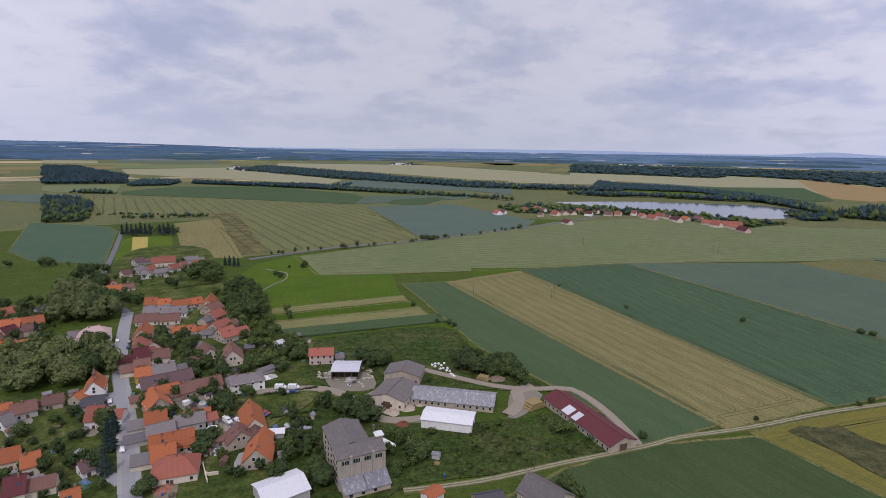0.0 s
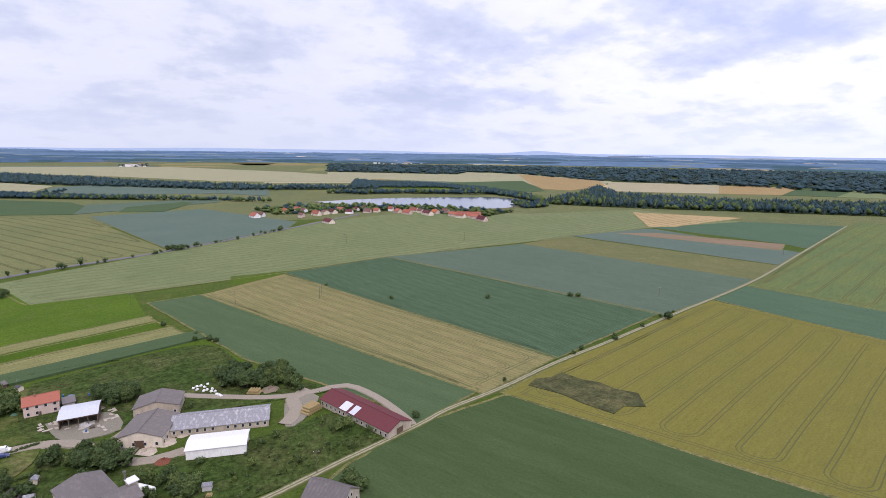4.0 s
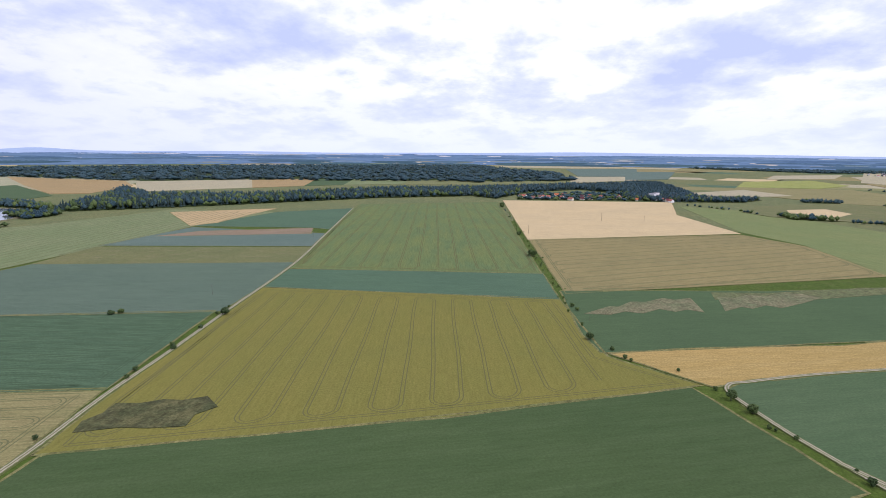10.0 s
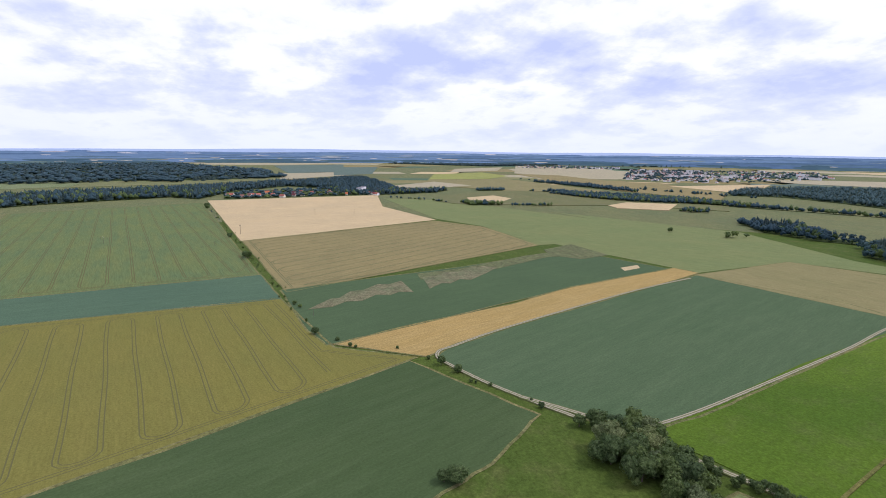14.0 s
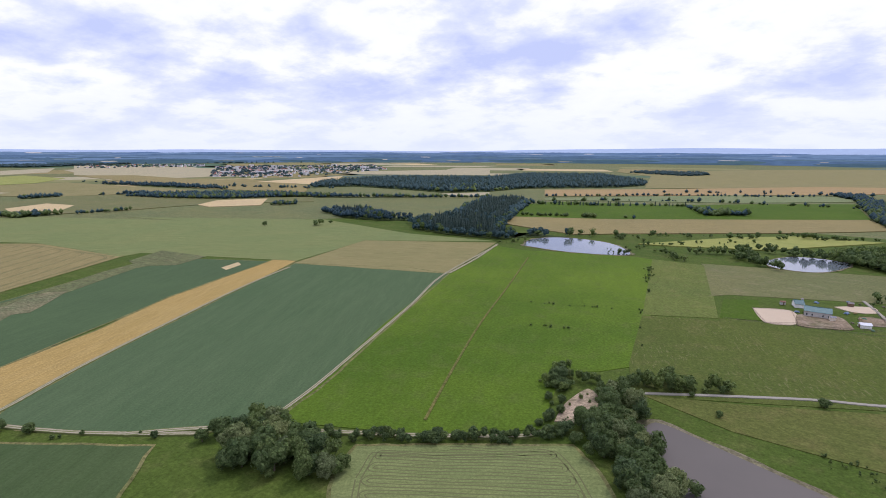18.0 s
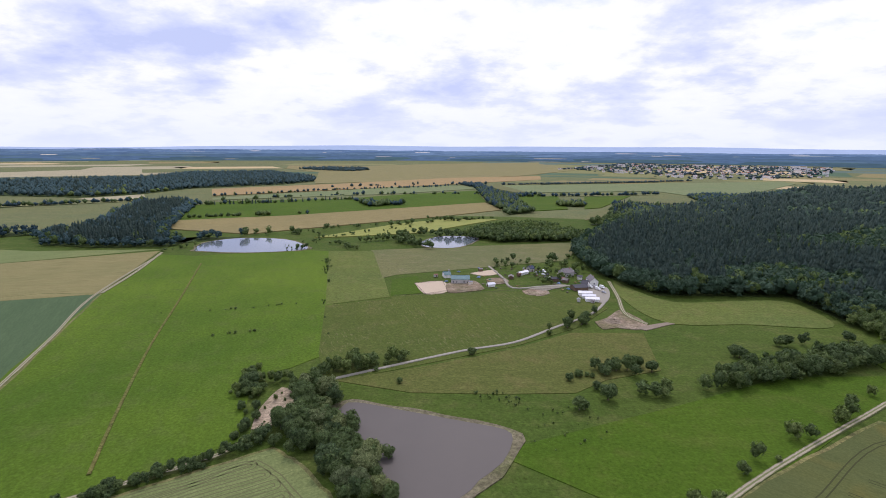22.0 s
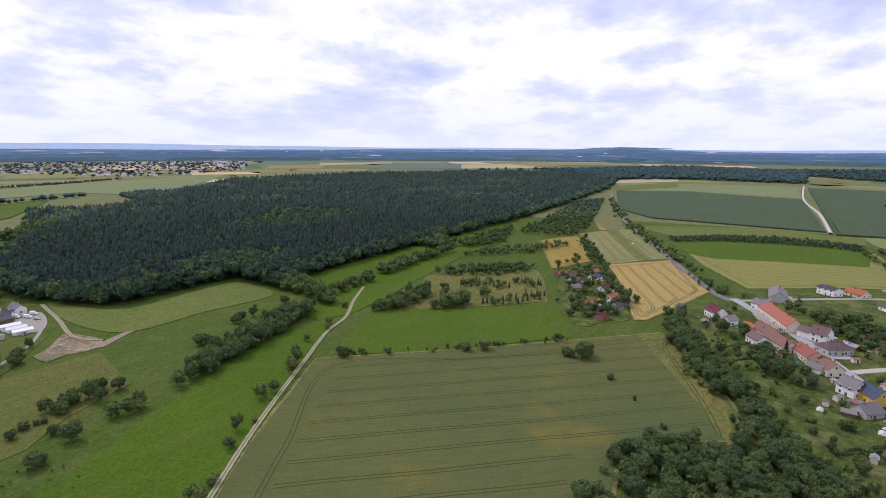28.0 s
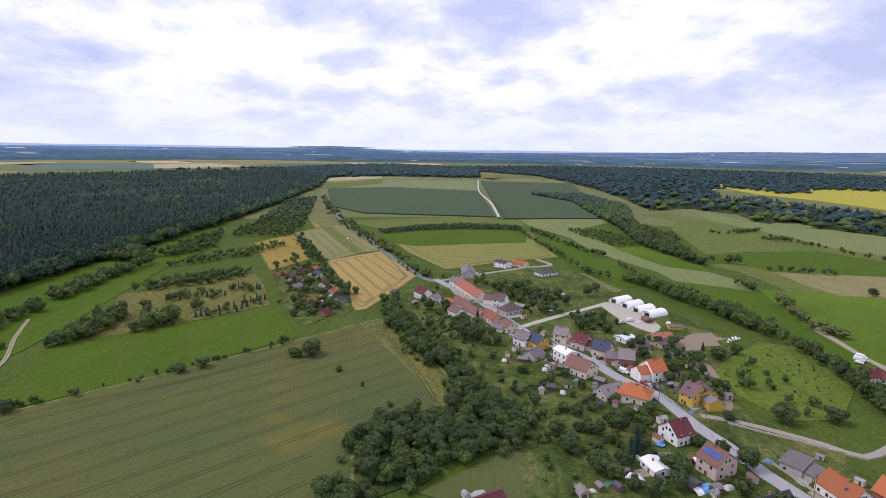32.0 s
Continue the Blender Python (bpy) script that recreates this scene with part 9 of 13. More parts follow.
house("far_house", 386.6, 925.1, -59, 16.5, 9.6, 3.5, 8.4456, CREAM, RED, "cream rendered far house with a red tiled gable roof")
house("far_house", 391.3, 903.3, -69, 12.3, 9.2, 4.5, 7.94222, CREAM, BROWNR, "cream rendered far house with a brown tiled gable roof")
house("far_house", 389.5, 868.0, -83, 25.8, 10.4, 4.5, 8.53326, CREAM, MAROON, "cream rendered far house with a maroon tiled gable roof")
house("far_house", 412.7, 883.0, -74, 14.4, 11.7, 3.5, 8.0655, PINK, ORANGE, "pale pink rendered far house with an orange tiled gable roof")
house("far_house", 435.0, 885.5, -71, 17.5, 10.0, 3.5, 8.23779, PINK, BROWNR, "pale pink rendered far house with a brown tiled gable roof")
house("far_house", 426.1, 834.7, -60, 16.3, 11.4, 4.5, 8.5419, PINK, RED, "pale pink rendered far house with a red tiled gable roof")
house("far_house", 427.6, 809.9, -61, 15.2, 11.1, 4.5, 8.75285, CREAM, RED, "cream rendered far house with a red tiled gable roof")
house("far_house", 443.2, 813.8, -58, 16.5, 9.5, 3.5, 8.21146, CREAM, RED, "cream rendered far house with a red tiled gable roof")
house("far_house", 446.1, 790.8, -68, 15.5, 11.5, 4.5, 8.02183, PINK, RED, "pale pink rendered far house with a red tiled gable roof")
house("far_house", 442.4, 760.9, -82, 20.1, 10.1, 3.5, 8.80487, PINK, MAROON, "pale pink rendered far house with a maroon tiled gable roof")
house("far_house", 197.8, 822.9, -74, 21.3, 10.6, 3.5, 7.79798, CREAM, MAROON, "cream rendered far house with a maroon tiled gable roof")
house("far_house", 172.9, 915.3, -40, 8.1, 11.0, 4.5, 7.75774, PINK, BROWNR, "pale pink rendered far house with a brown tiled gable roof")
house("long_barn", 448.5, 820.2, -28, 43.9, 14.0, 5, 9, CREAM, RED, "long lakeside barn with a red tiled roof")
house("far_house", 1409.5, -47.1, -119, 11.0, 10.0, 4, 8, CREAM, RED, "cream rendered far house with a red tiled gable roof")
house("far_house", 1366.2, 127.2, -56, 10.5, 10.0, 4, 8, WHITE, RED, "white rendered far house with a red tiled gable roof")
house("far_house", 1358.1, -164.0, -140, 9.4, 10.0, 4, 8, WHITE, RED, "white rendered far house with a red tiled gable roof")
house("far_house", 1424.6, -165.9, -80, 10.0, 10.0, 4, 8, CREAM, MAROON, "cream rendered far house with a maroon tiled gable roof")
house("far_house", 1456.3, -46.2, -122, 8.6, 10.0, 4, 8, CREAM, RED, "cream rendered far house with a red tiled gable roof")
house("far_house", 1326.1, 68.1, -121, 12.4, 10.0, 4, 8, CREAM, RED, "cream rendered far house with a red tiled gable roof")
house("far_house", 1420.2, -1.8, -91, 7.8, 10.0, 4, 8, CREAM, RED, "cream rendered far house with a red tiled gable roof")
house("far_house", 1420.9, -107.6, -104, 11.3, 10.0, 4, 8, CREAM, MAROON, "cream rendered far house with a maroon tiled gable roof")
house("far_house", 1354.9, 145.6, -130, 12.7, 10.0, 4, 8, WHITE, BROWNR, "white rendered far house with a brown tiled gable roof")
house("far_house", 1331.2, 160.9, -77, 9.2, 10.0, 4, 8, CREAM, BROWNR, "cream rendered far house with a brown tiled gable roof")
house("far_house", 1409.1, -143.3, -135, 10.5, 10.0, 4, 8, CREAM, MAROON, "cream rendered far house with a maroon tiled gable roof")
house("far_house", 1417.8, 43.5, -139, 12.3, 10.0, 4, 8, CREAM, MAROON, "cream rendered far house with a maroon tiled gable roof")
house("far_house", 1370.6, -157.2, -65, 11.0, 10.0, 4, 8, CREAM, MAROON, "cream rendered far house with a maroon tiled gable roof")
house("far_house", 1439.8, 111.7, -70, 12.1, 10.0, 4, 8, CREAM, ORANGE, "cream rendered far house with an orange tiled gable roof")
house("far_house", 1439.8, 25.5, -83, 9.9, 10.0, 4, 8, CREAM, RED, "cream rendered far house with a red tiled gable roof")
house("far_house", 1368.0, -87.4, -96, 6.0, 10.0, 4, 8, CREAM, ORANGE, "cream rendered far house with an orange tiled gable roof")
house("far_house", 1385.3, -147.9, -60, 9.2, 10.0, 4, 8, WHITE, RED, "white rendered far house with a red tiled gable roof")
house("far_house", 1365.0, 92.1, -107, 9.0, 10.0, 4, 8, WHITE, RED, "white rendered far house with a red tiled gable roof")
house("far_house", 1435.9, -85.0, -70, 10.3, 10.0, 4, 8, CREAM, BROWNR, "cream rendered far house with a brown tiled gable roof")
house("far_house", 1379.0, 189.9, -119, 11.9, 10.0, 4, 8, WHITE, RED, "white rendered far house with a red tiled gable roof")
house("far_house", 1359.8, 195.8, -50, 11.1, 10.0, 4, 8, WHITE, RED, "white rendered far house with a red tiled gable roof")
house("far_house", 1348.7, 41.3, -110, 9.8, 10.0, 4, 8, CREAM, MAROON, "cream rendered far house with a maroon tiled gable roof")
house("far_house", 1364.3, 24.4, -126, 12.5, 10.0, 4, 8, CREAM, RED, "cream rendered far house with a red tiled gable roof")
house("far_house", 1442.7, 92.2, -98, 11.0, 10.0, 4, 8, CREAM, RED, "cream rendered far house with a red tiled gable roof")
house("far_house", 1373.2, 147.4, -89, 8.8, 10.0, 4, 8, CREAM, BROWNR, "cream rendered far house with a brown tiled gable roof")
house("far_house", 1364.9, 141.8, -50, 12.4, 10.0, 4, 8, WHITE, RED, "white rendered far house with a red tiled gable roof")



# ---- other things ----
PAINT = {}


def paint(name, colour, rough=0.35, metal=0.0):
    if name not in PAINT:
        m, t, b = material(name, rough, 0.5, metal)
        pos = t.nodes.new("ShaderNodeTexCoord").outputs["Object"]
        dirt = ramp(t, noise_tex(t, pos, 1.3, 4), [(0.4, (1, 1, 1)), (0.8, (0.72, 0.7, 0.66))])
        t.links.new(mix(t, 1.0, colour, dirt, "MULTIPLY"), b.inputs["Base Color"])
        PAINT[name] = m
    return PAINT[name]


RUBBER = paint("rubber", (0.025, 0.025, 0.025), 0.9)
PLASTIC = paint("white_plastic", (0.78, 0.78, 0.76), 0.45)
STRAWM, _t, _b = material("straw", 0.95, 0.1)
_t.links.new(mix(_t, noise_tex(_t, None, 4.0, 5, 0.7), (0.36, 0.27, 0.12), (0.24, 0.18, 0.09)), _b.inputs["Base Color"])
POLEM, _t, _b = material("weathered_pole", 0.9, 0.1)
_t.links.new(mix(_t, noise_tex(_t, None, 2.0, 4), (0.16, 0.13, 0.10), (0.10, 0.085, 0.065)), _b.inputs["Base Color"])


def spun(bm, profile, sides, mat4=None):
    """A solid of revolution about z through (radius, height) points."""
    rings = [[bm.verts.new((r * math.cos(2 * math.pi * i / sides), r * math.sin(2 * math.pi * i / sides), z)) for i in range(sides)] for r, z in profile]
    for a0, b0 in zip(rings, rings[1:]):
        for i in range(sides):
            bm.faces.new((a0[i], a0[(i + 1) % sides], b0[(i + 1) % sides], b0[i]))
    bm.faces.new(rings[0][::-1])
    bm.faces.new(rings[-1])
    if mat4:
        bmesh.ops.transform(bm, matrix=mat4, verts=[v for r in rings for v in r])


def free_mesh(name, bm, mat):
    bmesh.ops.recalc_face_normals(bm, faces=bm.faces[:])
    me = bpy.data.meshes.new(name)
    bm.to_mesh(me)
    bm.free()
    me.materials.append(mat)
    return me


def car_body(long, wide, low, high, van):
    bm = bmesh.new()
    hw = wide / 2
    prof = ([(-long / 2, 0.35), (-long / 2, high * 0.95), (-long / 2 + 0.15, high), (long * 0.22, high), (long * 0.36, low), (long / 2, low * 0.85), (long / 2, 0.35)] if van else
            [(-long / 2, 0.35), (-long / 2, low), (-long * 0.42, low + 0.05), (-long * 0.30, high), (long * 0.10, high), (long * 0.26, low + 0.04), (long / 2 - 0.1, low * 0.9), (long / 2, 0.35)])
    sides = []
    for s in (-1, 1):
        sides.append([bm.verts.new((x, s * (hw if z <= low + 0.06 else hw * 0.86), z)) for x, z in prof])
    n = len(prof)
    for i in range(n):
        j = (i + 1) % n
        bm.faces.new((sides[0][i], sides[0][j], sides[1][j], sides[1][i]))
    bm.faces.new(sides[0][::-1])
    bm.faces.new(sides[1])
    bmesh.ops.bevel(bm, geom=bm.edges[:], offset=0.06, segments=1, affect="EDGES")
    return bm


bm = bmesh.new()
spun(bm, [(0.2, -0.1), (0.31, -0.1), (0.33, 0.0), (0.31, 0.1), (0.2, 0.1)], 12, Matrix.Rotation(math.pi / 2, 4, "X"))
TYRE = free_mesh("wheel", bm, RUBBER)
bm = bmesh.new()
spun(bm, [(0.12, -0.115), (0.2, -0.105), (0.2, 0.105), (0.12, 0.115)], 10, Matrix.Rotation(math.pi / 2, 4, "X"))
RIM = free_mesh("rim", bm, paint("rim_metal", (0.5, 0.5, 0.52), 0.3, 0.8))
CARS = {}


def car(x, y, rot, colour_name, colour, van=False, z=0.58):
    key = (colour_name, van)
    long, wide, low, high = (5.4, 2.0, 1.2, 2.3) if van else (4.3, 1.75, 0.9, 1.45)
    ob = new("van" if van else "car")
    ob.matrix_world = pose(x, y, z, 0, 0, rot)
    tagged(ob, "%s %s parked on the roadside" % (colour_name, "delivery van" if van else "passenger car"), "van" if van else "car", "parked vehicles")
    if key not in CARS:
        glass = bmesh.new()
        if van:
            box_bm(glass, long * 0.2, -wide * 0.4, low + 0.25, long * 0.285, wide * 0.4, high - 0.2)
        else:
            box_bm(glass, -long * 0.27, -wide * 0.437, low + 0.1, long * 0.09, wide * 0.437, high - 0.12)
            box_bm(glass, long * 0.1, -wide * 0.36, low + 0.12, long * 0.175, wide * 0.36, high - 0.14)
        light = bmesh.new()
        box_bm(light, long / 2 - 0.1, -0.16, 0.62, long / 2 + 0.015, 0.16, 0.78)
        CARS[key] = (free_mesh("body", car_body(long, wide, low, high, van), paint(colour_name.replace(" ", "_") + "_paint", colour)), free_mesh("window", glass, GLASS), free_mesh("headlight", light, FRAME))
    body, win, head = CARS[key]
    shared("body", body, ob, Matrix.Identity(4))
    shared("window", win, ob, Matrix.Identity(4))
    for s in (-1, 1):
        shared("headlight", head, ob, pose(0, s * wide * 0.33, 0))
        for f in (-0.31, 0.31):
            w = shared("wheel", TYRE, ob, pose(f * long, s * (wide / 2 - 0.09), 0.33))
            shared("rim", RIM, w, Matrix.Identity(4))


bm = bmesh.new()
spun(bm, [(0.17, -0.4), (0.15, 0.2), (0.10, 9.0), (0.06, 9.05)], 8)
POLE = free_mesh("post", bm, POLEM)
bm = bmesh.new()
box_bm(bm, -1.1, -0.07, 8.3, 1.1, 0.07, 8.5)
ARM = free_mesh("crossarm", bm, POLEM)
bm = bmesh.new()
spun(bm, [(0.04, 8.5), (0.09, 8.58), (0.05, 8.66), (0.08, 8.74), (0.03, 8.82)], 8)
INSUL = free_mesh("insulator", bm, PLASTIC)


def pole(x, y, rot, high=9.0, label="weathered wooden power pole with a crossarm"):
    ob = new("power_pole")
    ob.matrix_world = pose(x, y, 0.2, 0, 0, rot) @ Matrix.Diagonal((high / 9,) * 3 + (1,))
    tagged(ob, label, "power pole", "power poles")
    shared("post", POLE, ob, Matrix.Identity(4))
    arm = shared("crossarm", ARM, ob, Matrix.Identity(4))
    for d in (-0.95, 0.0, 0.95):
        shared("insulator", INSUL, arm, pose(d, 0, 0))


def spruce_tree(x, y, h):
    rng = np.random.default_rng(int(abs(x * 7 + y)))
    ob = new("spruce_tree")
    ob.matrix_world = Matrix.Translation((x, y, 0)) @ Matrix.Diagonal((h, h, h, 1))
    v, f = spruce_shape(rng, 9, 13)
    c = new("crown", mesh_of("crown", v.tolist(), f.tolist(), SPRUCE))
    c.parent = ob
    bm = bmesh.new()
    spun(bm, [(0.025, -0.02), (0.02, 0.1), (0.006, 0.9)], 7)
    part("trunk", bm, BARK, ob)
    return tagged(ob, "dark blue-green spruce tree with drooping branches", "tree", "spruces")


def tunnel(name, x, y, rot, L, W, mat, label, ribs=6):
    ob = new(name)
    ob.matrix_world = pose(x, y, 0, 0, 0, rot)
    tagged(ob, label, name.replace("_", " "), name)
    r, n = W / 2, 14
    bm = bmesh.new()
    rows = []
    for i in range(ribs + 1):
        for k in ((i,) if i == ribs else (i, i + 0.5)):
            s = 1.0 if k == int(k) else 0.975
            rows.append([bm.verts.new((-L / 2 + L * k / ribs, -r * s * math.cos(math.pi * j / n), 0.1 + r * 0.86 * s * math.sin(math.pi * j / n))) for j in range(n + 1)])
    for a0, b0 in zip(rows, rows[1:]):
        for j in range(n):
            bm.faces.new((a0[j], b0[j], b0[j + 1], a0[j + 1]))
    part("cover", bm, mat, ob)
    for s in (-1, 1):
        bm = bmesh.new()
        ring = [bm.verts.new((s * (L / 2 - 0.3), -r * 0.95 * math.cos(math.pi * j / n), 0.1 + r * 0.81 * math.sin(math.pi * j / n))) for j in range(n + 1)]
        bm.faces.new(ring)
        e = part("end_wall", bm, mat, ob)
        # a solid black box stands for the shade inside the open end
        bm = bmesh.new()
        box_bm(bm, -0.06, -W * 0.2, 0, 0.06, W * 0.2, r * 0.6)
        d = part("door", bm, RUBBER, e, "black panel standing for the shade in an open doorway")
        d.matrix_local = pose(s * (L / 2 - 0.24), 0, 0.05)
    for i in range(ribs + 1):
        bm = bmesh.new()
        pts = [(-L / 2 + L * i / ribs, -r * 1.01 * math.cos(math.pi * j / n), 0.1 + r * 0.875 * math.sin(math.pi * j / n)) for j in range(n + 1)]
        va = [[bm.verts.new((p[0] + d, p[1], p[2])) for p in pts] for d in (-0.07, 0.07)]
        for j in range(n):
            bm.faces.new((va[0][j], va[1][j], va[1][j + 1], va[0][j + 1]))
        part("rib", bm, FRAME, ob)


bm = bmesh.new()
spun(bm, [(0.5, -0.6), (0.62, -0.55), (0.65, 0.0), (0.62, 0.55), (0.5, 0.6)], 12, Matrix.Rotation(math.pi / 2, 4, "X"))
BALE_S = free_mesh("bale", bm, STRAWM)
BALE_W = BALE_S.copy()
BALE_W.materials[0] = PLASTIC


def bale_stack(x, y, rot, cols, rows, tiers):
    ob = new("straw_stack")
    ob.matrix_world = pose(x, y, 0, 0, 0, rot)
    tagged(ob, "stack of round straw bales on a gravel yard", "straw bales")
    rng = random.Random(4)
    for k in range(tiers):
        for i in range(cols - k):
            for j in range(rows):
                shared("bale", BALE_S, ob, pose((i + 0.5 * k - cols / 2) * 1.28, (j - rows / 2) * 1.24 + rng.uniform(-0.06, 0.06), 0.62 + k * 1.1))


def wrapped_bale(x, y, rot, z=0.62):
    ob = new("silage_bale", BALE_W)
    ob.matrix_world = pose(x, y, z, 0, 0, rot)
    tagged(ob, "white plastic-wrapped silage bale on rough grass", "silage bale", "white bales")


def heap(name, x, y, r, h, mat, label, seed=1):
    """An uneven pile of loose rubble."""
    rng = np.random.default_rng(seed)
    ob = new(name)
    ob.matrix_world = pose(x, y, 0)
    bm = bmesh.new()
    n, m = 16, 6
    rows = []
    for i in range(m):
        q = i / (m - 1)
        rows.append([bm.verts.new((r * q * math.cos(2 * math.pi * j / n) * rng.uniform(0.85, 1.15), r * q * math.sin(2 * math.pi * j / n) * rng.uniform(0.85, 1.15), h * (1 - q * q) * rng.uniform(0.7, 1.2) - 0.05 * q)) for j in range(n)])
    for a0, b0 in zip(rows, rows[1:]):
        for j in range(n):
            bm.faces.new((a0[j], b0[j], b0[(j + 1) % n], a0[(j + 1) % n]))
    part("mound", bm, mat, ob)
    for i in range(10 if r > 2 else 4):
        bm = bmesh.new()
        s = rng.uniform(0.2, 0.5)
        bmesh.ops.create_icosphere(bm, subdivisions=1, radius=s)
        for v in bm.verts:
            v.co *= rng.uniform(0.7, 1.2)
        c = part("stone", bm, mat, ob)
        a0, d = rng.uniform(0, 6.28), rng.uniform(0, r)
        c.matrix_local = pose(d * math.cos(a0), d * math.sin(a0), h * (1 - (d / r) ** 2) * 0.8 + s * 0.3)
    tagged(ob, label, "heap")


PATCHES = [0, 0]


def patch(name, poly, mat, label, high=0.22):
    PATCHES[high < 0.09] += 1
    ring = smooth_line(list(poly) + [poly[0]], 5.0)[:-1]
    ob = slab(name, [(p.x, p.y) for p in ring], 0.38 + 0.005 * PATCHES[1] if high < 0.09 else 0.42 + 0.0009 * PATCHES[0], mat)
    return tagged(ob, label, "ground", kind="structure")


POST = box_mesh("post", (0.12, 0.12, 1.35), POLEM)


def fence(points, gap, label, mat=POLEM, rails=(0.6, 1.1)):
    ob = new("fence")
    tagged(ob, label, "fence")
    pts = [Vector(p) for p in points]
    for a0, b0 in zip(pts, pts[1:]):
        n = max(1, int((b0 - a0).length / gap))
        rot = math.degrees(math.atan2(b0.y - a0.y, b0.x - a0.x))
        for i in range(n):
            p = a0 + (b0 - a0) * i / n
            shared("post", POST, ob, pose(p.x, p.y, 0.1, 0, 0, rot))
        for z in rails:
            bm = bmesh.new()
            box_bm(bm, 0, -0.03, -0.05, (b0 - a0).length, 0.03, 0.05)
            c = part("rail", bm, mat, ob)
            c.matrix_local = pose(a0.x, a0.y, z + 0.2, 0, 0, rot)


def garden_wall(points, high, thick, mat, label):
    ob = new("garden_wall")
    tagged(ob, label, "wall", kind="structure")
    pts = [Vector(p) for p in points]
    for a0, b0 in zip(pts, pts[1:]):
        rot = math.degrees(math.atan2(b0.y - a0.y, b0.x - a0.x))
        L = (b0 - a0).length
        n = max(1, int(L / 4))
        for i in range(n):
            bm = bmesh.new()
            box_bm(bm, 0.2, -thick / 2, -0.2, L / n - 0.2, thick / 2, high)
            c = part("panel", bm, mat, ob)
            c.matrix_local = pose(a0.x + (b0 - a0).x * i / n, a0.y + (b0 - a0).y * i / n, 0.1, 0, 0, rot)
            bm = bmesh.new()
            box_bm(bm, -0.22, -thick * 0.8, -0.2, 0.22, thick * 0.8, high + 0.2)
            c = part("pier", bm, mat, ob)
            c.matrix_local = pose(a0.x + (b0 - a0).x * i / n, a0.y + (b0 - a0).y * i / n, 0.1, 0, 0, rot)


def grain_store(x, y, rot):
    """The tall grain store: a front block with piers and dark openings, a long wing behind, a lean-to at its foot."""
    ob = new("grain_store")
    ob.matrix_world = pose(x, y, 0, 0, 0, rot)
    tagged(ob, "tall derelict concrete grain store with a grey roof", "grain store")

    def block(name, x0, y0, x1, y1, z0, z1, mat, parent=ob, label=""):
        bm = bmesh.new()
        box_bm(bm, x0, y0, z0, x1, y1, z1)
        return part(name, bm, mat, parent, label)

    def gable(name, x0, y0, x1, y1, z, rise, along, mat):
        bm = bmesh.new()
        o, th = 0.4, 0.22
        if along == "y":
            prof = [(x0 - o, z - 0.1), ((x0 + x1) / 2, z + rise), (x1 + o, z - 0.1)]
            ends = [[bm.verts.new((px, yy, pz + d)) for px, pz in prof] for d in (0, th) for yy in (y0 - o, y1 + o)]
        else:
            prof = [(y0 - o, z - 0.1), ((y0 + y1) / 2, z + rise), (y1 + o, z - 0.1)]
            ends = [[bm.verts.new((xx, py, pz + d)) for py, pz in prof] for d in (0, th) for xx in (x0 - o, x1 + o)]
        lo0, lo1, hi0, hi1 = ends
        for i in range(2):
            bm.faces.new((hi0[i], hi0[i + 1], hi1[i + 1], hi1[i]))
            bm.faces.new((lo0[i], lo1[i], lo1[i + 1], lo0[i + 1]))
            bm.faces.new((lo0[i], lo0[i + 1], hi0[i + 1], hi0[i]))
            bm.faces.new((lo1[i], hi1[i], hi1[i + 1], lo1[i + 1]))
        for i in (0, 2):
            bm.faces.new((lo0[i], hi0[i], hi1[i], lo1[i]))
        return part(name, bm, mat, ob)
    front = block("front_wall", 0, 0, 16.6, 9, -0.3, 12, CONCRETE)
    wing = block("wing_wall", 0.3, 9, 13.5, 25, -0.3, 11, CONCRETE)
    gable("front_roof", 0, 0, 16.6, 9, 12, 1.3, "x", METAL)
    gable("wing_roof", 0.3, 7.5, 13.5, 25, 11.1, 1.9, "y", METAL)
    bm = bmesh.new()
    for yy in (9.0, 25.0):
        bm.faces.new([bm.verts.new(p) for p in ((0.3, yy, 11), (13.5, yy, 11), (6.9, yy, 12.9))])
    part("gable_wall", bm, CONCRETE, ob)
    for i in range(5):
        block("pier", 0.2 + i * 3.9 - 0.1, -0.5, 0.2 + i * 3.9 + 0.7, 0.05, -0.3, 12.6 if i % 2 else 11.6, CONCRETE)
    for i in range(4):
        w = block("window", 1.3 + i * 3.9, -0.09, 3.7 + i * 3.9, 0.1, 9.6, 11.0, GLASS, front, "dark glazed strip window")
        for k in range(3):
            block("mullion", 1.3 + i * 3.9 + k * 0.8 + 0.75, -0.14, 1.3 + i * 3.9 + k * 0.8 + 0.83, 0.0, 9.6, 11.0, FRAME, w)
    for k in range(4):
        for i in range(3):
            block("window", -0.08, 2.0 + i * 2.4, 0.1, 3.0 + i * 2.4, 2.0 + k * 2.4, 3.1 + k * 2.4, GLASS, front)
            block("window", 0.22, 11 + i * 4.6, 0.4, 12.2 + i * 4.6, 2.0 + k * 2.3, 3.1 + k * 2.3, GLASS, wing)
    low = block("lean_to_wall", 0.6, -5.4, 16.6, -0.1, -0.3, 2.4, STONE)
    for i in range(2):
        bm = bmesh.new()
        x0, x1 = 0.3 + i * 8.1, 8.2 + i * 8.7
        v = [bm.verts.new(p) for p in ((x0, -5.9, 2.35), (x1, -5.9, 2.35), (x1, -0.05, 4.8), (x0, -0.05, 4.8), (x0, -5.9, 2.6), (x1, -5.9, 2.6), (x1, -0.05, 5.05), (x0, -0.05, 5.05))]
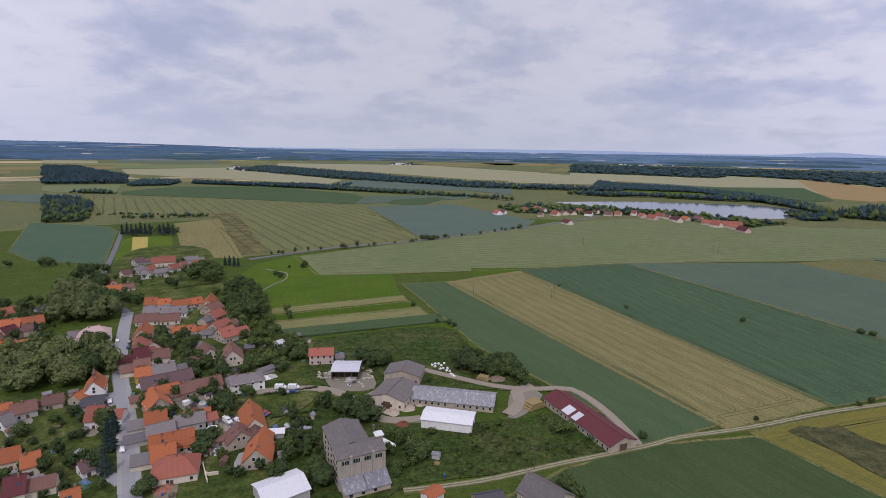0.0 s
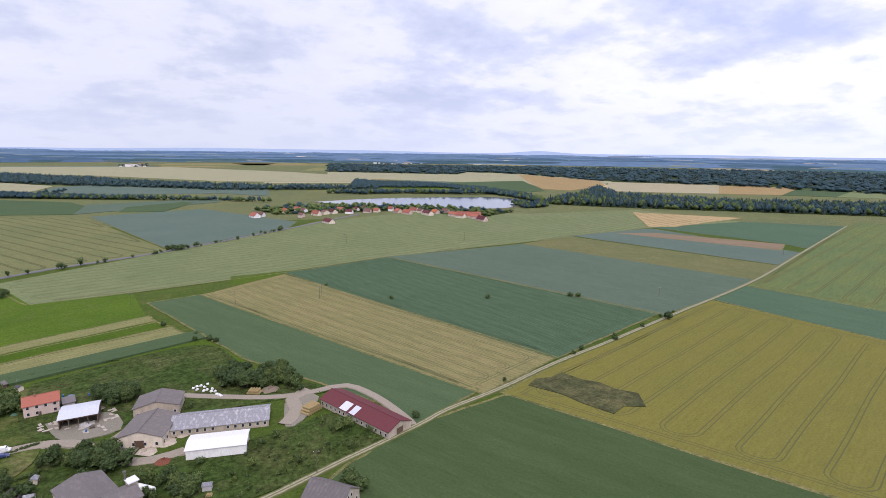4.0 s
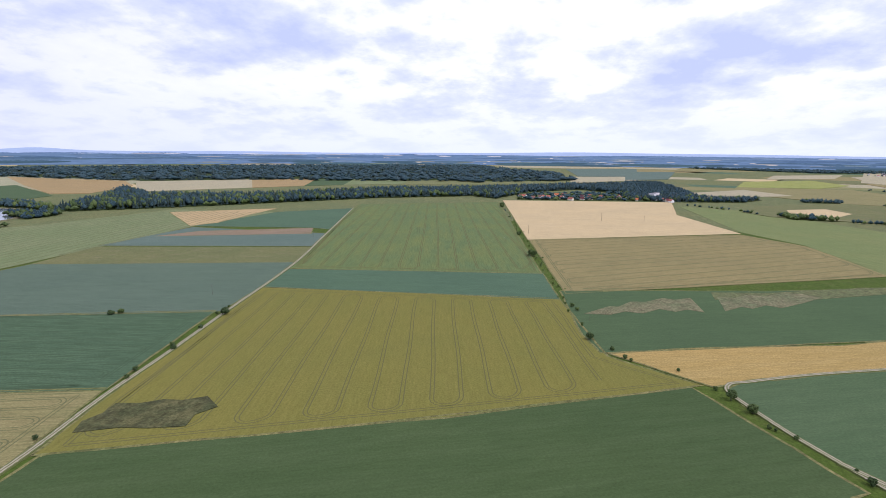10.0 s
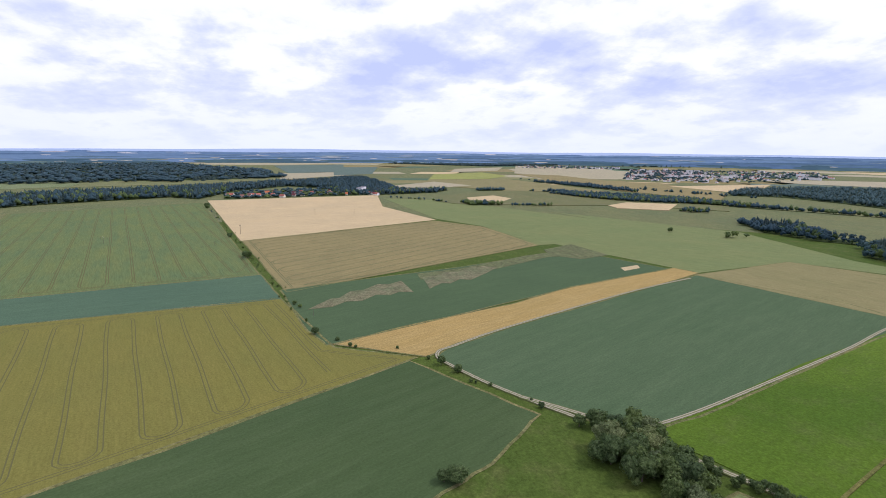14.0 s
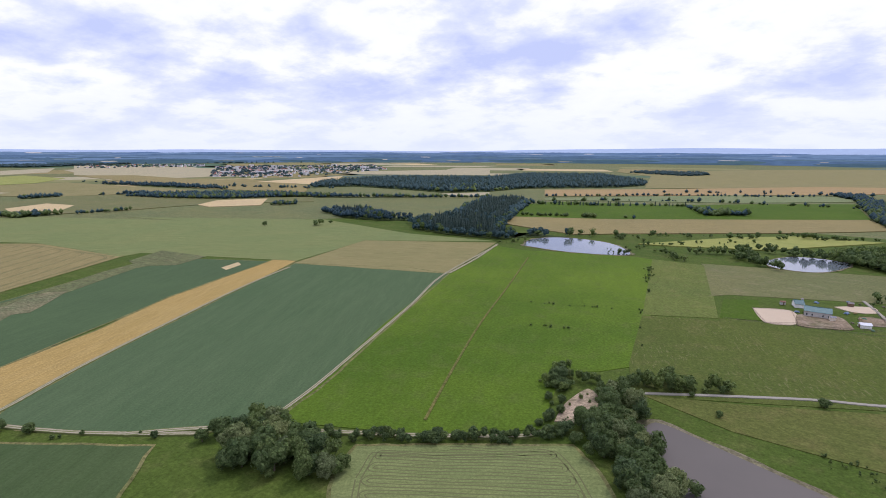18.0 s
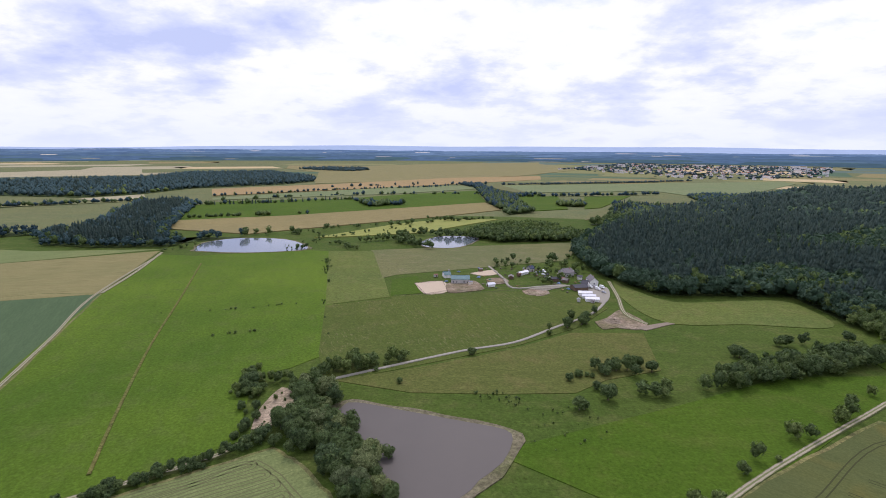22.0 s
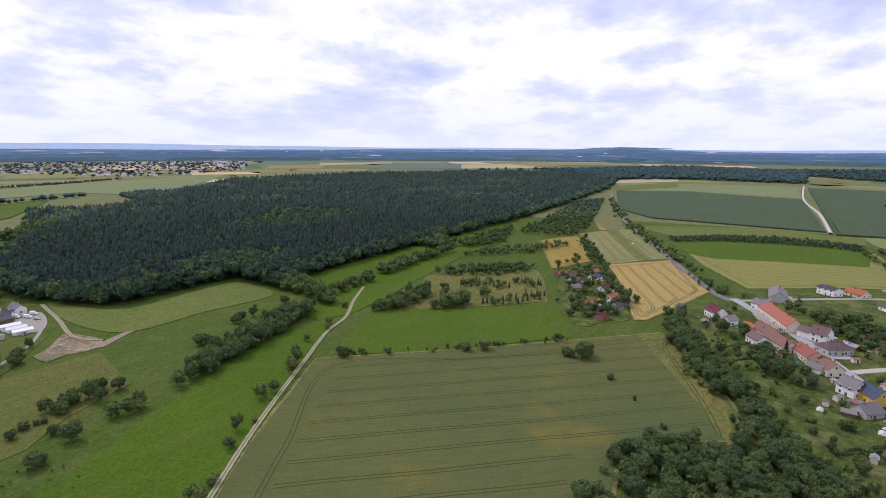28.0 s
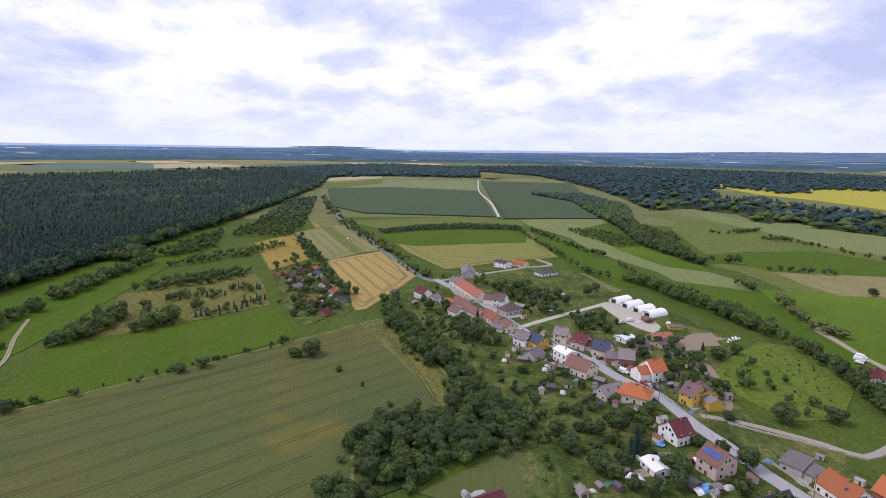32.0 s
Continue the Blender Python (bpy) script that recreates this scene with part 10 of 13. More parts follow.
        for f in ((0, 3, 2, 1), (4, 5, 6, 7), (0, 1, 5, 4), (1, 2, 6, 5), (2, 3, 7, 6), (3, 0, 4, 7)):
            bm.faces.new([v[j] for j in f])
        part("lean_to_roof", bm, RUST, ob)
    for i in range(3):
        block("window", 2.2 + i * 4.2, -5.48, 3.4 + i * 4.2, -5.3, 0.9, 1.9, GLASS, low)
    tower = block("lift_tower", 15.4, 6.5, 18.0, 9.4, -0.3, 13.6, CONCRETE)
    block("tower_roof", 15.1, 6.2, 18.3, 9.7, 13.6, 13.9, WHITER, tower)
    bm = bmesh.new()
    spun(bm, [(0.25, 13.8), (0.25, 16.2), (0.5, 16.3), (0.5, 16.7), (0.1, 16.9)], 10, Matrix.Translation((15.4, 9.4, 0)))
    part("vent_pipe", bm, METAL, ob)


def tank(x, y, rot, L=7.0, r=1.2):
    ob = new("tank_trailer")
    ob.matrix_world = pose(x, y, 0.2, 0, 0, rot)
    tagged(ob, "white cylindrical tank trailer beside the grain store", "trailer")
    bm = bmesh.new()
    spun(bm, [(r * 0.5, -L / 2), (r * 0.9, -L / 2 + 0.2), (r, -L / 2 + 0.5), (r, L / 2 - 0.5), (r * 0.9, L / 2 - 0.2), (r * 0.5, L / 2)], 14, Matrix.Translation((0, 0, 0.9 + r)) @ Matrix.Rotation(math.pi / 2, 4, "Y"))
    part("tank", bm, PLASTIC, ob)
    for f in (-0.3, 0.3):
        for s in (-1, 1):
            shared("wheel", TYRE, ob, pose(f * L, s * 0.9, 0.5) @ Matrix.Diagonal((1.5, 1.5, 1.5, 1)))


def pool(x, y, rot):
    ob = new("swimming_pool")
    ob.matrix_world = pose(x, y, 0.1, 0, 0, rot)
    tagged(ob, "garden pool under a blue arched sliding cover", "pool")
    blue = paint("blue_cover", (0.10, 0.30, 0.62), 0.2)
    for k in range(3):
        bm = bmesh.new()
        r, x0, n = 2.6 - 0.15 * k, -4.5 + 3 * k, 10
        rows = [[bm.verts.new((xx, -r * math.cos(math.pi * j / n), 0.55 * r * math.sin(math.pi * j / n))) for j in range(n + 1)] for xx in (x0, x0 + 3.0)]
        for j in range(n):
            bm.faces.new((rows[0][j], rows[1][j], rows[1][j + 1], rows[0][j + 1]))
        c = part("cover_segment", bm, blue if k else PLASTIC, ob)
        bm = bmesh.new()
        box_bm(bm, x0 + 2.95, -r, 0, x0 + 3.05, -r + 0.1, 0.1)
        part("rail", bm, FRAME, c)


def trampoline(x, y, colour_name, colour):
    ob = new("trampoline")
    ob.matrix_world = pose(x, y, 0.1)
    tagged(ob, "round garden trampoline with a %s rim" % colour_name, "trampoline")
    bm = bmesh.new()
    spun(bm, [(1.5, 0.82), (1.5, 0.86)], 18)
    part("mat", bm, RUBBER, ob)
    bm = bmesh.new()
    spun(bm, [(1.5, 0.84), (1.95, 0.84), (1.95, 0.94), (1.5, 0.94)], 18)
    part("rim", bm, paint(colour_name + "_pad", colour), ob)
    for i in range(4):
        bm = bmesh.new()
        a0 = i * math.pi / 2
        spun(bm, [(0.05, -0.1), (0.05, 0.86)], 6, Matrix.Translation((1.7 * math.cos(a0), 1.7 * math.sin(a0), 0)))
        part("leg", bm, METAL, ob)


TOWNWALL = render_wall("pale_town_wall", (0.72, 0.70, 0.68), (0.55, 0.52, 0.5))


def town(name, poly, count, label):
    """A distant settlement: small gabled houses and a few taller blocks."""
    rng = np.random.default_rng(int(abs(poly[0][0])) + count)
    mats = (TOWNWALL, TOWNWALL, RED, BROWNR, GREYR, GREYR)
    xs, ys = [p[0] for p in poly], [p[1] for p in poly]
    vs, fs, ix = [], [], []
    made = tries = 0
    while made < count and tries < count * 60:
        tries += 1
        x, y = rng.uniform(min(xs), max(xs)), rng.uniform(min(ys), max(ys))
        if not inside(poly, np.array([x]), np.array([y]))[0]:
            continue
        made += 1
        tall = rng.random() < 0.07
        L, W, e = (rng.uniform(25, 60), 13, rng.uniform(9, 16)) if tall else (rng.uniform(9, 16), rng.uniform(8, 11), rng.uniform(3.5, 6))
        rise = 0.4 if tall else rng.uniform(3, 4.5)
        a0 = rng.uniform(0, math.pi)
        c, s = math.cos(a0), math.sin(a0)
        n = len(vs)
        for px, py, pz in [(-1, -1, 0), (1, -1, 0), (1, 1, 0), (-1, 1, 0), (-1, -1, e), (1, -1, e), (1, 1, e), (-1, 1, e), (-1, 0, e + rise), (1, 0, e + rise)]:
            qx, qy = px * L / 2, py * W / 2
            vs.append((x + qx * c - qy * s, y + qx * s + qy * c, pz))
        wall, roof = int(rng.integers(0, 2)), int(rng.integers(2, 6))
        for f, m in (((0, 1, 5, 4), wall), ((2, 3, 7, 6), wall), ((1, 2, 6, 9, 5), wall), ((3, 0, 4, 8, 7), wall), ((4, 5, 9, 8), roof), ((6, 7, 8, 9), roof)):
            fs.append(tuple(n + i for i in f))
            ix.append(m)
    tagged(new(name, mesh_of(name, vs, fs, mats, ix)), label, "town", kind="stuff")
    green, tries = [], 0
    while len(green) < count * 2.2 and tries < count * 60:
        tries += 1
        x, y = rng.uniform(min(xs) - 60, max(xs) + 60), rng.uniform(min(ys) - 60, max(ys) + 60)
        if inside(poly, np.array([x]), np.array([y]))[0]:
            p = plant(rng, "leafy", x, y, rng.uniform(7, 14))
            green.append(p[:4] + (p[4] * 1.6,) + p[5:])
    tagged(joined("town_trees", green, (LEAF, SPRUCE, HAZED_LEAF, LIME)), "trees among the houses of a " + " ".join(label.split()[:2]), "trees", kind="stuff")



SOIL = gravel("dug_soil", (0.16, 0.115, 0.075), (0.12, 0.09, 0.06), (0.20, 0.15, 0.10))
HEDGE_SHAPES = [clumps(trng, [(0, 0, 0.45, 0.42), (0.3, 0.1, 0.4, 0.36), (-0.3, -0.1, 0.4, 0.36)], 110, 0.11, True) for _ in range(4)]


def garden_bed(x, y, rot, wide, long):
    """A dug vegetable bed with rows of plants."""
    ob = new("vegetable_bed")
    ob.matrix_world = pose(x, y, 0, 0, 0, rot)
    bm = bmesh.new()
    box_bm(bm, -long / 2, -wide / 2, -0.1, long / 2, wide / 2, 0.2)
    soil = part("soil", bm, SOIL, ob)
    planar_uv(soil.data)
    rng = np.random.default_rng(int(abs(x)))
    n = int(wide / 0.9)
    for i in range(n):
        yy = -wide / 2 + wide * (i + 0.5) / n
        spots = [(HEDGE_SHAPES[int(rng.integers(4))], -long / 2 + 0.4 + 0.55 * k, yy, rng.uniform(0.3, 0.6), rng.uniform(0.4, 0.6), rng.uniform(0, 6), 0) for k in range(int((long - 0.5) / 0.55))]
        row = joined("planted_ridge", [s for s in spots if rng.random() < 0.9][::2] or spots[:1], (LEAF, SPRUCE, HAZED_LEAF, LIME))
        row.location = (0, 0, 0.15)
        row.parent = ob
        tagged(row, kind="stuff")
    return tagged(ob, "dug vegetable bed with green rows in a garden", "vegetable bed", "vegetable beds")


def clipped_hedge(points, high):
    rng = np.random.default_rng(int(abs(points[0][0])))
    line = smooth_line(points, 1.4)
    spots = [(HEDGE_SHAPES[int(rng.integers(4))], p.x, p.y, high * rng.uniform(0.85, 1.15) * 1.1, high * rng.uniform(0.8, 1.1), rng.uniform(0, 6), 0) for p in line]
    tagged(joined("garden_hedge", spots, (LEAF, SPRUCE, HAZED_LEAF, LIME)), "dense dark green clipped garden hedge", "hedge", "garden hedges")



# ---- small things about the gardens and yards ----
def several(name, boxes, mat):
    bm = bmesh.new()
    for b in boxes:
        box_bm(bm, *b)
    return free_mesh(name, bm, mat)


crng = random.Random(12)
bm = bmesh.new()
spun(bm, [(0.17, -0.6), (0.18, 0.0), (0.16, 0.6)], 8, Matrix.Rotation(math.pi / 2, 4, "X"))
LOG = free_mesh("log", bm, STRAWM)
PALLET = several("pallet", [(-0.6, -0.5 + 0.22 * j, 0.1, 0.6, -0.36 + 0.22 * j, 0.14) for j in range(5)] + [(-0.6 + 0.53 * j, -0.5, 0.0, -0.46 + 0.53 * j, 0.5, 0.11) for j in range(3)], POLEM)
bm = bmesh.new()
spun(bm, [(0.26, 0.0), (0.3, 0.1), (0.3, 0.85), (0.27, 0.9)], 12)
BUTT = free_mesh("water_butt", bm, paint("blue_plastic", (0.03, 0.12, 0.34), 0.4))
CUBE_BODY = box_mesh("tank", (1.0, 1.2, 1.0), PLASTIC)
CUBE_CAGE = several("cage", [(-0.53 + 1.04 * i, -0.62, 0.0, -0.5 + 1.04 * i, 0.62, 0.04 + 0.0) for i in (0, 1)]
                    + [(-0.54, -0.62, z, 0.54, -0.6, z + 0.04) for z in (0.1, 0.5, 0.95)] + [(-0.54, 0.6, z, 0.54, 0.62, z + 0.04) for z in (0.1, 0.5, 0.95)]
                    + [(-0.54, y, z, -0.51, y + 1.2, z + 0.04) for y in (-0.6,) for z in (0.1, 0.5, 0.95)] + [(0.51, -0.6, z, 0.54, 0.6, z + 0.04) for z in (0.1, 0.5, 0.95)], METAL)
SHED_WALLS = []
for m in (WOODW, GREYW, CREAM):
    bm = bmesh.new()
    ends = [[bm.verts.new((x, y, z)) for y, z in ((-1.1, 0.0), (1.1, 0.0), (1.1, 1.95), (0.0, 2.56), (-1.1, 1.95))] for x in (-1.5, 1.5)]
    bm.faces.new(ends[0])
    bm.faces.new(ends[1][::-1])
    for i in range(5):
        bm.faces.new((ends[0][i], ends[0][(i + 1) % 5], ends[1][(i + 1) % 5], ends[1][i]))
    SHED_WALLS.append(free_mesh("wall", bm, m))
bm = bmesh.new()
for q in (-1, 1):
    tv = [bm.verts.new(p) for p in ((-1.7, q * 1.35, 1.9), (1.7, q * 1.35, 1.9), (1.7, 0, 2.65), (-1.7, 0, 2.65))]
    bv = [bm.verts.new((v.co.x, v.co.y, v.co.z - 0.1)) for v in tv]
    bm.faces.new(tv)
    bm.faces.new(bv[::-1])
    for i in range(4):
        bm.faces.new((tv[i], bv[i], bv[(i + 1) % 4], tv[(i + 1) % 4]))
SHED_ROOF = free_mesh("roof", bm, RUST)
SHED_ROOFS = [SHED_ROOF]
for m in (BROWNR, DARK, GREYR):
    c = SHED_ROOF.copy()
    c.materials[0] = m
    SHED_ROOFS.append(c)
SHED_DOOR = box_mesh("door", (0.8, 0.08, 1.8), DOORM)
CARAVAN = car_body(5.0, 2.2, 1.0, 2.4, True)
CARAVAN = free_mesh("body", CARAVAN, PLASTIC)
CARAVAN_GLASS = several("window", [(-1.6, -1.0, 1.3, 0.2, 1.0, 1.8), (-0.6, -1.0, 1.3, 0.4, 1.0, 1.8)][:1], GLASS)
TARPS = []
for nm, c in (("green", (0.05, 0.13, 0.07)), ("faded blue", (0.10, 0.16, 0.26)), ("pale grey", (0.5, 0.5, 0.5))):
    bm = bmesh.new()
    rows = [[bm.verts.new((-1.5 + 3 * i / 8, -1.0 + 2 * j / 6, max(0.0, (0.9 + crng.uniform(-0.15, 0.15)) * (1 - abs(j - 3) / 3.0) ** 0.6 * (1 - (abs(i - 4) / 4.0) ** 4)))) for j in range(7)] for i in range(9)]
    for a0, b0 in zip(rows, rows[1:]):
        for j in range(6):
            bm.faces.new((a0[j], b0[j], b0[j + 1], a0[j + 1]))
    TARPS.append((nm, free_mesh("tarpaulin", bm, paint(nm.replace(" ", "_") + "_tarp", c, 0.6))))
TABLETOP, BENCH = box_mesh("tabletop", (1.8, 0.8, 0.06), POLEM), box_mesh("bench", (1.8, 0.26, 0.05), POLEM)
TRESTLE = box_mesh("trestle", (0.1, 1.6, 0.42), POLEM)


def clutter(kind, x, y, rot, z=0.44):
    at = pose(x, y, z, 0, 0, rot)
    rng = random.Random(int(x * 11 + y * 5))
    if kind == "shed":
        i = rng.randrange(3)
        ob = new("garden_shed")
        ob.matrix_world = at @ Matrix.Scale(rng.uniform(0.8, 1.25), 4)
        shared("wall", SHED_WALLS[i], ob, Matrix.Identity(4))
        roof = shared("roof", rng.choice(SHED_ROOFS), ob, Matrix.Identity(4))
        shared("door", SHED_DOOR, ob, pose(0.4, -1.12, 0.02))
        return tagged(ob, "small %s garden shed with a gabled roof" % ("brown timber", "grey rendered", "cream rendered")[i], "shed", "garden sheds")
    if kind == "tank":
        ob = new("water_tank")
        ob.matrix_world = at
        shared("tank", CUBE_BODY, ob, Matrix.Identity(4))
        shared("cage", CUBE_CAGE, ob, Matrix.Identity(4))
        return tagged(ob, "white plastic water tank in a metal cage", "water tank", "water tanks")
    if kind == "caravan":
        ob = new("caravan")
        ob.matrix_world = at
        shared("body", CARAVAN, ob, Matrix.Identity(4))
        shared("window", CARAVAN_GLASS, ob, Matrix.Identity(4))
        for s in (-1, 1):
            shared("wheel", TYRE, ob, pose(-0.2, s * 1.0, 0.33))
        return tagged(ob, "white touring caravan parked in a yard", "caravan", "caravans")
    if kind == "tarp":
        nm, me = rng.choice(TARPS)
        lab, cat = nm + " tarpaulin spread over garden goods", "tarpaulin"
    elif kind == "butt":
        me, lab, cat = BUTT, "blue plastic water barrel in a garden", "barrel"
    else:
        name, lab, cat, bits = {"logs": ("log_pile", "stack of firewood logs beside a house", "log pile", [(LOG, i * 0.36 - 0.72 + 0.18 * k, 0, 0.17 + 0.3 * k) for k in range(2) for i in range(5 - k)]),
                                "pallets": ("pallet_stack", "stack of weathered wooden pallets in a yard", "pallets", [(PALLET, 0, 0, 0.15 * k) for k in range(5)]),
                                "table": ("picnic_table", "weathered wooden picnic table with benches on grass", "table", [(TABLETOP, 0, 0, 0.7), (BENCH, 0, -0.7, 0.42), (BENCH, 0, 0.7, 0.42), (TRESTLE, -0.6, 0, 0), (TRESTLE, 0.6, 0, 0)])}[kind]
        ob = new(name)
        ob.matrix_world = at @ Matrix.Scale(1.2, 4)
        for me, px, py, pz in bits:
            shared(me.name.split(".")[0], me, ob, pose(px, py, pz))
        return tagged(ob, lab, cat, cat)
    ob = new(me.name.split(".")[0], me)
    ob.matrix_world = at @ Matrix.Scale(1.25 if kind != "tarp" else rng.uniform(0.8, 1.5), 4)
    return tagged(ob, lab, cat, cat)


SLAB = box_mesh("concrete_panel", (2.2, 1.1, 0.14), CONCRETE)
RUSTY = render_wall("rusty_iron", (0.20, 0.07, 0.04), (0.12, 0.05, 0.035))


def concrete_panel(x, y, rot, tilt):
    ob = new("concrete_panel", SLAB)
    ob.matrix_world = pose(x, y, 0.5, 0, tilt, rot)
    return tagged(ob, "pale concrete panel lying on rough ground", "concrete panel", "concrete panels")


def yard(poly, kind):
    return patch("yard", poly, (PAVING, YARD, DIRTLANE, LANE)[kind], ("pale paved", "worn gravel", "bare trodden", "grey gravel")[kind] + " yard beside a village house", 0.1)


# ---- yards and bare ground ----
patch("yard", [(-306, 131), (-313, 134), (-317, 143), (-325, 150), (-330, 167), (-324, 166), (-319, 172), (-315, 163), (-307, 162), (-305, 150), (-298, 147), (-297, 136)], EARTH, "bare grey-brown gravel yard with stored timber")
patch("yard", [(-389, 112), (-398, 123), (-363, 135), (-339, 138), (-330, 127), (-362, 115)], PALEGRAVEL, "pale gravel yard before tunnel halls")
patch("yard", [(-285, 133), (-280, 141), (-258, 138), (-227, 129), (-224, 122), (-247, 129), (-267, 130)], EARTH, "strip of bare ground along a pasture fence")
patch("forecourt", [(-232, 108), (-238, 119), (-230, 119), (-223, 109)], LANE, "paved forecourt of a yellow house")
patch("forecourt", [(-313, 60), (-317, 72), (-302, 74), (-299, 63)], LANE, "paved forecourt between houses")
patch("forecourt", [(-291, 83), (-279, 89), (-272, 82), (-281, 77)], LANE, "paved forecourt between houses")
patch("yard", [(-125, 227), (-111, 235), (-98, 217), (-112, 213)], YARD, "paved farmyard between old houses")
patch("yard", [(-95, 207), (-85, 210), (-81, 203), (-90, 199)], YARD, "paved farmyard between old houses")
patch("square", [(-166, 224), (-153, 230), (-144, 219), (-154, 215)], ASPHALT, "asphalt square beside a chapel")
patch("yard", [(-37, 228), (-25, 243), (-21, 231), (-27, 212), (-34, 212)], YARD, "worn gravel yard between barns")
patch("yard", [(33, 232), (42, 239), (49, 233), (38, 214), (30, 211)], YARD, "worn gravel yard by straw stacks")
patch("yard", [(-61, 255), (-38, 256), (-32, 237), (-51, 236)], YARD, "muddy farmyard round an open shed")
patch("yard", [(-100, 165), (-93, 167), (-87, 155), (-91, 150)], EARTH, "heap-strewn brick rubble yard")
patch("riding_arena", [(14, -439), (-10, -446), (-14, -414), (4, -405)], SAND, "sandy riding arena")
patch("paddock", [(-13, -436), (-20, -444), (-38, -448), (-44, -426), (-43, -418), (-28, -412), (-14, -410)], PADDOCK, "churned brown paddock")
patch("yard", [(-120, -419), (-147, -429), (-144, -404), (-132, -381), (-123, -390)], LANE, "grey farmyard beside greenhouses")
patch("bank_of_earth", [(-111, -337), (-122, -345), (-137, -363), (-142, -352), (-145, -332), (-134, -321), (-122, -325), (-112, -322)], PADDOCK, "bare earth bank by a track")
patch("sand_strip", [(-136, -325), (-150, -332), (-188, -345), (-184, -341), (-158, -330), (-139, -320)], EARTH, "bare sandy strip in a meadow")
patch("exercise_ring", [(-82, -413), (-94, -419), (-96, -407), (-84, -399)], EARTH, "round brown exercise ring")
patch("exercise_ring", [(-49, -452), (-65, -459), (-68, -444), (-54, -436)], EARTH, "round brown exercise ring")
patch("riding_pen", [(-50, -454), (-58, -459), (-65, -454), (-64, -442), (-55, -437), (-49, -442)], PADDOCK, "churned round riding pen")
patch("riding_pen", [(-75, -416), (-89, -423), (-95, -415), (-92, -403), (-83, -401), (-76, -405)], PADDOCK, "churned brown round pen")
patch("yard", [(-81, -422), (-110, -436), (-117, -431), (-102, -421), (-93, -415)], YARD, "worn bare ground along a lane")
patch("yard", [(-37, -476), (-49, -485), (-62, -489), (-61, -472), (-47, -467)], SAND, "pale bare ground beside a stable")
patch("sand_bank", [(74, -200), (76, -218), (72, -239), (64, -231), (60, -213), (68, -204)], SANDBANK, "bare sandy bank between trees")
patch("meadow", [(-162, -450), (-183, -386), (-237, -386), (-276, -382), (-268, -327), (-213, -331), (-159, -336), (-150, -395)], OLIVE2, "dry yellowish meadow below the forest")
patch("garden_ground", [(-102, 150), (-177, 267), (-214, 343), (-283, 432), (-318, 496), (-339, 582), (-271, 587), (-185, 437), (-140, 403), (-106, 324), (-74, 295), (-58, 230), (-70, 199), (-56, 156), (-63, 136)], GARDEN, "gardens and lawns of an old village", 0.05)
patch("garden_ground", [(-204, 226), (-168, 227), (-139, 207), (-105, 150), (-123, 129)], GARDEN, "gardens and yards of an old village", 0.05)
patch("garden_ground", [(-377, -53), (-493, -3), (-503, 107), (-423, 133), (-320, 174), (-253, 131), (-181, 148), (-165, 159), (-134, 114), (-130, 33), (-203, 24), (-273, -7)], GARDEN, "gardens and lawns along the village street", 0.05)
patch("garden_ground", [(-478, -172), (-531, -139), (-377, -77), (-348, -87), (-334, -107)], GARDEN, "allotment gardens among cottages", 0.05)
patch("rough_ground", [(-58, 230), (-35, 220), (-8, 205), (30, 209), (52, 214), (69, 190), (42, 175), (-7, 164), (-21, 152), (-39, 136), (-52, 156)], ROUGH, "rough weedy grass on old farm ground", 0.06)
patch("rough_ground", [(-76, 304), (-0, 328), (25, 273), (56, 239), (20, 238), (-61, 242)], ROUGH, "rough weedy grass round farm sheds", 0.06)

# ---- the grain store and farm things ----
grain_store(-33.8, 159.3, 24.9)
tank(-19.8, 185.8, -43)
bale_stack(43.0, 221.5, 33, 7, 4, 3)
bale_stack(22.7, 249.5, -28, 5, 3, 2)
wrapped_bale(-4.3, 265.7, 60)
wrapped_bale(-2.8, 263.5, 151)
wrapped_bale(-1.0, 267.3, 139)
wrapped_bale(0.6, 265.1, 33)
wrapped_bale(2.1, 268.1, 94)
wrapped_bale(1.5, 261.4, 154)
wrapped_bale(3.3, 258.6, 121)
wrapped_bale(5.0, 257.9, 160)
wrapped_bale(6.4, 253.1, 148)
wrapped_bale(7.3, 251.8, 16)
wrapped_bale(-0.0, 260.7, 155)
wrapped_bale(3.9, 261.5, 3)
wrapped_bale(-2.8, 267.2, 120)
wrapped_bale(5.6, 254.5, 66)
wrapped_bale(-313.1, 169.3, 141)
wrapped_bale(-315.2, 172.1, 59)
wrapped_bale(-317.4, 174.9, 49)
wrapped_bale(-318.5, 177.3, 120)
wrapped_bale(-319.7, 179.6, 138)
wrapped_bale(-317.2, 172.0, 140)
wrapped_bale(-320.4, 175.8, 121)
wrapped_bale(-321.6, 178.5, 101)
heap("rubble_heap", -14.8, 219.0, 4, 1.2, STONE, "heap of grey rubble on waste ground", 1)
heap("rubble_heap", 29.1, 249.7, 5, 1.5, EARTH, "heap of brown earth by a lane", 2)
heap("rubble_heap", -8.6, 222.9, 3, 1, STONE, "heap of pale rubble", 3)
heap("rubble_heap", -273.9, 133.6, 4, 1.2, WOODW, "heap of old timber and scrap", 4)
heap("rubble_heap", -273.5, 127.3, 3, 1, STONE, "heap of scrap and stones", 5)
heap("rubble_heap", -257.9, 130.8, 3.5, 1, WOODW, "heap of stacked firewood", 6)
heap("rubble_heap", -93.2, 159.4, 4, 1.2, BRICKW, "heap of broken red bricks", 7)
heap("rubble_heap", -85.7, 249.2, 4, 1.2, GREYW, "heap of scrap metal and rubble", 8)
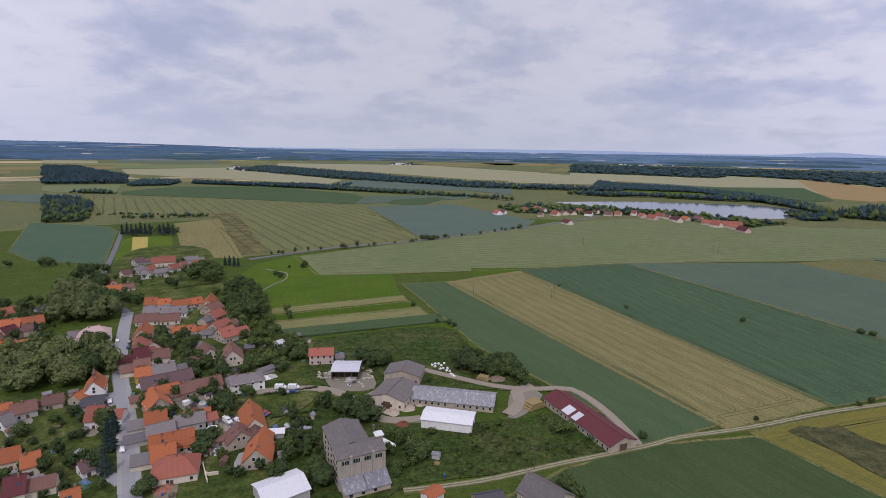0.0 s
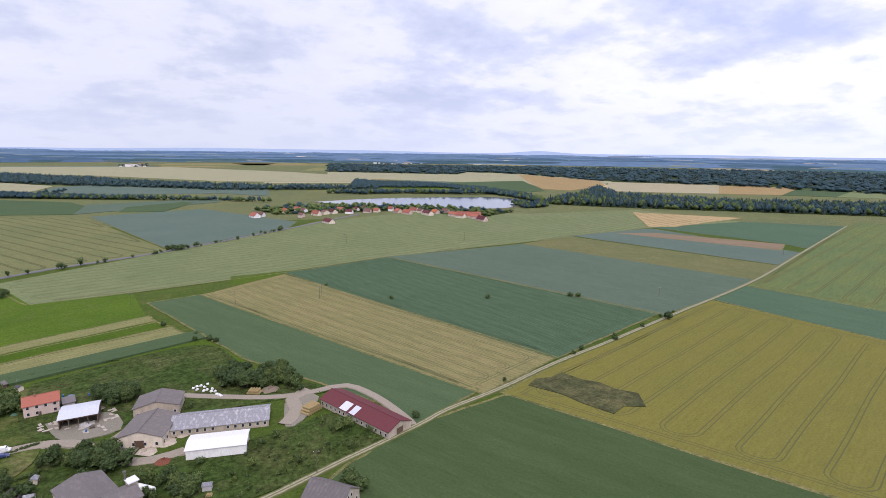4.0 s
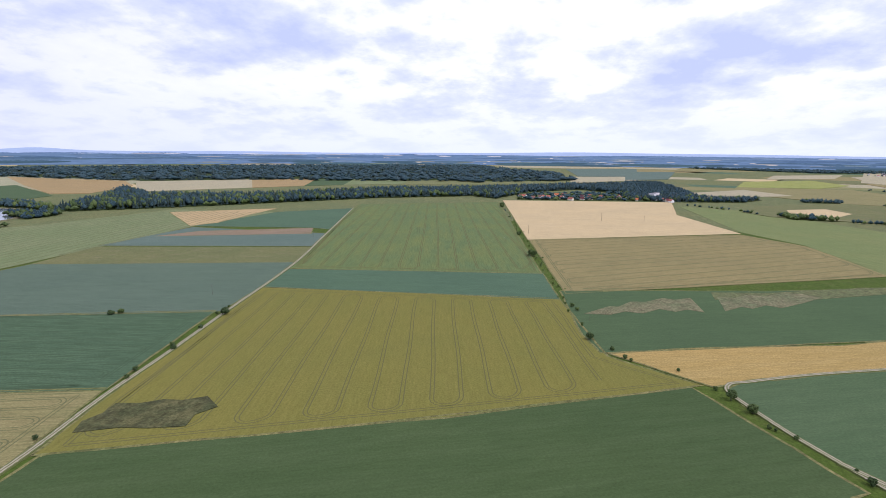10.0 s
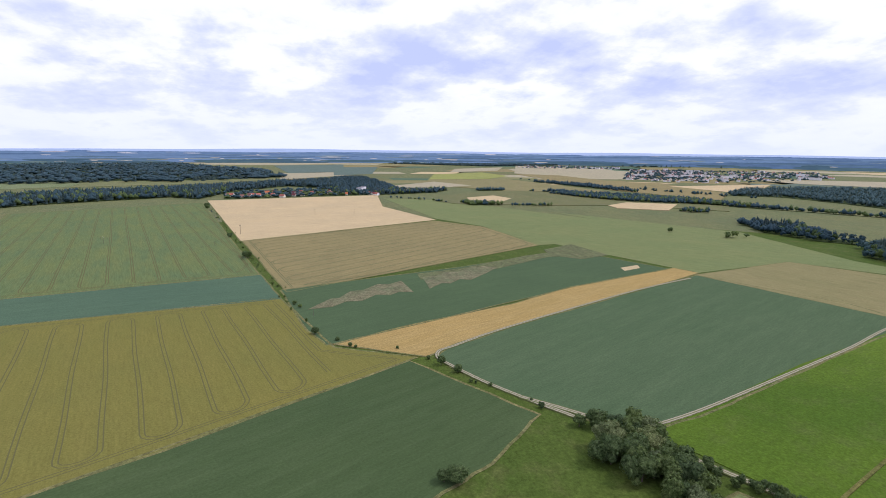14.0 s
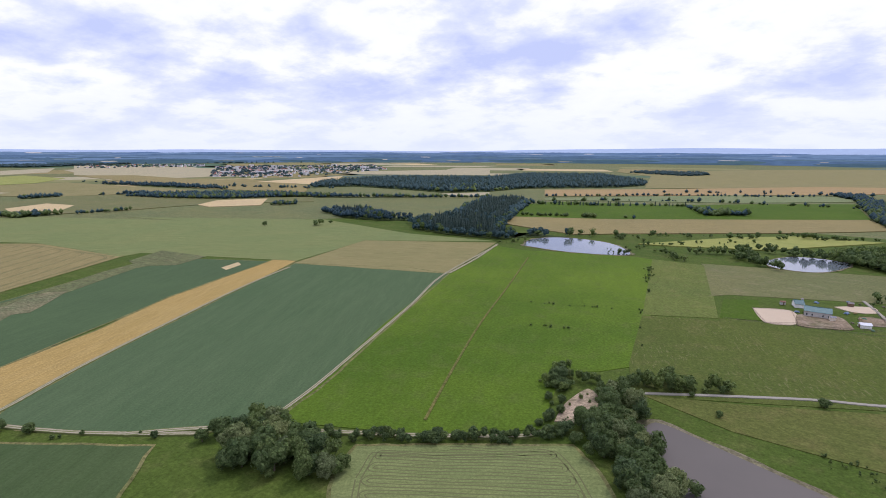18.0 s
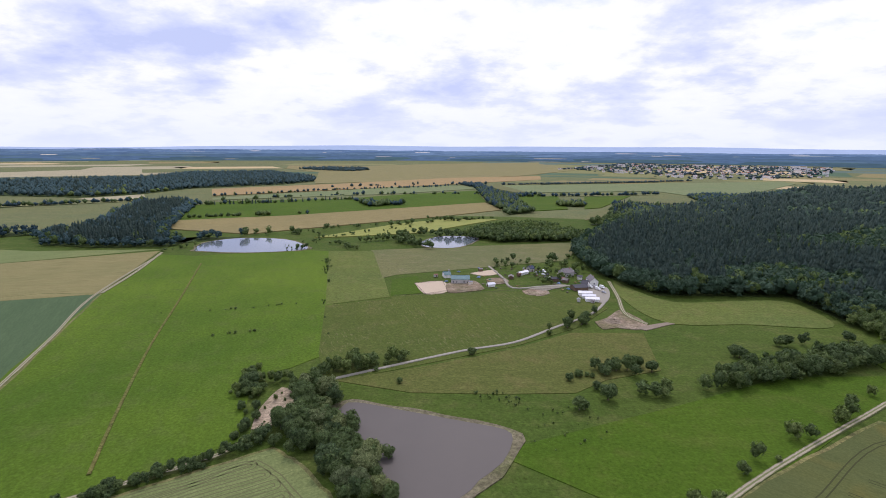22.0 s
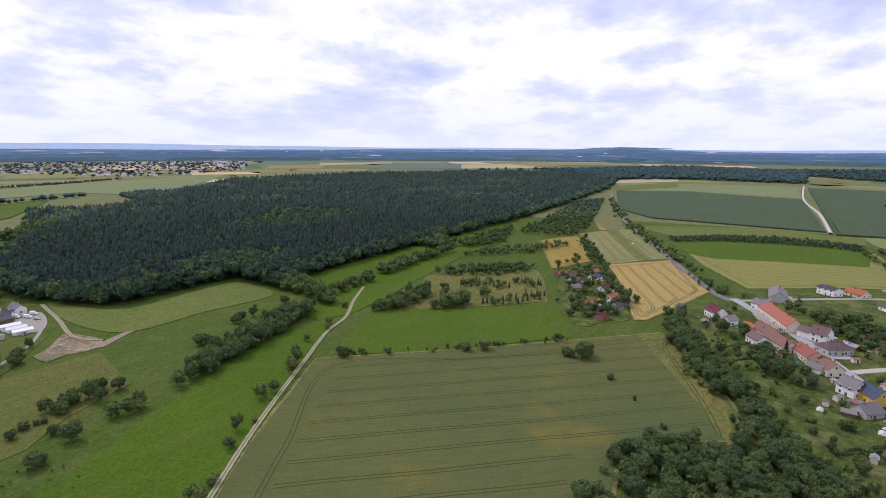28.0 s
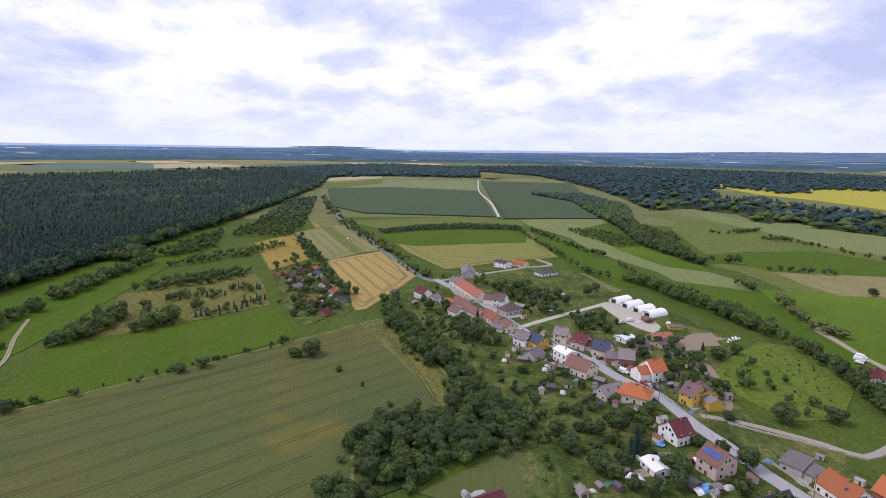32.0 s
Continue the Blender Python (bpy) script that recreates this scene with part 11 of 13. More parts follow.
heap("rubble_heap", -45.3, 247.6, 4, 1, GREYW, "heap of pale concrete slabs", 9)
heap("rubble_heap", -123.8, -337.4, 6, 2, EARTH, "mound of brown earth beside a track", 10)
heap("rubble_heap", -107.2, 220.4, 3, 0.9, GREYW, "heap of building rubble in a yard", 11)
heap("rubble_heap", -377.8, 56.8, 4, 1.2, STONE, "heap of bricks and timber on a plot", 12)
heap("rubble_heap", -206.3, 85.8, 2.5, 0.8, WOODW, "stack of firewood beside a house", 13)

# heaps of rubble and firewood along the pasture
rng = random.Random(31)
for x, y in [(-288, 101), (-297, 119), (-292, 131), (-277, 134), (-263, 133), (-248, 131), (-231, 127)]:
    for j in rng.sample((0, 1, 2), 2):
        heap(("rubble_heap", "firewood_heap", "earth_heap")[j], x + rng.uniform(-4, 4), y + rng.uniform(-3, 3), rng.uniform(0.9, 1.9), rng.uniform(0.6, 1.3), (PAVING, WOODW, EARTH)[j], ("low heap of grey rubble by a fence", "heap of weathered firewood by a fence", "low heap of brown earth by a fence")[j], rng.randrange(99))

# ---- tunnels, pool ----
tunnel("tunnel_hall", -399.0, 129.3, 124, 17, 10, PLASTIC, "white plastic-covered arched tunnel hall")
tunnel("tunnel_hall", -387.3, 134.3, 123, 17, 10, PLASTIC, "white plastic-covered arched tunnel hall")
tunnel("tunnel_hall", -376.3, 139.0, 122, 17, 10, PLASTIC, "white plastic-covered arched tunnel hall")
tunnel("tunnel_hall", -365.9, 143.5, 121, 17, 10, PLASTIC, "white plastic-covered arched tunnel hall")
tunnel("greenhouse", -360.1, 92.4, 119, 16, 6, METAL, "grey arched greenhouse tunnel beside a lane", 8)
pool(-165.9, 87.2, 112)
trampoline(-193.3, 82.8, "blue", (0.08, 0.25, 0.6))
trampoline(-291.2, 126.7, "blue", (0.08, 0.25, 0.6))
trampoline(-369.0, 69.6, "light blue", (0.2, 0.45, 0.7))

# ---- vehicles ----
car(-292.0, 234.5, 35, "white", (0.78, 0.78, 0.76), van=True)
car(-287.5, 230.0, 40, "white", (0.78, 0.78, 0.76), van=True)
car(-136.9, 206.6, 119, "silver grey", (0.35, 0.36, 0.38))
car(-191.2, 294.7, 120, "white", (0.75, 0.75, 0.74))
car(-183.3, 293.1, 119, "silver grey", (0.35, 0.36, 0.38))
car(-167.0, 266.9, 119, "black", (0.02, 0.02, 0.022))
car(-163.0, 258.1, 119, "black", (0.02, 0.02, 0.022))
car(-142.2, 226.1, 118, "green", (0.04, 0.12, 0.08))
car(-149.1, 219.9, 120, "white", (0.75, 0.75, 0.74))
car(-178.8, 284.4, 119, "dark blue", (0.04, 0.06, 0.16))
car(-120.6, 181.8, 119, "white", (0.75, 0.75, 0.74))
car(-76.6, 235.4, 2, "white", (0.75, 0.75, 0.74), True)
car(-70.4, 235.6, 2, "white", (0.75, 0.75, 0.74), True)
car(-69.3, 231.5, 1, "dark blue", (0.04, 0.06, 0.16))
car(-73.1, 230.8, 1, "silver grey", (0.35, 0.36, 0.38))
car(-89.3, 203.4, -40, "white", (0.75, 0.75, 0.74), True)
car(-89.1, 207.2, -40, "black", (0.02, 0.02, 0.022))
car(-85.6, 204.4, -40, "white", (0.75, 0.75, 0.74))
car(-75.8, 210.9, -28, "dark red", (0.28, 0.03, 0.03))
car(-76.3, 209.4, -28, "dark blue", (0.04, 0.06, 0.16))
car(-93.4, 197.9, 47, "white", (0.75, 0.75, 0.74))
car(-306.5, 56.1, 23, "white", (0.75, 0.75, 0.74))
car(-301.8, 57.7, 23, "black", (0.02, 0.02, 0.022))
car(-263.0, 88.5, 21, "silver grey", (0.35, 0.36, 0.38))
car(-249.2, 95.6, 20, "dark red", (0.28, 0.03, 0.03))
car(-246.8, 97.9, 20, "silver grey", (0.35, 0.36, 0.38))
car(-245.0, 99.4, 20, "black", (0.02, 0.02, 0.022))
car(-231.3, 107.6, 19, "dark red", (0.28, 0.03, 0.03))
car(-231.2, 114.8, 18, "dark blue", (0.04, 0.06, 0.16))
car(-182.9, 91.0, 27, "dark red", (0.28, 0.03, 0.03))
car(-181.9, 91.9, 27, "white", (0.75, 0.75, 0.74))
car(-284.3, 84.1, 20, "silver grey", (0.35, 0.36, 0.38))
car(-362.9, 95.1, 15, "black", (0.02, 0.02, 0.022))
car(-344.3, 112.0, 112, "white", (0.75, 0.75, 0.74), True)
car(-349.7, 120.6, 112, "white", (0.75, 0.75, 0.74), True)
car(-291.4, 234.2, 42, "white", (0.75, 0.75, 0.74), True)
car(-286.3, 232.3, 42, "silver grey", (0.35, 0.36, 0.38))
car(-283.6, 227.2, 43, "white", (0.75, 0.75, 0.74))
car(-106.5, -480.1, 114, "white", (0.75, 0.75, 0.74), True)
car(-106.4, -450.7, 115, "white", (0.75, 0.75, 0.74), True)
car(-107.7, -470.5, 114, "black", (0.02, 0.02, 0.022))
car(-134.0, -424.4, 113, "white", (0.75, 0.75, 0.74), True)
car(-138.6, -427.7, 113, "silver grey", (0.35, 0.36, 0.38))
car(-138.5, -418.0, 113, "white", (0.75, 0.75, 0.74), True)
car(-143.7, -423.1, 112, "white", (0.75, 0.75, 0.74), True)
car(-140.4, -408.5, 113, "silver grey", (0.35, 0.36, 0.38))
car(-658.0, -139.0, 24, "white", (0.75, 0.75, 0.74))
car(-578.4, -99.1, 24, "silver grey", (0.35, 0.36, 0.38))

# ---- power poles ----
pole(34.8, 173.3, 163, 9)
pole(173.1, 631.5, 38, 10)
pole(313.9, 584.8, 59, 10)
pole(90.5, 406.9, 162, 10)
pole(-44.3, 437.9, 38, 9)
pole(26.2, 410.6, 133, 9)
pole(86.8, 398.3, 99, 10)
pole(175.3, 646.1, 3, 10)
pole(323.3, 601.0, 171, 10)
pole(339.7, 295.1, 16, 8)
pole(704.4, 245.3, 40, 9)
pole(667.1, 114.7, 151, 6)
pole(315.7, 599.3, 10, 9)
pole(618.9, 366.8, 77, 9)
pole(363.9, 1.6, 7, 6)
pole(752.1, 95.5, 68, 13)
pole(940.4, -5.0, 121, 13)
pole(955.0, -75.2, 152, 10)
pole(710.9, 250.3, 99, 8)
pole(668.5, 113.4, 109, 6)
pole(-231.2, 96.3, 101, 8)
pole(-180.8, 99.1, 147, 9)
pole(-263.8, 89.1, 113, 8)
pole(-211.3, 108.9, 34, 8)
pole(-163.5, 123.6, 93, 8)
pole(-356.3, 40.0, 24, 8)
pole(-239.0, 111.9, 9, 7)

# ---- single trees and bushes ----
tree(210.1, 348.9, 3, 1.5, None, "lone low green bush standing in open ground", "bush")
tree(274.6, 326.4, 3.5, 1.8, None, "dense dark green bush at a field edge", "bush")
tree(279.1, 322.3, 3.5, 1.8, None, "lone low green bush standing in open ground", "bush")
tree(138.7, 378.5, 2.5, 1.4, None, "dense dark green bush at a field edge", "bush")
tree(101.1, 436.8, 2.5, 1.4, None, "dense dark green bush at a field edge", "bush")
tree(298.9, 250.1, 6.5, 1.3, None, "leafy tree with an uneven green crown", "tree")
tree(1091.6, 195.8, 9, 1.3, None, "dense dark green broadleaf tree with wide crown", "tree")
tree(730.9, 106.6, 6, 1.3, None, "dense dark green broadleaf tree with wide crown", "tree")
tree(590.9, 71.2, 7, 1.4, None, "leafy tree with an uneven green crown", "tree")
tree(1111.1, 200.1, 11, 1.3, None, "dense dark green broadleaf tree with wide crown", "tree")
tree(584.9, 67.7, 8, 1.3, None, "leafy tree with an uneven green crown", "tree")
tree(326.2, 0.8, 5.5, 1.3, None, "dense dark green broadleaf tree with wide crown", "tree")
tree(261.8, -65.4, 5.5, 1.3, None, "leafy tree with an uneven green crown", "tree")
tree(250.4, -71.7, 5, 1.3, None, "leafy tree with an uneven green crown", "tree")
tree(742.3, 106.7, 5, 1.4, None, "dense dark green broadleaf tree with wide crown", "tree")
tree(661.2, -511.1, 8, 1.3, None, "leafy tree with an uneven green crown", "tree")
tree(183.2, -114.4, 9, 1.3, None, "lone rounded leafy green tree in open ground", "tree")
tree(185.5, -107.3, 6, 1.3, None, "dense dark green broadleaf tree with wide crown", "tree")
tree(160.3, -46.5, 7, 1.5, None, "leafy tree with an uneven green crown", "tree")
tree(161.4, -41.8, 5, 1.5, None, "lone rounded leafy green tree in open ground", "tree")
tree(175.5, -118.2, 9, 1.4, None, "dense dark green broadleaf tree with wide crown", "tree")
tree(-66.9, -216.1, 7, 1.4, None, "leafy tree with an uneven green crown", "tree")
tree(-82.9, -225.3, 8.5, 1.4, None, "leafy tree with an uneven green crown", "tree")
tree(-23.7, -279.9, 5, 1.4, None, "leafy tree with an uneven green crown", "tree")
tree(-172.6, -277.1, 8, 1.3, None, "lone rounded leafy green tree in open ground", "tree")
tree(-104.0, -258.0, 10, 1, None, "leafy tree with an uneven green crown", "tree")
tree(15.4, -243.5, 3.5, 1.2, None, "dense dark green bush at a field edge", "bush")
tree(-257.1, -300.7, 7, 1.4, None, "leafy tree with an uneven green crown", "tree")
tree(-206.2, -196.8, 5.5, 1.6, None, "leafy tree with an uneven green crown", "tree")
tree(-283.9, -230.7, 9, 1.5, None, "leafy tree with an uneven green crown", "tree")
tree(-116.3, -256.1, 7, 1.4, None, "lone rounded leafy green tree in open ground", "tree")
tree(-90.7, -252.3, 6, 1.5, None, "leafy tree with an uneven green crown", "tree")
tree(-76.1, -250.9, 4, 1.6, None, "lone low green bush standing in open ground", "bush")
tree(87.1, -240.0, 9, 1.3, None, "leafy tree with an uneven green crown", "tree")
tree(-372.7, -298.5, 10, 1.3, None, "leafy tree with an uneven green crown", "tree")
tree(-305.1, -286.6, 8, 1.4, None, "dense dark green broadleaf tree with wide crown", "tree")
tree(-322.8, -291.0, 8, 1.4, None, "dense dark green broadleaf tree with wide crown", "tree")
tree(-341.7, -293.0, 10, 1.3, None, "lone rounded leafy green tree in open ground", "tree")
tree(-274.0, -256.3, 5, 1.3, None, "lone rounded leafy green tree in open ground", "tree")
tree(-249.7, -140.7, 6, 1.4, None, "dense dark green broadleaf tree with wide crown", "tree")
tree(-257.0, -132.3, 7, 1.4, None, "leafy tree with an uneven green crown", "tree")
tree(-278.4, -80.1, 9, 1.5, None, "dense dark green broadleaf tree with wide crown", "tree")
tree(-273.4, -86.2, 5, 1.2, None, "lone rounded leafy green tree in open ground", "tree")
tree(-257.6, -60.3, 3, 1.3, None, "dense dark green bush at a field edge", "bush")
tree(-204.9, -193.4, 6.5, 1.4, None, "lone rounded leafy green tree in open ground", "tree")
tree(-191.7, -30.8, 10, 1.6, None, "dense dark green broadleaf tree with wide crown", "tree")
tree(-239.1, -44.6, 3, 0.8, None, "lone low green bush standing in open ground", "bush")
tree(-344.6, -110.8, 6, 1.2, None, "lone rounded leafy green tree in open ground", "tree")
tree(-173.9, -275.0, 7, 1.4, None, "dense dark green broadleaf tree with wide crown", "tree")
tree(-318.9, -34.8, 9, 1.5, None, "dense dark green broadleaf tree with wide crown", "tree")
tree(-328.8, -43.1, 7, 1.5, None, "dense dark green broadleaf tree with wide crown", "tree")
tree(-215.2, 144.8, 10, 1.5, None, "lone rounded leafy green tree in open ground", "tree")
tree(-216.4, 167.5, 8, 1.6, None, "lone rounded leafy green tree in open ground", "tree")
tree(-276.2, -80.4, 10, 1.4, None, "leafy tree with an uneven green crown", "tree")
tree(-274.0, -89.3, 6, 1.4, None, "leafy tree with an uneven green crown", "tree")
tree(-256.1, -59.9, 3.5, 1.2, None, "lone low green bush standing in open ground", "bush")
tree(-219.8, -28.6, 3, 1.2, None, "dense dark green bush at a field edge", "bush")
tree(-285.2, 149.7, 8.5, 1.4, None, "leafy tree with an uneven green crown", "tree")
tree(-293.6, 164.1, 7, 1.3, None, "leafy tree with an uneven green crown", "tree")
tree(-329.9, 5.8, 11, 1.3, None, "dense dark green broadleaf tree with wide crown", "tree")
tree(-331.8, 32.0, 8, 1.3, None, "leafy tree with an uneven green crown", "tree")
tree(-179.5, 109.3, 10, 1.1, None, "dense dark green broadleaf tree with wide crown", "tree")
tree(-174.7, 81.4, 9, 1.4, None, "leafy tree with an uneven green crown", "tree")
tree(-194.1, 98.1, 5, 1.4, None, "lone rounded leafy green tree in open ground", "tree")
tree(-431.7, 347.8, 8, 1.3, None, "lone rounded leafy green tree in open ground", "tree")
tree(-215.3, 121.0, 5, 1.5, None, "dense dark green broadleaf tree with wide crown", "tree")
tree(-175.0, 53.9, 9, 1.5, None, "lone rounded leafy green tree in open ground", "tree")
tree(-171.8, 58.1, 7, 1.5, None, "lone rounded leafy green tree in open ground", "tree")
tree(-187.4, 46.2, 8, 1.5, None, "lone rounded leafy green tree in open ground", "tree")
tree(-199.6, 43.0, 7, 1.4, None, "leafy tree with an uneven green crown", "tree")
tree(-94.3, 214.0, 10, 1.3, None, "leafy tree with an uneven green crown", "tree")
tree(-89.7, 186.3, 8, 1.4, None, "lone rounded leafy green tree in open ground", "tree")
tree(-89.3, 180.5, 7, 1.4, None, "lone rounded leafy green tree in open ground", "tree")
tree(-33.8, 209.5, 10, 1.3, None, "dense dark green broadleaf tree with wide crown", "tree")
tree(-41.5, 211.7, 8, 1.3, None, "dense dark green broadleaf tree with wide crown", "tree")
tree(-6.8, 179.6, 8, 1.3, None, "leafy tree with an uneven green crown", "tree")
tree(-10.5, 179.5, 6, 1.3, None, "dense dark green broadleaf tree with wide crown", "tree")
tree(-82.7, 258.3, 8, 1.4, None, "lone rounded leafy green tree in open ground", "tree")
tree(-30.8, 271.0, 8, 1.3, None, "leafy tree with an uneven green crown", "tree")
tree(-38.5, 270.8, 9, 1.6, None, "lone rounded leafy green tree in open ground", "tree")
tree(-43.7, 274.5, 7, 1.5, None, "dense dark green broadleaf tree with wide crown", "tree")
tree(-163.1, 290.2, 8, 1.4, None, "dense dark green broadleaf tree with wide crown", "tree")
tree(-39.4, 162.8, 8, 1.5, None, "dense dark green broadleaf tree with wide crown", "tree")
tree(-43.8, 169.1, 7, 1.5, None, "lone rounded leafy green tree in open ground", "tree")
tree(-97.6, 158.7, 6, 1.4, None, "dense dark green broadleaf tree with wide crown", "tree")
tree(-98.8, 155.8, 6, 1.4, None, "dense dark green broadleaf tree with wide crown", "tree")
tree(208.3, 346.9, 3.5, 1.2, None, "dense dark green bush at a field edge", "bush")
tree(138.3, 375.4, 3, 1.2, None, "dense dark green bush at a field edge", "bush")
tree(-143.2, 454.9, 6, 1.4, None, "leafy tree with an uneven green crown", "tree")
tree(43.4, 161.2, 7, 1.3, None, "leafy tree with an uneven green crown", "tree")
tree(46.4, 157.7, 6, 1.3, None, "leafy tree with an uneven green crown", "tree")
tree(15.3, 261.1, 10, 1.4, None, "leafy tree with an uneven green crown", "tree")
tree(19.5, 257.7, 9, 1.4, None, "lone rounded leafy green tree in open ground", "tree")
spruce_tree(-125.1, 181.7, 15)
spruce_tree(-117.0, 166.1, 13)
spruce_tree(-130.6, 193.6, 12)
spruce_tree(-241.6, 298.6, 12)
spruce_tree(-186.8, 71.3, 12)
spruce_tree(-183.9, 68.0, 10)
spruce_tree(-297.3, 112.5, 5)
spruce_tree(-344.6, 15.6, 9)
spruce_tree(-297.7, 146.8, 6)

# ---- fences and walls ----
garden_wall([(-212, 119), (-206, 128), (-200, 139), (-194, 148), (-191, 154)], 1.1, 0.4, STONE, "long low stone wall along a lane")
garden_wall([(-201, 107), (-191, 111), (-181, 115)], 1.0, 0.3, GREYW, "low concrete garden wall with piers beside the road")
garden_wall([(-184, 120), (-175, 123), (-164, 126)], 1.2, 0.3, STONE, "old garden wall with piers beside the road")
garden_wall([(-86, 173), (-80, 163)], 1.6, 0.3, CREAM, "old plastered courtyard wall with piers")
garden_wall([(-82, 167), (-78, 168)], 1.6, 0.3, CREAM, "old plastered courtyard wall with piers")
fence([(14, -437), (-10, -446), (-14, -414), (4, -403), (14, -437)], 6, "wooden rail fence round a sandy arena")
fence([(29, -399), (4, -403), (-28, -407), (-70, -415), (-115, -421)], 8, "wooden paddock fence beside a lane")
fence([(-65, -463), (-90, -471), (-113, -452)], 8, "wooden paddock fence on a pasture")
fence([(-238, 99), (-226, 103), (-217, 106)], 5, "wooden garden fence beside a street")
fence([(-415, -147), (-371, -124), (-368, -119)], 5, "white garden fence round allotments")

# ---- distant towns ----
town("far_town", [(1977, -1269), (1876, -1568), (2900, -2450), (3100, -2050)], 130, "distant town with red and white houses")
town("far_town", [(3425, -1369), (3173, -1986), (3600, -2290), (4100, -1700)], 60, "distant village of small houses")
town("far_town", [(2030, -1313), (1847, -1331), (1706, -1629), (1956, -2379), (2500, -2900), (3000, -2300)], 190, "distant town with red and white houses")
town("far_town", [(-700, -2950), (-896, -2618), (-995, -2084), (-1275, -2057), (-1718, -2236), (-2700, -3500), (-1500, -4200)], 420, "distant town of pale houses and blocks")
town("far_town", [(-410, 4120), (-240, 4202), (-208, 3643), (-357, 3581)], 14, "distant village of small houses")
town("far_town", [(-1082, 2646), (-927, 2775), (-823, 2461), (-964, 2419)], 16, "distant village of small houses")
town("far_town", [(1569, 4968), (2200, 5035), (1782, 4081), (1327, 4087)], 20, "distant village of small houses")
town("far_town", [(1510, -119), (1640, -247), (1458, -233), (1365, -120)], 22, "village houses half hidden in trees")

# ---- garden beds, hedges and small sheds ----
garden_bed(-53.4, 195.3, 20, 5, 9)
garden_bed(-49.4, 197.6, 20, 5, 8)
garden_bed(-57.4, 193.1, 20, 4, 6)
garden_bed(-116.7, 302.9, 20, 6, 14)
garden_bed(-194.2, 436.2, 30, 6, 12)
garden_bed(-204.1, 426.3, 30, 5, 10)
garden_bed(-177.3, 350.6, 15, 5, 9)
garden_bed(-162.9, 344.8, 15, 5, 8)
garden_bed(-79.4, 182.6, 20, 4, 7)
garden_bed(-231.9, 434.4, 15, 5, 10)
garden_bed(-250.8, 45.2, -30, 5, 9)
garden_bed(-241.8, 54.8, -30, 5, 8)
garden_bed(-263.8, 30.8, -30, 6, 10)
garden_bed(-219.8, 65.6, -30, 5, 8)
garden_bed(-322.9, -16.1, -30, 5, 9)
garden_bed(-401.3, 68.9, -30, 6, 10)
garden_bed(-163.8, 56.8, -30, 5, 7)
garden_bed(-172.3, 67.3, -30, 4, 6)
garden_bed(-296.1, 122.0, -30, 5, 7)
garden_bed(-416.4, -126.7, 0, 4, 6)
garden_bed(-408.2, -107.6, 0, 4, 6)
garden_bed(-365.8, -85.8, 0, 4, 6)
garden_bed(-364.4, -114.4, 0, 4, 6)
clipped_hedge([(-241, 35), (-251, 47), (-262, 59)], 1.6)
clipped_hedge([(-188, 54), (-196, 63), (-206, 72)], 1.6)
clipped_hedge([(-334, -17), (-353, -2)], 1.6)
clipped_hedge([(-313, -12), (-324, -2)], 1.6)
clipped_hedge([(-216, 46), (-231, 66)], 1.6)
clipped_hedge([(-221, 81), (-214, 88)], 1.6)
clipped_hedge([(-82, 229), (-60, 237)], 1.6)
clipped_hedge([(-72, 208), (-55, 215)], 1.6)
clipped_hedge([(-216, 413), (-189, 436)], 1.6)
clipped_hedge([(-119, 318), (-97, 285)], 1.6)
clipped_hedge([(-405, -136), (-423, -131)], 1.6)
clipped_hedge([(-417, -117), (-431, -109)], 1.6)
clipped_hedge([(-350, -100), (-372, -94)], 1.6)
clipped_hedge([(-199, 113), (-183, 116)], 1.6)
clipped_hedge([(-226, 88), (-219, 97)], 1.6)

# ---- paved yards beside the houses ----
yard([(-175, 303), (-172, 294), (-166, 296), (-170, 306)], 1)
yard([(-194, 323), (-186, 325), (-185, 321), (-193, 320)], 1)
yard([(-178, 325), (-173, 327), (-170, 320), (-177, 319)], 1)
yard([(-182, 340), (-173, 343), (-171, 339), (-181, 336)], 1)
yard([(-197, 357), (-194, 358), (-193, 351), (-197, 351)], 0)
yard([(-177, 365), (-175, 367), (-171, 362), (-174, 360)], 1)
yard([(-172, 366), (-170, 360), (-174, 359), (-174, 365)], 3)
yard([(-156, 348), (-153, 356), (-148, 355), (-152, 346)], 3)
yard([(-145, 311), (-140, 320), (-146, 324), (-149, 313)], 0)
yard([(-164, 309), (-158, 311), (-161, 318), (-166, 314)], 1)
yard([(-154, 304), (-150, 307), (-146, 302), (-151, 299)], 3)
yard([(-218, 296), (-210, 300), (-214, 306), (-219, 301)], 3)
yard([(-256, 312), (-252, 315), (-248, 310), (-252, 307)], 2)
yard([(-250, 302), (-247, 305), (-242, 300), (-246, 297)], 3)
yard([(-267, 338), (-264, 343), (-260, 341), (-263, 336)], 0)
yard([(-247, 282), (-245, 283), (-248, 286), (-250, 284)], 2)
yard([(-270, 417), (-264, 413), (-259, 418), (-266, 422)], 0)
yard([(-262, 399), (-256, 403), (-259, 407), (-264, 403)], 2)
yard([(-254, 409), (-251, 413), (-255, 416), (-258, 412)], 1)
yard([(-264, 451), (-256, 443), (-259, 440), (-268, 448)], 3)
yard([(-164, 267), (-159, 270), (-163, 274), (-165, 270)], 3)
yard([(-152, 263), (-146, 266), (-145, 261), (-150, 260)], 0)
yard([(-153, 247), (-148, 249), (-147, 244), (-151, 243)], 0)
yard([(-148, 239), (-143, 241), (-140, 236), (-145, 234)], 2)
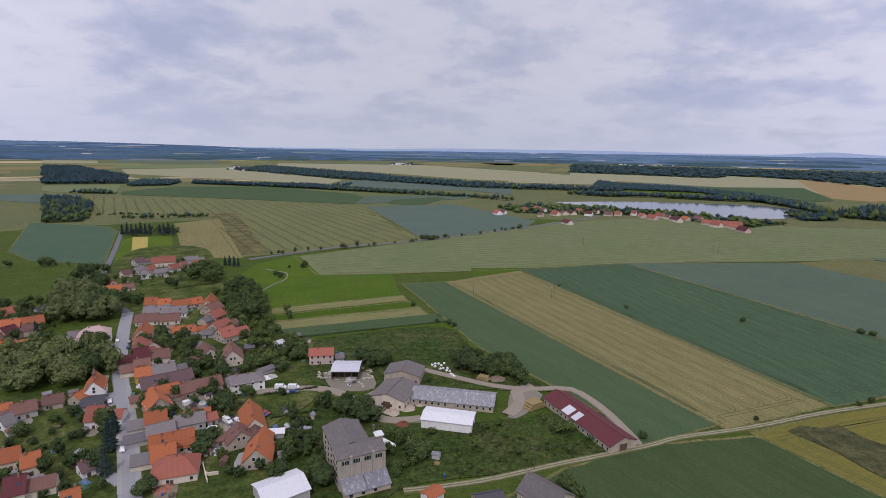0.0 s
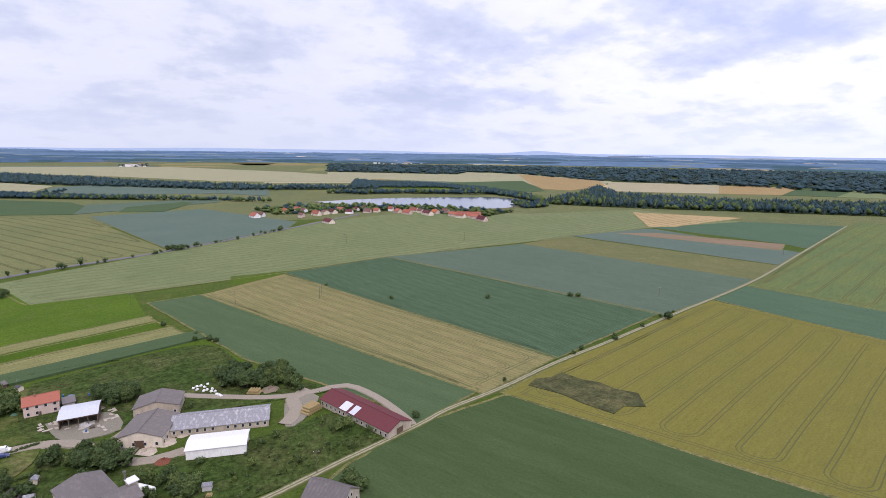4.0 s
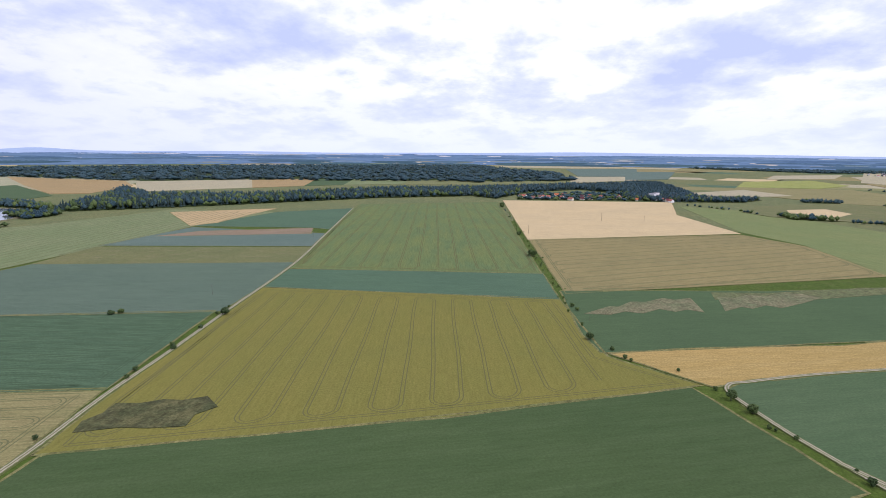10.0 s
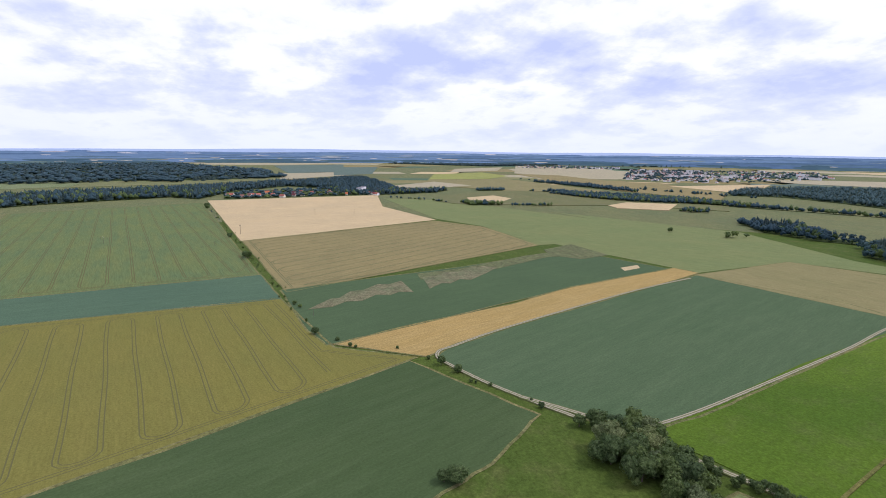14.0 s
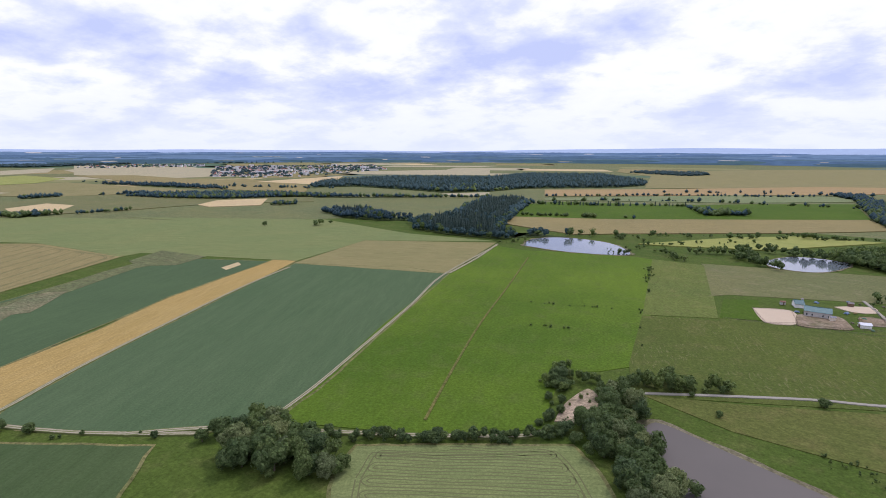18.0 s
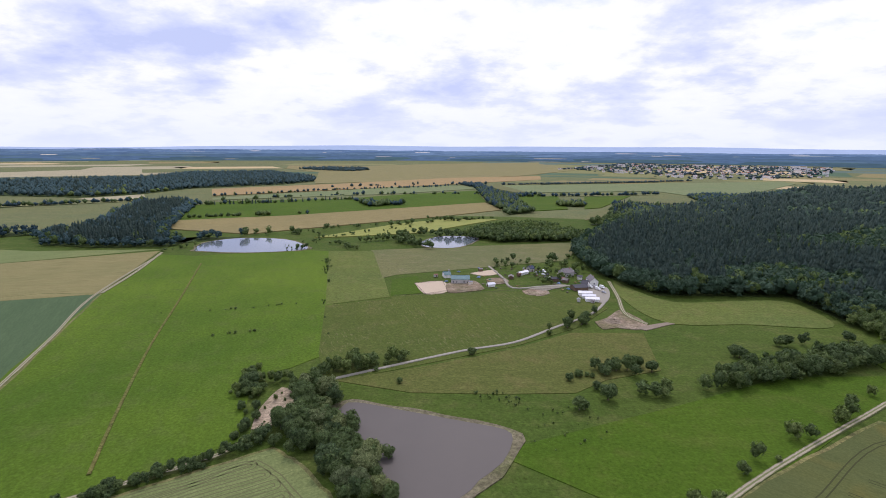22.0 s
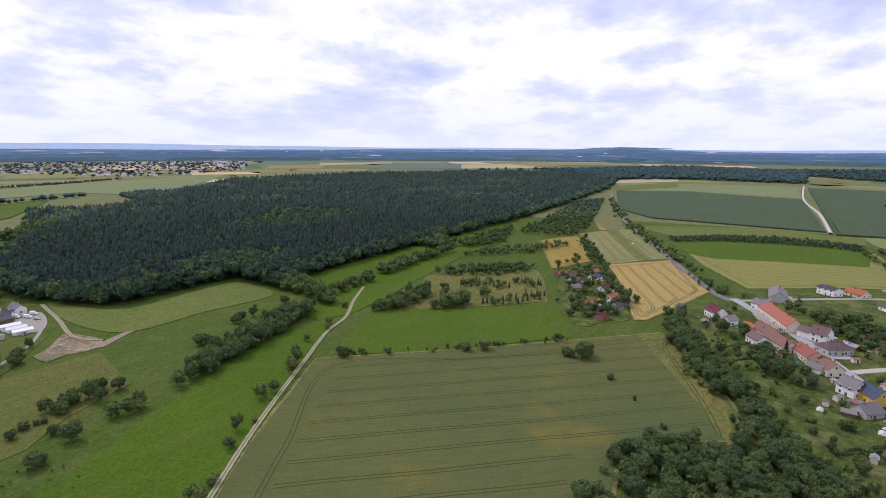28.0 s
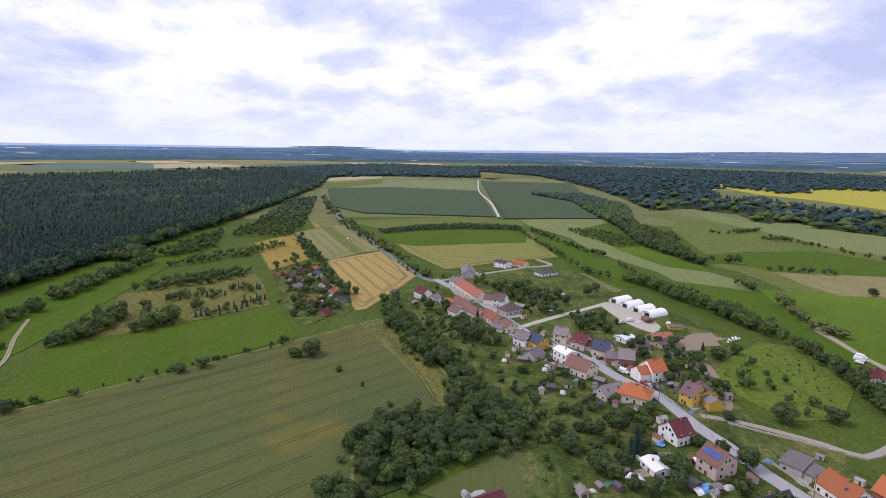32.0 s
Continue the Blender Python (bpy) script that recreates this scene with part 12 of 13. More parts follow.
yard([(-144, 250), (-139, 253), (-141, 257), (-145, 253)], 3)
yard([(-142, 233), (-135, 238), (-138, 242), (-145, 236)], 0)
yard([(-128, 234), (-120, 240), (-117, 236), (-125, 230)], 3)
yard([(-117, 224), (-111, 229), (-108, 225), (-113, 222)], 2)
yard([(-115, 236), (-110, 240), (-112, 245), (-117, 240)], 3)
yard([(-127, 218), (-121, 211), (-117, 214), (-124, 221)], 1)
yard([(-118, 194), (-113, 197), (-110, 193), (-116, 190)], 3)
yard([(-108, 205), (-100, 208), (-99, 205), (-106, 202)], 0)
yard([(-107, 203), (-103, 205), (-106, 211), (-109, 208)], 0)
yard([(-110, 187), (-106, 191), (-104, 188), (-108, 185)], 3)
yard([(-99, 206), (-97, 208), (-99, 213), (-102, 210)], 2)
yard([(-107, 185), (-99, 190), (-102, 195), (-110, 190)], 3)
yard([(-101, 171), (-98, 172), (-95, 168), (-100, 167)], 0)
yard([(-95, 182), (-90, 184), (-88, 180), (-94, 179)], 0)
yard([(-85, 207), (-79, 195), (-85, 191), (-91, 205)], 3)
yard([(-84, 189), (-81, 184), (-86, 181), (-88, 188)], 0)
yard([(-72, 182), (-70, 171), (-74, 170), (-76, 181)], 0)
yard([(-128, 279), (-122, 272), (-117, 277), (-123, 283)], 2)
yard([(-143, 197), (-139, 198), (-138, 192), (-142, 192)], 2)
yard([(-154, 168), (-151, 170), (-147, 164), (-150, 162)], 0)
yard([(-144, 165), (-141, 168), (-137, 164), (-141, 161)], 0)
yard([(-121, 152), (-118, 154), (-122, 160), (-125, 156)], 2)
yard([(-187, 209), (-185, 210), (-186, 214), (-189, 212)], 0)
yard([(-178, 203), (-174, 206), (-170, 201), (-175, 199)], 3)
yard([(-181, 198), (-179, 201), (-182, 203), (-183, 199)], 0)
yard([(-160, 217), (-159, 222), (-154, 220), (-156, 216)], 1)
yard([(-197, 289), (-191, 292), (-189, 289), (-197, 286)], 0)
yard([(-101, 238), (-89, 245), (-92, 251), (-104, 243)], 1)
yard([(-163, 229), (-158, 221), (-164, 217), (-167, 227)], 2)
yard([(-54, 259), (-42, 259), (-41, 263), (-53, 262)], 2)
yard([(-488, 17), (-462, 17), (-461, 22), (-488, 21)], 0)
yard([(-425, 1), (-394, 13), (-392, 6), (-423, -4)], 2)
yard([(-442, 0), (-437, 7), (-440, 10), (-446, 2)], 3)
yard([(-355, 9), (-349, 12), (-347, 9), (-353, 6)], 3)
yard([(-358, 3), (-352, 7), (-356, 11), (-361, 7)], 3)
yard([(-380, 28), (-376, 35), (-371, 33), (-375, 26)], 1)
yard([(-299, 44), (-293, 48), (-290, 44), (-296, 41)], 0)
yard([(-314, 66), (-311, 72), (-317, 76), (-319, 69)], 3)
yard([(-286, 81), (-283, 85), (-277, 81), (-282, 78)], 0)
yard([(-281, 92), (-279, 100), (-284, 101), (-285, 92)], 1)
yard([(-313, 103), (-316, 108), (-322, 104), (-318, 100)], 2)
yard([(-310, 127), (-314, 136), (-308, 138), (-306, 129)], 1)
yard([(-306, 120), (-310, 129), (-316, 127), (-311, 118)], 3)
yard([(-232, 75), (-235, 82), (-230, 84), (-228, 78)], 0)
yard([(-177, 71), (-173, 73), (-172, 67), (-176, 67)], 2)
yard([(-180, 80), (-180, 83), (-175, 84), (-176, 81)], 3)
yard([(-166, 127), (-157, 129), (-157, 125), (-166, 123)], 2)
yard([(-150, 105), (-152, 110), (-145, 112), (-145, 107)], 1)
yard([(-161, 143), (-157, 145), (-155, 142), (-161, 139)], 2)
yard([(-154, 9), (-156, 13), (-162, 11), (-159, 6)], 0)
yard([(-265, 210), (-268, 221), (-273, 219), (-268, 209)], 0)
yard([(-487, 81), (-492, 88), (-496, 86), (-491, 78)], 2)
yard([(-355, 36), (-361, 45), (-356, 48), (-351, 39)], 0)
yard([(-241, 86), (-234, 96), (-237, 99), (-243, 88)], 0)
yard([(-238, 115), (-233, 118), (-235, 123), (-239, 119)], 1)
yard([(-297, 107), (-297, 115), (-292, 115), (-293, 108)], 3)
yard([(-175, 127), (-172, 128), (-169, 124), (-174, 123)], 0)
yard([(-451, -157), (-458, -154), (-457, -149), (-450, -154)], 3)
yard([(-412, -129), (-417, -127), (-416, -122), (-410, -125)], 3)
yard([(-454, -126), (-461, -123), (-458, -119), (-452, -123)], 3)
yard([(-425, -108), (-433, -105), (-431, -99), (-424, -103)], 0)
yard([(-400, -96), (-407, -94), (-406, -89), (-399, -93)], 3)
yard([(-380, -92), (-390, -88), (-391, -93), (-382, -96)], 2)
yard([(-369, -104), (-373, -102), (-370, -97), (-367, -99)], 1)
yard([(-350, -94), (-354, -92), (-356, -96), (-351, -97)], 3)
yard([(-20, -451), (-30, -451), (-30, -454), (-19, -454)], 0)
yard([(-107, -451), (-111, -452), (-110, -459), (-105, -457)], 0)
yard([(-119, -471), (-127, -474), (-125, -481), (-118, -476)], 1)
yard([(-119, -402), (-127, -401), (-127, -396), (-118, -398)], 0)
yard([(-123, -388), (-129, -387), (-130, -394), (-124, -394)], 3)
yard([(-131, -428), (-133, -426), (-137, -431), (-133, -434)], 1)
yard([(-137, -444), (-137, -432), (-132, -433), (-133, -445)], 1)

# ---- things about the yards ----
clutter("shed", -168.8, 310.0, -64)
clutter("pallets", -186.4, 315.4, 19)
clutter("shed", -189.5, 317.7, 13)
clutter("butt", -177.0, 321.3, 17)
clutter("shed", -176.2, 337.5, 118)
clutter("tarp", -202.2, 335.6, 109)
clutter("tarp", -176.9, 357.9, 102)
clutter("tarp", -186.4, 354.0, 101)
clutter("caravan", -210.3, 371.7, 107)
clutter("logs", -204.6, 372.5, 16)
clutter("table", -200.2, 352.8, 108)
clutter("tarp", -194.4, 369.7, 108)
clutter("caravan", -192.4, 371.1, 39)
clutter("tarp", -177.0, 353.5, 32)
clutter("butt", -182.6, 380.4, 125)
clutter("logs", -186.2, 377.8, 134)
clutter("pallets", -150.9, 372.8, -68)
clutter("butt", -155.8, 370.6, 18)
clutter("shed", -145.0, 352.0, 154)
clutter("butt", -148.3, 354.2, 78)
clutter("butt", -162.4, 336.8, 73)
clutter("shed", -142.8, 339.1, 158)
clutter("tarp", -123.5, 291.2, 49)
clutter("butt", -119.7, 292.5, 146)
clutter("logs", -116.9, 298.3, 140)
clutter("pallets", -166.7, 312.9, 104)
clutter("shed", -160.2, 316.9, 26)
clutter("butt", -158.2, 315.3, 134)
clutter("butt", -143.3, 298.8, 105)
clutter("shed", -214.7, 304.8, 19)
clutter("tarp", -213.4, 280.0, 30)
clutter("shed", -280.1, 325.8, 56)
clutter("butt", -270.4, 320.7, 119)
clutter("shed", -267.0, 298.2, 126)
clutter("butt", -265.2, 327.5, 48)
clutter("tarp", -261.3, 324.0, 132)
clutter("shed", -249.7, 292.8, 159)
clutter("table", -247.5, 299.6, 75)
clutter("shed", -242.7, 295.8, 53)
clutter("butt", -242.5, 301.9, 138)
clutter("butt", -264.1, 334.6, 57)
clutter("shed", -246.7, 287.1, 37)
clutter("butt", -238.1, 274.3, 35)
clutter("tarp", -262.4, 425.0, 57)
clutter("shed", -247.1, 390.0, 38)
clutter("tarp", -256.9, 416.5, 136)
clutter("shed", -165.7, 287.1, 58)
clutter("tarp", -157.8, 280.4, -39)
clutter("shed", -155.8, 285.7, 60)
clutter("logs", -152.2, 280.9, 105)
clutter("tarp", -141.0, 259.5, 23)
clutter("tarp", -144.4, 236.2, 31)
clutter("tarp", -139.7, 238.5, 23)
clutter("butt", -133.0, 244.3, 33)
clutter("logs", -142.3, 237.7, 130)
clutter("logs", -129.5, 246.5, 129)
clutter("tarp", -121.8, 252.3, 126)
clutter("shed", -106.9, 225.4, 46)
clutter("butt", -113.1, 223.8, 131)
clutter("caravan", -112.8, 218.6, 47)
clutter("butt", -109.8, 221.7, 124)
clutter("tarp", -111.1, 244.2, 117)
clutter("shed", -119.7, 214.0, 125)
clutter("table", -117.4, 215.3, -54)
clutter("butt", -111.4, 212.0, 38)
clutter("shed", -115.9, 221.0, -48)
clutter("shed", -109.4, 215.6, 119)
clutter("butt", -114.9, 209.8, 29)
clutter("tarp", -104.7, 217.3, 106)
clutter("shed", -92.6, 195.9, 35)
clutter("tarp", -95.7, 196.3, 124)
clutter("butt", -86.1, 200.2, 39)
clutter("shed", -87.4, 179.9, 31)
clutter("tarp", -83.7, 180.2, 21)
clutter("tarp", -63.6, 201.5, -63)
clutter("shed", -67.3, 212.4, -64)
clutter("butt", -69.1, 214.4, 24)
clutter("tarp", -85.3, 182.7, 26)
clutter("shed", -58.7, 178.8, 19)
clutter("tarp", -56.1, 186.6, 17)
clutter("shed", -78.7, 173.8, -83)
clutter("tarp", -99.1, 250.5, 45)
clutter("shed", -104.1, 251.3, 138)
clutter("shed", -104.7, 276.3, -61)
clutter("shed", -118.0, 260.0, 23)
clutter("tarp", -97.7, 268.0, 23)
clutter("tarp", -140.2, 277.9, 45)
clutter("pallets", -126.3, 259.5, -57)
clutter("shed", -135.1, 260.4, -54)
clutter("pallets", -156.1, 197.6, 12)
clutter("shed", -143.0, 193.8, 104)
clutter("butt", -135.3, 193.1, 106)
clutter("butt", -138.8, 164.1, 115)
clutter("tarp", -136.8, 142.3, 32)
clutter("butt", -138.6, 146.4, 25)
clutter("butt", -164.1, 177.2, 128)
clutter("shed", -167.2, 168.3, 31)
clutter("butt", -165.4, 180.7, 125)
clutter("tarp", -146.2, 181.9, 130)
clutter("butt", -134.2, 165.3, 44)
clutter("logs", -131.3, 171.0, 47)
clutter("tarp", -121.8, 162.4, 148)
clutter("tarp", -120.9, 158.9, 58)
clutter("shed", -110.7, 142.6, 28)
clutter("tarp", -114.9, 137.3, 37)
clutter("tarp", -124.9, 157.3, 33)
clutter("butt", -188.7, 215.1, 38)
clutter("shed", -192.4, 211.3, 35)
clutter("tarp", -185.5, 214.4, 125)
clutter("shed", -189.3, 212.7, 131)
clutter("butt", -184.7, 217.5, 45)
clutter("tarp", -169.9, 195.4, 157)
clutter("tarp", -183.5, 186.5, 150)
clutter("shed", -171.6, 191.9, 148)
clutter("pallets", -177.8, 227.7, 124)
clutter("pallets", -174.8, 226.6, 121)
clutter("shed", -180.3, 224.1, 34)
clutter("logs", -166.5, 229.8, 163)
clutter("shed", -197.0, 280.8, 121)
clutter("butt", -207.5, 282.1, 22)
clutter("butt", -91.1, 227.1, 23)
clutter("pallets", -90.0, 220.6, 123)
clutter("shed", -106.1, 246.9, 33)
clutter("table", -88.6, 155.9, 113)
clutter("tarp", -91.7, 152.9, 112)
clutter("butt", -91.9, 156.0, 24)
clutter("shed", -169.4, 225.9, 29)
clutter("shed", -164.6, 241.0, 25)
clutter("shed", -164.6, 234.7, 34)
clutter("butt", -155.5, 207.1, 23)
clutter("tarp", -74.6, 269.5, 12)
clutter("butt", -59.0, 281.0, 101)
clutter("butt", -64.1, 281.9, 5)
clutter("pallets", -44.7, 263.1, -4)
clutter("table", -42.6, 243.3, 94)
clutter("butt", -44.3, 240.1, 91)
clutter("tarp", 14.5, 144.9, 11)
clutter("logs", 7.3, 147.5, 21)
clutter("shed", 7.4, 150.7, 15)
clutter("shed", -102.1, 286.3, 55)
clutter("shed", -85.0, 285.9, 138)
clutter("butt", -96.7, 286.6, 147)
clutter("butt", -51.3, 265.6, 100)
clutter("tarp", -56.2, 281.0, 14)
clutter("butt", -48.3, 277.8, 110)
clutter("logs", -390.3, -35.2, 34)
clutter("butt", -386.6, -21.4, 34)
clutter("butt", -386.9, -27.5, 140)
clutter("tarp", -381.3, -10.9, 238)
clutter("butt", -466.6, -7.1, 98)
clutter("shed", -422.1, 39.2, 116)
clutter("butt", -393.4, -9.5, 106)
clutter("butt", -440.8, 11.6, 45)
clutter("tarp", -373.2, -6.9, 151)
clutter("logs", -375.3, -8.9, 70)
clutter("shed", -385.5, 13.4, 29)
clutter("shed", -386.1, -0.2, 121)
clutter("butt", -350.7, -4.7, 22)
clutter("shed", -339.6, 12.5, 125)
clutter("shed", -361.9, -3.3, 117)
clutter("shed", -366.8, -3.9, 118)
clutter("tarp", -393.9, 40.0, 57)
clutter("tarp", -391.4, 41.7, 69)
clutter("shed", -334.0, 11.6, 124)
clutter("butt", -334.5, 18.7, 120)
clutter("table", -318.3, 21.9, 121)
clutter("butt", -336.2, 20.7, 125)
clutter("shed", -312.0, 36.1, 35)
clutter("tarp", -332.7, 20.9, 54)
clutter("shed", -321.1, 23.8, 144)
clutter("tarp", -317.3, 35.3, 144)
clutter("tarp", -292.7, 40.2, 146)
clutter("butt", -306.1, 28.8, 44)
clutter("shed", -290.2, 35.7, 133)
clutter("butt", -291.0, 44.6, 121)
clutter("butt", -287.5, 56.6, 116)
clutter("shed", -286.8, 42.1, 27)
clutter("tarp", -276.6, 52.2, 223)
clutter("butt", -283.6, 54.4, 129)
clutter("tarp", -269.2, 50.5, 230)
clutter("shed", -319.9, 69.2, 151)
clutter("butt", -320.6, 65.9, 61)
clutter("shed", -317.6, 56.1, 147)
clutter("shed", -302.9, 85.9, 132)
clutter("tarp", -310.5, 81.7, 40)
clutter("butt", -304.2, 81.6, 50)
clutter("butt", -297.5, 90.1, 141)
clutter("tarp", -291.0, 78.5, 136)
clutter("tarp", -284.9, 92.7, 135)
clutter("shed", -283.6, 57.1, 31)
clutter("butt", -289.7, 60.9, 118)
clutter("shed", -269.0, 54.1, 35)
clutter("tarp", -256.4, 52.6, 129)
clutter("shed", -265.9, 52.7, 44)
clutter("pallets", -253.9, 61.3, 132)
clutter("shed", -286.9, 103.5, 83)
clutter("butt", -270.6, 100.9, 170)
clutter("logs", -276.6, 107.5, 172)
clutter("shed", -313.3, 114.7, 218)
clutter("shed", -316.8, 114.3, 113)
clutter("tarp", -321.6, 103.9, 211)
clutter("butt", -299.7, 134.6, 110)
clutter("table", -317.9, 143.1, 107)
clutter("butt", -291.8, 134.7, 203)
clutter("butt", -291.0, 128.2, 117)
clutter("shed", -247.2, 107.5, 102)
clutter("shed", -267.2, 99.9, 115)
clutter("shed", -260.8, 116.5, 111)
clutter("butt", -228.6, 68.7, 118)
clutter("butt", -247.4, 81.6, 212)
clutter("shed", -223.8, 66.8, 115)
clutter("shed", -236.0, 130.7, 87)
clutter("logs", -242.9, 121.8, 98)
clutter("butt", -245.2, 123.4, 93)
clutter("shed", -207.5, 84.6, 210)
clutter("shed", -211.3, 90.2, 110)
clutter("shed", -196.0, 82.9, 205)
clutter("tarp", -183.7, 71.0, 19)
clutter("shed", -169.5, 74.4, 13)
clutter("tarp", -171.9, 67.4, 22)
clutter("shed", -182.4, 88.8, 97)
clutter("tarp", -184.6, 90.5, 179)
clutter("tarp", -186.7, 78.4, 91)
clutter("shed", -155.6, 122.1, 22)
clutter("shed", -152.3, 133.7, 107)
clutter("tarp", -167.1, 140.6, 108)
clutter("tarp", -145.8, 109.2, 114)
clutter("butt", -151.6, 115.5, 114)
clutter("logs", -149.6, 97.4, 198)
clutter("shed", -171.4, 144.8, 29)
clutter("shed", -150.3, 145.9, 25)
clutter("shed", -165.3, 159.1, 22)
clutter("tarp", -144.7, 7.4, 211)
clutter("butt", -147.7, 0.5, 123)
clutter("shed", -157.5, 4.8, 207)
clutter("butt", -262.8, 226.8, 115)
clutter("butt", -254.9, 204.6, 200)
clutter("butt", -483.5, 70.9, 126)
clutter("logs", -357.8, 50.1, 120)
clutter("shed", -350.5, 47.9, 116)
clutter("butt", -228.0, 93.7, 64)
clutter("shed", -225.4, 74.5, 153)
clutter("shed", -221.7, 82.7, 146)
clutter("butt", -239.9, 106.9, 27)
clutter("butt", -221.1, 113.6, 30)
clutter("tarp", -221.2, 107.6, 121)
clutter("butt", -183.9, 106.4, 108)
clutter("shed", -171.0, 106.8, 18)
clutter("tarp", -167.1, 96.8, 112)
clutter("logs", -312.9, 117.6, 93)
clutter("tarp", -308.2, 99.3, 175)
clutter("butt", -291.3, 112.7, 88)
clutter("tarp", -189.7, 135.0, 43)
clutter("tarp", -183.5, 120.2, 44)
clutter("shed", -186.7, 141.0, 46)
clutter("butt", -175.4, 139.1, 121)
clutter("tarp", -178.9, 139.6, 112)
clutter("butt", -187.0, 125.2, 114)
clutter("shed", -448.8, -138.7, 165)
clutter("butt", -444.7, -157.0, 246)
clutter("butt", -437.0, -153.4, 258)
clutter("shed", -423.7, -127.9, 254)
clutter("butt", -452.7, -118.1, 159)
clutter("table", -417.3, -113.0, 248)
clutter("tarp", -395.6, -97.4, 257)
clutter("table", -401.2, -84.4, 248)
clutter("butt", -382.0, -79.6, 243)
clutter("tarp", -391.4, -97.6, 156)
clutter("tarp", -376.7, -98.3, 161)
clutter("tarp", -382.6, -108.5, 238)
clutter("butt", -360.0, -85.2, 163)
clutter("shed", -355.8, -95.8, 160)
clutter("shed", -473.7, -141.9, 166)
clutter("tarp", -13.6, -445.0, 185)
clutter("shed", -4.5, -461.6, -163)
clutter("shed", -116.3, -449.1, -162)
clutter("tarp", -110.9, -438.7, 235)
clutter("tarp", -140.5, -455.5, 168)
clutter("tarp", -114.7, -420.5, -72)
clutter("shed", -135.0, -476.5, -72)
clutter("table", -102.0, -489.0, -153)
clutter("pallets", -111.0, -409.6, 175)
clutter("butt", -130.7, -390.6, 262)
clutter("shed", -123.0, -381.4, 165)
clutter("butt", -114.0, -389.2, 171)
clutter("shed", -113.1, -384.1, 256)
clutter("shed", -137.1, -423.3, 242)
clutter("tarp", -132.1, -442.8, 182)
clutter("shed", -54.8, 208.0, 88)
clutter("shed", -53.9, 197.2, 175)
clutter("caravan", -56.4, 191.7, 94)
clutter("butt", -59.2, 192.5, 104)
clutter("tarp", -68.1, 200.1, 103)
clutter("shed", -58.4, 185.6, 98)
clutter("butt", -169.0, 433.3, 154)
clutter("shed", -121.2, 285.4, 105)
clutter("butt", -111.4, 294.3, 25)
clutter("tarp", -113.6, 291.7, 116)
clutter("shed", -130.5, 260.8, 18)
clutter("shed", -142.6, 262.6, 12)
clutter("shed", -136.5, 264.9, 108)
clutter("shed", -79.1, 297.5, 135)
clutter("tarp", -82.4, 310.2, 44)
clutter("tarp", -95.4, 297.0, 44)
clutter("pallets", 4.4, 147.5, 141)
clutter("pallets", -4.5, 150.4, 44)
clutter("butt", 1.9, 168.0, 127)
clutter("butt", -5.5, 187.9, 83)
clutter("shed", -1.1, 179.6, 167)
clutter("logs", -0.8, 175.5, 164)
clutter("shed", -87.8, 266.0, 132)
clutter("shed", -84.2, 260.7, 55)
clutter("shed", -82.7, 264.3, 141)
clutter("butt", -148.1, 292.4, 151)
clutter("tarp", -156.9, 295.9, 152)
clutter("tarp", -166.7, 72.4, 27)
clutter("shed", -161.8, 89.1, 126)
clutter("shed", -164.4, 90.9, 116)
clutter("shed", -244.1, 69.8, 151)
clutter("tarp", -245.7, 77.0, 143)
clutter("tarp", -251.2, 63.3, 51)
clutter("pallets", -259.7, 57.0, 73)
clutter("tarp", -264.4, 48.6, 168)
clutter("shed", -259.2, 51.0, 168)
clutter("shed", -281.4, 30.4, 181)
clutter("logs", -268.4, 35.6, 175)
clutter("tarp", -275.2, 28.0, 170)
clutter("shed", -243.5, 56.6, 80)
clutter("tarp", -237.6, 52.9, 166)
clutter("shed", -236.5, 42.4, 170)
clutter("shed", -164.2, 57.6, 28)
clutter("shed", -173.7, 62.9, 118)
clutter("tarp", -167.1, 55.4, 116)
clutter("tarp", -163.1, 48.5, 96)
clutter("table", -165.1, 42.9, 11)
clutter("shed", -163.9, 51.3, 16)
clutter("tarp", -415.3, 81.4, 92)
clutter("tarp", -416.3, 88.1, 4)
clutter("shed", -400.9, 68.4, 64)
clutter("shed", -401.8, 59.3, 156)
clutter("butt", -300.7, 137.5, 120)
clutter("butt", -309.7, 135.3, 28)
clutter("tarp", -245.6, 103.5, 162)
clutter("shed", -245.3, 100.9, 161)
clutter("shed", -253.1, 118.1, 70)
clutter("shed", -268.3, 88.9, 35)
clutter("caravan", -263.2, 90.0, 39)
clutter("shed", -280.6, 81.6, 120)
clutter("tarp", -253.0, 97.2, 10)
clutter("butt", -255.2, 95.8, 17)
clutter("table", -325.9, 139.5, 81)
clutter("caravan", -342.9, 144.4, 174)
clutter("tarp", -411.9, -51.6, 136)
clutter("logs", -418.4, -52.0, 129)
clutter("tarp", -376.0, -20.5, 22)
clutter("pallets", -379.5, -21.2, 100)
clutter("tarp", -371.2, 45.3, 54)
clutter("shed", -374.0, 61.3, 58)
clutter("tarp", -348.2, 126.8, 101)
clutter("butt", -357.0, 143.8, 93)
clutter("tarp", -433.3, -124.4, 70)
clutter("table", -377.5, -104.1, 15)
clutter("butt", -394.1, -101.1, 108)
clutter("shed", -373.7, -98.5, 39)
clutter("butt", -370.6, -96.5, 128)
clutter("shed", -373.1, -95.3, 144)
clutter("butt", -361.1, -107.5, 55)
clutter("shed", -80.5, -464.8, 39)
clutter("pallets", -68.6, -468.9, 167)
clutter("tarp", -54.6, -423.9, 103)
clutter("tarp", -52.5, -451.5, 2)
clutter("logs", -130.3, -444.9, 105)
clutter("logs", -48.5, -463.2, 47)
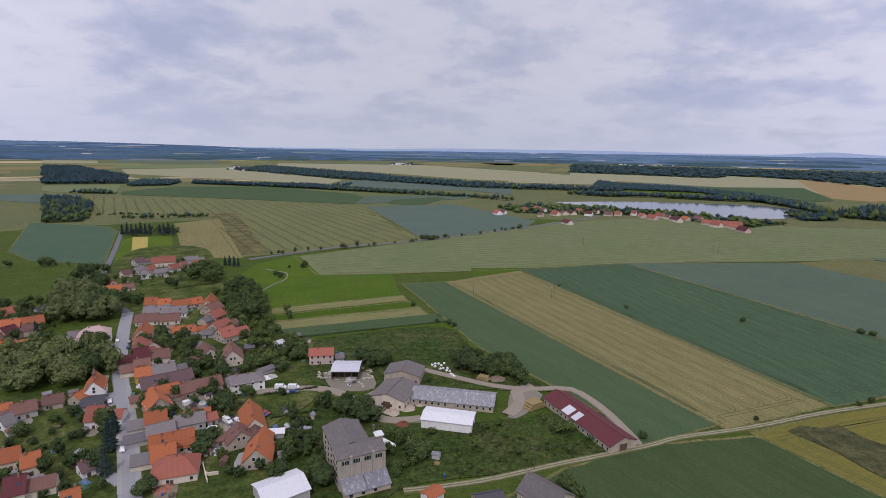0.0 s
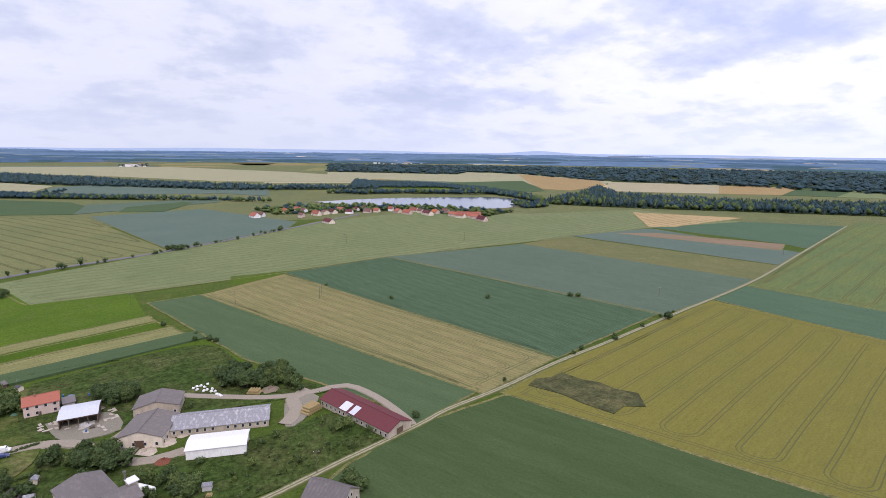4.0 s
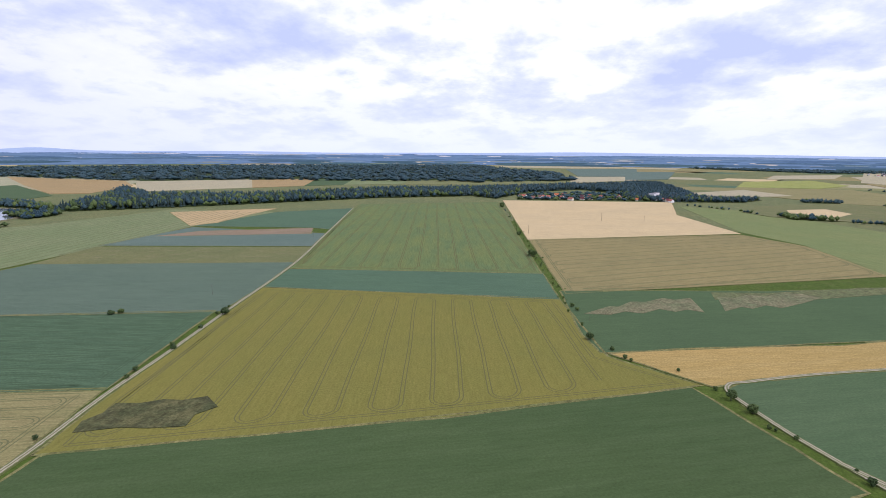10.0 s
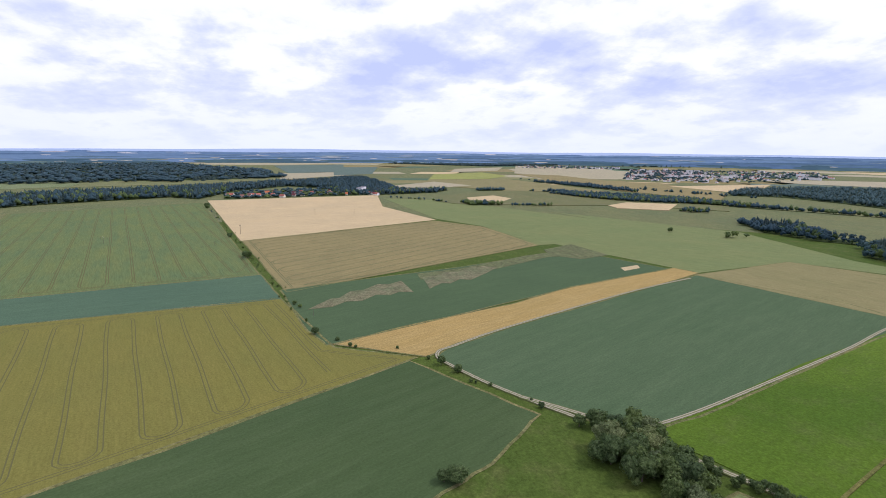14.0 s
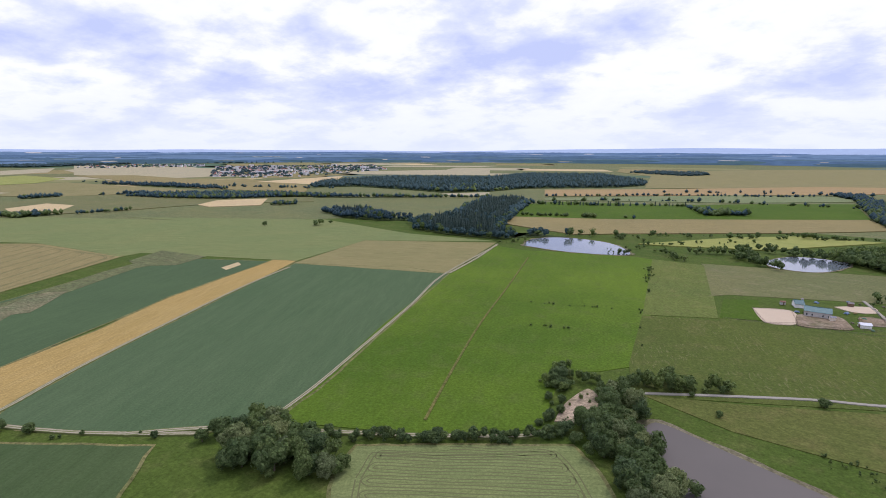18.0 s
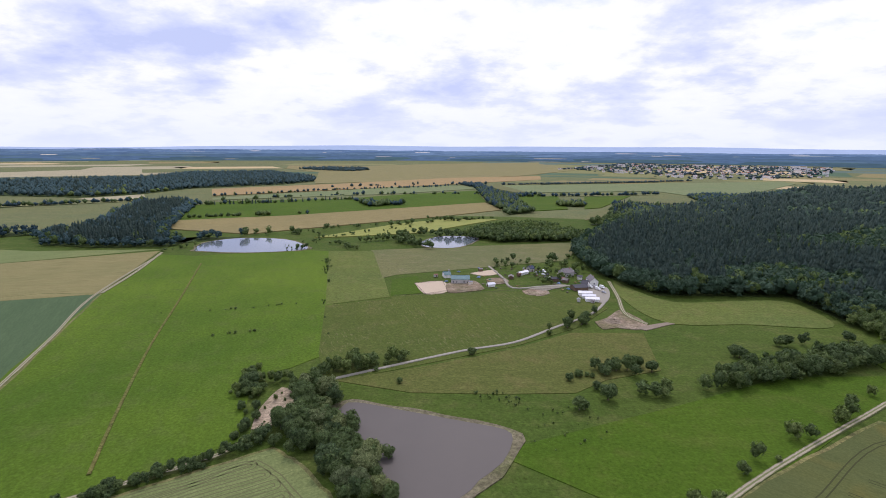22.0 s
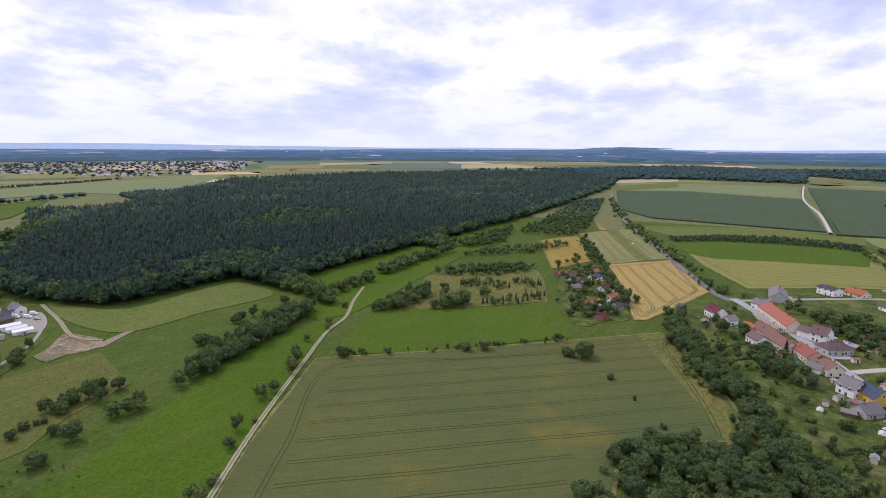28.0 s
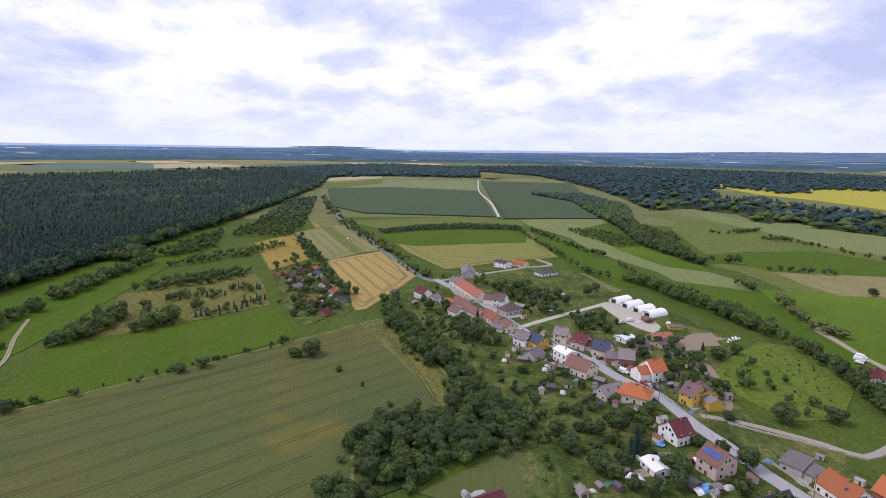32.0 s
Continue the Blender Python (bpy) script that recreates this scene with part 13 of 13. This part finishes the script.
clutter("tarp", -102.6, -481.1, 171)
clutter("tarp", -122.8, -479.9, 52)
clutter("shed", -33.8, -435.6, 21)
clutter("pallets", -102.6, -461.8, 125)
clutter("tarp", -46.7, -497.0, 6)
clutter("pallets", -53.4, -492.2, 156)
clutter("shed", -104.0, -457.9, 110)
clutter("shed", -97.5, -470.0, 64)
clutter("tarp", -43.3, -460.5, 66)
clutter("table", -44.6, -434.6, 143)
clutter("logs", -135.0, -483.5, 40)
clutter("shed", -17.1, -481.0, 91)
clutter("tarp", -26.2, -481.2, 139)
clutter("pallets", -106.2, -435.1, 26)
clutter("pallets", -98.9, -460.0, 11)
clutter("logs", -73.2, -429.4, 93)
clutter("logs", -50.3, -447.8, 45)
clutter("table", -67.7, -494.7, 74)
clutter("logs", -108.9, -417.3, 107)
clutter("table", -78.0, -492.5, 36)
clutter("shed", -89.7, -485.9, 101)
clutter("shed", -47.1, -484.0, 12)
clutter("logs", -97.0, -466.6, 1)
clutter("logs", -125.9, -441.4, 117)
clutter("tarp", -104.6, -472.0, 137)
fence([(-50, -454), (-58, -459), (-65, -454), (-64, -442), (-55, -437), (-49, -442), (-50, -454)], 6, "wooden rail fence round a riding pen")
fence([(-14, -410), (-43, -418), (-69, -428), (-110, -434)], 6, "wooden rail fence along paddocks")
fence([(-60, -506), (-64, -438)], 6, "wooden rail fence beside a farm lane")
fence([(-60, -482), (-111, -489)], 6, "wooden rail fence between paddocks")
fence([(-62, -455), (-110, -461)], 6, "wooden rail fence between paddocks")
concrete_panel(-56.7, 252.5, 13, 2)
concrete_panel(-59.5, 247.9, 11, 1)
concrete_panel(-58.1, 248.4, 28, -0)
concrete_panel(-57.0, 253.7, 102, -1)
concrete_panel(-61.4, 249.7, 103, -1)
concrete_panel(-62.6, 254.8, 112, 0)
concrete_panel(-61.3, 249.5, 26, 1)
concrete_panel(-62.0, 252.4, 30, 1)
concrete_panel(-55.4, 252.7, 16, 0)
concrete_panel(-55.7, 248.6, 116, 2)
concrete_panel(-59.0, 253.9, 108, -1)
concrete_panel(-57.2, 255.3, 9, 1)
concrete_panel(-36.0, 248.3, 101, 2)
concrete_panel(-34.9, 249.1, 24, 1)
concrete_panel(-37.7, 257.5, 8, -0)
concrete_panel(-38.6, 248.1, 112, -2)
concrete_panel(-37.8, 248.7, 25, -1)
concrete_panel(-37.0, 252.7, 121, -2)
concrete_panel(-36.1, 255.8, 27, -2)
concrete_panel(-41.6, 260.2, 24, 1)
concrete_panel(-34.7, 250.7, 110, -1)
concrete_panel(-36.4, 257.9, 105, -1)
concrete_panel(-46.1, 244.6, 100, -2)
concrete_panel(-51.7, 246.4, 20, 1)
concrete_panel(-40.4, 243.6, 105, 2)
concrete_panel(-44.0, 239.8, 103, 1)
concrete_panel(-46.5, 244.2, 29, -1)
concrete_panel(-37.5, 238.8, 116, 2)
concrete_panel(-45.0, 240.5, 110, -0)
concrete_panel(-38.7, 241.7, 120, -1)
concrete_panel(1.2, 217.6, 13, 1)
concrete_panel(4.5, 215.3, 21, 1)
concrete_panel(6.8, 216.5, 15, -1)
concrete_panel(6.9, 216.7, 100, 1)
concrete_panel(1.0, 216.5, 9, 1)
concrete_panel(1.5, 216.6, 18, -2)
concrete_panel(-2.8, 207.6, 118, 2)
concrete_panel(-1.1, 203.7, 10, 0)
concrete_panel(1.4, 205.4, 12, -0)
concrete_panel(-1.7, 204.1, 106, -1)
concrete_panel(-2.1, 205.8, 116, 1)
concrete_panel(-89.9, 244.1, 13, 0)
concrete_panel(-89.4, 245.2, 106, 1)
concrete_panel(-91.9, 243.3, 14, 1)
concrete_panel(-89.5, 244.7, 28, 0)
concrete_panel(-91.7, 245.7, 25, -2)
concrete_panel(-92.2, 248.8, 102, -2)
concrete_panel(-91.8, 244.3, 115, 2)
concrete_panel(-88.6, 240.4, 109, 2)
heap("rubble_heap", -35.0, 226.6, 3, 1.3, RUSTY, "heap of rusty iron scrap", 90)
heap("rubble_heap", -15.4, 204.1, 3.5, 1.4, RUSTY, "heap of rusty red scrap metal", 91)
heap("rubble_heap", -88.2, 247.1, 4, 1.3, WHITE, "heap of pale rubble and sheets", 92)
heap("rubble_heap", -21.3, 214.4, 4, 1, STONE, "heap of stones in weeds", 93)
heap("rubble_heap", -41.8, 216.3, 2, 0.8, BLUER, "heap of blue sheets", 94)
clipped_hedge([(-96, 313), (-80, 315), (-59, 319), (-41, 321)], 1.5)
clipped_hedge([(-237, 34), (-244, 43), (-252, 51)], 1.6)
clipped_hedge([(-219, 50), (-226, 58), (-235, 67)], 1.9)

# ---- more village trees ----
tree(-217.6, 444.9, 11.8, 1.17, *VILLAGE)
tree(-214.6, 451.2, 14.3, 1.02, *VILLAGE)
tree(-203.0, 439.7, 11.6, 1.16, *VILLAGE)
tree(-194.9, 432.4, 13.6, 1.03, *VILLAGE)
tree(-195.9, 446.0, 12.8, 1.13, *VILLAGE)
tree(-227.8, 472.1, 11.2, 0.91, *VILLAGE)
tree(-222.1, 477.0, 12.5, 1.08, *VILLAGE)
tree(-208.1, 466.5, 13.4, 1.18, *VILLAGE)
tree(-200.4, 460.4, 12.0, 1.03, *VILLAGE)
tree(-164.8, 398.6, 13.5, 1.16, *VILLAGE)
tree(-162.6, 410.4, 14.9, 1.10, *VILLAGE)
tree(-150.0, 394.5, 16.3, 0.91, *VILLAGE)
tree(-138.2, 379.6, 14.7, 0.92, *VILLAGE)
tree(-128.1, 356.4, 15.7, 1.00, *VILLAGE)
tree(-149.4, 364.9, 13.4, 1.19, *VILLAGE)
tree(-137.6, 349.6, 14.6, 1.10, *VILLAGE)
tree(-127.9, 338.9, 15.0, 1.08, *VILLAGE)
tree(-135.0, 332.8, 13.2, 1.16, *VILLAGE)
tree(-122.3, 342.7, 11.5, 1.01, *VILLAGE)
tree(-143.9, 372.1, 15.5, 0.94, *VILLAGE)
tree(-133.9, 361.5, 14.0, 1.03, *VILLAGE)
tree(-175.9, 396.5, 7.3, 1.17, *VILLAGE)
tree(-299.1, 431.0, 18.8, 0.95, *VILLAGE)
tree(-270.8, 405.4, 15.2, 1.05, *VILLAGE)
tree(-246.1, 360.9, 17.9, 0.99, *VILLAGE)
tree(-234.0, 348.3, 19.2, 1.01, *VILLAGE)
tree(-225.6, 339.9, 16.8, 0.93, *VILLAGE)
tree(-236.5, 342.0, 15.1, 1.17, *VILLAGE)
tree(-247.9, 351.6, 15.5, 0.98, *VILLAGE)
tree(-235.4, 375.5, 9.6, 1.14, *VILLAGE)
tree(-228.8, 371.4, 9.5, 0.95, *VILLAGE)
tree(-221.6, 367.5, 9.3, 1.03, *VILLAGE)
tree(-222.3, 374.6, 8.4, 0.91, *VILLAGE)
tree(-254.1, 499.3, 9.3, 1.08, *VILLAGE)
tree(-227.2, 425.2, 8.1, 1.05, *VILLAGE)
tree(-219.9, 420.0, 6.8, 1.03, *VILLAGE)
tree(-165.0, 295.6, 11.6, 0.96, *VILLAGE)
tree(-142.8, 282.1, 10.2, 1.09, *VILLAGE)
tree(-121.5, 257.1, 10.0, 0.91, *VILLAGE)
tree(-109.7, 248.5, 7.6, 1.18, *VILLAGE)
tree(-126.3, 253.5, 8.5, 1.04, *VILLAGE)
tree(-137.5, 267.8, 7.5, 1.08, *VILLAGE)
tree(-194.7, 277.9, 14.2, 1.03, *VILLAGE)
tree(-183.1, 264.8, 14.3, 0.91, *VILLAGE)
tree(-172.7, 255.6, 13.0, 0.91, *VILLAGE)
tree(-176.8, 250.7, 13.0, 1.12, *VILLAGE)
tree(-189.3, 264.7, 12.9, 1.05, *VILLAGE)
tree(-190.9, 280.6, 12.5, 0.98, *VILLAGE)
tree(-178.4, 246.6, 11.4, 1.06, *VILLAGE)
tree(-187.1, 255.2, 11.8, 1.16, *VILLAGE)
tree(-100.0, 257.0, 7.0, 1.05, *VILLAGE)
tree(-96.9, 265.2, 7.1, 1.06, *VILLAGE)
tree(-93.1, 263.0, 7.7, 1.08, *VILLAGE)
tree(-101.4, 252.8, 6.2, 1.16, *VILLAGE)
tree(-88.2, 261.7, 6.3, 0.91, *VILLAGE)
tree(-82.2, 254.7, 6.1, 1.10, *VILLAGE)
tree(-79.9, 269.5, 7.1, 1.07, *VILLAGE)
tree(-75.4, 276.0, 6.5, 1.11, *VILLAGE)
tree(-113.3, 280.5, 6.0, 0.95, *VILLAGE)
tree(-106.8, 289.3, 5.4, 1.15, *VILLAGE)
tree(-74.1, 229.6, 4.4, 1.14, *VILLAGE)
tree(-55.6, 219.0, 4.7, 0.98, *VILLAGE)
tree(-52.3, 227.3, 4.2, 1.18, *VILLAGE)
tree(-42.3, 266.8, 9.6, 0.92, None, "leafy green tree near old farm sheds", "tree", "village trees")
tree(-36.9, 262.9, 10.1, 1.06, None, "leafy green tree near old farm sheds", "tree", "village trees")
tree(-32.1, 263.3, 10.1, 0.93, None, "leafy green tree near old farm sheds", "tree", "village trees")
tree(-29.1, 266.9, 8.2, 0.96, None, "leafy green tree near old farm sheds", "tree", "village trees")
tree(-149.9, 461.8, 5.8, 1.09, None, "leafy green tree near old farm sheds", "tree", "village trees")
tree(-133.0, 500.2, 7.4, 1.11, None, "leafy green tree near old farm sheds", "tree", "village trees")
tree(-134.3, 494.1, 5.5, 1.04, None, "leafy green tree near old farm sheds", "tree", "village trees")
tree(-146.5, 492.1, 3.7, 0.97, None, "leafy green tree near old farm sheds", "tree", "village trees")
tree(17.2, 260.4, 8.6, 1.06, None, "leafy green tree near old farm sheds", "tree", "village trees")
tree(21.8, 262.4, 8.0, 1.03, None, "leafy green tree near old farm sheds", "tree", "village trees")
tree(-5.7, 244.9, 3.8, 1.02, None, "leafy green tree near old farm sheds", "tree", "village trees")
tree(-308.9, 4.9, 13.8, 1.02, None, "leafy green garden tree behind village houses", "tree", "village trees")
tree(-303.4, 10.7, 12.1, 1.04, None, "leafy green garden tree behind village houses", "tree", "village trees")
tree(-311.6, 16.2, 10.1, 1.01, None, "leafy green garden tree behind village houses", "tree", "village trees")
tree(-298.8, 25.8, 8.2, 0.94, None, "leafy green garden tree behind village houses", "tree", "village trees")
tree(-256.3, 57.7, 6.0, 1.05, None, "leafy green garden tree behind village houses", "tree", "village trees")
tree(-242.3, 63.2, 6.4, 0.99, None, "leafy green garden tree behind village houses", "tree", "village trees")
tree(-228.4, 75.7, 5.6, 1.14, None, "leafy green garden tree behind village houses", "tree", "village trees")
tree(-277.6, 68.3, 5.7, 1.19, None, "leafy green garden tree behind village houses", "tree", "village trees")
tree(-325.5, 98.8, 7.5, 1.12, None, "leafy green garden tree behind village houses", "tree", "village trees")
tree(-402.2, 80.2, 10.9, 1.00, None, "leafy green garden tree behind village houses", "tree", "village trees")
tree(-387.1, 83.8, 8.6, 1.04, None, "leafy green garden tree behind village houses", "tree", "village trees")
tree(-412.4, 107.0, 10.3, 1.12, None, "leafy green garden tree behind village houses", "tree", "village trees")
tree(-425.2, 117.1, 9.5, 0.97, None, "leafy green garden tree behind village houses", "tree", "village trees")
tree(-368.8, -6.2, 9.0, 1.14, None, "leafy green garden tree behind village houses", "tree", "village trees")
tree(-381.8, -23.6, 8.4, 0.91, None, "leafy green garden tree behind village houses", "tree", "village trees")
tree(-367.9, -18.6, 9.9, 1.19, None, "leafy green garden tree behind village houses", "tree", "village trees")
tree(-218.5, 87.8, 7.3, 1.07, None, "leafy green garden tree behind village houses", "tree", "village trees")
tree(-212.9, 76.0, 7.1, 1.13, None, "leafy green garden tree behind village houses", "tree", "village trees")
tree(-205.5, 70.2, 8.0, 1.08, None, "leafy green garden tree behind village houses", "tree", "village trees")
tree(-199.2, 76.3, 6.8, 1.15, None, "leafy green garden tree behind village houses", "tree", "village trees")
tree(-200.5, 60.6, 7.2, 1.03, None, "leafy green garden tree behind village houses", "tree", "village trees")
tree(-204.8, 57.0, 6.2, 0.93, None, "leafy green garden tree behind village houses", "tree", "village trees")
tree(-210.0, 66.7, 5.8, 0.96, None, "leafy green garden tree behind village houses", "tree", "village trees")
tree(-265.0, 108.8, 6.5, 1.12, None, "leafy green garden tree behind village houses", "tree", "village trees")
tree(-281.8, 135.5, 7.8, 1.20, None, "leafy green garden tree behind village houses", "tree", "village trees")
tree(-269.5, 122.6, 5.9, 0.97, None, "leafy green garden tree behind village houses", "tree", "village trees")
tree(-280.8, 119.4, 6.1, 1.05, None, "leafy green garden tree behind village houses", "tree", "village trees")
tree(-377.8, 56.8, 7.4, 1.13, None, "leafy green garden tree behind village houses", "tree", "village trees")
tree(-322.5, 54.7, 5.6, 0.99, None, "leafy green garden tree behind village houses", "tree", "village trees")
tree(-185.7, 103.0, 8.4, 0.97, None, "leafy green garden tree behind village houses", "tree", "village trees")
tree(-164.9, 78.4, 8.5, 1.13, None, "leafy green garden tree behind village houses", "tree", "village trees")
tree(-161.3, 67.5, 7.3, 0.94, None, "leafy green garden tree behind village houses", "tree", "village trees")
tree(-164.1, 62.7, 6.8, 1.00, None, "leafy green garden tree behind village houses", "tree", "village trees")
spruce_tree(-411.2, 666.8, 16.0)
spruce_tree(-407.5, 671.6, 17.8)
spruce_tree(-396.9, 663.5, 16.7)
spruce_tree(-393.8, 668.2, 15.9)
spruce_tree(-390.6, 673.0, 18.4)
spruce_tree(-382.6, 669.1, 16.6)
spruce_tree(-377.0, 669.5, 16.6)
spruce_tree(-367.4, 674.8, 15.7)
spruce_tree(-359.5, 670.9, 17.2)
spruce_tree(-356.1, 675.7, 18.1)
spruce_tree(-346.0, 667.4, 15.4)
spruce_tree(-210.7, 499.3, 10.5)
spruce_tree(-206.4, 499.5, 11.6)
spruce_tree(-201.1, 497.3, 11.0)
spruce_tree(-197.3, 497.5, 9.2)
clutter("butt", -294.7, 470.4, 122)
clutter("tank", -264.9, 430.4, 39)
clutter("butt", -270.5, 430.8, 81)
clutter("pallets", -241.6, 424.8, 68)
clutter("butt", -227.9, 443.2, 98)
clutter("butt", -289.3, 470.2, 67)
clutter("tarp", -227.9, 432.9, 163)
clutter("shed", -242.7, 450.5, 162)
clutter("tank", -166.1, 320.5, 162)
clutter("butt", -156.9, 321.3, 62)
clutter("caravan", -278.6, 328.6, 27)
clutter("pallets", -304.5, 351.9, 163)
clutter("butt", -289.1, 354.7, 91)
tree(-465.3, -11.2, 3.6, *BACK_GARDEN)
tree(-214.9, 77.8, 4.3, *BACK_GARDEN)
tree(-215.2, 70.3, 4.3, *BACK_GARDEN)
tree(-354.4, -10.9, 4.2, *BACK_GARDEN)
tree(-234.0, 30.7, 3.7, *BACK_GARDEN)
tree(-314.1, 16.4, 5.9, *BACK_GARDEN)
tree(-202.6, 52.3, 5.4, *BACK_GARDEN)
tree(-299.2, 20.4, 5.4, *BACK_GARDEN)
tree(-316.4, 23.7, 6.2, *BACK_GARDEN)
tree(-201.5, 56.3, 5.3, *BACK_GARDEN)
tree(-319.9, 12.7, 6.5, *BACK_GARDEN)
tree(-245.0, 30.7, 3.6, *BACK_GARDEN)
tree(-236.5, 29.2, 4.8, *BACK_GARDEN)
tree(-220.4, 62.3, 5.3, *BACK_GARDEN)
tree(-327.9, 17.1, 5.8, *BACK_GARDEN)
tree(-189.4, 58.0, 4.2, *BACK_GARDEN)
tree(-194.5, 63.4, 4.9, *BACK_GARDEN)
tree(-207.2, 73.9, 3.9, *BACK_GARDEN)
tree(-272.5, 52.8, 4.3, *BACK_GARDEN)
tree(-218.8, 48.5, 5.0, *BACK_GARDEN)
tree(-207.4, 67.8, 5.8, *BACK_GARDEN)
tree(-278.5, 21.9, 4.8, *BACK_GARDEN)
tree(-337.2, 14.2, 5.8, *BACK_GARDEN)
tree(-233.7, 56.8, 3.6, *BACK_GARDEN)
tree(-332.3, -8.5, 5.4, *BACK_GARDEN)
tree(-283.1, 2.9, 4.6, *BACK_GARDEN)
tree(-230.1, 36.9, 5.0, *BACK_GARDEN)
tree(-247.3, 24.1, 4.1, *BACK_GARDEN)
tree(-402.9, -17.7, 5.1, *BACK_GARDEN)
tree(-192.5, 77.4, 4.1, *BACK_GARDEN)
tree(-259.7, 35.3, 5.5, *BACK_GARDEN)
tree(-225.5, 37.8, 6.4, *BACK_GARDEN)
tree(-214.6, 54.7, 6.5, *BACK_GARDEN)
tree(-304.9, 15.0, 3.9, *BACK_GARDEN)
tree(-181.5, 62.9, 5.1, *BACK_GARDEN)
tree(-190.4, 74.7, 5.5, *BACK_GARDEN)
tree(-423.0, -15.0, 4.6, *BACK_GARDEN)
tree(-260.1, 38.2, 3.7, *BACK_GARDEN)
tree(-197.5, 65.7, 3.5, *BACK_GARDEN)
tree(-330.7, -17.1, 6.3, *BACK_GARDEN)
tree(-326.5, -1.7, 6.1, *BACK_GARDEN)
tree(-284.3, 36.6, 3.6, *BACK_GARDEN)
